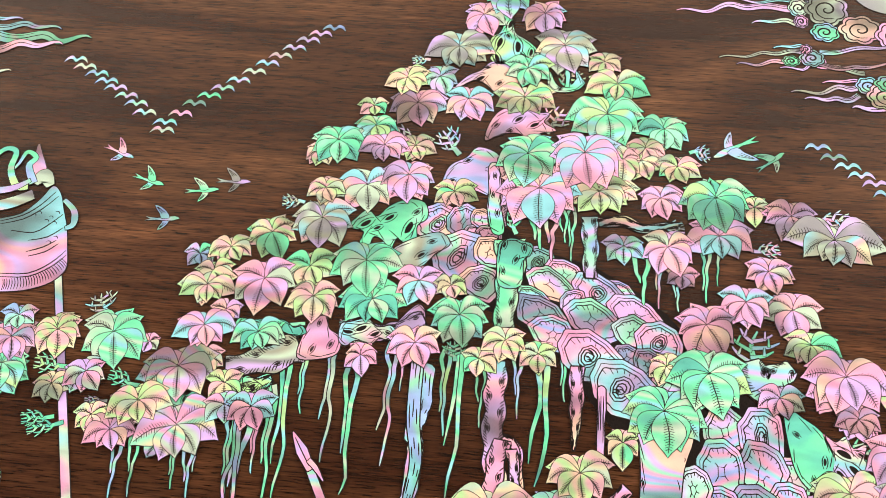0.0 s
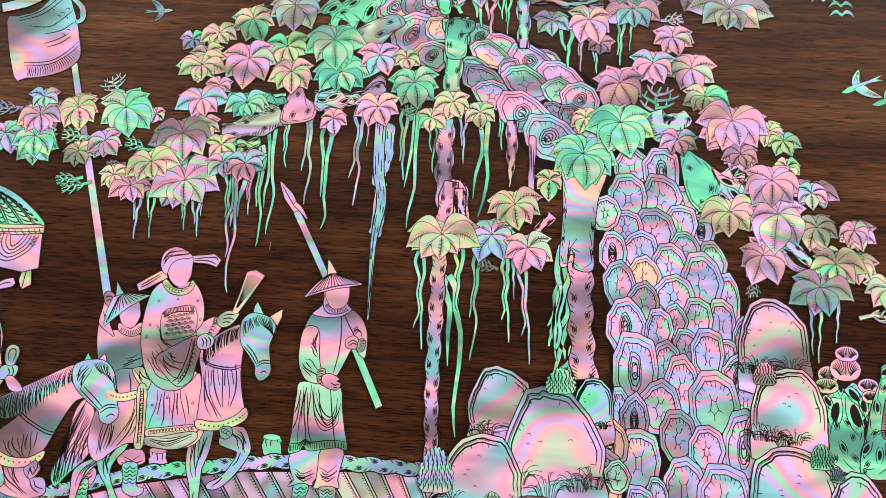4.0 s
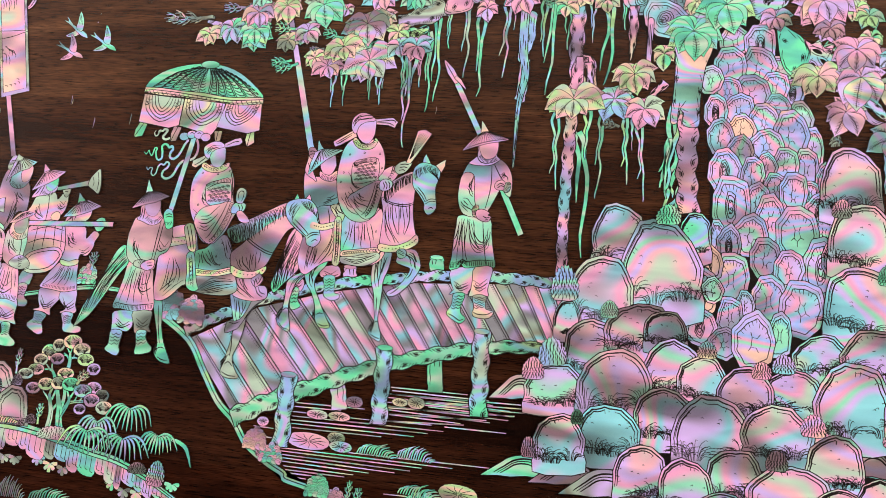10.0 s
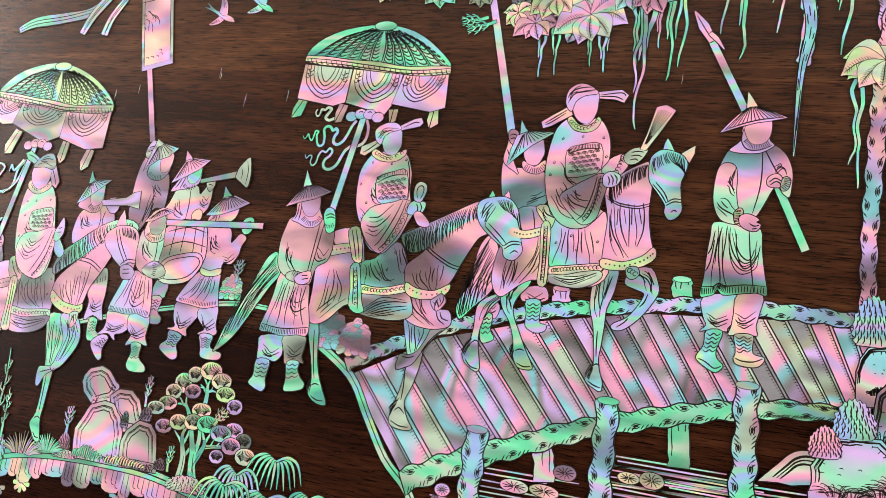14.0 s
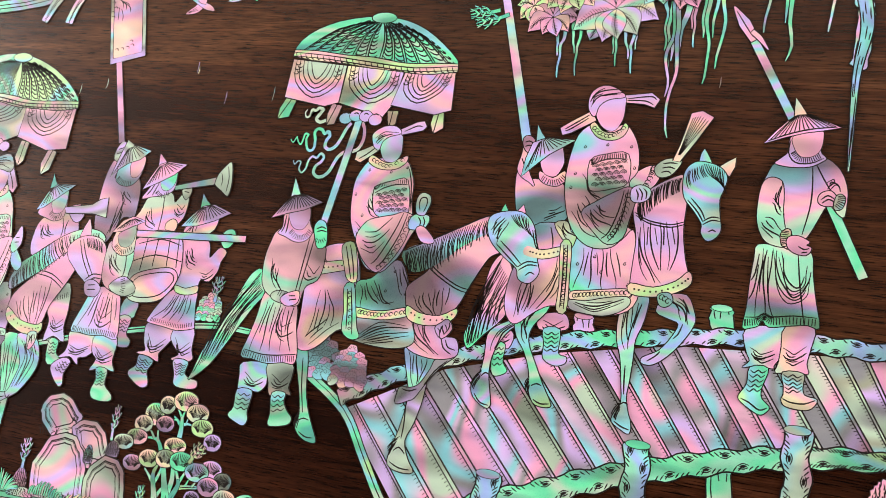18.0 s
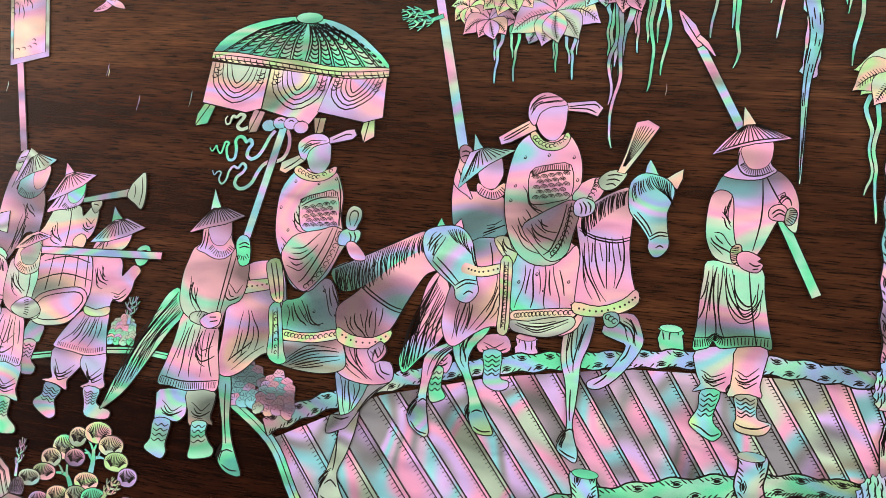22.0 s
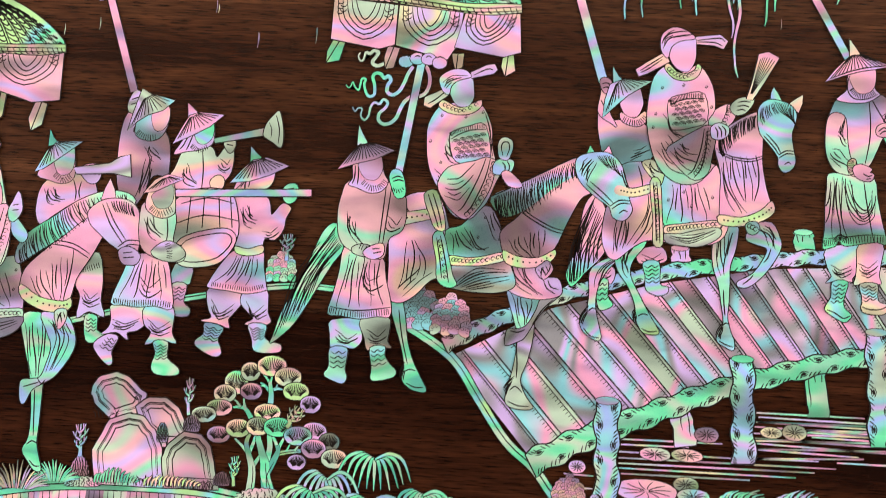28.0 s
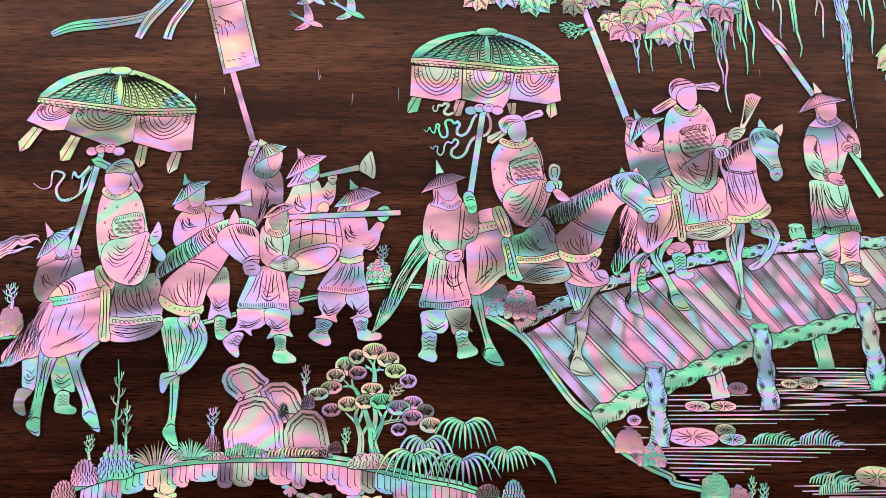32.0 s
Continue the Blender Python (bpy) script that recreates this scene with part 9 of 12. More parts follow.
f.cut([(-0.1787, 1.2897), (-0.1693, 1.282), (-0.1616, 1.2756)], [(-0.1762, 1.2921), (-0.1667, 1.2844), (-0.1598, 1.2779)], [(-0.1616, 1.2756), (-0.1557, 1.2798), (-0.1484, 1.2798)], [(-0.1605, 1.2735), (-0.1546, 1.2777), (-0.1481, 1.2777)], [(-0.1556, 1.2705), (-0.1524, 1.273), (-0.1493, 1.2719)])
f.finish("second_horse", "plain mother-of-pearl shape of a prancing horse with flowing tail", "inlay horse")

f = figure(0.0055)
f.add("p", [(-0.2806, 1.3537), (-0.2874, 1.35), (-0.2951, 1.3463), (-0.2956, 1.3407), (-0.291, 1.3391), (-0.286, 1.343), (-0.278, 1.3491)], False)
f.cut([(-0.2928, 1.3417), (-0.2873, 1.3453), (-0.2816, 1.3504)])
f.add("p", [(-0.2646, 1.365), (-0.2527, 1.3713), (-0.2472, 1.3724), (-0.2449, 1.3686), (-0.2472, 1.3657), (-0.2569, 1.3631), (-0.2635, 1.3615)], False)
f.cut([(-0.2611, 1.3641), (-0.2522, 1.3686), (-0.2481, 1.3684)])
f.add("f", [(-0.2845, 1.3399), (-0.2912, 1.3276), (-0.2918, 1.3142), (-0.2898, 1.2988), (-0.2854, 1.2877), (-0.2817, 1.2819), (-0.2773, 1.2724), (-0.2698, 1.2634), (-0.2589, 1.2616), (-0.2522, 1.2683), (-0.2471, 1.2748), (-0.2424, 1.2872), (-0.2392, 1.2958), (-0.2433, 1.3049), (-0.2459, 1.3142), (-0.2465, 1.3256), (-0.2499, 1.335), (-0.2545, 1.3421), (-0.2638, 1.3438), (-0.2756, 1.3429)])
f.studs([(-0.2895, 1.3152), (-0.2824, 1.3338), (-0.2814, 1.3003), (-0.2536, 1.3375), (-0.2473, 1.3133), (-0.2655, 1.3335)])
f.folds([(-0.2796, 1.3075), (-0.2761, 1.3024), (-0.269, 1.2999)], [(-0.2775, 1.3173), (-0.2751, 1.3098), (-0.2715, 1.3043)], 4)
f.folds([(-0.2854, 1.2954), (-0.2781, 1.2884), (-0.2712, 1.2905)], [(-0.2824, 1.2849), (-0.2752, 1.2818), (-0.2669, 1.2894)], 3)
f.cut([(-0.2518, 1.3368), (-0.2481, 1.3255), (-0.2453, 1.3066)])
f.add("f", [(-0.2758, 1.3194), (-0.2717, 1.3236), (-0.2622, 1.3271), (-0.2514, 1.3283), (-0.2466, 1.305), (-0.2554, 1.3027), (-0.265, 1.3003), (-0.2727, 1.3042)])
f.brocade([(-0.274, 1.3165), (-0.251, 1.3238), (-0.2471, 1.3057), (-0.2712, 1.3028)], 4, 4)
f.hatch([(-0.2756, 1.3206), (-0.2705, 1.3237), (-0.2612, 1.3264), (-0.2513, 1.3276)], 20, 0.003)
f.cut([(-0.2749, 1.3172), (-0.2684, 1.3216), (-0.26, 1.3246), (-0.2508, 1.3253)])
f.add("f", [(-0.2765, 1.2962), (-0.267, 1.3001), (-0.2573, 1.3025), (-0.2498, 1.3054), (-0.2431, 1.3038), (-0.2394, 1.3011), (-0.243, 1.2947), (-0.2452, 1.2854), (-0.2494, 1.276), (-0.2546, 1.268), (-0.2621, 1.2612), (-0.2712, 1.2663), (-0.2776, 1.2739), (-0.2824, 1.2849)])
f.folds([(-0.2775, 1.277), (-0.2679, 1.2742), (-0.2594, 1.2841)], [(-0.2765, 1.2885), (-0.2671, 1.2902), (-0.257, 1.301)], 4)
f.cut([(-0.2497, 1.3047), (-0.2542, 1.2906), (-0.2632, 1.2709), (-0.2672, 1.2667)], [(-0.2465, 1.3046), (-0.2499, 1.2891), (-0.2582, 1.2699), (-0.2628, 1.2649)])
f.trim([(-0.2436, 1.3022), (-0.2472, 1.2875), (-0.2532, 1.2734), (-0.2617, 1.2635)], 11, 0.0021)
f.add("y", [(-0.2847, 1.3407), (-0.2822, 1.3448), (-0.2748, 1.3414), (-0.2688, 1.3399), (-0.2612, 1.3432), (-0.2552, 1.3459), (-0.2555, 1.3412), (-0.2615, 1.3365), (-0.2695, 1.3351), (-0.2784, 1.3364)])
f.trim([(-0.2816, 1.3417), (-0.2747, 1.3387), (-0.2675, 1.3376), (-0.2572, 1.3435)], 8, 0.0015)
f.add("b", [(-0.2778, 1.3562), (-0.2636, 1.3619), (-0.2608, 1.3538), (-0.2607, 1.3471), (-0.2645, 1.3414), (-0.272, 1.3416), (-0.2767, 1.3488)], rim=0.0004)
f.add("b", [(-0.2854, 1.3589), (-0.2833, 1.3631), (-0.2762, 1.3671), (-0.2679, 1.3672), (-0.2634, 1.3627), (-0.2719, 1.3598), (-0.2768, 1.3555), (-0.2784, 1.3491), (-0.2828, 1.3519)])
f.folds([(-0.2831, 1.3575), (-0.2766, 1.3627), (-0.2651, 1.3634)], [(-0.2805, 1.3529), (-0.2784, 1.357), (-0.2728, 1.3605)], 3)
f.add("b", [(-0.2441, 1.3006), (-0.2408, 1.3043), (-0.2354, 1.3048), (-0.2305, 1.3041), (-0.2301, 1.2997), (-0.2328, 1.2953), (-0.2389, 1.2939), (-0.2438, 1.2946)])
f.cut([(-0.2381, 1.3027), (-0.236, 1.2999), (-0.2361, 1.2961)], [(-0.2347, 1.3034), (-0.2329, 1.3001), (-0.2334, 1.2963)])
f.add("b", [(-0.2399, 1.3056), (-0.2416, 1.3126), (-0.2406, 1.3181), (-0.2371, 1.3203), (-0.2323, 1.3184), (-0.2311, 1.3135), (-0.2325, 1.3085), (-0.2345, 1.3045)])
f.cut([(-0.2378, 1.3073), (-0.2393, 1.3128), (-0.238, 1.3168), (-0.2344, 1.3167), (-0.2336, 1.3122), (-0.2353, 1.3067)])
f.add("p", [(-0.2382, 1.2944), (-0.233, 1.2964), (-0.2235, 1.2876), (-0.2269, 1.285), (-0.2335, 1.2866)])
f.finish("second_rider", "plain mother-of-pearl shape of a seated rider in a round-collared robe", "inlay figure")

f = figure(0.0056)
f.add("b", [(-0.3511, 1.1855), (-0.3293, 1.1873), (-0.3293, 1.1781), (-0.3292, 1.1722), (-0.3339, 1.1671), (-0.3416, 1.1675), (-0.3497, 1.1656), (-0.3514, 1.1761)])
f.folds([(-0.3479, 1.1792), (-0.3395, 1.173), (-0.3322, 1.1777)], [(-0.347, 1.1719), (-0.3395, 1.1693), (-0.3318, 1.1726)], 3)
f.add("p", [(-0.3306, 1.1871), (-0.3119, 1.1896), (-0.3101, 1.1818), (-0.3111, 1.1733), (-0.3083, 1.1686), (-0.3169, 1.1699), (-0.3244, 1.1663), (-0.3272, 1.1747)])
f.folds([(-0.3261, 1.1807), (-0.3183, 1.1759), (-0.3122, 1.1819)], [(-0.3241, 1.1722), (-0.318, 1.1709), (-0.312, 1.1739)], 3)
f.add("b", [(-0.3507, 1.1662), (-0.3394, 1.1671), (-0.3388, 1.1595), (-0.3396, 1.152), (-0.3379, 1.1468), (-0.3407, 1.1424), (-0.3498, 1.145), (-0.354, 1.1481), (-0.3507, 1.154)])
f.boot(([(-0.3495, 1.1649), (-0.3502, 1.1589), (-0.3501, 1.153)], [(-0.3395, 1.1656), (-0.3393, 1.1598), (-0.3396, 1.1539)]), 4)
f.add("g", [(-0.3227, 1.168), (-0.3127, 1.1694), (-0.3125, 1.1633), (-0.3082, 1.1571), (-0.3041, 1.1534), (-0.3055, 1.1489), (-0.3159, 1.1459), (-0.3211, 1.1465), (-0.3209, 1.1548)])
f.boot(([(-0.3222, 1.1673), (-0.3217, 1.1616), (-0.321, 1.1552)], [(-0.3129, 1.1687), (-0.3124, 1.163), (-0.3105, 1.1582)]), 4)
f.add("f", [(-0.3452, 1.2369), (-0.3477, 1.2198), (-0.3509, 1.2043), (-0.354, 1.1903), (-0.3451, 1.1893), (-0.332, 1.1877), (-0.3191, 1.1901), (-0.3111, 1.1901), (-0.3101, 1.1983), (-0.3149, 1.2163), (-0.3184, 1.2316), (-0.334, 1.2329)])
f.folds([(-0.3415, 1.232), (-0.3447, 1.2126), (-0.348, 1.1941)], [(-0.3203, 1.2288), (-0.3207, 1.2156), (-0.3159, 1.1983)], 7)
f.folds([(-0.3314, 1.2256), (-0.3272, 1.2148), (-0.3181, 1.2189)], [(-0.3314, 1.2143), (-0.3247, 1.2039), (-0.3158, 1.2087)], 3)
f.cut([(-0.3525, 1.195), (-0.3375, 1.1932), (-0.325, 1.1942), (-0.3106, 1.1968)])
f.hatch([(-0.3528, 1.1924), (-0.3368, 1.1904), (-0.3244, 1.1916), (-0.3107, 1.1938)], 26, 0.004)
f.add("f", [(-0.3449, 1.284), (-0.3495, 1.2737), (-0.3515, 1.2618), (-0.3501, 1.2464), (-0.3456, 1.2384), (-0.3377, 1.234), (-0.3271, 1.2306), (-0.3174, 1.231), (-0.3158, 1.2388), (-0.3136, 1.2458), (-0.3062, 1.2504), (-0.3035, 1.2591), (-0.3037, 1.2698), (-0.3052, 1.275), (-0.3132, 1.2804), (-0.3185, 1.2853), (-0.3266, 1.2853)])
f.folds([(-0.3451, 1.2625), (-0.3442, 1.2509), (-0.3357, 1.2403)], [(-0.3392, 1.2553), (-0.3383, 1.2477), (-0.3302, 1.2386)], 4)
f.folds([(-0.317, 1.2615), (-0.31, 1.2546), (-0.3055, 1.2608)], [(-0.3174, 1.2538), (-0.3132, 1.2497), (-0.3071, 1.2526)], 2)
f.cut([(-0.3185, 1.2814), (-0.3199, 1.2612), (-0.3215, 1.2381)], [(-0.3148, 1.2802), (-0.3166, 1.2615), (-0.3187, 1.2403)])
f.add("d", [(-0.3394, 1.2376), (-0.333, 1.2398), (-0.3249, 1.2377), (-0.326, 1.2315), (-0.3328, 1.2315), (-0.3393, 1.2338)])
f.hatch([(-0.3343, 1.2382), (-0.3297, 1.2364), (-0.3272, 1.2329)], 5, 0.004)
f.add("p", [(-0.3318, 1.2346), (-0.326, 1.2391), (-0.3183, 1.2407), (-0.3179, 1.2332), (-0.3239, 1.2299), (-0.3292, 1.2308)])
f.cut([(-0.3255, 1.2369), (-0.3206, 1.2375)], [(-0.3248, 1.2339), (-0.3192, 1.2353)])
f.add("b", [(-0.3167, 1.2886), (-0.3143, 1.2935), (-0.3091, 1.2928), (-0.3059, 1.2857), (-0.305, 1.2758), (-0.3108, 1.2737), (-0.3146, 1.281)])
f.cut([(-0.3147, 1.2872), (-0.3108, 1.2891), (-0.3072, 1.2879)], [(-0.3142, 1.285), (-0.3103, 1.2865), (-0.3063, 1.2857)])
f.hatch([(-0.3137, 1.2792), (-0.3094, 1.2784), (-0.3057, 1.2811)], 6, 0.003)
f.add("p", [(-0.3427, 1.2973), (-0.3424, 1.2862), (-0.3452, 1.2816), (-0.3387, 1.2795), (-0.3302, 1.2764), (-0.322, 1.278), (-0.3175, 1.2846), (-0.3209, 1.2906), (-0.3242, 1.3013), (-0.3337, 1.2996)])
f.hatch([(-0.3353, 1.2837), (-0.3292, 1.2796), (-0.3227, 1.281), (-0.3191, 1.286)], 14, 0.004)
f.cut([(-0.3413, 1.295), (-0.3413, 1.2871), (-0.3428, 1.2822)], [(-0.3392, 1.2952), (-0.3387, 1.2873), (-0.3392, 1.2818)])
f.add("p", [(-0.3385, 1.2976), (-0.325, 1.3032), (-0.3219, 1.2952), (-0.3233, 1.2896), (-0.3267, 1.2857), (-0.3333, 1.2863), (-0.3375, 1.2914)], rim=0.0004)
f.add("b", [(-0.3405, 1.3238), (-0.3366, 1.3165), (-0.3333, 1.3112), (-0.3408, 1.3097)], False)
f.add("p", [(-0.3534, 1.2923), (-0.3457, 1.3026), (-0.3387, 1.3103), (-0.3281, 1.3112), (-0.3143, 1.3072), (-0.3279, 1.3005), (-0.3401, 1.2971)], False)
f.cut(*spokes([(-0.3369, 1.3137)], [(-0.3515, 1.2937), (-0.3423, 1.2973), (-0.3321, 1.3002), (-0.3233, 1.3033), (-0.3155, 1.3067)], 14), w=0.0005)
f.finish("parasol_bearer", "plain mother-of-pearl shape of a bearer in a peaked hat", "inlay figure")


def parasol(name, label, base, canopy, valance, drapes, tassels, knot, shaft, ribbons, top):
    """A fringed parasol: ribbed canopy, valance, hanging drapes with swags, tassels, a bow and its shaft."""
    ob = thing(name, label, "inlay parasol", "parasols")
    sheet = Sheet(base)
    sheet.plate(bar(*shaft, 0.0052))
    sheet.done("shaft", "b", ob)
    for pts in tassels:
        sheet = Sheet(base + 0.00005)
        sheet.plate(pts)
        a, b = V2(pts[0]).lerp(V2(pts[1]), 0.5), V2(pts[3])
        sheet.line([a, b], 0.0006)
        sheet.done("tassel", "y", ob)
    for k, pts in enumerate(drapes):
        sheet = Sheet(base + 0.0001 + 0.00003 * k)
        sheet.plate(pts)
        p, q, r, s = (V2(v) for v in pts[:4])
        s = V2(pts[-1])
        for i in range(5):
            t = 0.06 + 0.07 * i
            dip = (s - p) * (0.92 - 0.12 * i)
            sheet.line([p.lerp(q, t), p.lerp(q, t + 0.06) + dip * 0.6, p.lerp(q, 0.5) + dip, q.lerp(p, t + 0.06) + dip * 0.6, q.lerp(p, t)], 0.0006)
        for corner, way in ((p.lerp(q, 0.1), 1), (p.lerp(q, 0.9), -1)):
            for m in range(5):
                c = corner + (s - p) * (0.08 + 0.06 * m) + (q - p) * way * 0.05 * (m % 2)
                sheet.line([c + V2((0.0022 * math.cos(t), 0.0016 * math.sin(t))) for t in (3.2, 4.0, 4.8, 5.6, 6.3)], 0.0005)
        sheet.done("drape", ("p", "m", "p")[k], ob)
    sheet = Sheet(base + 0.0003)
    sheet.plate(curve(canopy, True, 3))
    crown = V2(top)
    rim = curve(valance, False, 6)
    for i in range(1, len(rim) - 1, 2):
        d = rim[i] - crown
        e = rim[min(i + 2, len(rim) - 1)] - crown
        out = V2((d.y, -d.x)) * 0.08 * (1 if d.x < 0 else -1)
        for o in (-0.0009, 0.0009):
            sheet.line([crown + d * 0.1, crown + d * 0.5 + out + V2((o, 0)), crown + d * 0.96 + V2((o, 0))], 0.0007)
        for j in range(2, 12):
            f = j / 12
            a, b = crown + d * f + out * 4 * f * (1 - f), crown + e * f + out * 4 * f * (1 - f)
            sheet.line([a.lerp(b, 0.1), a.lerp(b, 0.28) + d * 0.05, a.lerp(b, 0.5) + d * 0.065, a.lerp(b, 0.72) + d * 0.05, a.lerp(b, 0.9)], 0.0007)
    sheet.done("canopy", "g", ob)
    sheet = Sheet(base + 0.0004)
    sheet.plate(ribbon(valance, [0.0045, 0.0075, 0.006, 0.008, 0.006, 0.008, 0.0055], 5))
    for o in (0.0007, -0.0022):
        sheet.line([(x, z + o + 0.0006 * math.sin(k * 2)) for k, (x, z) in enumerate(valance)], 0.0006)
    for p in curve(valance, False, 7)[1:-1]:
        sheet.line([p + V2((-0.0012, 0.0006)), p + V2((0.0002, -0.0026)), p + V2((0.0022, -0.0032))], 0.0005)
    sheet.done("valance", "y", ob)
    sheet = Sheet(base + 0.0005)
    c = V2(top)
    sheet.plate([c + V2((0.010 * math.cos(a), 0.004 * math.sin(a))) for a in [i * math.pi / 7 for i in range(14)]])
    sheet.done("finial", "g", ob)
    x, z = knot
    sheet = Sheet(base + 0.0002)
    for k in range(4):
        u = (k - 1.5) * 0.008
        sheet.plate([V2((x + u + 0.0052 * math.cos(a), z - abs(u) * 0.3 + 0.0042 * math.sin(a))) for a in [i * math.pi / 6 for i in range(12)]], rim=0.0005, lift=0.00002 * k)
        sheet.line([(x + u - 0.002, z), (x + u, z + 0.001), (x + u + 0.002, z)], 0.0006, 0.00008)
    sheet.done("bow", "p", ob)
    for k, pts in enumerate(ribbons):
        sheet = Sheet(base - 0.0002 + 0.00003 * k)
        sheet.plate(ribbon(pts, [0.0024, 0.0026, 0.0022, 0.0015, 0.0007], 4), rim=0.0005)
        sheet.done("ribbon", "b", ob)
    return ob


parasol("inlaid_parasol", "green ribbed mother-of-pearl parasol with pink swagged drapes", 0.0026,
    [(-0.3634, 1.4212), (-0.3557, 1.4361), (-0.3311, 1.4476), (-0.2968, 1.4519), (-0.2678, 1.446), (-0.2443, 1.4312), (-0.2302, 1.4143), (-0.2634, 1.4124), (-0.2979, 1.4155), (-0.3337, 1.4186)], [(-0.3648, 1.4212), (-0.3337, 1.4186), (-0.2979, 1.4155), (-0.2633, 1.412), (-0.23, 1.4135)],
    [[(-0.364, 1.4161), (-0.3182, 1.4123), (-0.319, 1.3836), (-0.3297, 1.3802), (-0.3648, 1.3858)], [(-0.3169, 1.4124), (-0.2711, 1.4089), (-0.274, 1.3857), (-0.2809, 1.3744), (-0.318, 1.3833)], [(-0.2694, 1.4089), (-0.2309, 1.4094), (-0.229, 1.3818), (-0.2412, 1.378), (-0.276, 1.3835)]],
    [[(-0.3631, 1.3846), (-0.3546, 1.3833), (-0.358, 1.3705), (-0.3671, 1.3684), (-0.3668, 1.3768)], [(-0.3235, 1.3822), (-0.3153, 1.3809), (-0.3188, 1.3668), (-0.3247, 1.3657), (-0.3256, 1.3738)], [(-0.2776, 1.3786), (-0.2693, 1.379), (-0.2699, 1.3694), (-0.2743, 1.3668), (-0.2761, 1.3715)], [(-0.2413, 1.3788), (-0.2343, 1.38), (-0.2325, 1.3683), (-0.2393, 1.364), (-0.2423, 1.3709)]],
    [(-0.2981, 1.3752)][0], [(-0.2988, 1.3723), (-0.3106, 1.2906)],
    [[(-0.3047, 1.3682), (-0.3079, 1.3632), (-0.3106, 1.3557), (-0.3137, 1.3499), (-0.3183, 1.3471), (-0.3222, 1.3493), (-0.3219, 1.3542), (-0.3201, 1.3575), (-0.322, 1.3607), (-0.3247, 1.3589), (-0.3275, 1.3619), (-0.3311, 1.3621), (-0.333, 1.3592), (-0.3314, 1.3536), (-0.3312, 1.3471), (-0.3343, 1.3452), (-0.337, 1.3475), (-0.3389, 1.3539), (-0.3379, 1.3572), (-0.3406, 1.3579), (-0.3415, 1.3537), (-0.3427, 1.3495), (-0.3454, 1.3518), (-0.347, 1.355), (-0.3482, 1.3525), (-0.3496, 1.3507), (-0.3519, 1.353)], [(-0.2966, 1.3703), (-0.2932, 1.3641), (-0.2924, 1.3561), (-0.2949, 1.3495), (-0.2994, 1.3468), (-0.3052, 1.346), (-0.3095, 1.3425), (-0.3122, 1.3371), (-0.3147, 1.3306), (-0.319, 1.3266), (-0.3236, 1.3259), (-0.3272, 1.3288), (-0.3266, 1.3337), (-0.323, 1.3371), (-0.3213, 1.3413), (-0.3244, 1.3435), (-0.3271, 1.3401), (-0.3308, 1.341), (-0.3334, 1.3372), (-0.3343, 1.3315), (-0.337, 1.3281), (-0.3399, 1.3311), (-0.3393, 1.336), (-0.342, 1.3366), (-0.3441, 1.334), (-0.3461, 1.3371)], [(-0.3257, 1.3694), (-0.3305, 1.3675), (-0.334, 1.3698), (-0.3319, 1.374), (-0.33, 1.3774), (-0.3337, 1.3784), (-0.3359, 1.3762), (-0.3391, 1.3769), (-0.3402, 1.3719), (-0.3427, 1.3709), (-0.3443, 1.3741), (-0.343, 1.3767)]], [(-0.2953, 1.4511)][0])
parasol("inlaid_parasol", "green ribbed mother-of-pearl parasol with pink drapes and tassels", 0.0046,
    [(-0.7017, 1.38), (-0.6851, 1.3999), (-0.6578, 1.4102), (-0.6295, 1.4126), (-0.5992, 1.4042), (-0.5731, 1.389), (-0.5573, 1.3712), (-0.5816, 1.3694), (-0.6123, 1.3693), (-0.6383, 1.3736), (-0.6695, 1.3774)], [(-0.7017, 1.38), (-0.6693, 1.3757), (-0.6382, 1.3725), (-0.6122, 1.3687), (-0.5815, 1.3683), (-0.5572, 1.3701)],
    [[(-0.6992, 1.3767), (-0.6639, 1.3735), (-0.6716, 1.3513), (-0.6867, 1.3501), (-0.7094, 1.3599)], [(-0.6665, 1.3735), (-0.6096, 1.3682), (-0.612, 1.3406), (-0.6291, 1.334), (-0.6741, 1.3513)], [(-0.6101, 1.3682), (-0.5581, 1.3684), (-0.5582, 1.3322), (-0.5782, 1.3299), (-0.6114, 1.3395)]],
    [[(-0.7025, 1.3539), (-0.694, 1.3512), (-0.7039, 1.3336), (-0.7115, 1.3292), (-0.7143, 1.339)], [(-0.6674, 1.3458), (-0.6589, 1.3431), (-0.6661, 1.3219), (-0.674, 1.3208), (-0.6761, 1.3294)], [(-0.606, 1.3363), (-0.5978, 1.3352), (-0.5993, 1.319), (-0.6039, 1.3147), (-0.6086, 1.3216)], [(-0.5752, 1.331), (-0.567, 1.3289), (-0.5697, 1.3138), (-0.5773, 1.3089), (-0.5796, 1.318)]],
    [(-0.6351, 1.334)][0], [(-0.638, 1.3323), (-0.6545, 1.2389)],
    [[(-0.6401, 1.3188), (-0.6514, 1.308), (-0.6543, 1.2893), (-0.6687, 1.284), (-0.6749, 1.2945), (-0.669, 1.3079), (-0.6794, 1.3105), (-0.6802, 1.2972), (-0.6874, 1.2945), (-0.6956, 1.2997)], [(-0.6425, 1.3177), (-0.6499, 1.2947), (-0.6635, 1.2824)], [(-0.6473, 1.316), (-0.6561, 1.3053), (-0.6608, 1.3106), (-0.662, 1.3036)]], [(-0.6292, 1.4098)][0])

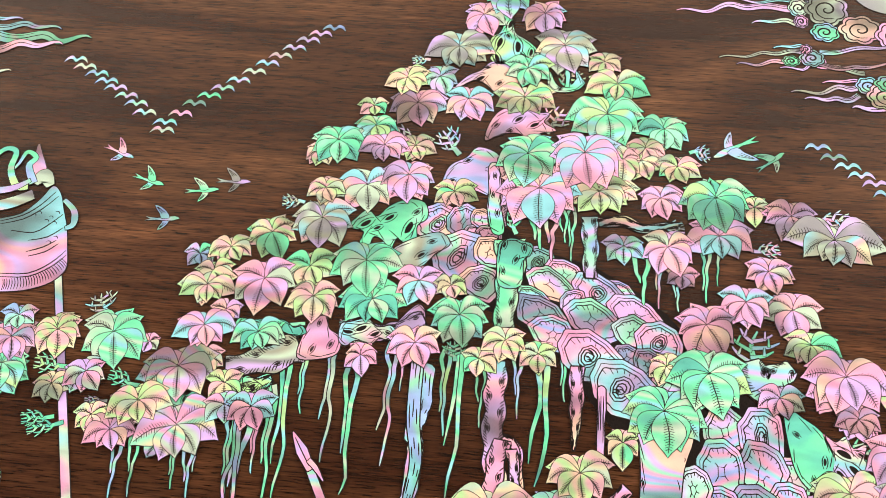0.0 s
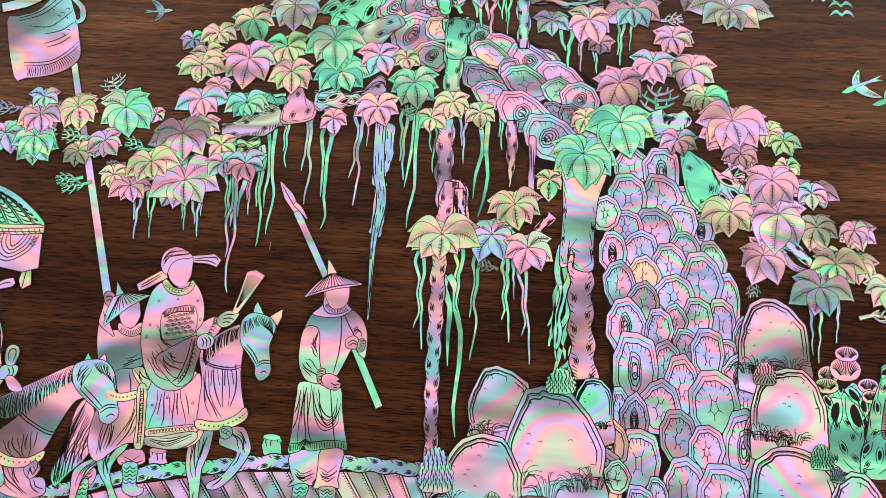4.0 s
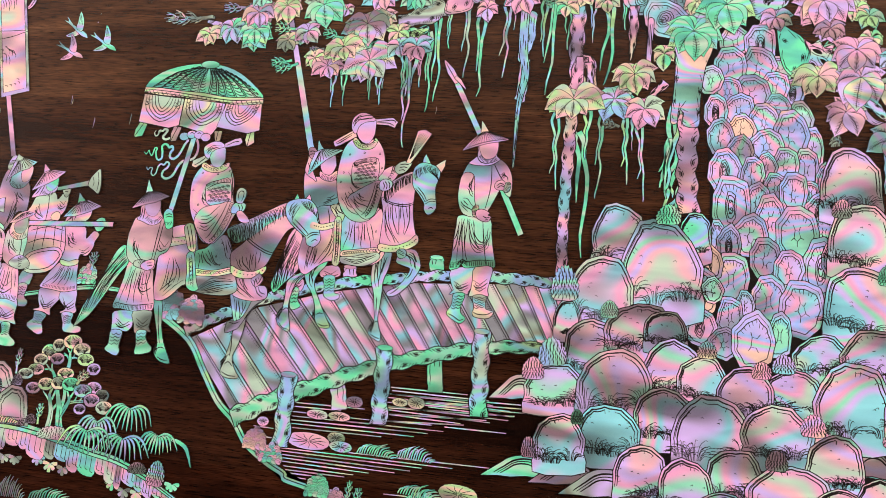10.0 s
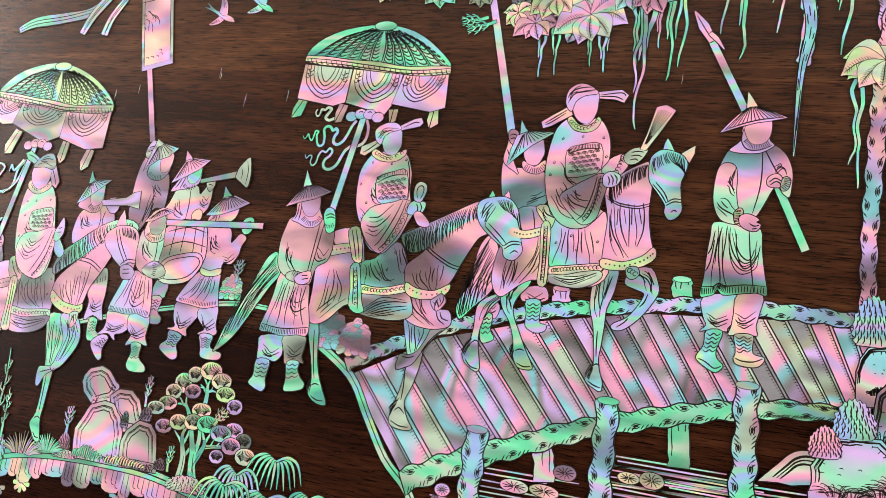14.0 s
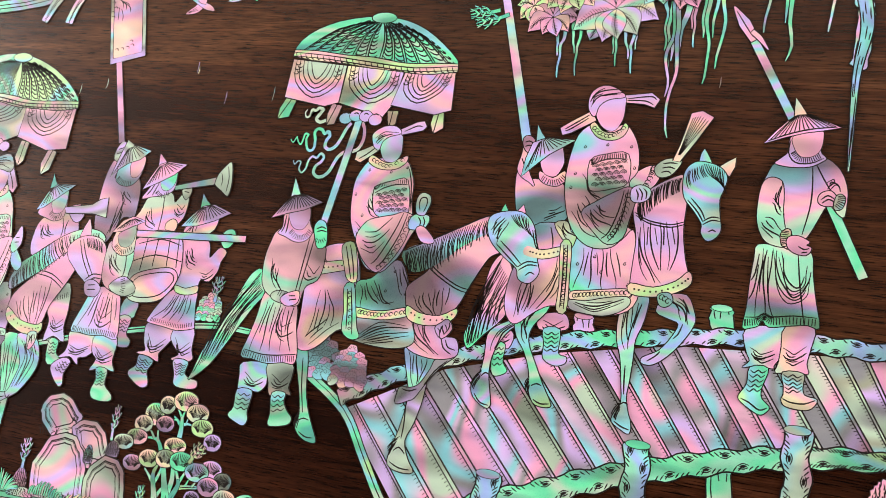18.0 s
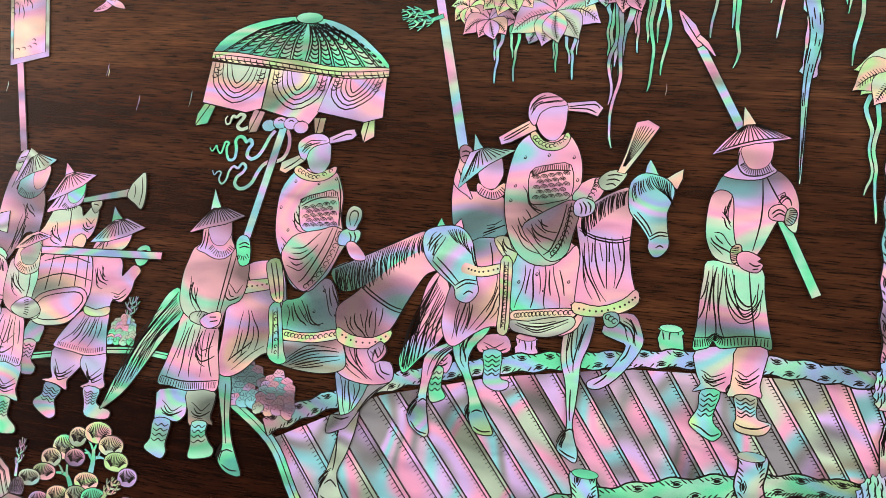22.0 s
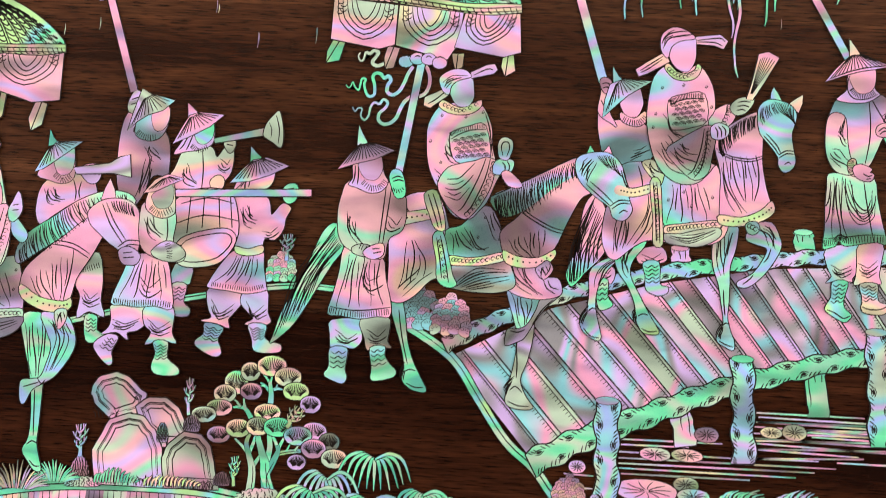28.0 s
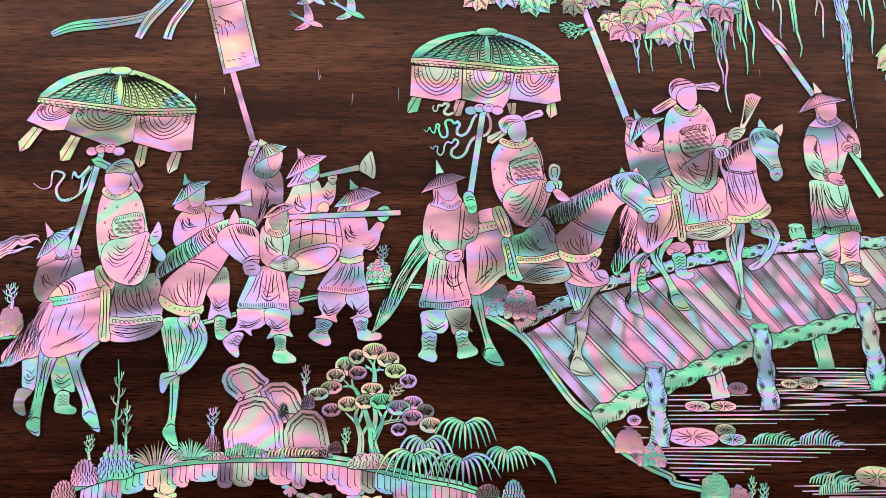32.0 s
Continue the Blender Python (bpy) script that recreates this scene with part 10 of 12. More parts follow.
# the third horse, its rider and grooms
f = figure(0.0030)
f.add("b", [(-0.6839, 1.1438), (-0.6708, 1.1477), (-0.6702, 1.1317), (-0.6725, 1.1167), (-0.6815, 1.1185), (-0.6837, 1.1316)])
f.folds([(-0.6812, 1.134), (-0.6761, 1.1307), (-0.6729, 1.1345)], [(-0.681, 1.125), (-0.6768, 1.1213), (-0.6735, 1.1251)], 3)
f.add("d", [(-0.6856, 1.1176), (-0.6733, 1.1158), (-0.6787, 1.1074), (-0.6764, 1.0964), (-0.682, 1.0968), (-0.6874, 1.1027)])
f.add("g", [(-0.66, 1.144), (-0.6489, 1.1497), (-0.6441, 1.1365), (-0.638, 1.116), (-0.6484, 1.1178), (-0.6545, 1.114), (-0.6599, 1.1317)])
f.folds([(-0.6565, 1.1308), (-0.6504, 1.1262), (-0.6445, 1.1318)], [(-0.6553, 1.1205), (-0.6486, 1.1187), (-0.6416, 1.1225)], 4)
f.add("g", [(-0.6518, 1.115), (-0.6426, 1.115), (-0.6415, 1.1058), (-0.635, 1.1017), (-0.6372, 1.0971), (-0.6508, 1.0984), (-0.6536, 1.1029)])
f.boot(([(-0.6513, 1.114), (-0.6512, 1.1094), (-0.6511, 1.1048)], [(-0.6429, 1.1141), (-0.6424, 1.1095), (-0.6419, 1.1058)]), 4)
f.add("f", [(-0.6804, 1.2246), (-0.6836, 1.2087), (-0.6819, 1.1988), (-0.6744, 1.192), (-0.6629, 1.1999), (-0.6508, 1.2109), (-0.642, 1.2179), (-0.6446, 1.2278), (-0.6482, 1.2338), (-0.6555, 1.2348), (-0.6646, 1.2297), (-0.673, 1.2277)])
f.folds([(-0.6793, 1.2162), (-0.6765, 1.2087), (-0.6701, 1.2038)], [(-0.6738, 1.2187), (-0.672, 1.2112), (-0.6657, 1.2068)], 4)
f.cut([(-0.656, 1.2308), (-0.6589, 1.2227), (-0.6617, 1.2138)], [(-0.6531, 1.2308), (-0.6551, 1.2228), (-0.6578, 1.2128)])
f.add("p", [(-0.6549, 1.2378), (-0.6527, 1.2439), (-0.6475, 1.2409), (-0.6467, 1.2333), (-0.6523, 1.2318)])
f.cut([(-0.6531, 1.2388), (-0.6492, 1.2389)], [(-0.6527, 1.2358), (-0.6479, 1.2358)])
f.add("p", [(-0.6716, 1.2478), (-0.6796, 1.2337), (-0.6836, 1.2236), (-0.6748, 1.2262), (-0.6675, 1.2297), (-0.6579, 1.2308), (-0.6547, 1.2358), (-0.6584, 1.251), (-0.6653, 1.2519)])
f.hatch([(-0.6677, 1.2317), (-0.6618, 1.2307), (-0.6564, 1.2338)], 10, 0.004)
f.add("b", [(-0.6693, 1.2408), (-0.6599, 1.2515), (-0.6568, 1.2418), (-0.6598, 1.2338), (-0.6658, 1.2322)], rim=0.0004)
f.add("p", [(-0.6809, 1.2641), (-0.6758, 1.258), (-0.6707, 1.2524), (-0.6771, 1.2493)], False)
f.add("b", [(-0.6848, 1.2296), (-0.6787, 1.2463), (-0.6714, 1.2539), (-0.6541, 1.2602), (-0.662, 1.2484), (-0.675, 1.2357)], False)
f.cut(*spokes([(-0.6744, 1.2549)], [(-0.683, 1.2306), (-0.6752, 1.2372), (-0.6648, 1.2479), (-0.6563, 1.2586)], 11), w=0.0005)
f.finish("second_groom", "plain mother-of-pearl shape of a bearer behind a horse", "inlay figure")
f = figure(0.0050)
f.add("p", [(-0.6689, 1.194), (-0.6608, 1.1901), (-0.6646, 1.1746), (-0.6684, 1.1592), (-0.6724, 1.1458), (-0.6833, 1.1429), (-0.6965, 1.1362), (-0.7032, 1.1447), (-0.6939, 1.159), (-0.6825, 1.1735), (-0.6756, 1.1862)])
f.cut(*hairs([(-0.6695, 1.1911), (-0.6664, 1.1891), (-0.6639, 1.1843), (-0.6642, 1.1785)], [(-0.699, 1.1409), (-0.6916, 1.1419), (-0.6826, 1.1448), (-0.6738, 1.1496)], 11), w=0.0004)
f.add("b", [(-0.6704, 1.1525), (-0.656, 1.1497), (-0.6606, 1.1294), (-0.6632, 1.113), (-0.664, 1.0974), (-0.6631, 1.0864), (-0.6631, 1.0791), (-0.6699, 1.0818), (-0.6748, 1.0877), (-0.6737, 1.0936), (-0.6714, 1.1084), (-0.6705, 1.127)])
f.folds([(-0.6677, 1.1458), (-0.6682, 1.127), (-0.6686, 1.1084)], [(-0.6592, 1.1449), (-0.6629, 1.1294), (-0.6646, 1.113)], 3)
f.cut([(-0.6724, 1.0909), (-0.6688, 1.0946), (-0.6639, 1.0928)], [(-0.6721, 1.0845), (-0.6671, 1.0818), (-0.6636, 1.0828)])
f.cut(*hairs([(-0.6696, 1.101), (-0.67, 1.0973), (-0.6706, 1.0946)], [(-0.6772, 1.0955), (-0.6759, 1.0927), (-0.6738, 1.0909)], 5), w=0.0005)
f.add("b", [(-0.6494, 1.1574), (-0.6345, 1.168), (-0.621, 1.1652), (-0.622, 1.1566), (-0.6305, 1.1489), (-0.6359, 1.1385), (-0.6307, 1.1253), (-0.6224, 1.1087), (-0.6174, 1.0972), (-0.6136, 1.0831), (-0.6208, 1.0858), (-0.627, 1.0921), (-0.6299, 1.0976), (-0.6305, 1.1068), (-0.6389, 1.1234), (-0.6453, 1.1384), (-0.6502, 1.1488)])
f.folds([(-0.6466, 1.1498), (-0.6409, 1.1574), (-0.6282, 1.1623)], [(-0.639, 1.1413), (-0.6354, 1.1508), (-0.625, 1.1585)], 5)
f.cut([(-0.6283, 1.0958), (-0.6241, 1.0995), (-0.6183, 1.0967)], [(-0.626, 1.0912), (-0.6198, 1.0858), (-0.6143, 1.0858)], [(-0.6382, 1.1342), (-0.6317, 1.1179), (-0.6244, 1.1017)])
f.add("g", [(-0.5711, 1.177), (-0.5531, 1.1771), (-0.5486, 1.156), (-0.5523, 1.139), (-0.5518, 1.1277), (-0.5522, 1.0999), (-0.5526, 1.0885), (-0.5499, 1.0781), (-0.5478, 1.07), (-0.5523, 1.0695), (-0.5574, 1.0753), (-0.5623, 1.0834), (-0.5585, 1.0925), (-0.5585, 1.1137), (-0.5619, 1.137), (-0.5673, 1.1559)])
f.folds([(-0.5688, 1.1722), (-0.5653, 1.1536), (-0.5599, 1.1347)], [(-0.5537, 1.1723), (-0.5521, 1.1536), (-0.5543, 1.1347)], 5)
f.cut([(-0.5594, 1.0871), (-0.5559, 1.0898), (-0.5521, 1.088)], [(-0.5566, 1.0762), (-0.5526, 1.0726), (-0.549, 1.0727)], [(-0.5572, 1.1253), (-0.5562, 1.1091), (-0.5553, 1.093)])
f.add("b", [(-0.5571, 1.1791), (-0.5401, 1.1792), (-0.5319, 1.1657), (-0.5324, 1.1533), (-0.5423, 1.1371), (-0.5493, 1.1315), (-0.559, 1.1253), (-0.5637, 1.1155), (-0.5672, 1.1174), (-0.5679, 1.1304), (-0.5615, 1.1323), (-0.5542, 1.1342), (-0.5504, 1.1442), (-0.5481, 1.156), (-0.5523, 1.1665)])
f.folds([(-0.552, 1.1743), (-0.5452, 1.1608), (-0.5499, 1.138)], [(-0.5407, 1.1753), (-0.5348, 1.1609), (-0.5436, 1.1409)], 6)
f.cut([(-0.556, 1.1333), (-0.5529, 1.1296), (-0.5503, 1.1324)], [(-0.5657, 1.1267), (-0.5603, 1.1286), (-0.5548, 1.1305)])
f.add("p", [(-0.6699, 1.194), (-0.6639, 1.2039), (-0.6521, 1.2138), (-0.6299, 1.2209), (-0.6053, 1.2161), (-0.576, 1.2103), (-0.5718, 1.1848), (-0.5765, 1.1741), (-0.5998, 1.1605), (-0.6231, 1.1585), (-0.6319, 1.1527), (-0.6454, 1.1479), (-0.6591, 1.144), (-0.669, 1.1487), (-0.6729, 1.1649), (-0.6714, 1.1833)])
f.folds([(-0.6463, 1.1555), (-0.6333, 1.1651), (-0.6258, 1.1748)], [(-0.6636, 1.1506), (-0.6557, 1.1554), (-0.6422, 1.1603)], 3)
f.folds([(-0.643, 1.1675), (-0.6377, 1.1796), (-0.6372, 1.1917)], [(-0.6657, 1.1601), (-0.6646, 1.1746), (-0.6611, 1.1843)], 3)
f.add("f", [(-0.669, 1.195), (-0.6513, 1.198), (-0.6281, 1.2046), (-0.6243, 1.2051), (-0.6236, 1.1982), (-0.6505, 1.1912), (-0.6691, 1.1881)])
f.dots([(-0.6658, 1.1921), (-0.649, 1.1951), (-0.6268, 1.2016)], 14)
f.cut([(-0.6621, 1.2088), (-0.654, 1.2049), (-0.6513, 1.198)], [(-0.6595, 1.2108), (-0.6513, 1.2069), (-0.6485, 1.199)])
f.add("f", [(-0.6207, 1.2071), (-0.6047, 1.2101), (-0.5815, 1.2182), (-0.5741, 1.2044), (-0.5714, 1.1799), (-0.5827, 1.1789), (-0.6014, 1.1769), (-0.6149, 1.1787)])
f.folds([(-0.6108, 1.2042), (-0.6074, 1.1895), (-0.5925, 1.1823)], [(-0.5874, 1.2092), (-0.582, 1.1921), (-0.5782, 1.1823)], 6)
f.folds([(-0.6167, 1.2051), (-0.6162, 1.1919), (-0.614, 1.1797)], [(-0.6119, 1.2051), (-0.6105, 1.1919), (-0.6084, 1.1807)], 3)
f.studs([(-0.5787, 1.2083), (-0.594, 1.1984), (-0.5794, 1.1945), (-0.6058, 1.2017)])
f.add("f", [(-0.6159, 1.1797), (-0.6016, 1.1783), (-0.5828, 1.1804), (-0.5715, 1.1809), (-0.5718, 1.1741), (-0.5822, 1.1741), (-0.6008, 1.1711), (-0.6151, 1.172)])
f.trim([(-0.6127, 1.1758), (-0.5993, 1.1745), (-0.5844, 1.177), (-0.5731, 1.1775)], 12, 0.0018)
f.add("p", [(-0.617, 1.172), (-0.6008, 1.1711), (-0.5822, 1.1741), (-0.57, 1.1751), (-0.5739, 1.1664), (-0.5856, 1.1601), (-0.6042, 1.1576), (-0.6148, 1.1604)])
f.folds([(-0.6135, 1.1652), (-0.5975, 1.1615), (-0.5734, 1.1712)], [(-0.6111, 1.1701), (-0.5936, 1.1692), (-0.5764, 1.1731)], 4)
f.add("y", [(-0.6324, 1.2219), (-0.6244, 1.2239), (-0.6142, 1.2091), (-0.6184, 1.2031), (-0.6284, 1.207)])
f.cut([(-0.6299, 1.2209), (-0.624, 1.2115), (-0.6177, 1.2061)], [(-0.6267, 1.2224), (-0.6204, 1.213), (-0.6156, 1.2091)])
f.add("y", [(-0.6257, 1.2041), (-0.618, 1.2041), (-0.6159, 1.1749), (-0.6133, 1.1595), (-0.6228, 1.1604), (-0.6236, 1.1845)])
f.cut([(-0.6232, 1.2031), (-0.6209, 1.1821), (-0.6206, 1.1614)], [(-0.6203, 1.2031), (-0.6185, 1.1821), (-0.6167, 1.1604)])
f.add("f", [(-0.5746, 1.1945), (-0.5721, 1.2093), (-0.5581, 1.2243), (-0.5401, 1.2404), (-0.529, 1.2536), (-0.5162, 1.2446), (-0.5209, 1.2295), (-0.5277, 1.2165), (-0.5344, 1.2046), (-0.5397, 1.1869), (-0.5547, 1.1839), (-0.5714, 1.1906)])
f.folds([(-0.5679, 1.2044), (-0.5632, 1.1946), (-0.5521, 1.1869)], [(-0.5388, 1.2244), (-0.5392, 1.2045), (-0.5427, 1.1879)], 7)
f.cut([(-0.5558, 1.2313), (-0.5392, 1.2294), (-0.5262, 1.2225)], [(-0.5565, 1.2283), (-0.54, 1.2264), (-0.5269, 1.2195)])
f.add("f", [(-0.5799, 1.2212), (-0.5734, 1.2342), (-0.5552, 1.2474), (-0.5368, 1.2607), (-0.5179, 1.268), (-0.5022, 1.2671), (-0.4969, 1.2599), (-0.5159, 1.2537), (-0.5301, 1.2486), (-0.5482, 1.2333), (-0.5655, 1.2212), (-0.5773, 1.2132)])
f.cut(*hairs([(-0.5781, 1.2222), (-0.5598, 1.2444), (-0.5367, 1.2597), (-0.5032, 1.2665)], [(-0.5753, 1.2132), (-0.5525, 1.2263), (-0.5289, 1.2465), (-0.4988, 1.2589)], 53), w=0.0005)
f.add("y", [(-0.574, 1.1985), (-0.5599, 1.1902), (-0.5431, 1.1879), (-0.5371, 1.1903), (-0.538, 1.1826), (-0.5544, 1.1805), (-0.5722, 1.1887)])
f.dots([(-0.5706, 1.1926), (-0.5587, 1.1863), (-0.5462, 1.1845), (-0.5387, 1.1864)], 9)
f.add("b", [(-0.5478, 1.1806), (-0.5399, 1.1825), (-0.5397, 1.1743), (-0.5444, 1.1685)])
f.folds([(-0.5462, 1.1791), (-0.5454, 1.1753), (-0.5441, 1.1704)], [(-0.5412, 1.1811), (-0.5412, 1.1762), (-0.5431, 1.1704)], 3)
f.add("f", [(-0.5213, 1.2618), (-0.519, 1.2701), (-0.516, 1.2768), (-0.5126, 1.2701), (-0.5106, 1.2619)], False)
f.add("f", [(-0.5295, 1.2536), (-0.5184, 1.2619), (-0.5029, 1.2624), (-0.4942, 1.2559), (-0.4916, 1.2447), (-0.4913, 1.2316), (-0.494, 1.2216), (-0.5011, 1.2201), (-0.5058, 1.2265), (-0.5134, 1.2315), (-0.5216, 1.2385), (-0.5278, 1.2445)])
f.cut([(-0.5201, 1.2588), (-0.5133, 1.2446), (-0.5027, 1.2306)], [(-0.5173, 1.2598), (-0.5106, 1.2466), (-0.501, 1.2336)], [(-0.5065, 1.2285), (-0.5, 1.2336), (-0.4914, 1.2336)], [(-0.5053, 1.2256), (-0.4989, 1.2306), (-0.4912, 1.2306)])
f.cut(*hairs([(-0.5144, 1.2609), (-0.5087, 1.2614), (-0.5028, 1.2609), (-0.4977, 1.2579)], [(-0.511, 1.2537), (-0.5052, 1.2528), (-0.5003, 1.2518), (-0.4953, 1.2508)], 10), w=0.0006)
f.add("p", [(-0.6685, 1.194), (-0.6757, 1.1895), (-0.6794, 1.1772), (-0.6818, 1.166), (-0.6868, 1.1562), (-0.6951, 1.1465), (-0.7032, 1.1364), (-0.693, 1.1384), (-0.6823, 1.1437), (-0.675, 1.1495), (-0.6704, 1.1583), (-0.668, 1.1699), (-0.6664, 1.1807), (-0.6644, 1.1881)], rim=0.0004)
f.cut(*hairs([(-0.6779, 1.1836), (-0.6755, 1.1881), (-0.6721, 1.1915), (-0.6674, 1.1926)], [(-0.7024, 1.1374), (-0.6923, 1.1398), (-0.6816, 1.1452), (-0.6739, 1.152)], 16, 0.0), w=0.00042)
f.cut(*hairs([(-0.6803, 1.1723), (-0.6761, 1.1699), (-0.6711, 1.168), (-0.668, 1.1739)], [(-0.6999, 1.1403), (-0.6916, 1.1422), (-0.6826, 1.1456), (-0.6732, 1.1544)], 9, 0.0), w=0.00045)
f.cut([(-0.6643, 1.207), (-0.66, 1.2036), (-0.6575, 1.1986)], [(-0.6571, 1.2121), (-0.6516, 1.2066), (-0.649, 1.2006)], [(-0.6553, 1.2131), (-0.6493, 1.2076), (-0.6467, 1.2016)])
f.finish("third_horse", "plain mother-of-pearl shape of a horse stepping with bowed neck", "inlay horse")
f = figure(0.0060)
f.add("b", [(-0.6468, 1.3223), (-0.6411, 1.325), (-0.6253, 1.3165), (-0.6282, 1.3112), (-0.6422, 1.3165)], False)
f.cut([(-0.6427, 1.3212), (-0.6355, 1.3192), (-0.6281, 1.3144)])
f.add("p", [(-0.6134, 1.3113), (-0.6078, 1.3145), (-0.5982, 1.2977), (-0.6006, 1.2914), (-0.6063, 1.2945)], False)
f.cut([(-0.6097, 1.3092), (-0.6039, 1.2998), (-0.6019, 1.2945)])
f.add("b", [(-0.5843, 1.2483), (-0.5801, 1.2443), (-0.5724, 1.2342), (-0.5757, 1.2282), (-0.5829, 1.2332), (-0.5857, 1.2422)])
f.add("f", [(-0.6308, 1.2934), (-0.6354, 1.2808), (-0.6355, 1.2592), (-0.6318, 1.2389), (-0.6263, 1.2239), (-0.6171, 1.214), (-0.602, 1.2067), (-0.5922, 1.2092), (-0.5864, 1.2191), (-0.5854, 1.2392), (-0.589, 1.2518), (-0.5926, 1.2646), (-0.5978, 1.2826), (-0.6062, 1.2935), (-0.6183, 1.2966)])
f.studs([(-0.63, 1.2767), (-0.6286, 1.2634), (-0.6294, 1.244), (-0.6194, 1.2778), (-0.6029, 1.28), (-0.5926, 1.2543)])
f.folds([(-0.6254, 1.2516), (-0.6208, 1.2451), (-0.6133, 1.2471)], [(-0.6236, 1.2618), (-0.6201, 1.2562), (-0.6159, 1.2532)], 4)
f.add("f", [(-0.6211, 1.2665), (-0.6108, 1.2706), (-0.5972, 1.2717), (-0.594, 1.2533), (-0.6088, 1.2502), (-0.6197, 1.2532)])
f.brocade([(-0.6198, 1.2634), (-0.5963, 1.2676), (-0.5945, 1.2533), (-0.6187, 1.2522)], 4, 3)
f.hatch([(-0.6205, 1.2649), (-0.6097, 1.2691), (-0.5966, 1.2702)], 16, 0.003)
f.add("f", [(-0.6239, 1.2461), (-0.6087, 1.2492), (-0.5946, 1.2543), (-0.5882, 1.2533), (-0.5854, 1.2392), (-0.5874, 1.2241), (-0.5922, 1.2097), (-0.6045, 1.2076), (-0.6196, 1.2145), (-0.6285, 1.2309)])
f.folds([(-0.6262, 1.2314), (-0.6156, 1.223), (-0.6037, 1.229)], [(-0.6178, 1.2441), (-0.6096, 1.2391), (-0.5981, 1.2502)], 5)
f.cut([(-0.5915, 1.2523), (-0.5956, 1.2341), (-0.6028, 1.2191), (-0.6069, 1.2121)], [(-0.5884, 1.2503), (-0.5915, 1.2316), (-0.5977, 1.2166), (-0.6018, 1.2091)])
f.trim([(-0.5877, 1.2483), (-0.5895, 1.2311), (-0.5949, 1.2171), (-0.6018, 1.2091)], 10, 0.0020)
f.add("y", [(-0.6342, 1.2928), (-0.6307, 1.297), (-0.6227, 1.2908), (-0.613, 1.2929), (-0.6086, 1.2976), (-0.6065, 1.2914), (-0.6191, 1.2846), (-0.6296, 1.2871)])
f.trim([(-0.6307, 1.2928), (-0.6214, 1.2882), (-0.6091, 1.2935)], 7, 0.0014)
f.add("p", [(-0.6328, 1.308), (-0.6239, 1.3123), (-0.6125, 1.3124), (-0.61, 1.3018), (-0.613, 1.2929), (-0.6215, 1.2892), (-0.6305, 1.2955)], rim=0.0004)
f.add("d", [(-0.6302, 1.3155), (-0.6238, 1.3213), (-0.6136, 1.3235), (-0.6073, 1.3145), (-0.6097, 1.3087), (-0.6198, 1.3107), (-0.6325, 1.3096)])
f.folds([(-0.6288, 1.3123), (-0.6201, 1.3144), (-0.61, 1.3118)], [(-0.6255, 1.3181), (-0.6197, 1.3203), (-0.6128, 1.3203)], 3)
f.add("b", [(-0.588, 1.2513), (-0.5852, 1.2574), (-0.5819, 1.2646), (-0.5789, 1.2585), (-0.5782, 1.2503), (-0.5829, 1.2432), (-0.5868, 1.2442)])
f.cut([(-0.5849, 1.2544), (-0.5811, 1.2554)], [(-0.585, 1.2508), (-0.5807, 1.2514)])
f.finish("third_rider", "plain mother-of-pearl shape of a robed rider under a parasol", "inlay figure")

# the musicians
f = figure(0.0036)
f.add("f", [(-0.5327, 1.2194), (-0.5196, 1.2235), (-0.5154, 1.2047), (-0.5157, 1.19), (-0.5121, 1.1788), (-0.5232, 1.1822), (-0.5319, 1.1773), (-0.5306, 1.1923), (-0.5352, 1.2021)])
f.folds([(-0.5291, 1.1972), (-0.5239, 1.1909), (-0.5176, 1.1958)], [(-0.5293, 1.1875), (-0.5235, 1.1851), (-0.5161, 1.188)], 4)
f.hatch([(-0.532, 1.2105), (-0.5255, 1.2125), (-0.518, 1.2155)], 10, 0.004)
f.add("g", [(-0.5258, 1.1788), (-0.5173, 1.1788), (-0.5166, 1.1692), (-0.5098, 1.1658), (-0.516, 1.161), (-0.5241, 1.1619)])
f.boot(([(-0.5253, 1.1778), (-0.5249, 1.173), (-0.5246, 1.1681)], [(-0.5177, 1.1778), (-0.5174, 1.1735), (-0.5171, 1.1696)]), 4)
f.add("p", [(-0.5681, 1.2565), (-0.5665, 1.2667), (-0.5613, 1.274), (-0.5517, 1.2766), (-0.5403, 1.2803), (-0.5305, 1.2803), (-0.5264, 1.2721), (-0.5254, 1.2639), (-0.5368, 1.2607), (-0.5461, 1.2556), (-0.5571, 1.2474), (-0.5644, 1.2423), (-0.5679, 1.2494)])
f.folds([(-0.5636, 1.2673), (-0.5609, 1.2586), (-0.5549, 1.2566)], [(-0.556, 1.2688), (-0.5525, 1.2627), (-0.5456, 1.2617)], 5)
f.cut([(-0.5428, 1.2751), (-0.5402, 1.2669), (-0.5406, 1.2597)], [(-0.5368, 1.2741), (-0.5382, 1.2669), (-0.5369, 1.2618)])
f.add("p", [(-0.5583, 1.2968), (-0.5652, 1.2853), (-0.5693, 1.277), (-0.5603, 1.274), (-0.5513, 1.272), (-0.5438, 1.2751), (-0.5424, 1.2829), (-0.5456, 1.299)])
f.hatch([(-0.5567, 1.2781), (-0.5505, 1.274), (-0.5445, 1.2782)], 10, 0.004)
f.add("b", [(-0.5573, 1.2916), (-0.5456, 1.299), (-0.5433, 1.2886), (-0.5456, 1.2802), (-0.5523, 1.2781), (-0.5566, 1.2828)], rim=0.0004)
f.add("g", [(-0.5628, 1.3105), (-0.5599, 1.3047), (-0.5561, 1.301), (-0.5633, 1.2984)], False)
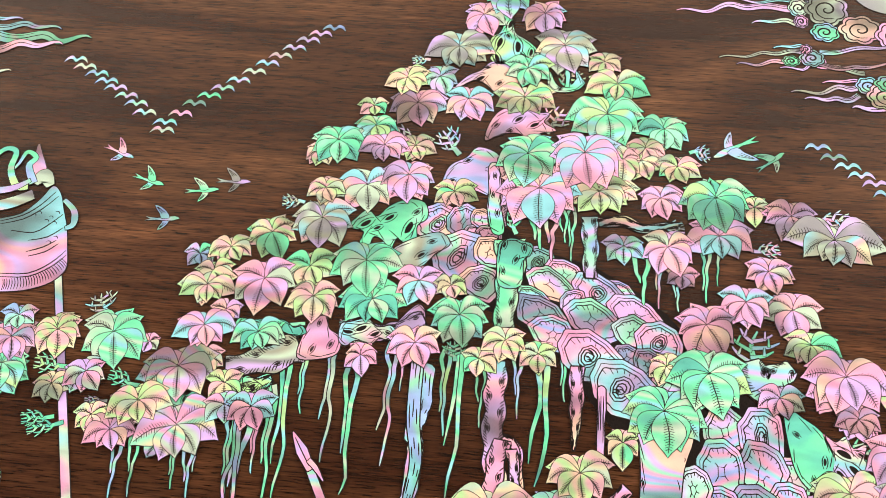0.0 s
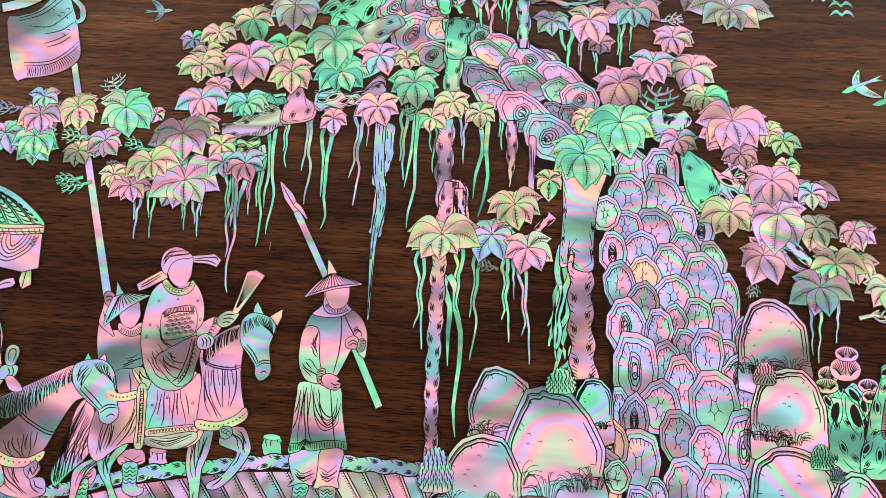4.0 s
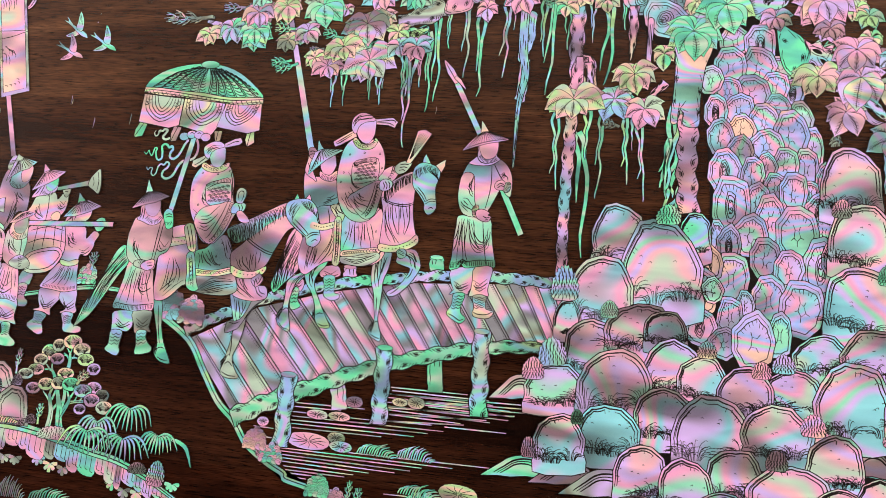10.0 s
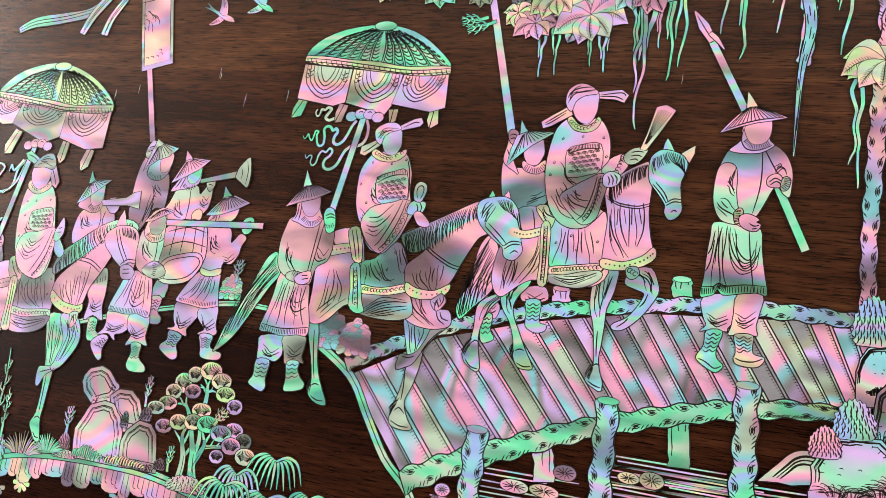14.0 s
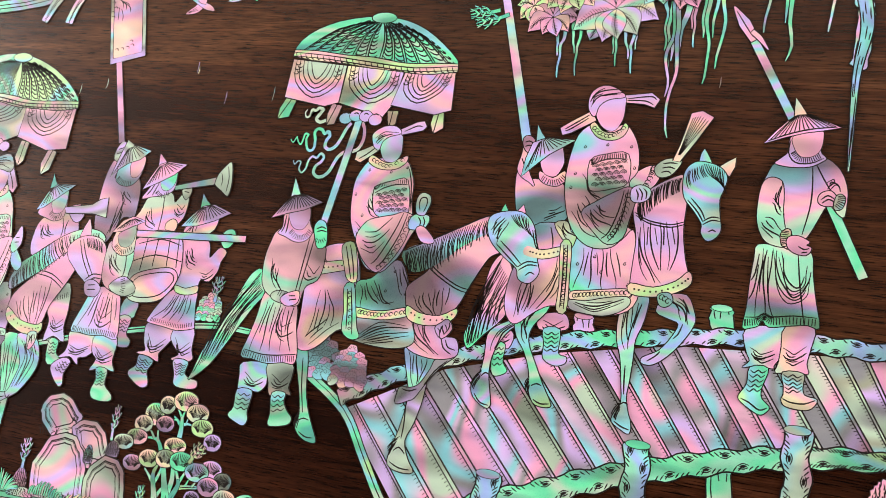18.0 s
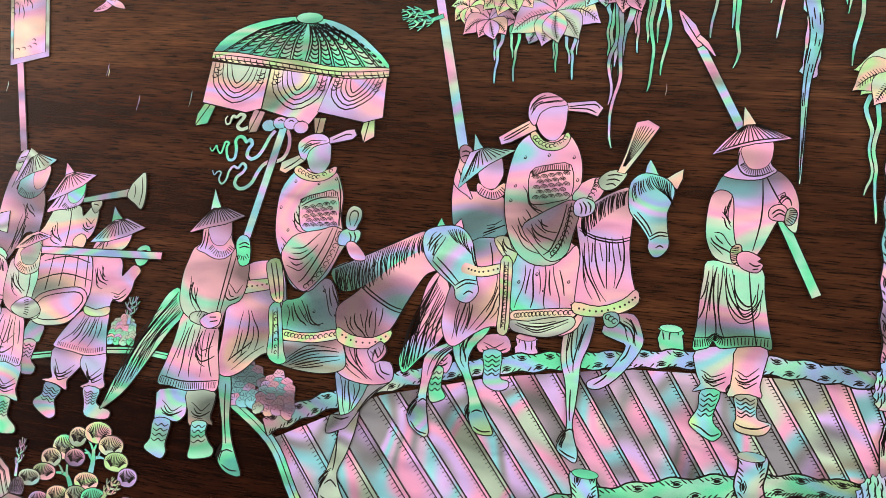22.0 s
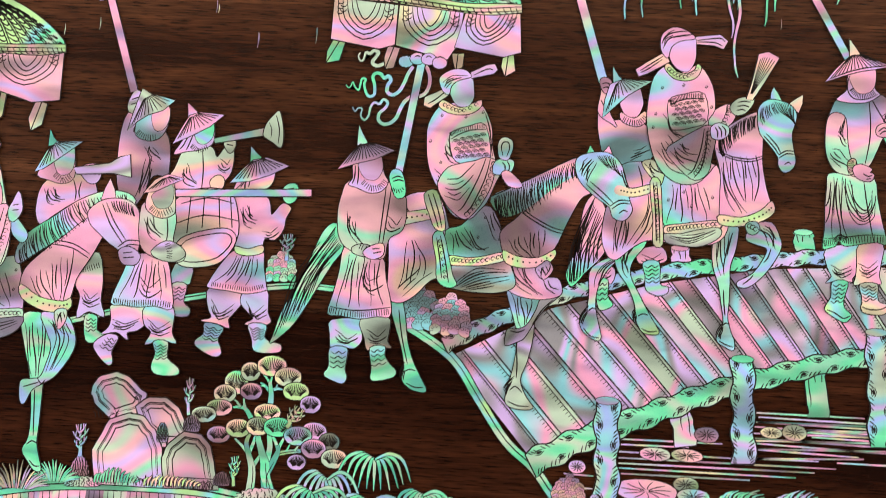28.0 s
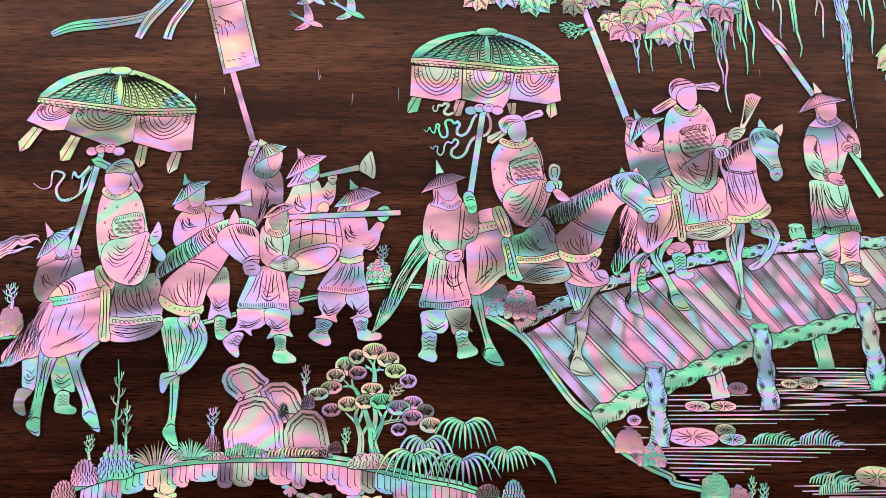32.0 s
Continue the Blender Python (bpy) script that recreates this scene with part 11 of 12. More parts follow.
f.add("b", [(-0.5715, 1.2796), (-0.564, 1.2947), (-0.5567, 1.3021), (-0.5385, 1.3027), (-0.5469, 1.2964), (-0.5585, 1.2874), (-0.5654, 1.2822)], False)
f.cut(*spokes([(-0.5597, 1.3021)], [(-0.5697, 1.2806), (-0.5608, 1.2864), (-0.5493, 1.2953), (-0.5405, 1.3022)], 11), w=0.0005)
f.add("b", [(-0.5394, 1.2823), (-0.5339, 1.2865), (-0.526, 1.2866), (-0.5231, 1.2804), (-0.5256, 1.2741), (-0.5319, 1.2736)])
f.cut([(-0.5318, 1.2845), (-0.5304, 1.2793)], [(-0.5289, 1.285), (-0.5275, 1.2793)], [(-0.5259, 1.2845), (-0.5245, 1.2793)])
f.finish("flute_player", "plain mother-of-pearl shape of a piper in a peaked hat", "inlay figure")
f = figure(0.0032)
f.add("p", [(-0.512, 1.2898), (-0.5117, 1.3065), (-0.5092, 1.3213), (-0.5042, 1.3277), (-0.5007, 1.3198), (-0.5026, 1.3118), (-0.4933, 1.3119), (-0.4836, 1.3151), (-0.4768, 1.3088), (-0.4745, 1.2951), (-0.4752, 1.2796), (-0.4806, 1.2816), (-0.4864, 1.2795), (-0.4907, 1.2692), (-0.4968, 1.2589), (-0.5046, 1.2589), (-0.511, 1.2742)])
f.folds([(-0.4981, 1.263), (-0.4941, 1.2779), (-0.4912, 1.2935)], [(-0.488, 1.2743), (-0.4866, 1.2831), (-0.4863, 1.2951)], 5)
f.folds([(-0.4936, 1.3013), (-0.4903, 1.2951), (-0.4851, 1.2909)], [(-0.4878, 1.3024), (-0.4845, 1.2972), (-0.4793, 1.293)], 4)
f.add("d", [(-0.5079, 1.332), (-0.504, 1.3411), (-0.499, 1.3406), (-0.497, 1.3331), (-0.5006, 1.3261), (-0.5065, 1.3261)])
f.cut([(-0.5056, 1.3352), (-0.5008, 1.3368)], [(-0.5059, 1.3315), (-0.5005, 1.3331)])
f.add("p", [(-0.4971, 1.3267), (-0.5012, 1.3118), (-0.4949, 1.3066), (-0.486, 1.3066), (-0.4795, 1.313), (-0.4772, 1.3247), (-0.4825, 1.331)])
f.hatch([(-0.4992, 1.3118), (-0.493, 1.3082), (-0.4852, 1.3087)], 10, 0.004)
f.add("p", [(-0.4896, 1.3257), (-0.4785, 1.331), (-0.4771, 1.3225), (-0.4806, 1.3146), (-0.487, 1.314)], rim=0.0004)
f.add("d", [(-0.4982, 1.3433), (-0.4915, 1.3396), (-0.4738, 1.3359), (-0.4823, 1.3284), (-0.493, 1.3246), (-0.5006, 1.3192), (-0.5066, 1.3123), (-0.5031, 1.3267)], False)
f.cut(*spokes([(-0.495, 1.3406)], [(-0.5053, 1.3144), (-0.4978, 1.3214), (-0.4862, 1.3273), (-0.4758, 1.3353)], 11), w=0.0005)
f.finish("banner_bearer", "plain mother-of-pearl shape of a banner bearer, arm raised", "inlay figure")
f = figure(0.0038)
f.add("p", [(-0.465, 1.3004), (-0.4702, 1.2868), (-0.4742, 1.2796), (-0.4694, 1.2724), (-0.4634, 1.2698), (-0.445, 1.2709), (-0.4373, 1.2741), (-0.4346, 1.2787), (-0.4295, 1.286), (-0.4286, 1.299), (-0.4319, 1.3079), (-0.4365, 1.3016), (-0.4407, 1.2963), (-0.4439, 1.3026), (-0.4514, 1.3047), (-0.4588, 1.3036)])
f.folds([(-0.4616, 1.291), (-0.4592, 1.2833), (-0.4531, 1.2776)], [(-0.4651, 1.2832), (-0.4628, 1.2775), (-0.4549, 1.2745)], 4)
f.folds([(-0.4382, 1.2953), (-0.4331, 1.2912), (-0.4304, 1.2954)], [(-0.4399, 1.2891), (-0.4348, 1.2849), (-0.431, 1.287)], 3)
f.cut([(-0.4512, 1.3005), (-0.4496, 1.2859), (-0.4499, 1.2725)])
f.add("d", [(-0.4362, 1.3058), (-0.4345, 1.3121), (-0.4296, 1.3122), (-0.4278, 1.3053), (-0.4315, 1.2995)])
f.cut([(-0.4344, 1.309), (-0.4304, 1.309)], [(-0.4342, 1.3058), (-0.4298, 1.3053)])
f.add("p", [(-0.4439, 1.2792), (-0.4387, 1.2834), (-0.4342, 1.2808), (-0.4349, 1.2746), (-0.4421, 1.2735)])
f.add("p", [(-0.461, 1.3184), (-0.4663, 1.3067), (-0.4717, 1.2972), (-0.463, 1.2994), (-0.4561, 1.3005), (-0.4474, 1.3036), (-0.4437, 1.3089), (-0.4453, 1.3227), (-0.4523, 1.3237)])
f.hatch([(-0.4593, 1.3036), (-0.4542, 1.3005), (-0.4474, 1.3036)], 10, 0.0035)
f.cut([(-0.4617, 1.312), (-0.4652, 1.3041), (-0.468, 1.3004)], [(-0.4591, 1.311), (-0.4613, 1.3046), (-0.463, 1.3004)])
f.add("b", [(-0.4573, 1.3141), (-0.4458, 1.3216), (-0.4444, 1.3121), (-0.449, 1.3057), (-0.455, 1.3062)], rim=0.0004)
f.add("p", [(-0.4643, 1.3343), (-0.4606, 1.3311), (-0.457, 1.3279), (-0.4632, 1.3231)], False)
f.add("p", [(-0.4731, 1.3046), (-0.4669, 1.3173), (-0.4623, 1.3253), (-0.455, 1.3279), (-0.4376, 1.327), (-0.4471, 1.3184), (-0.4592, 1.3115)], False)
f.cut(*spokes([(-0.4605, 1.3279)], [(-0.4712, 1.3062), (-0.4626, 1.312), (-0.4491, 1.3189), (-0.4396, 1.3264)], 12), w=0.0005)
f.finish("horn_player", "plain mother-of-pearl shape of a horn player in a straw hat", "inlay figure")
horn = thing("inlaid_horn", "pale mother-of-pearl horn with a wide flaring mouth", "inlay horn")
for name, pts, h, tone in (("tube", bar(*[(-0.4432, 1.3079), (-0.4065, 1.3165)], 0.0030, 0.0052), 0.0042, "b"), ("bell", curve([(-0.4084, 1.3149), (-0.4067, 1.3218), (-0.402, 1.3282), (-0.3981, 1.3314), (-0.3954, 1.3229), (-0.3941, 1.3134), (-0.3953, 1.3055), (-0.4014, 1.3091), (-0.4069, 1.3123)], True, 3), 0.0043, "p")):
    sheet = Sheet(h)
    sheet.plate(pts)
    if name == "bell":
        sheet.line([(-0.4, 1.3282), (-0.3972, 1.3186), (-0.3974, 1.3081)], 0.0005)
        sheet.line([(-0.4048, 1.3229), (-0.4026, 1.3176), (-0.4029, 1.3123)], 0.0004)
    sheet.done(name, tone, horn)
f = figure(0.0040)
f.add("b", [(-0.4627, 1.2198), (-0.452, 1.2169), (-0.4526, 1.208), (-0.4543, 1.205), (-0.4677, 1.2049), (-0.4666, 1.2123)])
f.add("b", [(-0.4648, 1.205), (-0.4552, 1.2045), (-0.4566, 1.1927), (-0.4516, 1.1879), (-0.4532, 1.1826), (-0.4637, 1.1835), (-0.4662, 1.1951)])
f.boot(([(-0.4647, 1.2035), (-0.465, 1.1991), (-0.4652, 1.1942)], [(-0.4556, 1.203), (-0.4564, 1.1991), (-0.4566, 1.1942)]), 4)
f.add("p", [(-0.4381, 1.2041), (-0.4389, 1.1904), (-0.4357, 1.1826), (-0.4431, 1.1802), (-0.4313, 1.1788), (-0.4227, 1.176), (-0.4238, 1.1817), (-0.4202, 1.1866), (-0.4139, 1.1954), (-0.4123, 1.2023)])
f.folds([(-0.4367, 1.1953), (-0.4306, 1.1856), (-0.4196, 1.1934)], [(-0.4353, 1.1856), (-0.4305, 1.1817), (-0.423, 1.1847)], 4)
f.add("p", [(-0.4132, 1.2023), (-0.4158, 1.1944), (-0.4099, 1.1876), (-0.4059, 1.1833), (-0.4119, 1.1794), (-0.4006, 1.179), (-0.3936, 1.1819), (-0.3962, 1.1887), (-0.3981, 1.2043)])
f.folds([(-0.412, 1.1954), (-0.407, 1.1867), (-0.3987, 1.1936)], [(-0.407, 1.1857), (-0.4031, 1.1833), (-0.3966, 1.1868)], 4)
f.add("b", [(-0.4398, 1.1788), (-0.4269, 1.1759), (-0.4303, 1.1682), (-0.4277, 1.1615), (-0.4275, 1.1572), (-0.4331, 1.1558), (-0.4446, 1.1619), (-0.4458, 1.1662), (-0.4404, 1.171)])
f.boot(([(-0.4392, 1.1773), (-0.4405, 1.173), (-0.4412, 1.1681)], [(-0.4274, 1.1754), (-0.4295, 1.1711), (-0.4307, 1.1663)]), 5)
f.add("b", [(-0.4091, 1.1794), (-0.3968, 1.1795), (-0.3975, 1.1713), (-0.3927, 1.1679), (-0.3856, 1.1665), (-0.3859, 1.1618), (-0.3948, 1.1603), (-0.4042, 1.1617), (-0.4059, 1.1693)])
f.boot(([(-0.4086, 1.178), (-0.407, 1.1741), (-0.4054, 1.1693)], [(-0.3972, 1.178), (-0.3976, 1.1742), (-0.3975, 1.1703)]), 5)
f.add("f", [(-0.422, 1.231), (-0.4321, 1.22), (-0.4396, 1.2071), (-0.439, 1.2036), (-0.4251, 1.2022), (-0.4122, 1.2008), (-0.399, 1.2038), (-0.3986, 1.2063), (-0.4014, 1.2201), (-0.4037, 1.2321)])
f.folds([(-0.4209, 1.2275), (-0.4271, 1.215), (-0.4354, 1.2081)], [(-0.4065, 1.2276), (-0.407, 1.2161), (-0.4096, 1.2062)], 6)
f.hatch([(-0.4372, 1.2061), (-0.4238, 1.2047), (-0.4114, 1.2038), (-0.4001, 1.2068)], 24, 0.003)
f.add("p", [(-0.4251, 1.2731), (-0.4271, 1.2623), (-0.4249, 1.2451), (-0.422, 1.232), (-0.4133, 1.229), (-0.4042, 1.2321), (-0.4021, 1.2401), (-0.3948, 1.2397), (-0.3893, 1.2473), (-0.3881, 1.2554), (-0.3849, 1.2625), (-0.3908, 1.2656), (-0.3955, 1.2604), (-0.3988, 1.2574), (-0.401, 1.2676), (-0.411, 1.2747)])
f.folds([(-0.4212, 1.2603), (-0.4179, 1.2501), (-0.411, 1.2471)], [(-0.4155, 1.2634), (-0.4123, 1.2563), (-0.4074, 1.2543)], 5)
f.folds([(-0.4042, 1.2452), (-0.3984, 1.2442), (-0.3927, 1.2493)], [(-0.4021, 1.2411), (-0.3973, 1.2412), (-0.3926, 1.2452)], 2)
f.add("y", [(-0.4225, 1.2335), (-0.4134, 1.232), (-0.4034, 1.2351), (-0.4032, 1.2301), (-0.4132, 1.2275), (-0.4214, 1.229)])
f.add("g", [(-0.3924, 1.2727), (-0.3892, 1.2789), (-0.3829, 1.28), (-0.3803, 1.2749), (-0.3826, 1.2677), (-0.3883, 1.2661)])
f.cut([(-0.3886, 1.2758), (-0.3838, 1.2769)], [(-0.389, 1.2728), (-0.3827, 1.2738)])
f.add("p", [(-0.422, 1.2829), (-0.4266, 1.2736), (-0.4197, 1.2716), (-0.41, 1.2727), (-0.4032, 1.2758), (-0.399, 1.281), (-0.3993, 1.2892), (-0.4115, 1.2892)])
f.folds([(-0.421, 1.2808), (-0.4228, 1.2767), (-0.4246, 1.2741)], [(-0.4152, 1.2819), (-0.4169, 1.2767), (-0.4178, 1.2736)], 3)
f.add("b", [(-0.4165, 1.3054), (-0.4129, 1.3012), (-0.4084, 1.2975), (-0.4161, 1.2933)], False)
f.add("b", [(-0.4297, 1.2787), (-0.4213, 1.2886), (-0.4142, 1.2954), (-0.4044, 1.2976), (-0.3886, 1.2924), (-0.4016, 1.2856), (-0.4161, 1.2804)], False)
f.cut(*spokes([(-0.4118, 1.2986)], [(-0.4278, 1.2798), (-0.4152, 1.2819), (-0.4016, 1.2872), (-0.391, 1.2924)], 13), w=0.0005)
f.finish("drum_bearer", "plain mother-of-pearl shape of a drum bearer in a wide hat", "inlay figure")
drum = Sheet(0.0048)
drum.plate(curve([(-0.4674, 1.2642), (-0.4496, 1.2732), (-0.4288, 1.2712), (-0.4222, 1.2541), (-0.4225, 1.2373), (-0.435, 1.222), (-0.4519, 1.2189), (-0.4644, 1.2259), (-0.4679, 1.2462)], True, 3))
drum.plate(curve([(-0.4659, 1.2269), (-0.4615, 1.237), (-0.4457, 1.2432), (-0.4287, 1.2454), (-0.4225, 1.2373), (-0.4326, 1.222), (-0.4494, 1.2174), (-0.4616, 1.2188)], True, 4), lift=0.00006)
for pts in ([(-0.4638, 1.2617), (-0.4444, 1.2669), (-0.426, 1.2639)], [(-0.467, 1.2472), (-0.4462, 1.2545), (-0.4221, 1.2516)], [(-0.4568, 1.2695), (-0.4578, 1.2411)], [(-0.4471, 1.2721), (-0.4473, 1.2453)], [(-0.4372, 1.2722), (-0.4346, 1.2464)], [(-0.4287, 1.2696), (-0.4258, 1.2464)]):
    drum.line(pts, 0.0006, 0.00001)
drum.line([(-0.463, 1.2284), (-0.4576, 1.236), (-0.4432, 1.2407), (-0.4296, 1.2423), (-0.4254, 1.2362), (-0.4347, 1.225), (-0.4495, 1.2209), (-0.4598, 1.2218), (-0.463, 1.2284)], 0.0006, 0.00007)
tagged(drum.done("inlaid_drum", "p"), "barrel drum in pink mother-of-pearl slung from a pole", "inlay drum")
yoke = Sheet(0.0050)
yoke.plate(bar(*[(-0.474, 1.2689), (-0.3712, 1.2741)], 0.0046))
tagged(yoke.done("inlaid_carrying_pole", "b"), "pale mother-of-pearl carrying pole over the drum", "inlay pole")
pipe = Sheet(0.0046)
pipe.plate([(-0.5433, 1.2836), (-0.5173, 1.288), (-0.5102, 1.2928), (-0.5033, 1.2949), (-0.5013, 1.2791), (-0.5143, 1.2812), (-0.541, 1.2794)])
tagged(pipe.done("inlaid_pipe", "d"), "short mother-of-pearl pipe with a flared mouth", "inlay pipe")
f = figure(0.0056)
f.add("b", [(-0.5062, 1.1891), (-0.5068, 1.1779), (-0.5083, 1.1716), (-0.5127, 1.1668), (-0.5024, 1.1688), (-0.4965, 1.165), (-0.4937, 1.164), (-0.4949, 1.1688), (-0.4875, 1.1708), (-0.4804, 1.178), (-0.4796, 1.1882)])
f.folds([(-0.5059, 1.1774), (-0.4972, 1.1746), (-0.4857, 1.1795)], [(-0.5054, 1.1707), (-0.4969, 1.1707), (-0.4896, 1.1746)], 4)
f.add("b", [(-0.4829, 1.1882), (-0.4831, 1.1756), (-0.4775, 1.1699), (-0.4813, 1.1612), (-0.4702, 1.1651), (-0.4593, 1.1633), (-0.463, 1.1709), (-0.4634, 1.1883)])
f.folds([(-0.4814, 1.1795), (-0.4735, 1.1728), (-0.4643, 1.1786)], [(-0.4779, 1.1689), (-0.4713, 1.168), (-0.4639, 1.1709)], 4)
f.add("b", [(-0.5084, 1.1668), (-0.5008, 1.1649), (-0.5048, 1.1553), (-0.5034, 1.1478), (-0.5065, 1.1454), (-0.5145, 1.1524), (-0.5178, 1.16)])
f.boot(([(-0.5083, 1.1654), (-0.5114, 1.162), (-0.514, 1.1582)], [(-0.5012, 1.164), (-0.5033, 1.1601), (-0.5044, 1.1554)]), 4)
f.add("g", [(-0.4753, 1.1636), (-0.4654, 1.1637), (-0.4648, 1.1527), (-0.4565, 1.1461), (-0.4572, 1.1414), (-0.4712, 1.1409), (-0.4757, 1.146), (-0.4734, 1.1555)])
f.boot(([(-0.4747, 1.1622), (-0.474, 1.1574), (-0.4737, 1.1517)], [(-0.4658, 1.1623), (-0.4655, 1.1575), (-0.4648, 1.1527)]), 5)
f.add("f", [(-0.4955, 1.2226), (-0.5018, 1.2087), (-0.5081, 1.1895), (-0.4999, 1.1881), (-0.4885, 1.1872), (-0.4763, 1.1887), (-0.4643, 1.1873), (-0.4662, 1.2049), (-0.471, 1.2217), (-0.4836, 1.2247)])
f.folds([(-0.4925, 1.2206), (-0.4972, 1.2048), (-0.5022, 1.193)], [(-0.4733, 1.2207), (-0.4705, 1.2049), (-0.468, 1.1932)], 6)
f.folds([(-0.4899, 1.2097), (-0.4822, 1.2009), (-0.4731, 1.2089)], [(-0.4883, 1.1999), (-0.4813, 1.1941), (-0.4731, 1.2)], 2)
f.hatch([(-0.5063, 1.1905), (-0.4934, 1.1896), (-0.4792, 1.1907), (-0.4649, 1.1898)], 26, 0.004)
f.add("f", [(-0.4902, 1.261), (-0.4924, 1.2498), (-0.4914, 1.2346), (-0.4871, 1.2266), (-0.4763, 1.2217), (-0.4618, 1.2203), (-0.4577, 1.2253), (-0.4619, 1.2318), (-0.4674, 1.2348), (-0.4662, 1.2489), (-0.4691, 1.258), (-0.4782, 1.2559)])
f.folds([(-0.4895, 1.2498), (-0.486, 1.2397), (-0.4789, 1.2347)], [(-0.4838, 1.2524), (-0.4814, 1.2448), (-0.4743, 1.2387)], 4)
f.cut([(-0.4732, 1.2529), (-0.4716, 1.2423), (-0.4721, 1.2337)])
f.add("d", [(-0.4823, 1.2267), (-0.4722, 1.2347), (-0.4619, 1.2313), (-0.4577, 1.2253), (-0.4656, 1.2203), (-0.4763, 1.2217)])
f.hatch([(-0.4711, 1.2327), (-0.4689, 1.2267), (-0.4695, 1.2218)], 7, 0.004)
f.add("b", [(-0.5054, 1.2266), (-0.4983, 1.2291), (-0.4903, 1.2241), (-0.4923, 1.2172), (-0.5009, 1.2166), (-0.5045, 1.2206)])
f.cut([(-0.5023, 1.2246), (-0.4957, 1.2256)], [(-0.5021, 1.2211), (-0.4945, 1.2221)])
f.add("p", [(-0.486, 1.2723), (-0.4891, 1.26), (-0.4849, 1.2539), (-0.4769, 1.2509), (-0.4684, 1.254), (-0.4678, 1.2611), (-0.4706, 1.2765), (-0.4794, 1.2764)])
f.hatch([(-0.4851, 1.2579), (-0.4781, 1.2534), (-0.4691, 1.258)], 12, 0.004)
f.add("b", [(-0.4842, 1.2677), (-0.4715, 1.2749), (-0.4695, 1.2652), (-0.473, 1.2585), (-0.4803, 1.258), (-0.4839, 1.2625)], rim=0.0004)
f.add("p", [(-0.4911, 1.2681), (-0.4834, 1.278), (-0.4748, 1.2821), (-0.4625, 1.2796), (-0.4729, 1.2749), (-0.4829, 1.2697)], False)
f.cut(*spokes([(-0.4757, 1.2811)], [(-0.4892, 1.2697), (-0.4811, 1.2723), (-0.4716, 1.2765), (-0.4644, 1.2791)], 10), w=0.0005)
f.finish("leading_groom", "plain mother-of-pearl shape of a groom in a tunic leading a horse", "inlay figure")
banner = thing("inlaid_banner", "framed mother-of-pearl banner on a pink pole with blue streamers", "inlay banner")
sheet = Sheet(0.0026)
sheet.plate(bar(*[(-0.5286, 1.4136), (-0.5043, 1.3411)], 0.0052))
sheet.done("pole", "p", banner)
sheet = Sheet(0.0028)
sheet.plate([(-0.568, 1.5248), (-0.5355, 1.5386), (-0.5027, 1.4152), (-0.5353, 1.4065)])
sheet.done("frame", "d", banner)
sheet = Sheet(0.0030)
sheet.plate([(-0.5632, 1.5206), (-0.537, 1.5323), (-0.5071, 1.4184), (-0.5337, 1.4118)], rim=0.0006)
sheet.line([(-0.5548, 1.474), (-0.5391, 1.4775), (-0.5205, 1.4845)], 0.0006)
sheet.line([(-0.5572, 1.4836), (-0.5407, 1.4844), (-0.5208, 1.4858)], 0.0005)
for p, q in zip([(-0.562, 1.522), (-0.5591, 1.5226), (-0.5563, 1.524), (-0.5535, 1.5247), (-0.5507, 1.5261), (-0.5479, 1.5268), (-0.5436, 1.4652), (-0.541, 1.4638), (-0.5384, 1.4625), (-0.5359, 1.4611), (-0.5409, 1.457), (-0.5383, 1.4557)], [(-0.5575, 1.51), (-0.555, 1.5121), (-0.5502, 1.5079), (-0.5492, 1.5135), (-0.5444, 1.5093), (-0.5427, 1.5149), (-0.5371, 1.457), (-0.5336, 1.455), (-0.5315, 1.4585), (-0.5287, 1.453), (-0.539, 1.4461), (-0.5342, 1.4448)]):
    sheet.line([p, (q[0] - 0.001, p[1] * 0.5 + q[1] * 0.5), q], 0.0005)
for x, y in [(-0.5315, 1.4182), (-0.5264, 1.4193), (-0.5213, 1.4205), (-0.5173, 1.4228), (-0.5191, 1.4263), (-0.5465, 1.4599), (-0.5426, 1.4635), (-0.543, 1.4553), (-0.5453, 1.4511), (-0.5435, 1.4471)]:
    sheet.line([(x + 0.0016 * k * math.cos(k * 1.3), y + 0.0016 * k * math.sin(k * 1.3)) for k in (0.4, 0.8, 1.2, 1.6, 2.0)], 0.0005)
sheet.done("field", "p", banner)
for pts, widths in (([(-0.6975, 1.4465), (-0.6785, 1.4548), (-0.6422, 1.4596), (-0.6102, 1.4668), (-0.5819, 1.4925)], (0.006, 0.011, 0.009, 0.006)), ([(-0.6169, 1.4433), (-0.6083, 1.4627), (-0.5917, 1.4835), (-0.572, 1.5016)], (0.007, 0.010, 0.006)), ([(-0.5901, 1.4422), (-0.5854, 1.4598), (-0.5729, 1.4806), (-0.5662, 1.4956)], (0.008, 0.007, 0.005))):
    sheet = Sheet(level)
    level += 0.00004
    sheet.plate(ribbon(pts, widths, 5))
    for o in (-0.0018, 0.0016):
        sheet.line([(x, z + o) for x, z in pts[:4]], 0.0006)
    sheet.done("streamer", "b", banner)

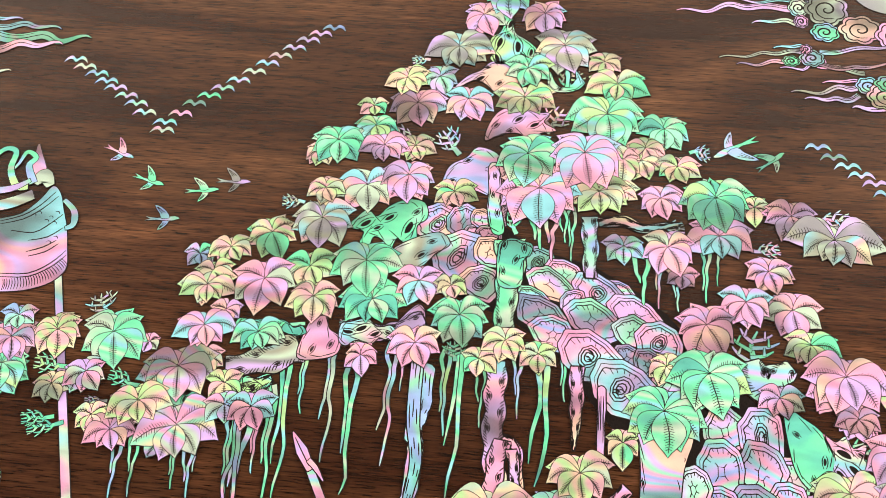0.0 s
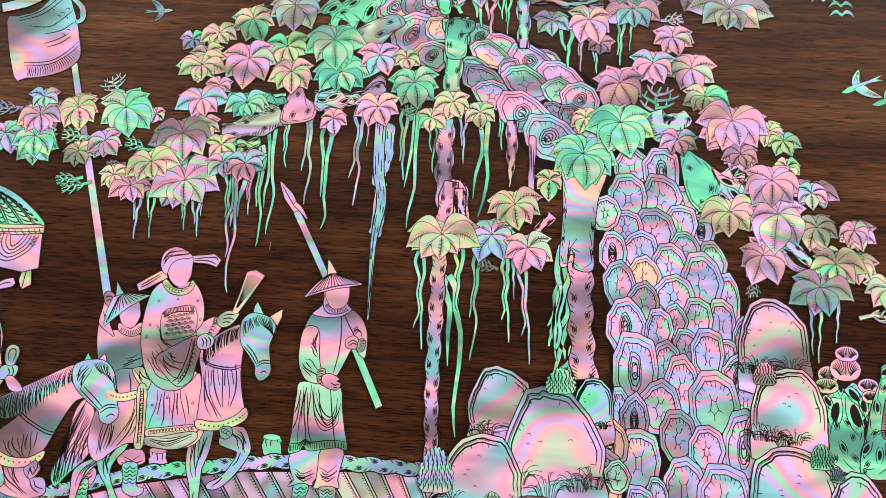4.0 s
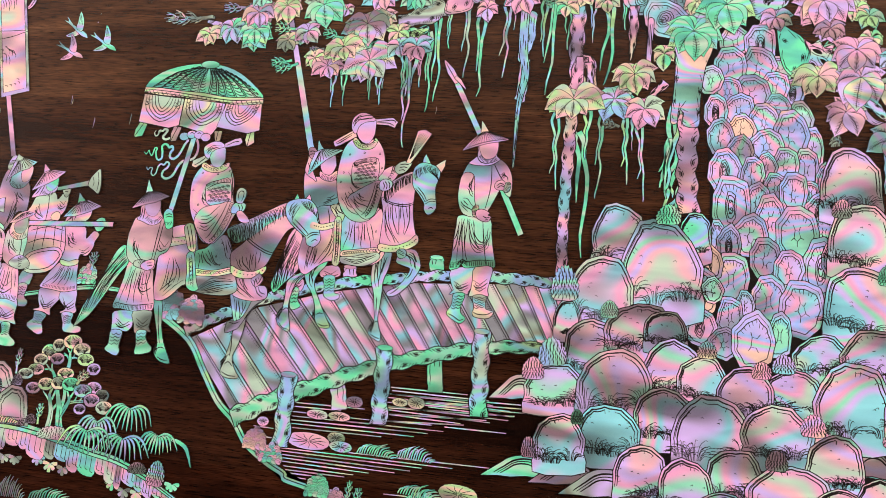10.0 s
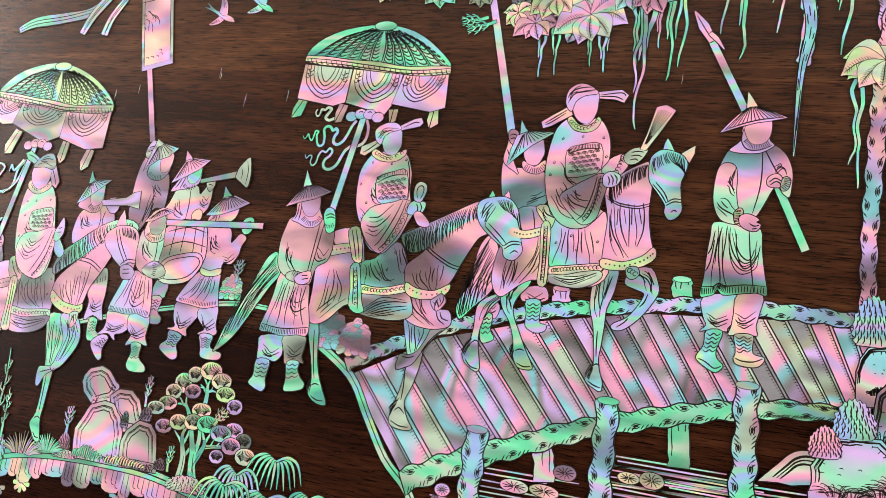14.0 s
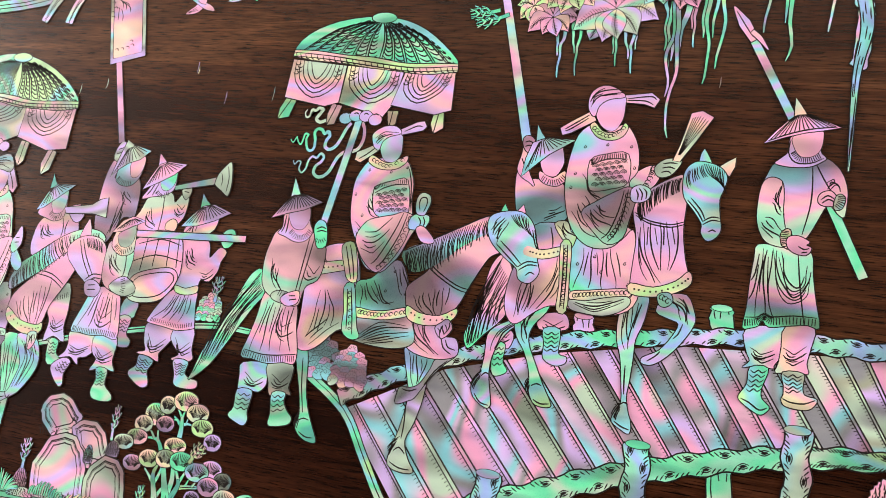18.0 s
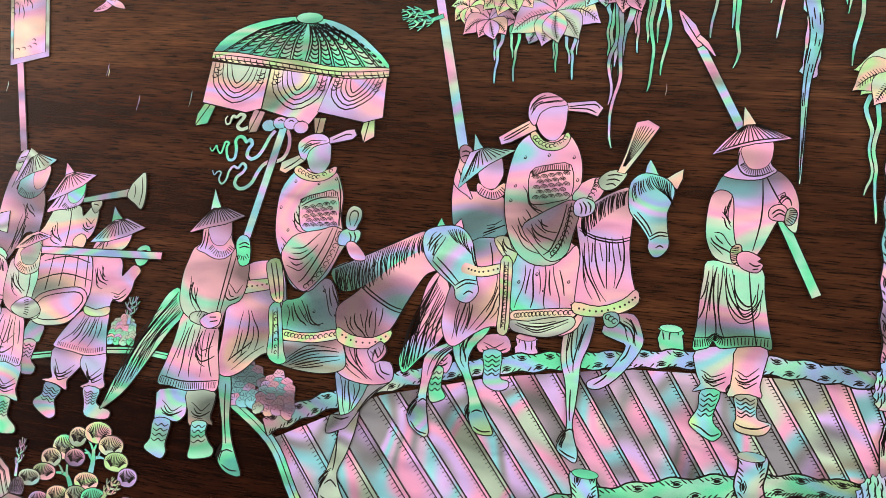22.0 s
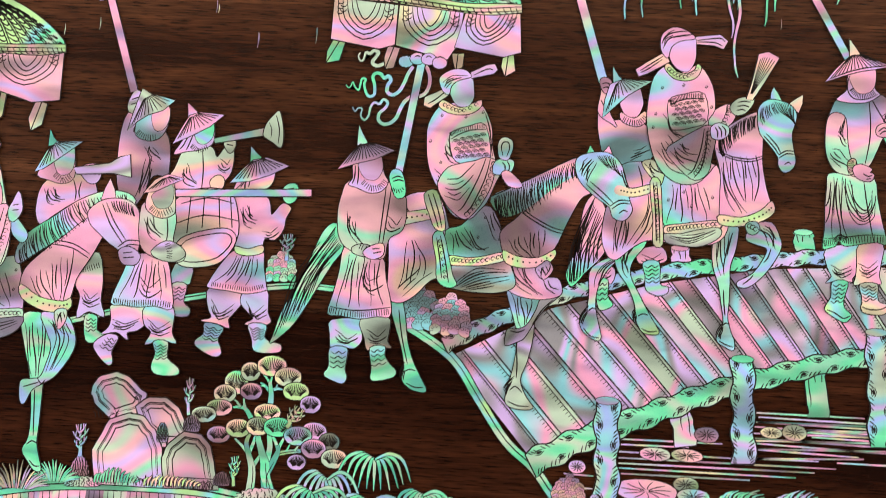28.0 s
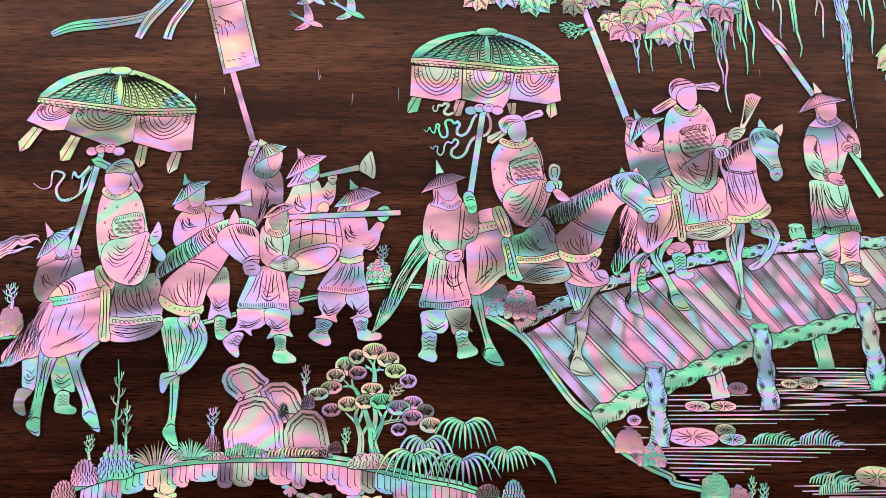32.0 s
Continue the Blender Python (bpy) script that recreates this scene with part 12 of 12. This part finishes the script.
for name, pts, widths, tone in (("crest", [(-0.5625, 1.5304), (-0.5557, 1.5402), (-0.5436, 1.5471), (-0.5354, 1.5512)], (0.004, 0.010, 0.010, 0.006), "d"), ("cord", [(-0.5334, 1.533), (-0.5252, 1.5301), (-0.5209, 1.5217), (-0.5238, 1.5148), (-0.5269, 1.512)], (0.003, 0.005, 0.005, 0.003), "p"), ("cord", [(-0.5608, 1.536), (-0.554, 1.5458), (-0.5419, 1.5527)], (0.002, 0.004, 0.004), "g")):
    sheet = Sheet(0.0034)
    sheet.plate(ribbon(pts, widths, 5), rim=0.0006)
    sheet.line(pts, 0.0006)
    sheet.done(name, tone, banner)

# low shrubs along the road
shrubs = thing("inlaid_shrubs", "tufted mother-of-pearl shrubs with small twigs beside the road", "inlay shrub")
level = 0.0020
for row in [
    (-0.3889, 1.22, 0.0097, 0.0088, 2, "y"),
    (-0.2899, 1.1957, 0.0144, 0.0136, 0, "p"),
    (-0.2677, 1.1922, 0.0127, 0.0123, -1, "p"),
    (-0.6989, 1.1753, 0.0096, 0.0116, 8, "p"),
    (-0.6224, 1.0505, 0.0115, 0.0108, 6, "p"),
    (-0.5976, 1.0595, 0.0156, 0.0143, 6, "b"),
    (-0.6379, 1.0352, 0.0103, 0.0089, 7, "p"),
    (-0.1729, 1.0691, 0.0057, 0.0056, -3, "y"),
]:
    (mound if row[1] < 1.1 else shrub)(row, level, shrubs)
    level += 0.0002
for row in [
    (-0.3857, 1.2347, 0.0061, 0.0094, 1, "b", 0),
    (-0.7018, 1.1968, 0.0073, 0.0115, 8, "b", 0),
    (-0.6205, 1.0702, 0.0051, 0.0103, 6, "g", 0),
]:
    twig(row, 0.0044, shrubs)
for row in [
    (-0.1814, 1.0784, 0.0101, 0.0091, -1, "p"),
    (-0.1635, 1.0669, 0.01, 0.0074, -1, "y"),
    (-0.114, 1.0434, 0.01, 0.0085, -2, "g"),
    (-0.0965, 1.0335, 0.01, 0.0079, -2, "p"),
    (-0.0788, 1.0265, 0.0079, 0.0047, -2, "p"),
]:
    shrub(row, level, shrubs)
    level += 0.0002
for row in [
    (-0.0843, 1.0403, 0.004, 0.0119, -2, "g", 0),
    (-0.0755, 1.0364, 0.005, 0.0099, -2, "g", 0),
]:
    twig(row, 0.0014, shrubs)

# ---- sky: birds, clouds and the standard ----
GULLS_LEFT = [(-0.2671, 1.7409), (-0.258, 1.7345), (-0.2469, 1.7289), (-0.2375, 1.7226), (-0.2288, 1.7169), (-0.2186, 1.7103), (-0.2094, 1.7038), (-0.2009, 1.6962), (-0.1838, 1.6818), (-0.1832, 1.6888), (-0.1732, 1.6971)]
GULLS_RIGHT = [(-0.1643, 1.7069), (-0.1544, 1.7147), (-0.1453, 1.7221), (-0.1345, 1.7301), (-0.1237, 1.7387), (-0.115, 1.7472), (-0.1061, 1.7547), (-0.0964, 1.7628), (-0.087, 1.771), (-0.0782, 1.7775), (-0.0683, 1.7836)]
GULLS_FAR = [(0.2948, 1.7013), (0.3054, 1.6936), (0.3147, 1.6869), (0.3235, 1.6803), (0.333, 1.6742), (0.3401, 1.6666)]
GULLS_END = [(0.3552, 1.6591), (0.3633, 1.6533), (0.3691, 1.6475), (0.3769, 1.6399), (0.3909, 1.6271), (0.3905, 1.6351), (0.4043, 1.6454), (0.4131, 1.6529), (0.4214, 1.6595), (0.4298, 1.6661)]
first = None
for x, z in GULLS_LEFT + GULLS_RIGHT + GULLS_FAR + GULLS_END:
    gull = Sheet(0.0006)
    k = 0.0084
    top = curve([(-1.15, -0.35), (-0.85, 0.2), (-0.42, 0.42), (0, 0.06), (0.42, 0.42), (0.88, 0.22), (1.15, -0.32)], False, 3)
    low = curve([(1.15, -0.32), (0.72, 0.02), (0.34, 0.02), (0.0, -0.28), (-0.34, 0.02), (-0.72, 0.0), (-1.15, -0.35)], False, 3)
    gull.plate([V2((x + p[0] * k, z + p[1] * k)) for p in top + low[1:-1]], rim=0.0004)
    tagged(gull.done("inlaid_bird", "b"), "tiny winged mother-of-pearl chip flying in a V", "inlay bird", "birds in a V")


def swallow(x, z, size, turn, tone):
    """A slim bird: body with a forked tail, two narrow wings swept back, feathers cut on them."""
    sheet = Sheet(0.0008)
    c, s = math.cos(radians(turn)), math.sin(radians(turn))
    at = lambda u, v: turned(x, z, c, s, u * size, v * size)
    body = ((1.10, 0.02), (0.92, 0.13), (0.70, 0.17), (0.25, 0.13), (-0.40, 0.06), (-1.15, 0.20), (-0.80, 0.02), (-1.20, -0.10), (-0.40, -0.06), (0.20, -0.12), (0.65, -0.12), (0.92, -0.04))
    upper = ((0.42, 0.08), (0.24, 0.46), (-0.12, 0.80), (-0.62, 1.02), (-0.40, 0.62), (-0.22, 0.36), (-0.08, 0.05))
    lower = ((0.40, -0.06), (0.34, -0.36), (0.10, -0.62), (-0.26, -0.80), (-0.12, -0.46), (0.0, -0.24), (0.05, -0.04))
    for k, shape in enumerate((lower, body, upper)):
        sheet.plate(curve([at(*p) for p in shape], True, 2), rim=0.0004, lift=0.00002 * k)
        if shape is not body:
            tip = shape[3]
            for f in (0.25, 0.5, 0.75):
                p = V2(shape[1]).lerp(V2(shape[5]), f)
                sheet.line([at(*p), at(*p.lerp(V2(tip), 0.75))], 0.0003, 0.00002 * k)
    tagged(sheet.done("inlaid_swallow", tone), "small mother-of-pearl bird with spread wings", "inlay bird", "swallows")


for (x, z), turn, tone in zip([(-0.2119, 1.6605), (-0.184, 1.6384), (-0.1427, 1.6331), (-0.1209, 1.6422), (-0.1667, 1.6081), (0.2368, 1.6971), (0.2622, 1.6872)], (-20, -15, 8, 2, 5, -150, 40), "pggdbbg"):
    swallow(x, z, 0.0112 if turn != -150 else 0.016, turn, tone)
for (x, z), turn, tone in zip([(-0.4612, 1.4884), (-0.4248, 1.4732), (-0.4636, 1.4626)], (-35, -30, -25), "bbp"):
    swallow(x, z, 0.017, turn, tone)
for (x, z), turn, tone in zip([(0.4039, 1.5658), (0.4275, 1.5547), (0.447, 1.5879)], (205, 198, 215), "bgp"):
    swallow(x, z, 0.0155, turn, tone)


SKY = [0, 4, 3, 2, 1, 0]


def cloud(name, tails, scrolls):
    ob = thing(name, "scrolled mother-of-pearl cloud with long wavering tails", "inlay cloud", "clouds")
    h = 0.0008 + 0.0007 * SKY.pop()
    for pts, w, tone in tails:
        sheet = Sheet(h)
        wavy = curve(pts, False, 4)
        wavy = [p + V2((0, 0.22 * w * math.sin(i * 1.15))) for i, p in enumerate(wavy)]
        sheet.plate(ribbon(wavy, [0.0004, w * 0.35, w * 0.6, w * 0.7, w * 0.75], 3), rim=0.0005)
        sheet.line(wavy[4:], 0.0005)
        sheet.line([p + V2((0, w * 0.24)) for p in wavy[8:]], 0.0004)
        sheet.done("tail", tone, ob)
        h += 0.00003
    for x, z, w, d, tilt, tone in scrolls:
        sheet = Sheet(h)
        lobes = [(0.84 + 0.16 * abs(math.sin(3.5 * a)), a) for a in [i * math.pi / 28 for i in range(56)]]
        for f in (1.0, 0.84):
            ring = [V2((x + w * 1.06 * f * k * math.cos(a), z + d * 1.06 * f * k * math.sin(a))) for k, a in lobes]
            if f == 1.0:
                sheet.plate(ring)
            else:
                sheet.line(ring + ring[:1], 0.0006, taper=False, smooth=False)
        sheet.line([(x + w * 0.042 * k * math.cos(k * 0.7 + 1), z + d * 0.042 * k * math.sin(k * 0.7 + 1)) for k in range(1, 16)], 0.0009)
        sheet.done("scroll", tone, ob)
        h += 0.00006
    return ob


cloud("inlaid_cloud", [([(0.1945, 1.8174), (0.2172, 1.8193), (0.2386, 1.825), (0.2598, 1.8241), (0.2894, 1.8254)], 0.008, "p"), ([(0.251, 1.8085), (0.2658, 1.8121), (0.2804, 1.8114), (0.2888, 1.8109)], 0.006, "b"), ([(0.2386, 1.8305), (0.2557, 1.8293), (0.277, 1.8317), (0.298, 1.8308)], 0.004, "p")], [
    (0.2866, 1.8252, 0.0078, 0.0081, -2, "b"),
    (0.2878, 1.8124, 0.0052, 0.0059, -2, "p"),
    (0.3072, 1.8251, 0.0158, 0.0149, -3, "d"),
    (0.3051, 1.8034, 0.0104, 0.0085, -3, "b"),
    (0.3311, 1.8072, 0.0155, 0.0127, -4, "p"),
    (0.3564, 1.803, 0.0144, 0.0132, -4, "p"),
])
cloud("inlaid_cloud", [([(0.2263, 1.7754), (0.2462, 1.7782), (0.2628, 1.7814), (0.2794, 1.7835), (0.2959, 1.7835)], 0.005, "d"), ([(0.2391, 1.77), (0.2543, 1.7711), (0.2709, 1.7742), (0.2874, 1.7763), (0.3038, 1.7784)], 0.006, "p"), ([(0.2707, 1.7686), (0.2871, 1.7691), (0.2954, 1.7728), (0.3115, 1.7708), (0.3316, 1.7681)], 0.005, "p"), ([(0.2663, 1.7863), (0.2796, 1.7892), (0.2879, 1.7887)], 0.004, "p"), ([(0.3618, 1.7935), (0.3454, 1.7924), (0.3206, 1.7877), (0.3, 1.7838)], 0.005, "b"), ([(0.3606, 1.7791), (0.336, 1.7744), (0.3197, 1.7713), (0.2995, 1.7735)], 0.005, "p")], [
    (0.2791, 1.7753, 0.0062, 0.0046, -2, "g"),
    (0.2942, 1.7788, 0.0088, 0.0072, -3, "b"),
    (0.2903, 1.7868, 0.0041, 0.0042, -2, "p"),
])
cloud("inlaid_cloud", [([(0.2781, 1.7479), (0.2983, 1.7488), (0.3146, 1.7539), (0.3266, 1.7537)], 0.006, "d"), ([(0.2875, 1.7421), (0.3021, 1.7436), (0.314, 1.743), (0.3262, 1.7468)], 0.006, "b"), ([(0.3007, 1.757), (0.315, 1.7599), (0.327, 1.7597)], 0.004, "p"), ([(0.3208, 1.7366), (0.3335, 1.7375), (0.3571, 1.7362)], 0.006, "p")], [
    (0.3338, 1.7567, 0.0091, 0.0075, -4, "b"),
    (0.3452, 1.7478, 0.013, 0.0111, -4, "y"),
    (0.3506, 1.7593, 0.0125, 0.0075, -4, "b"),
])
cloud("inlaid_cloud", [([(-0.2607, 1.762), (-0.2843, 1.7594), (-0.308, 1.7601), (-0.3458, 1.7599)], 0.012, "g"), ([(-0.2869, 1.7687), (-0.3065, 1.7713), (-0.3251, 1.7702), (-0.3482, 1.7676)], 0.008, "b"), ([(-0.2819, 1.7541), (-0.3015, 1.7539), (-0.3239, 1.7503), (-0.3414, 1.7458)], 0.010, "p"), ([(-0.3213, 1.7766), (-0.3368, 1.7773), (-0.3502, 1.7742)], 0.005, "b"), ([(-0.3168, 1.7269), (-0.3261, 1.7268), (-0.3351, 1.7256)], 0.004, "p")], [])
cloud("inlaid_cloud", [([(-0.6827, 1.2449), (-0.6963, 1.2474), (-0.7079, 1.2422), (-0.7314, 1.2344)], 0.012, "p"), ([(-0.6843, 1.25), (-0.6992, 1.251), (-0.7108, 1.2458), (-0.7324, 1.2415)], 0.006, "p"), ([(-0.6879, 1.2398), (-0.7025, 1.2386), (-0.7163, 1.2319), (-0.7305, 1.2283)], 0.006, "p")], [])
disc = Sheet(0.0012)
DISC = [(0.3551, 1.8561)][0]
disc.plate([V2((DISC[0] + 0.0327 * math.cos(a), DISC[1] + 0.0327 * math.sin(a))) for a in [i * math.pi / 24 for i in range(48)]])
tagged(disc.done("inlaid_sun", "e"), "plain round pale green mother-of-pearl sun behind the clouds", "inlay sun")
standard = thing("inlaid_standard", "fringed cylindrical mother-of-pearl standard on a tall pole", "inlay standard")
sheet = Sheet(0.0010)
sheet.plate(bar([(-0.231, 1.5573)][0], [(-0.1702, 1.3634)][0], 0.0050, 0.0062))
sheet.done("pole", "b", standard)
sheet = Sheet(0.0016)
sheet.plate(curve([(-0.2955, 1.5934), (-0.2868, 1.5987), (-0.2713, 1.6045), (-0.2604, 1.6175), (-0.2544, 1.6283), (-0.247, 1.6223), (-0.2414, 1.6096), (-0.2355, 1.5962), (-0.2305, 1.5795), (-0.2271, 1.5655), (-0.2306, 1.5574), (-0.2387, 1.5506), (-0.2537, 1.545), (-0.2697, 1.5428), (-0.28, 1.5437)], True, 3))
for pts in ([(-0.2862, 1.5969), (-0.2708, 1.6027), (-0.2597, 1.6119), (-0.251, 1.6239)], [(-0.2855, 1.5946), (-0.2691, 1.6), (-0.2572, 1.6093), (-0.2482, 1.6203)], [(-0.2757, 1.5903), (-0.2584, 1.5899), (-0.248, 1.598), (-0.2408, 1.6059)], [(-0.2608, 1.5833), (-0.2474, 1.5871), (-0.2378, 1.5952)], [(-0.2598, 1.5744), (-0.2485, 1.5789), (-0.24, 1.585)], [(-0.2572, 1.5711), (-0.2458, 1.5755), (-0.2377, 1.5825)], [(-0.2738, 1.5564), (-0.2534, 1.5581), (-0.2392, 1.5672), (-0.2308, 1.5776)], [(-0.273, 1.5539), (-0.2526, 1.5556), (-0.2377, 1.5647), (-0.2295, 1.5742)]):
    sheet.line(pts, 0.0006)
for p, q in ticks([(-0.2696, 1.5481), (-0.2538, 1.5511), (-0.2393, 1.5584), (-0.2291, 1.5698)], 26, 0.0085):
    sheet.line([p, p.lerp(q, 0.5) + V2((0.0008, 0)), q], 0.0004)
for x, z in [(-0.2481, 1.6017), (-0.2441, 1.6057), (-0.2507, 1.5987), (-0.2444, 1.5974), (-0.2443, 1.5819), (-0.2403, 1.5859), (-0.2576, 1.6046), (-0.2612, 1.6025)]:
    sheet.line([(x + 0.0016 * k * math.cos(k * 1.3), z + 0.0016 * k * math.sin(k * 1.3)) for k in (0.4, 0.8, 1.2, 1.6, 2.0)], 0.0004)
sheet.done("lantern_body", "p", standard)
for pts, w, tone in (([(-0.2641, 1.6334), (-0.2705, 1.6464), (-0.2752, 1.6628)], (0.010, 0.009, 0.0006), "p"), ([(-0.2691, 1.6296), (-0.2632, 1.6363), (-0.2565, 1.6282)], (0.006, 0.012, 0.006), "p"), ([(-0.27, 1.6296), (-0.2775, 1.6434), (-0.274, 1.651), (-0.2819, 1.6554), (-0.2856, 1.6453), (-0.2899, 1.6377)], (0.006, 0.004, 0.003, 0.001), "b"), ([(-0.2736, 1.6269), (-0.2821, 1.6263), (-0.2906, 1.64), (-0.2906, 1.6547), (-0.3001, 1.6565), (-0.3094, 1.6435)], (0.006, 0.005, 0.004, 0.003), "g"), ([(-0.2673, 1.6203), (-0.2822, 1.6121), (-0.302, 1.6059)], (0.008, 0.009, 0.008), "d"), ([(-0.3064, 1.6197), (-0.2857, 1.6236), (-0.2728, 1.6317)], (0.006, 0.005, 0.003), "b"), ([(-0.2427, 1.6175), (-0.233, 1.6089), (-0.231, 1.5984), (-0.236, 1.5949)], (0.003, 0.005, 0.003), "b")):
    sheet = Sheet(level)
    level += 0.00003
    sheet.plate(ribbon(pts, w, 5), rim=0.0005)
    sheet.done("plume", tone, standard)
for x, z, long in [(-0.449, 1.4065, 0.010), (-0.417, 1.3835, 0.008), (-0.5593, 1.3843, 0.009)] + [(-0.5335, 1.3899, 0.009), (-0.4475, 1.4046, 0.006), (-0.4173, 1.3828, 0.012), (-0.3755, 1.3879, 0.012), (-0.4368, 1.4962, 0.002), (-0.4353, 1.5064, 0.002)] + [(-0.0482, 1.4099, 0.008)]:
    sheet = Sheet(0.0)
    sheet.plate(ribbon([(x, z + long / 2), (x + 0.0003, z), (x - 0.0002, z - long / 2)], [0.0002, 0.0007, 0.0002], 3), rim=0.0001)
    sheet.done("scratch", "d", board, "faint pale scratch in the polish")
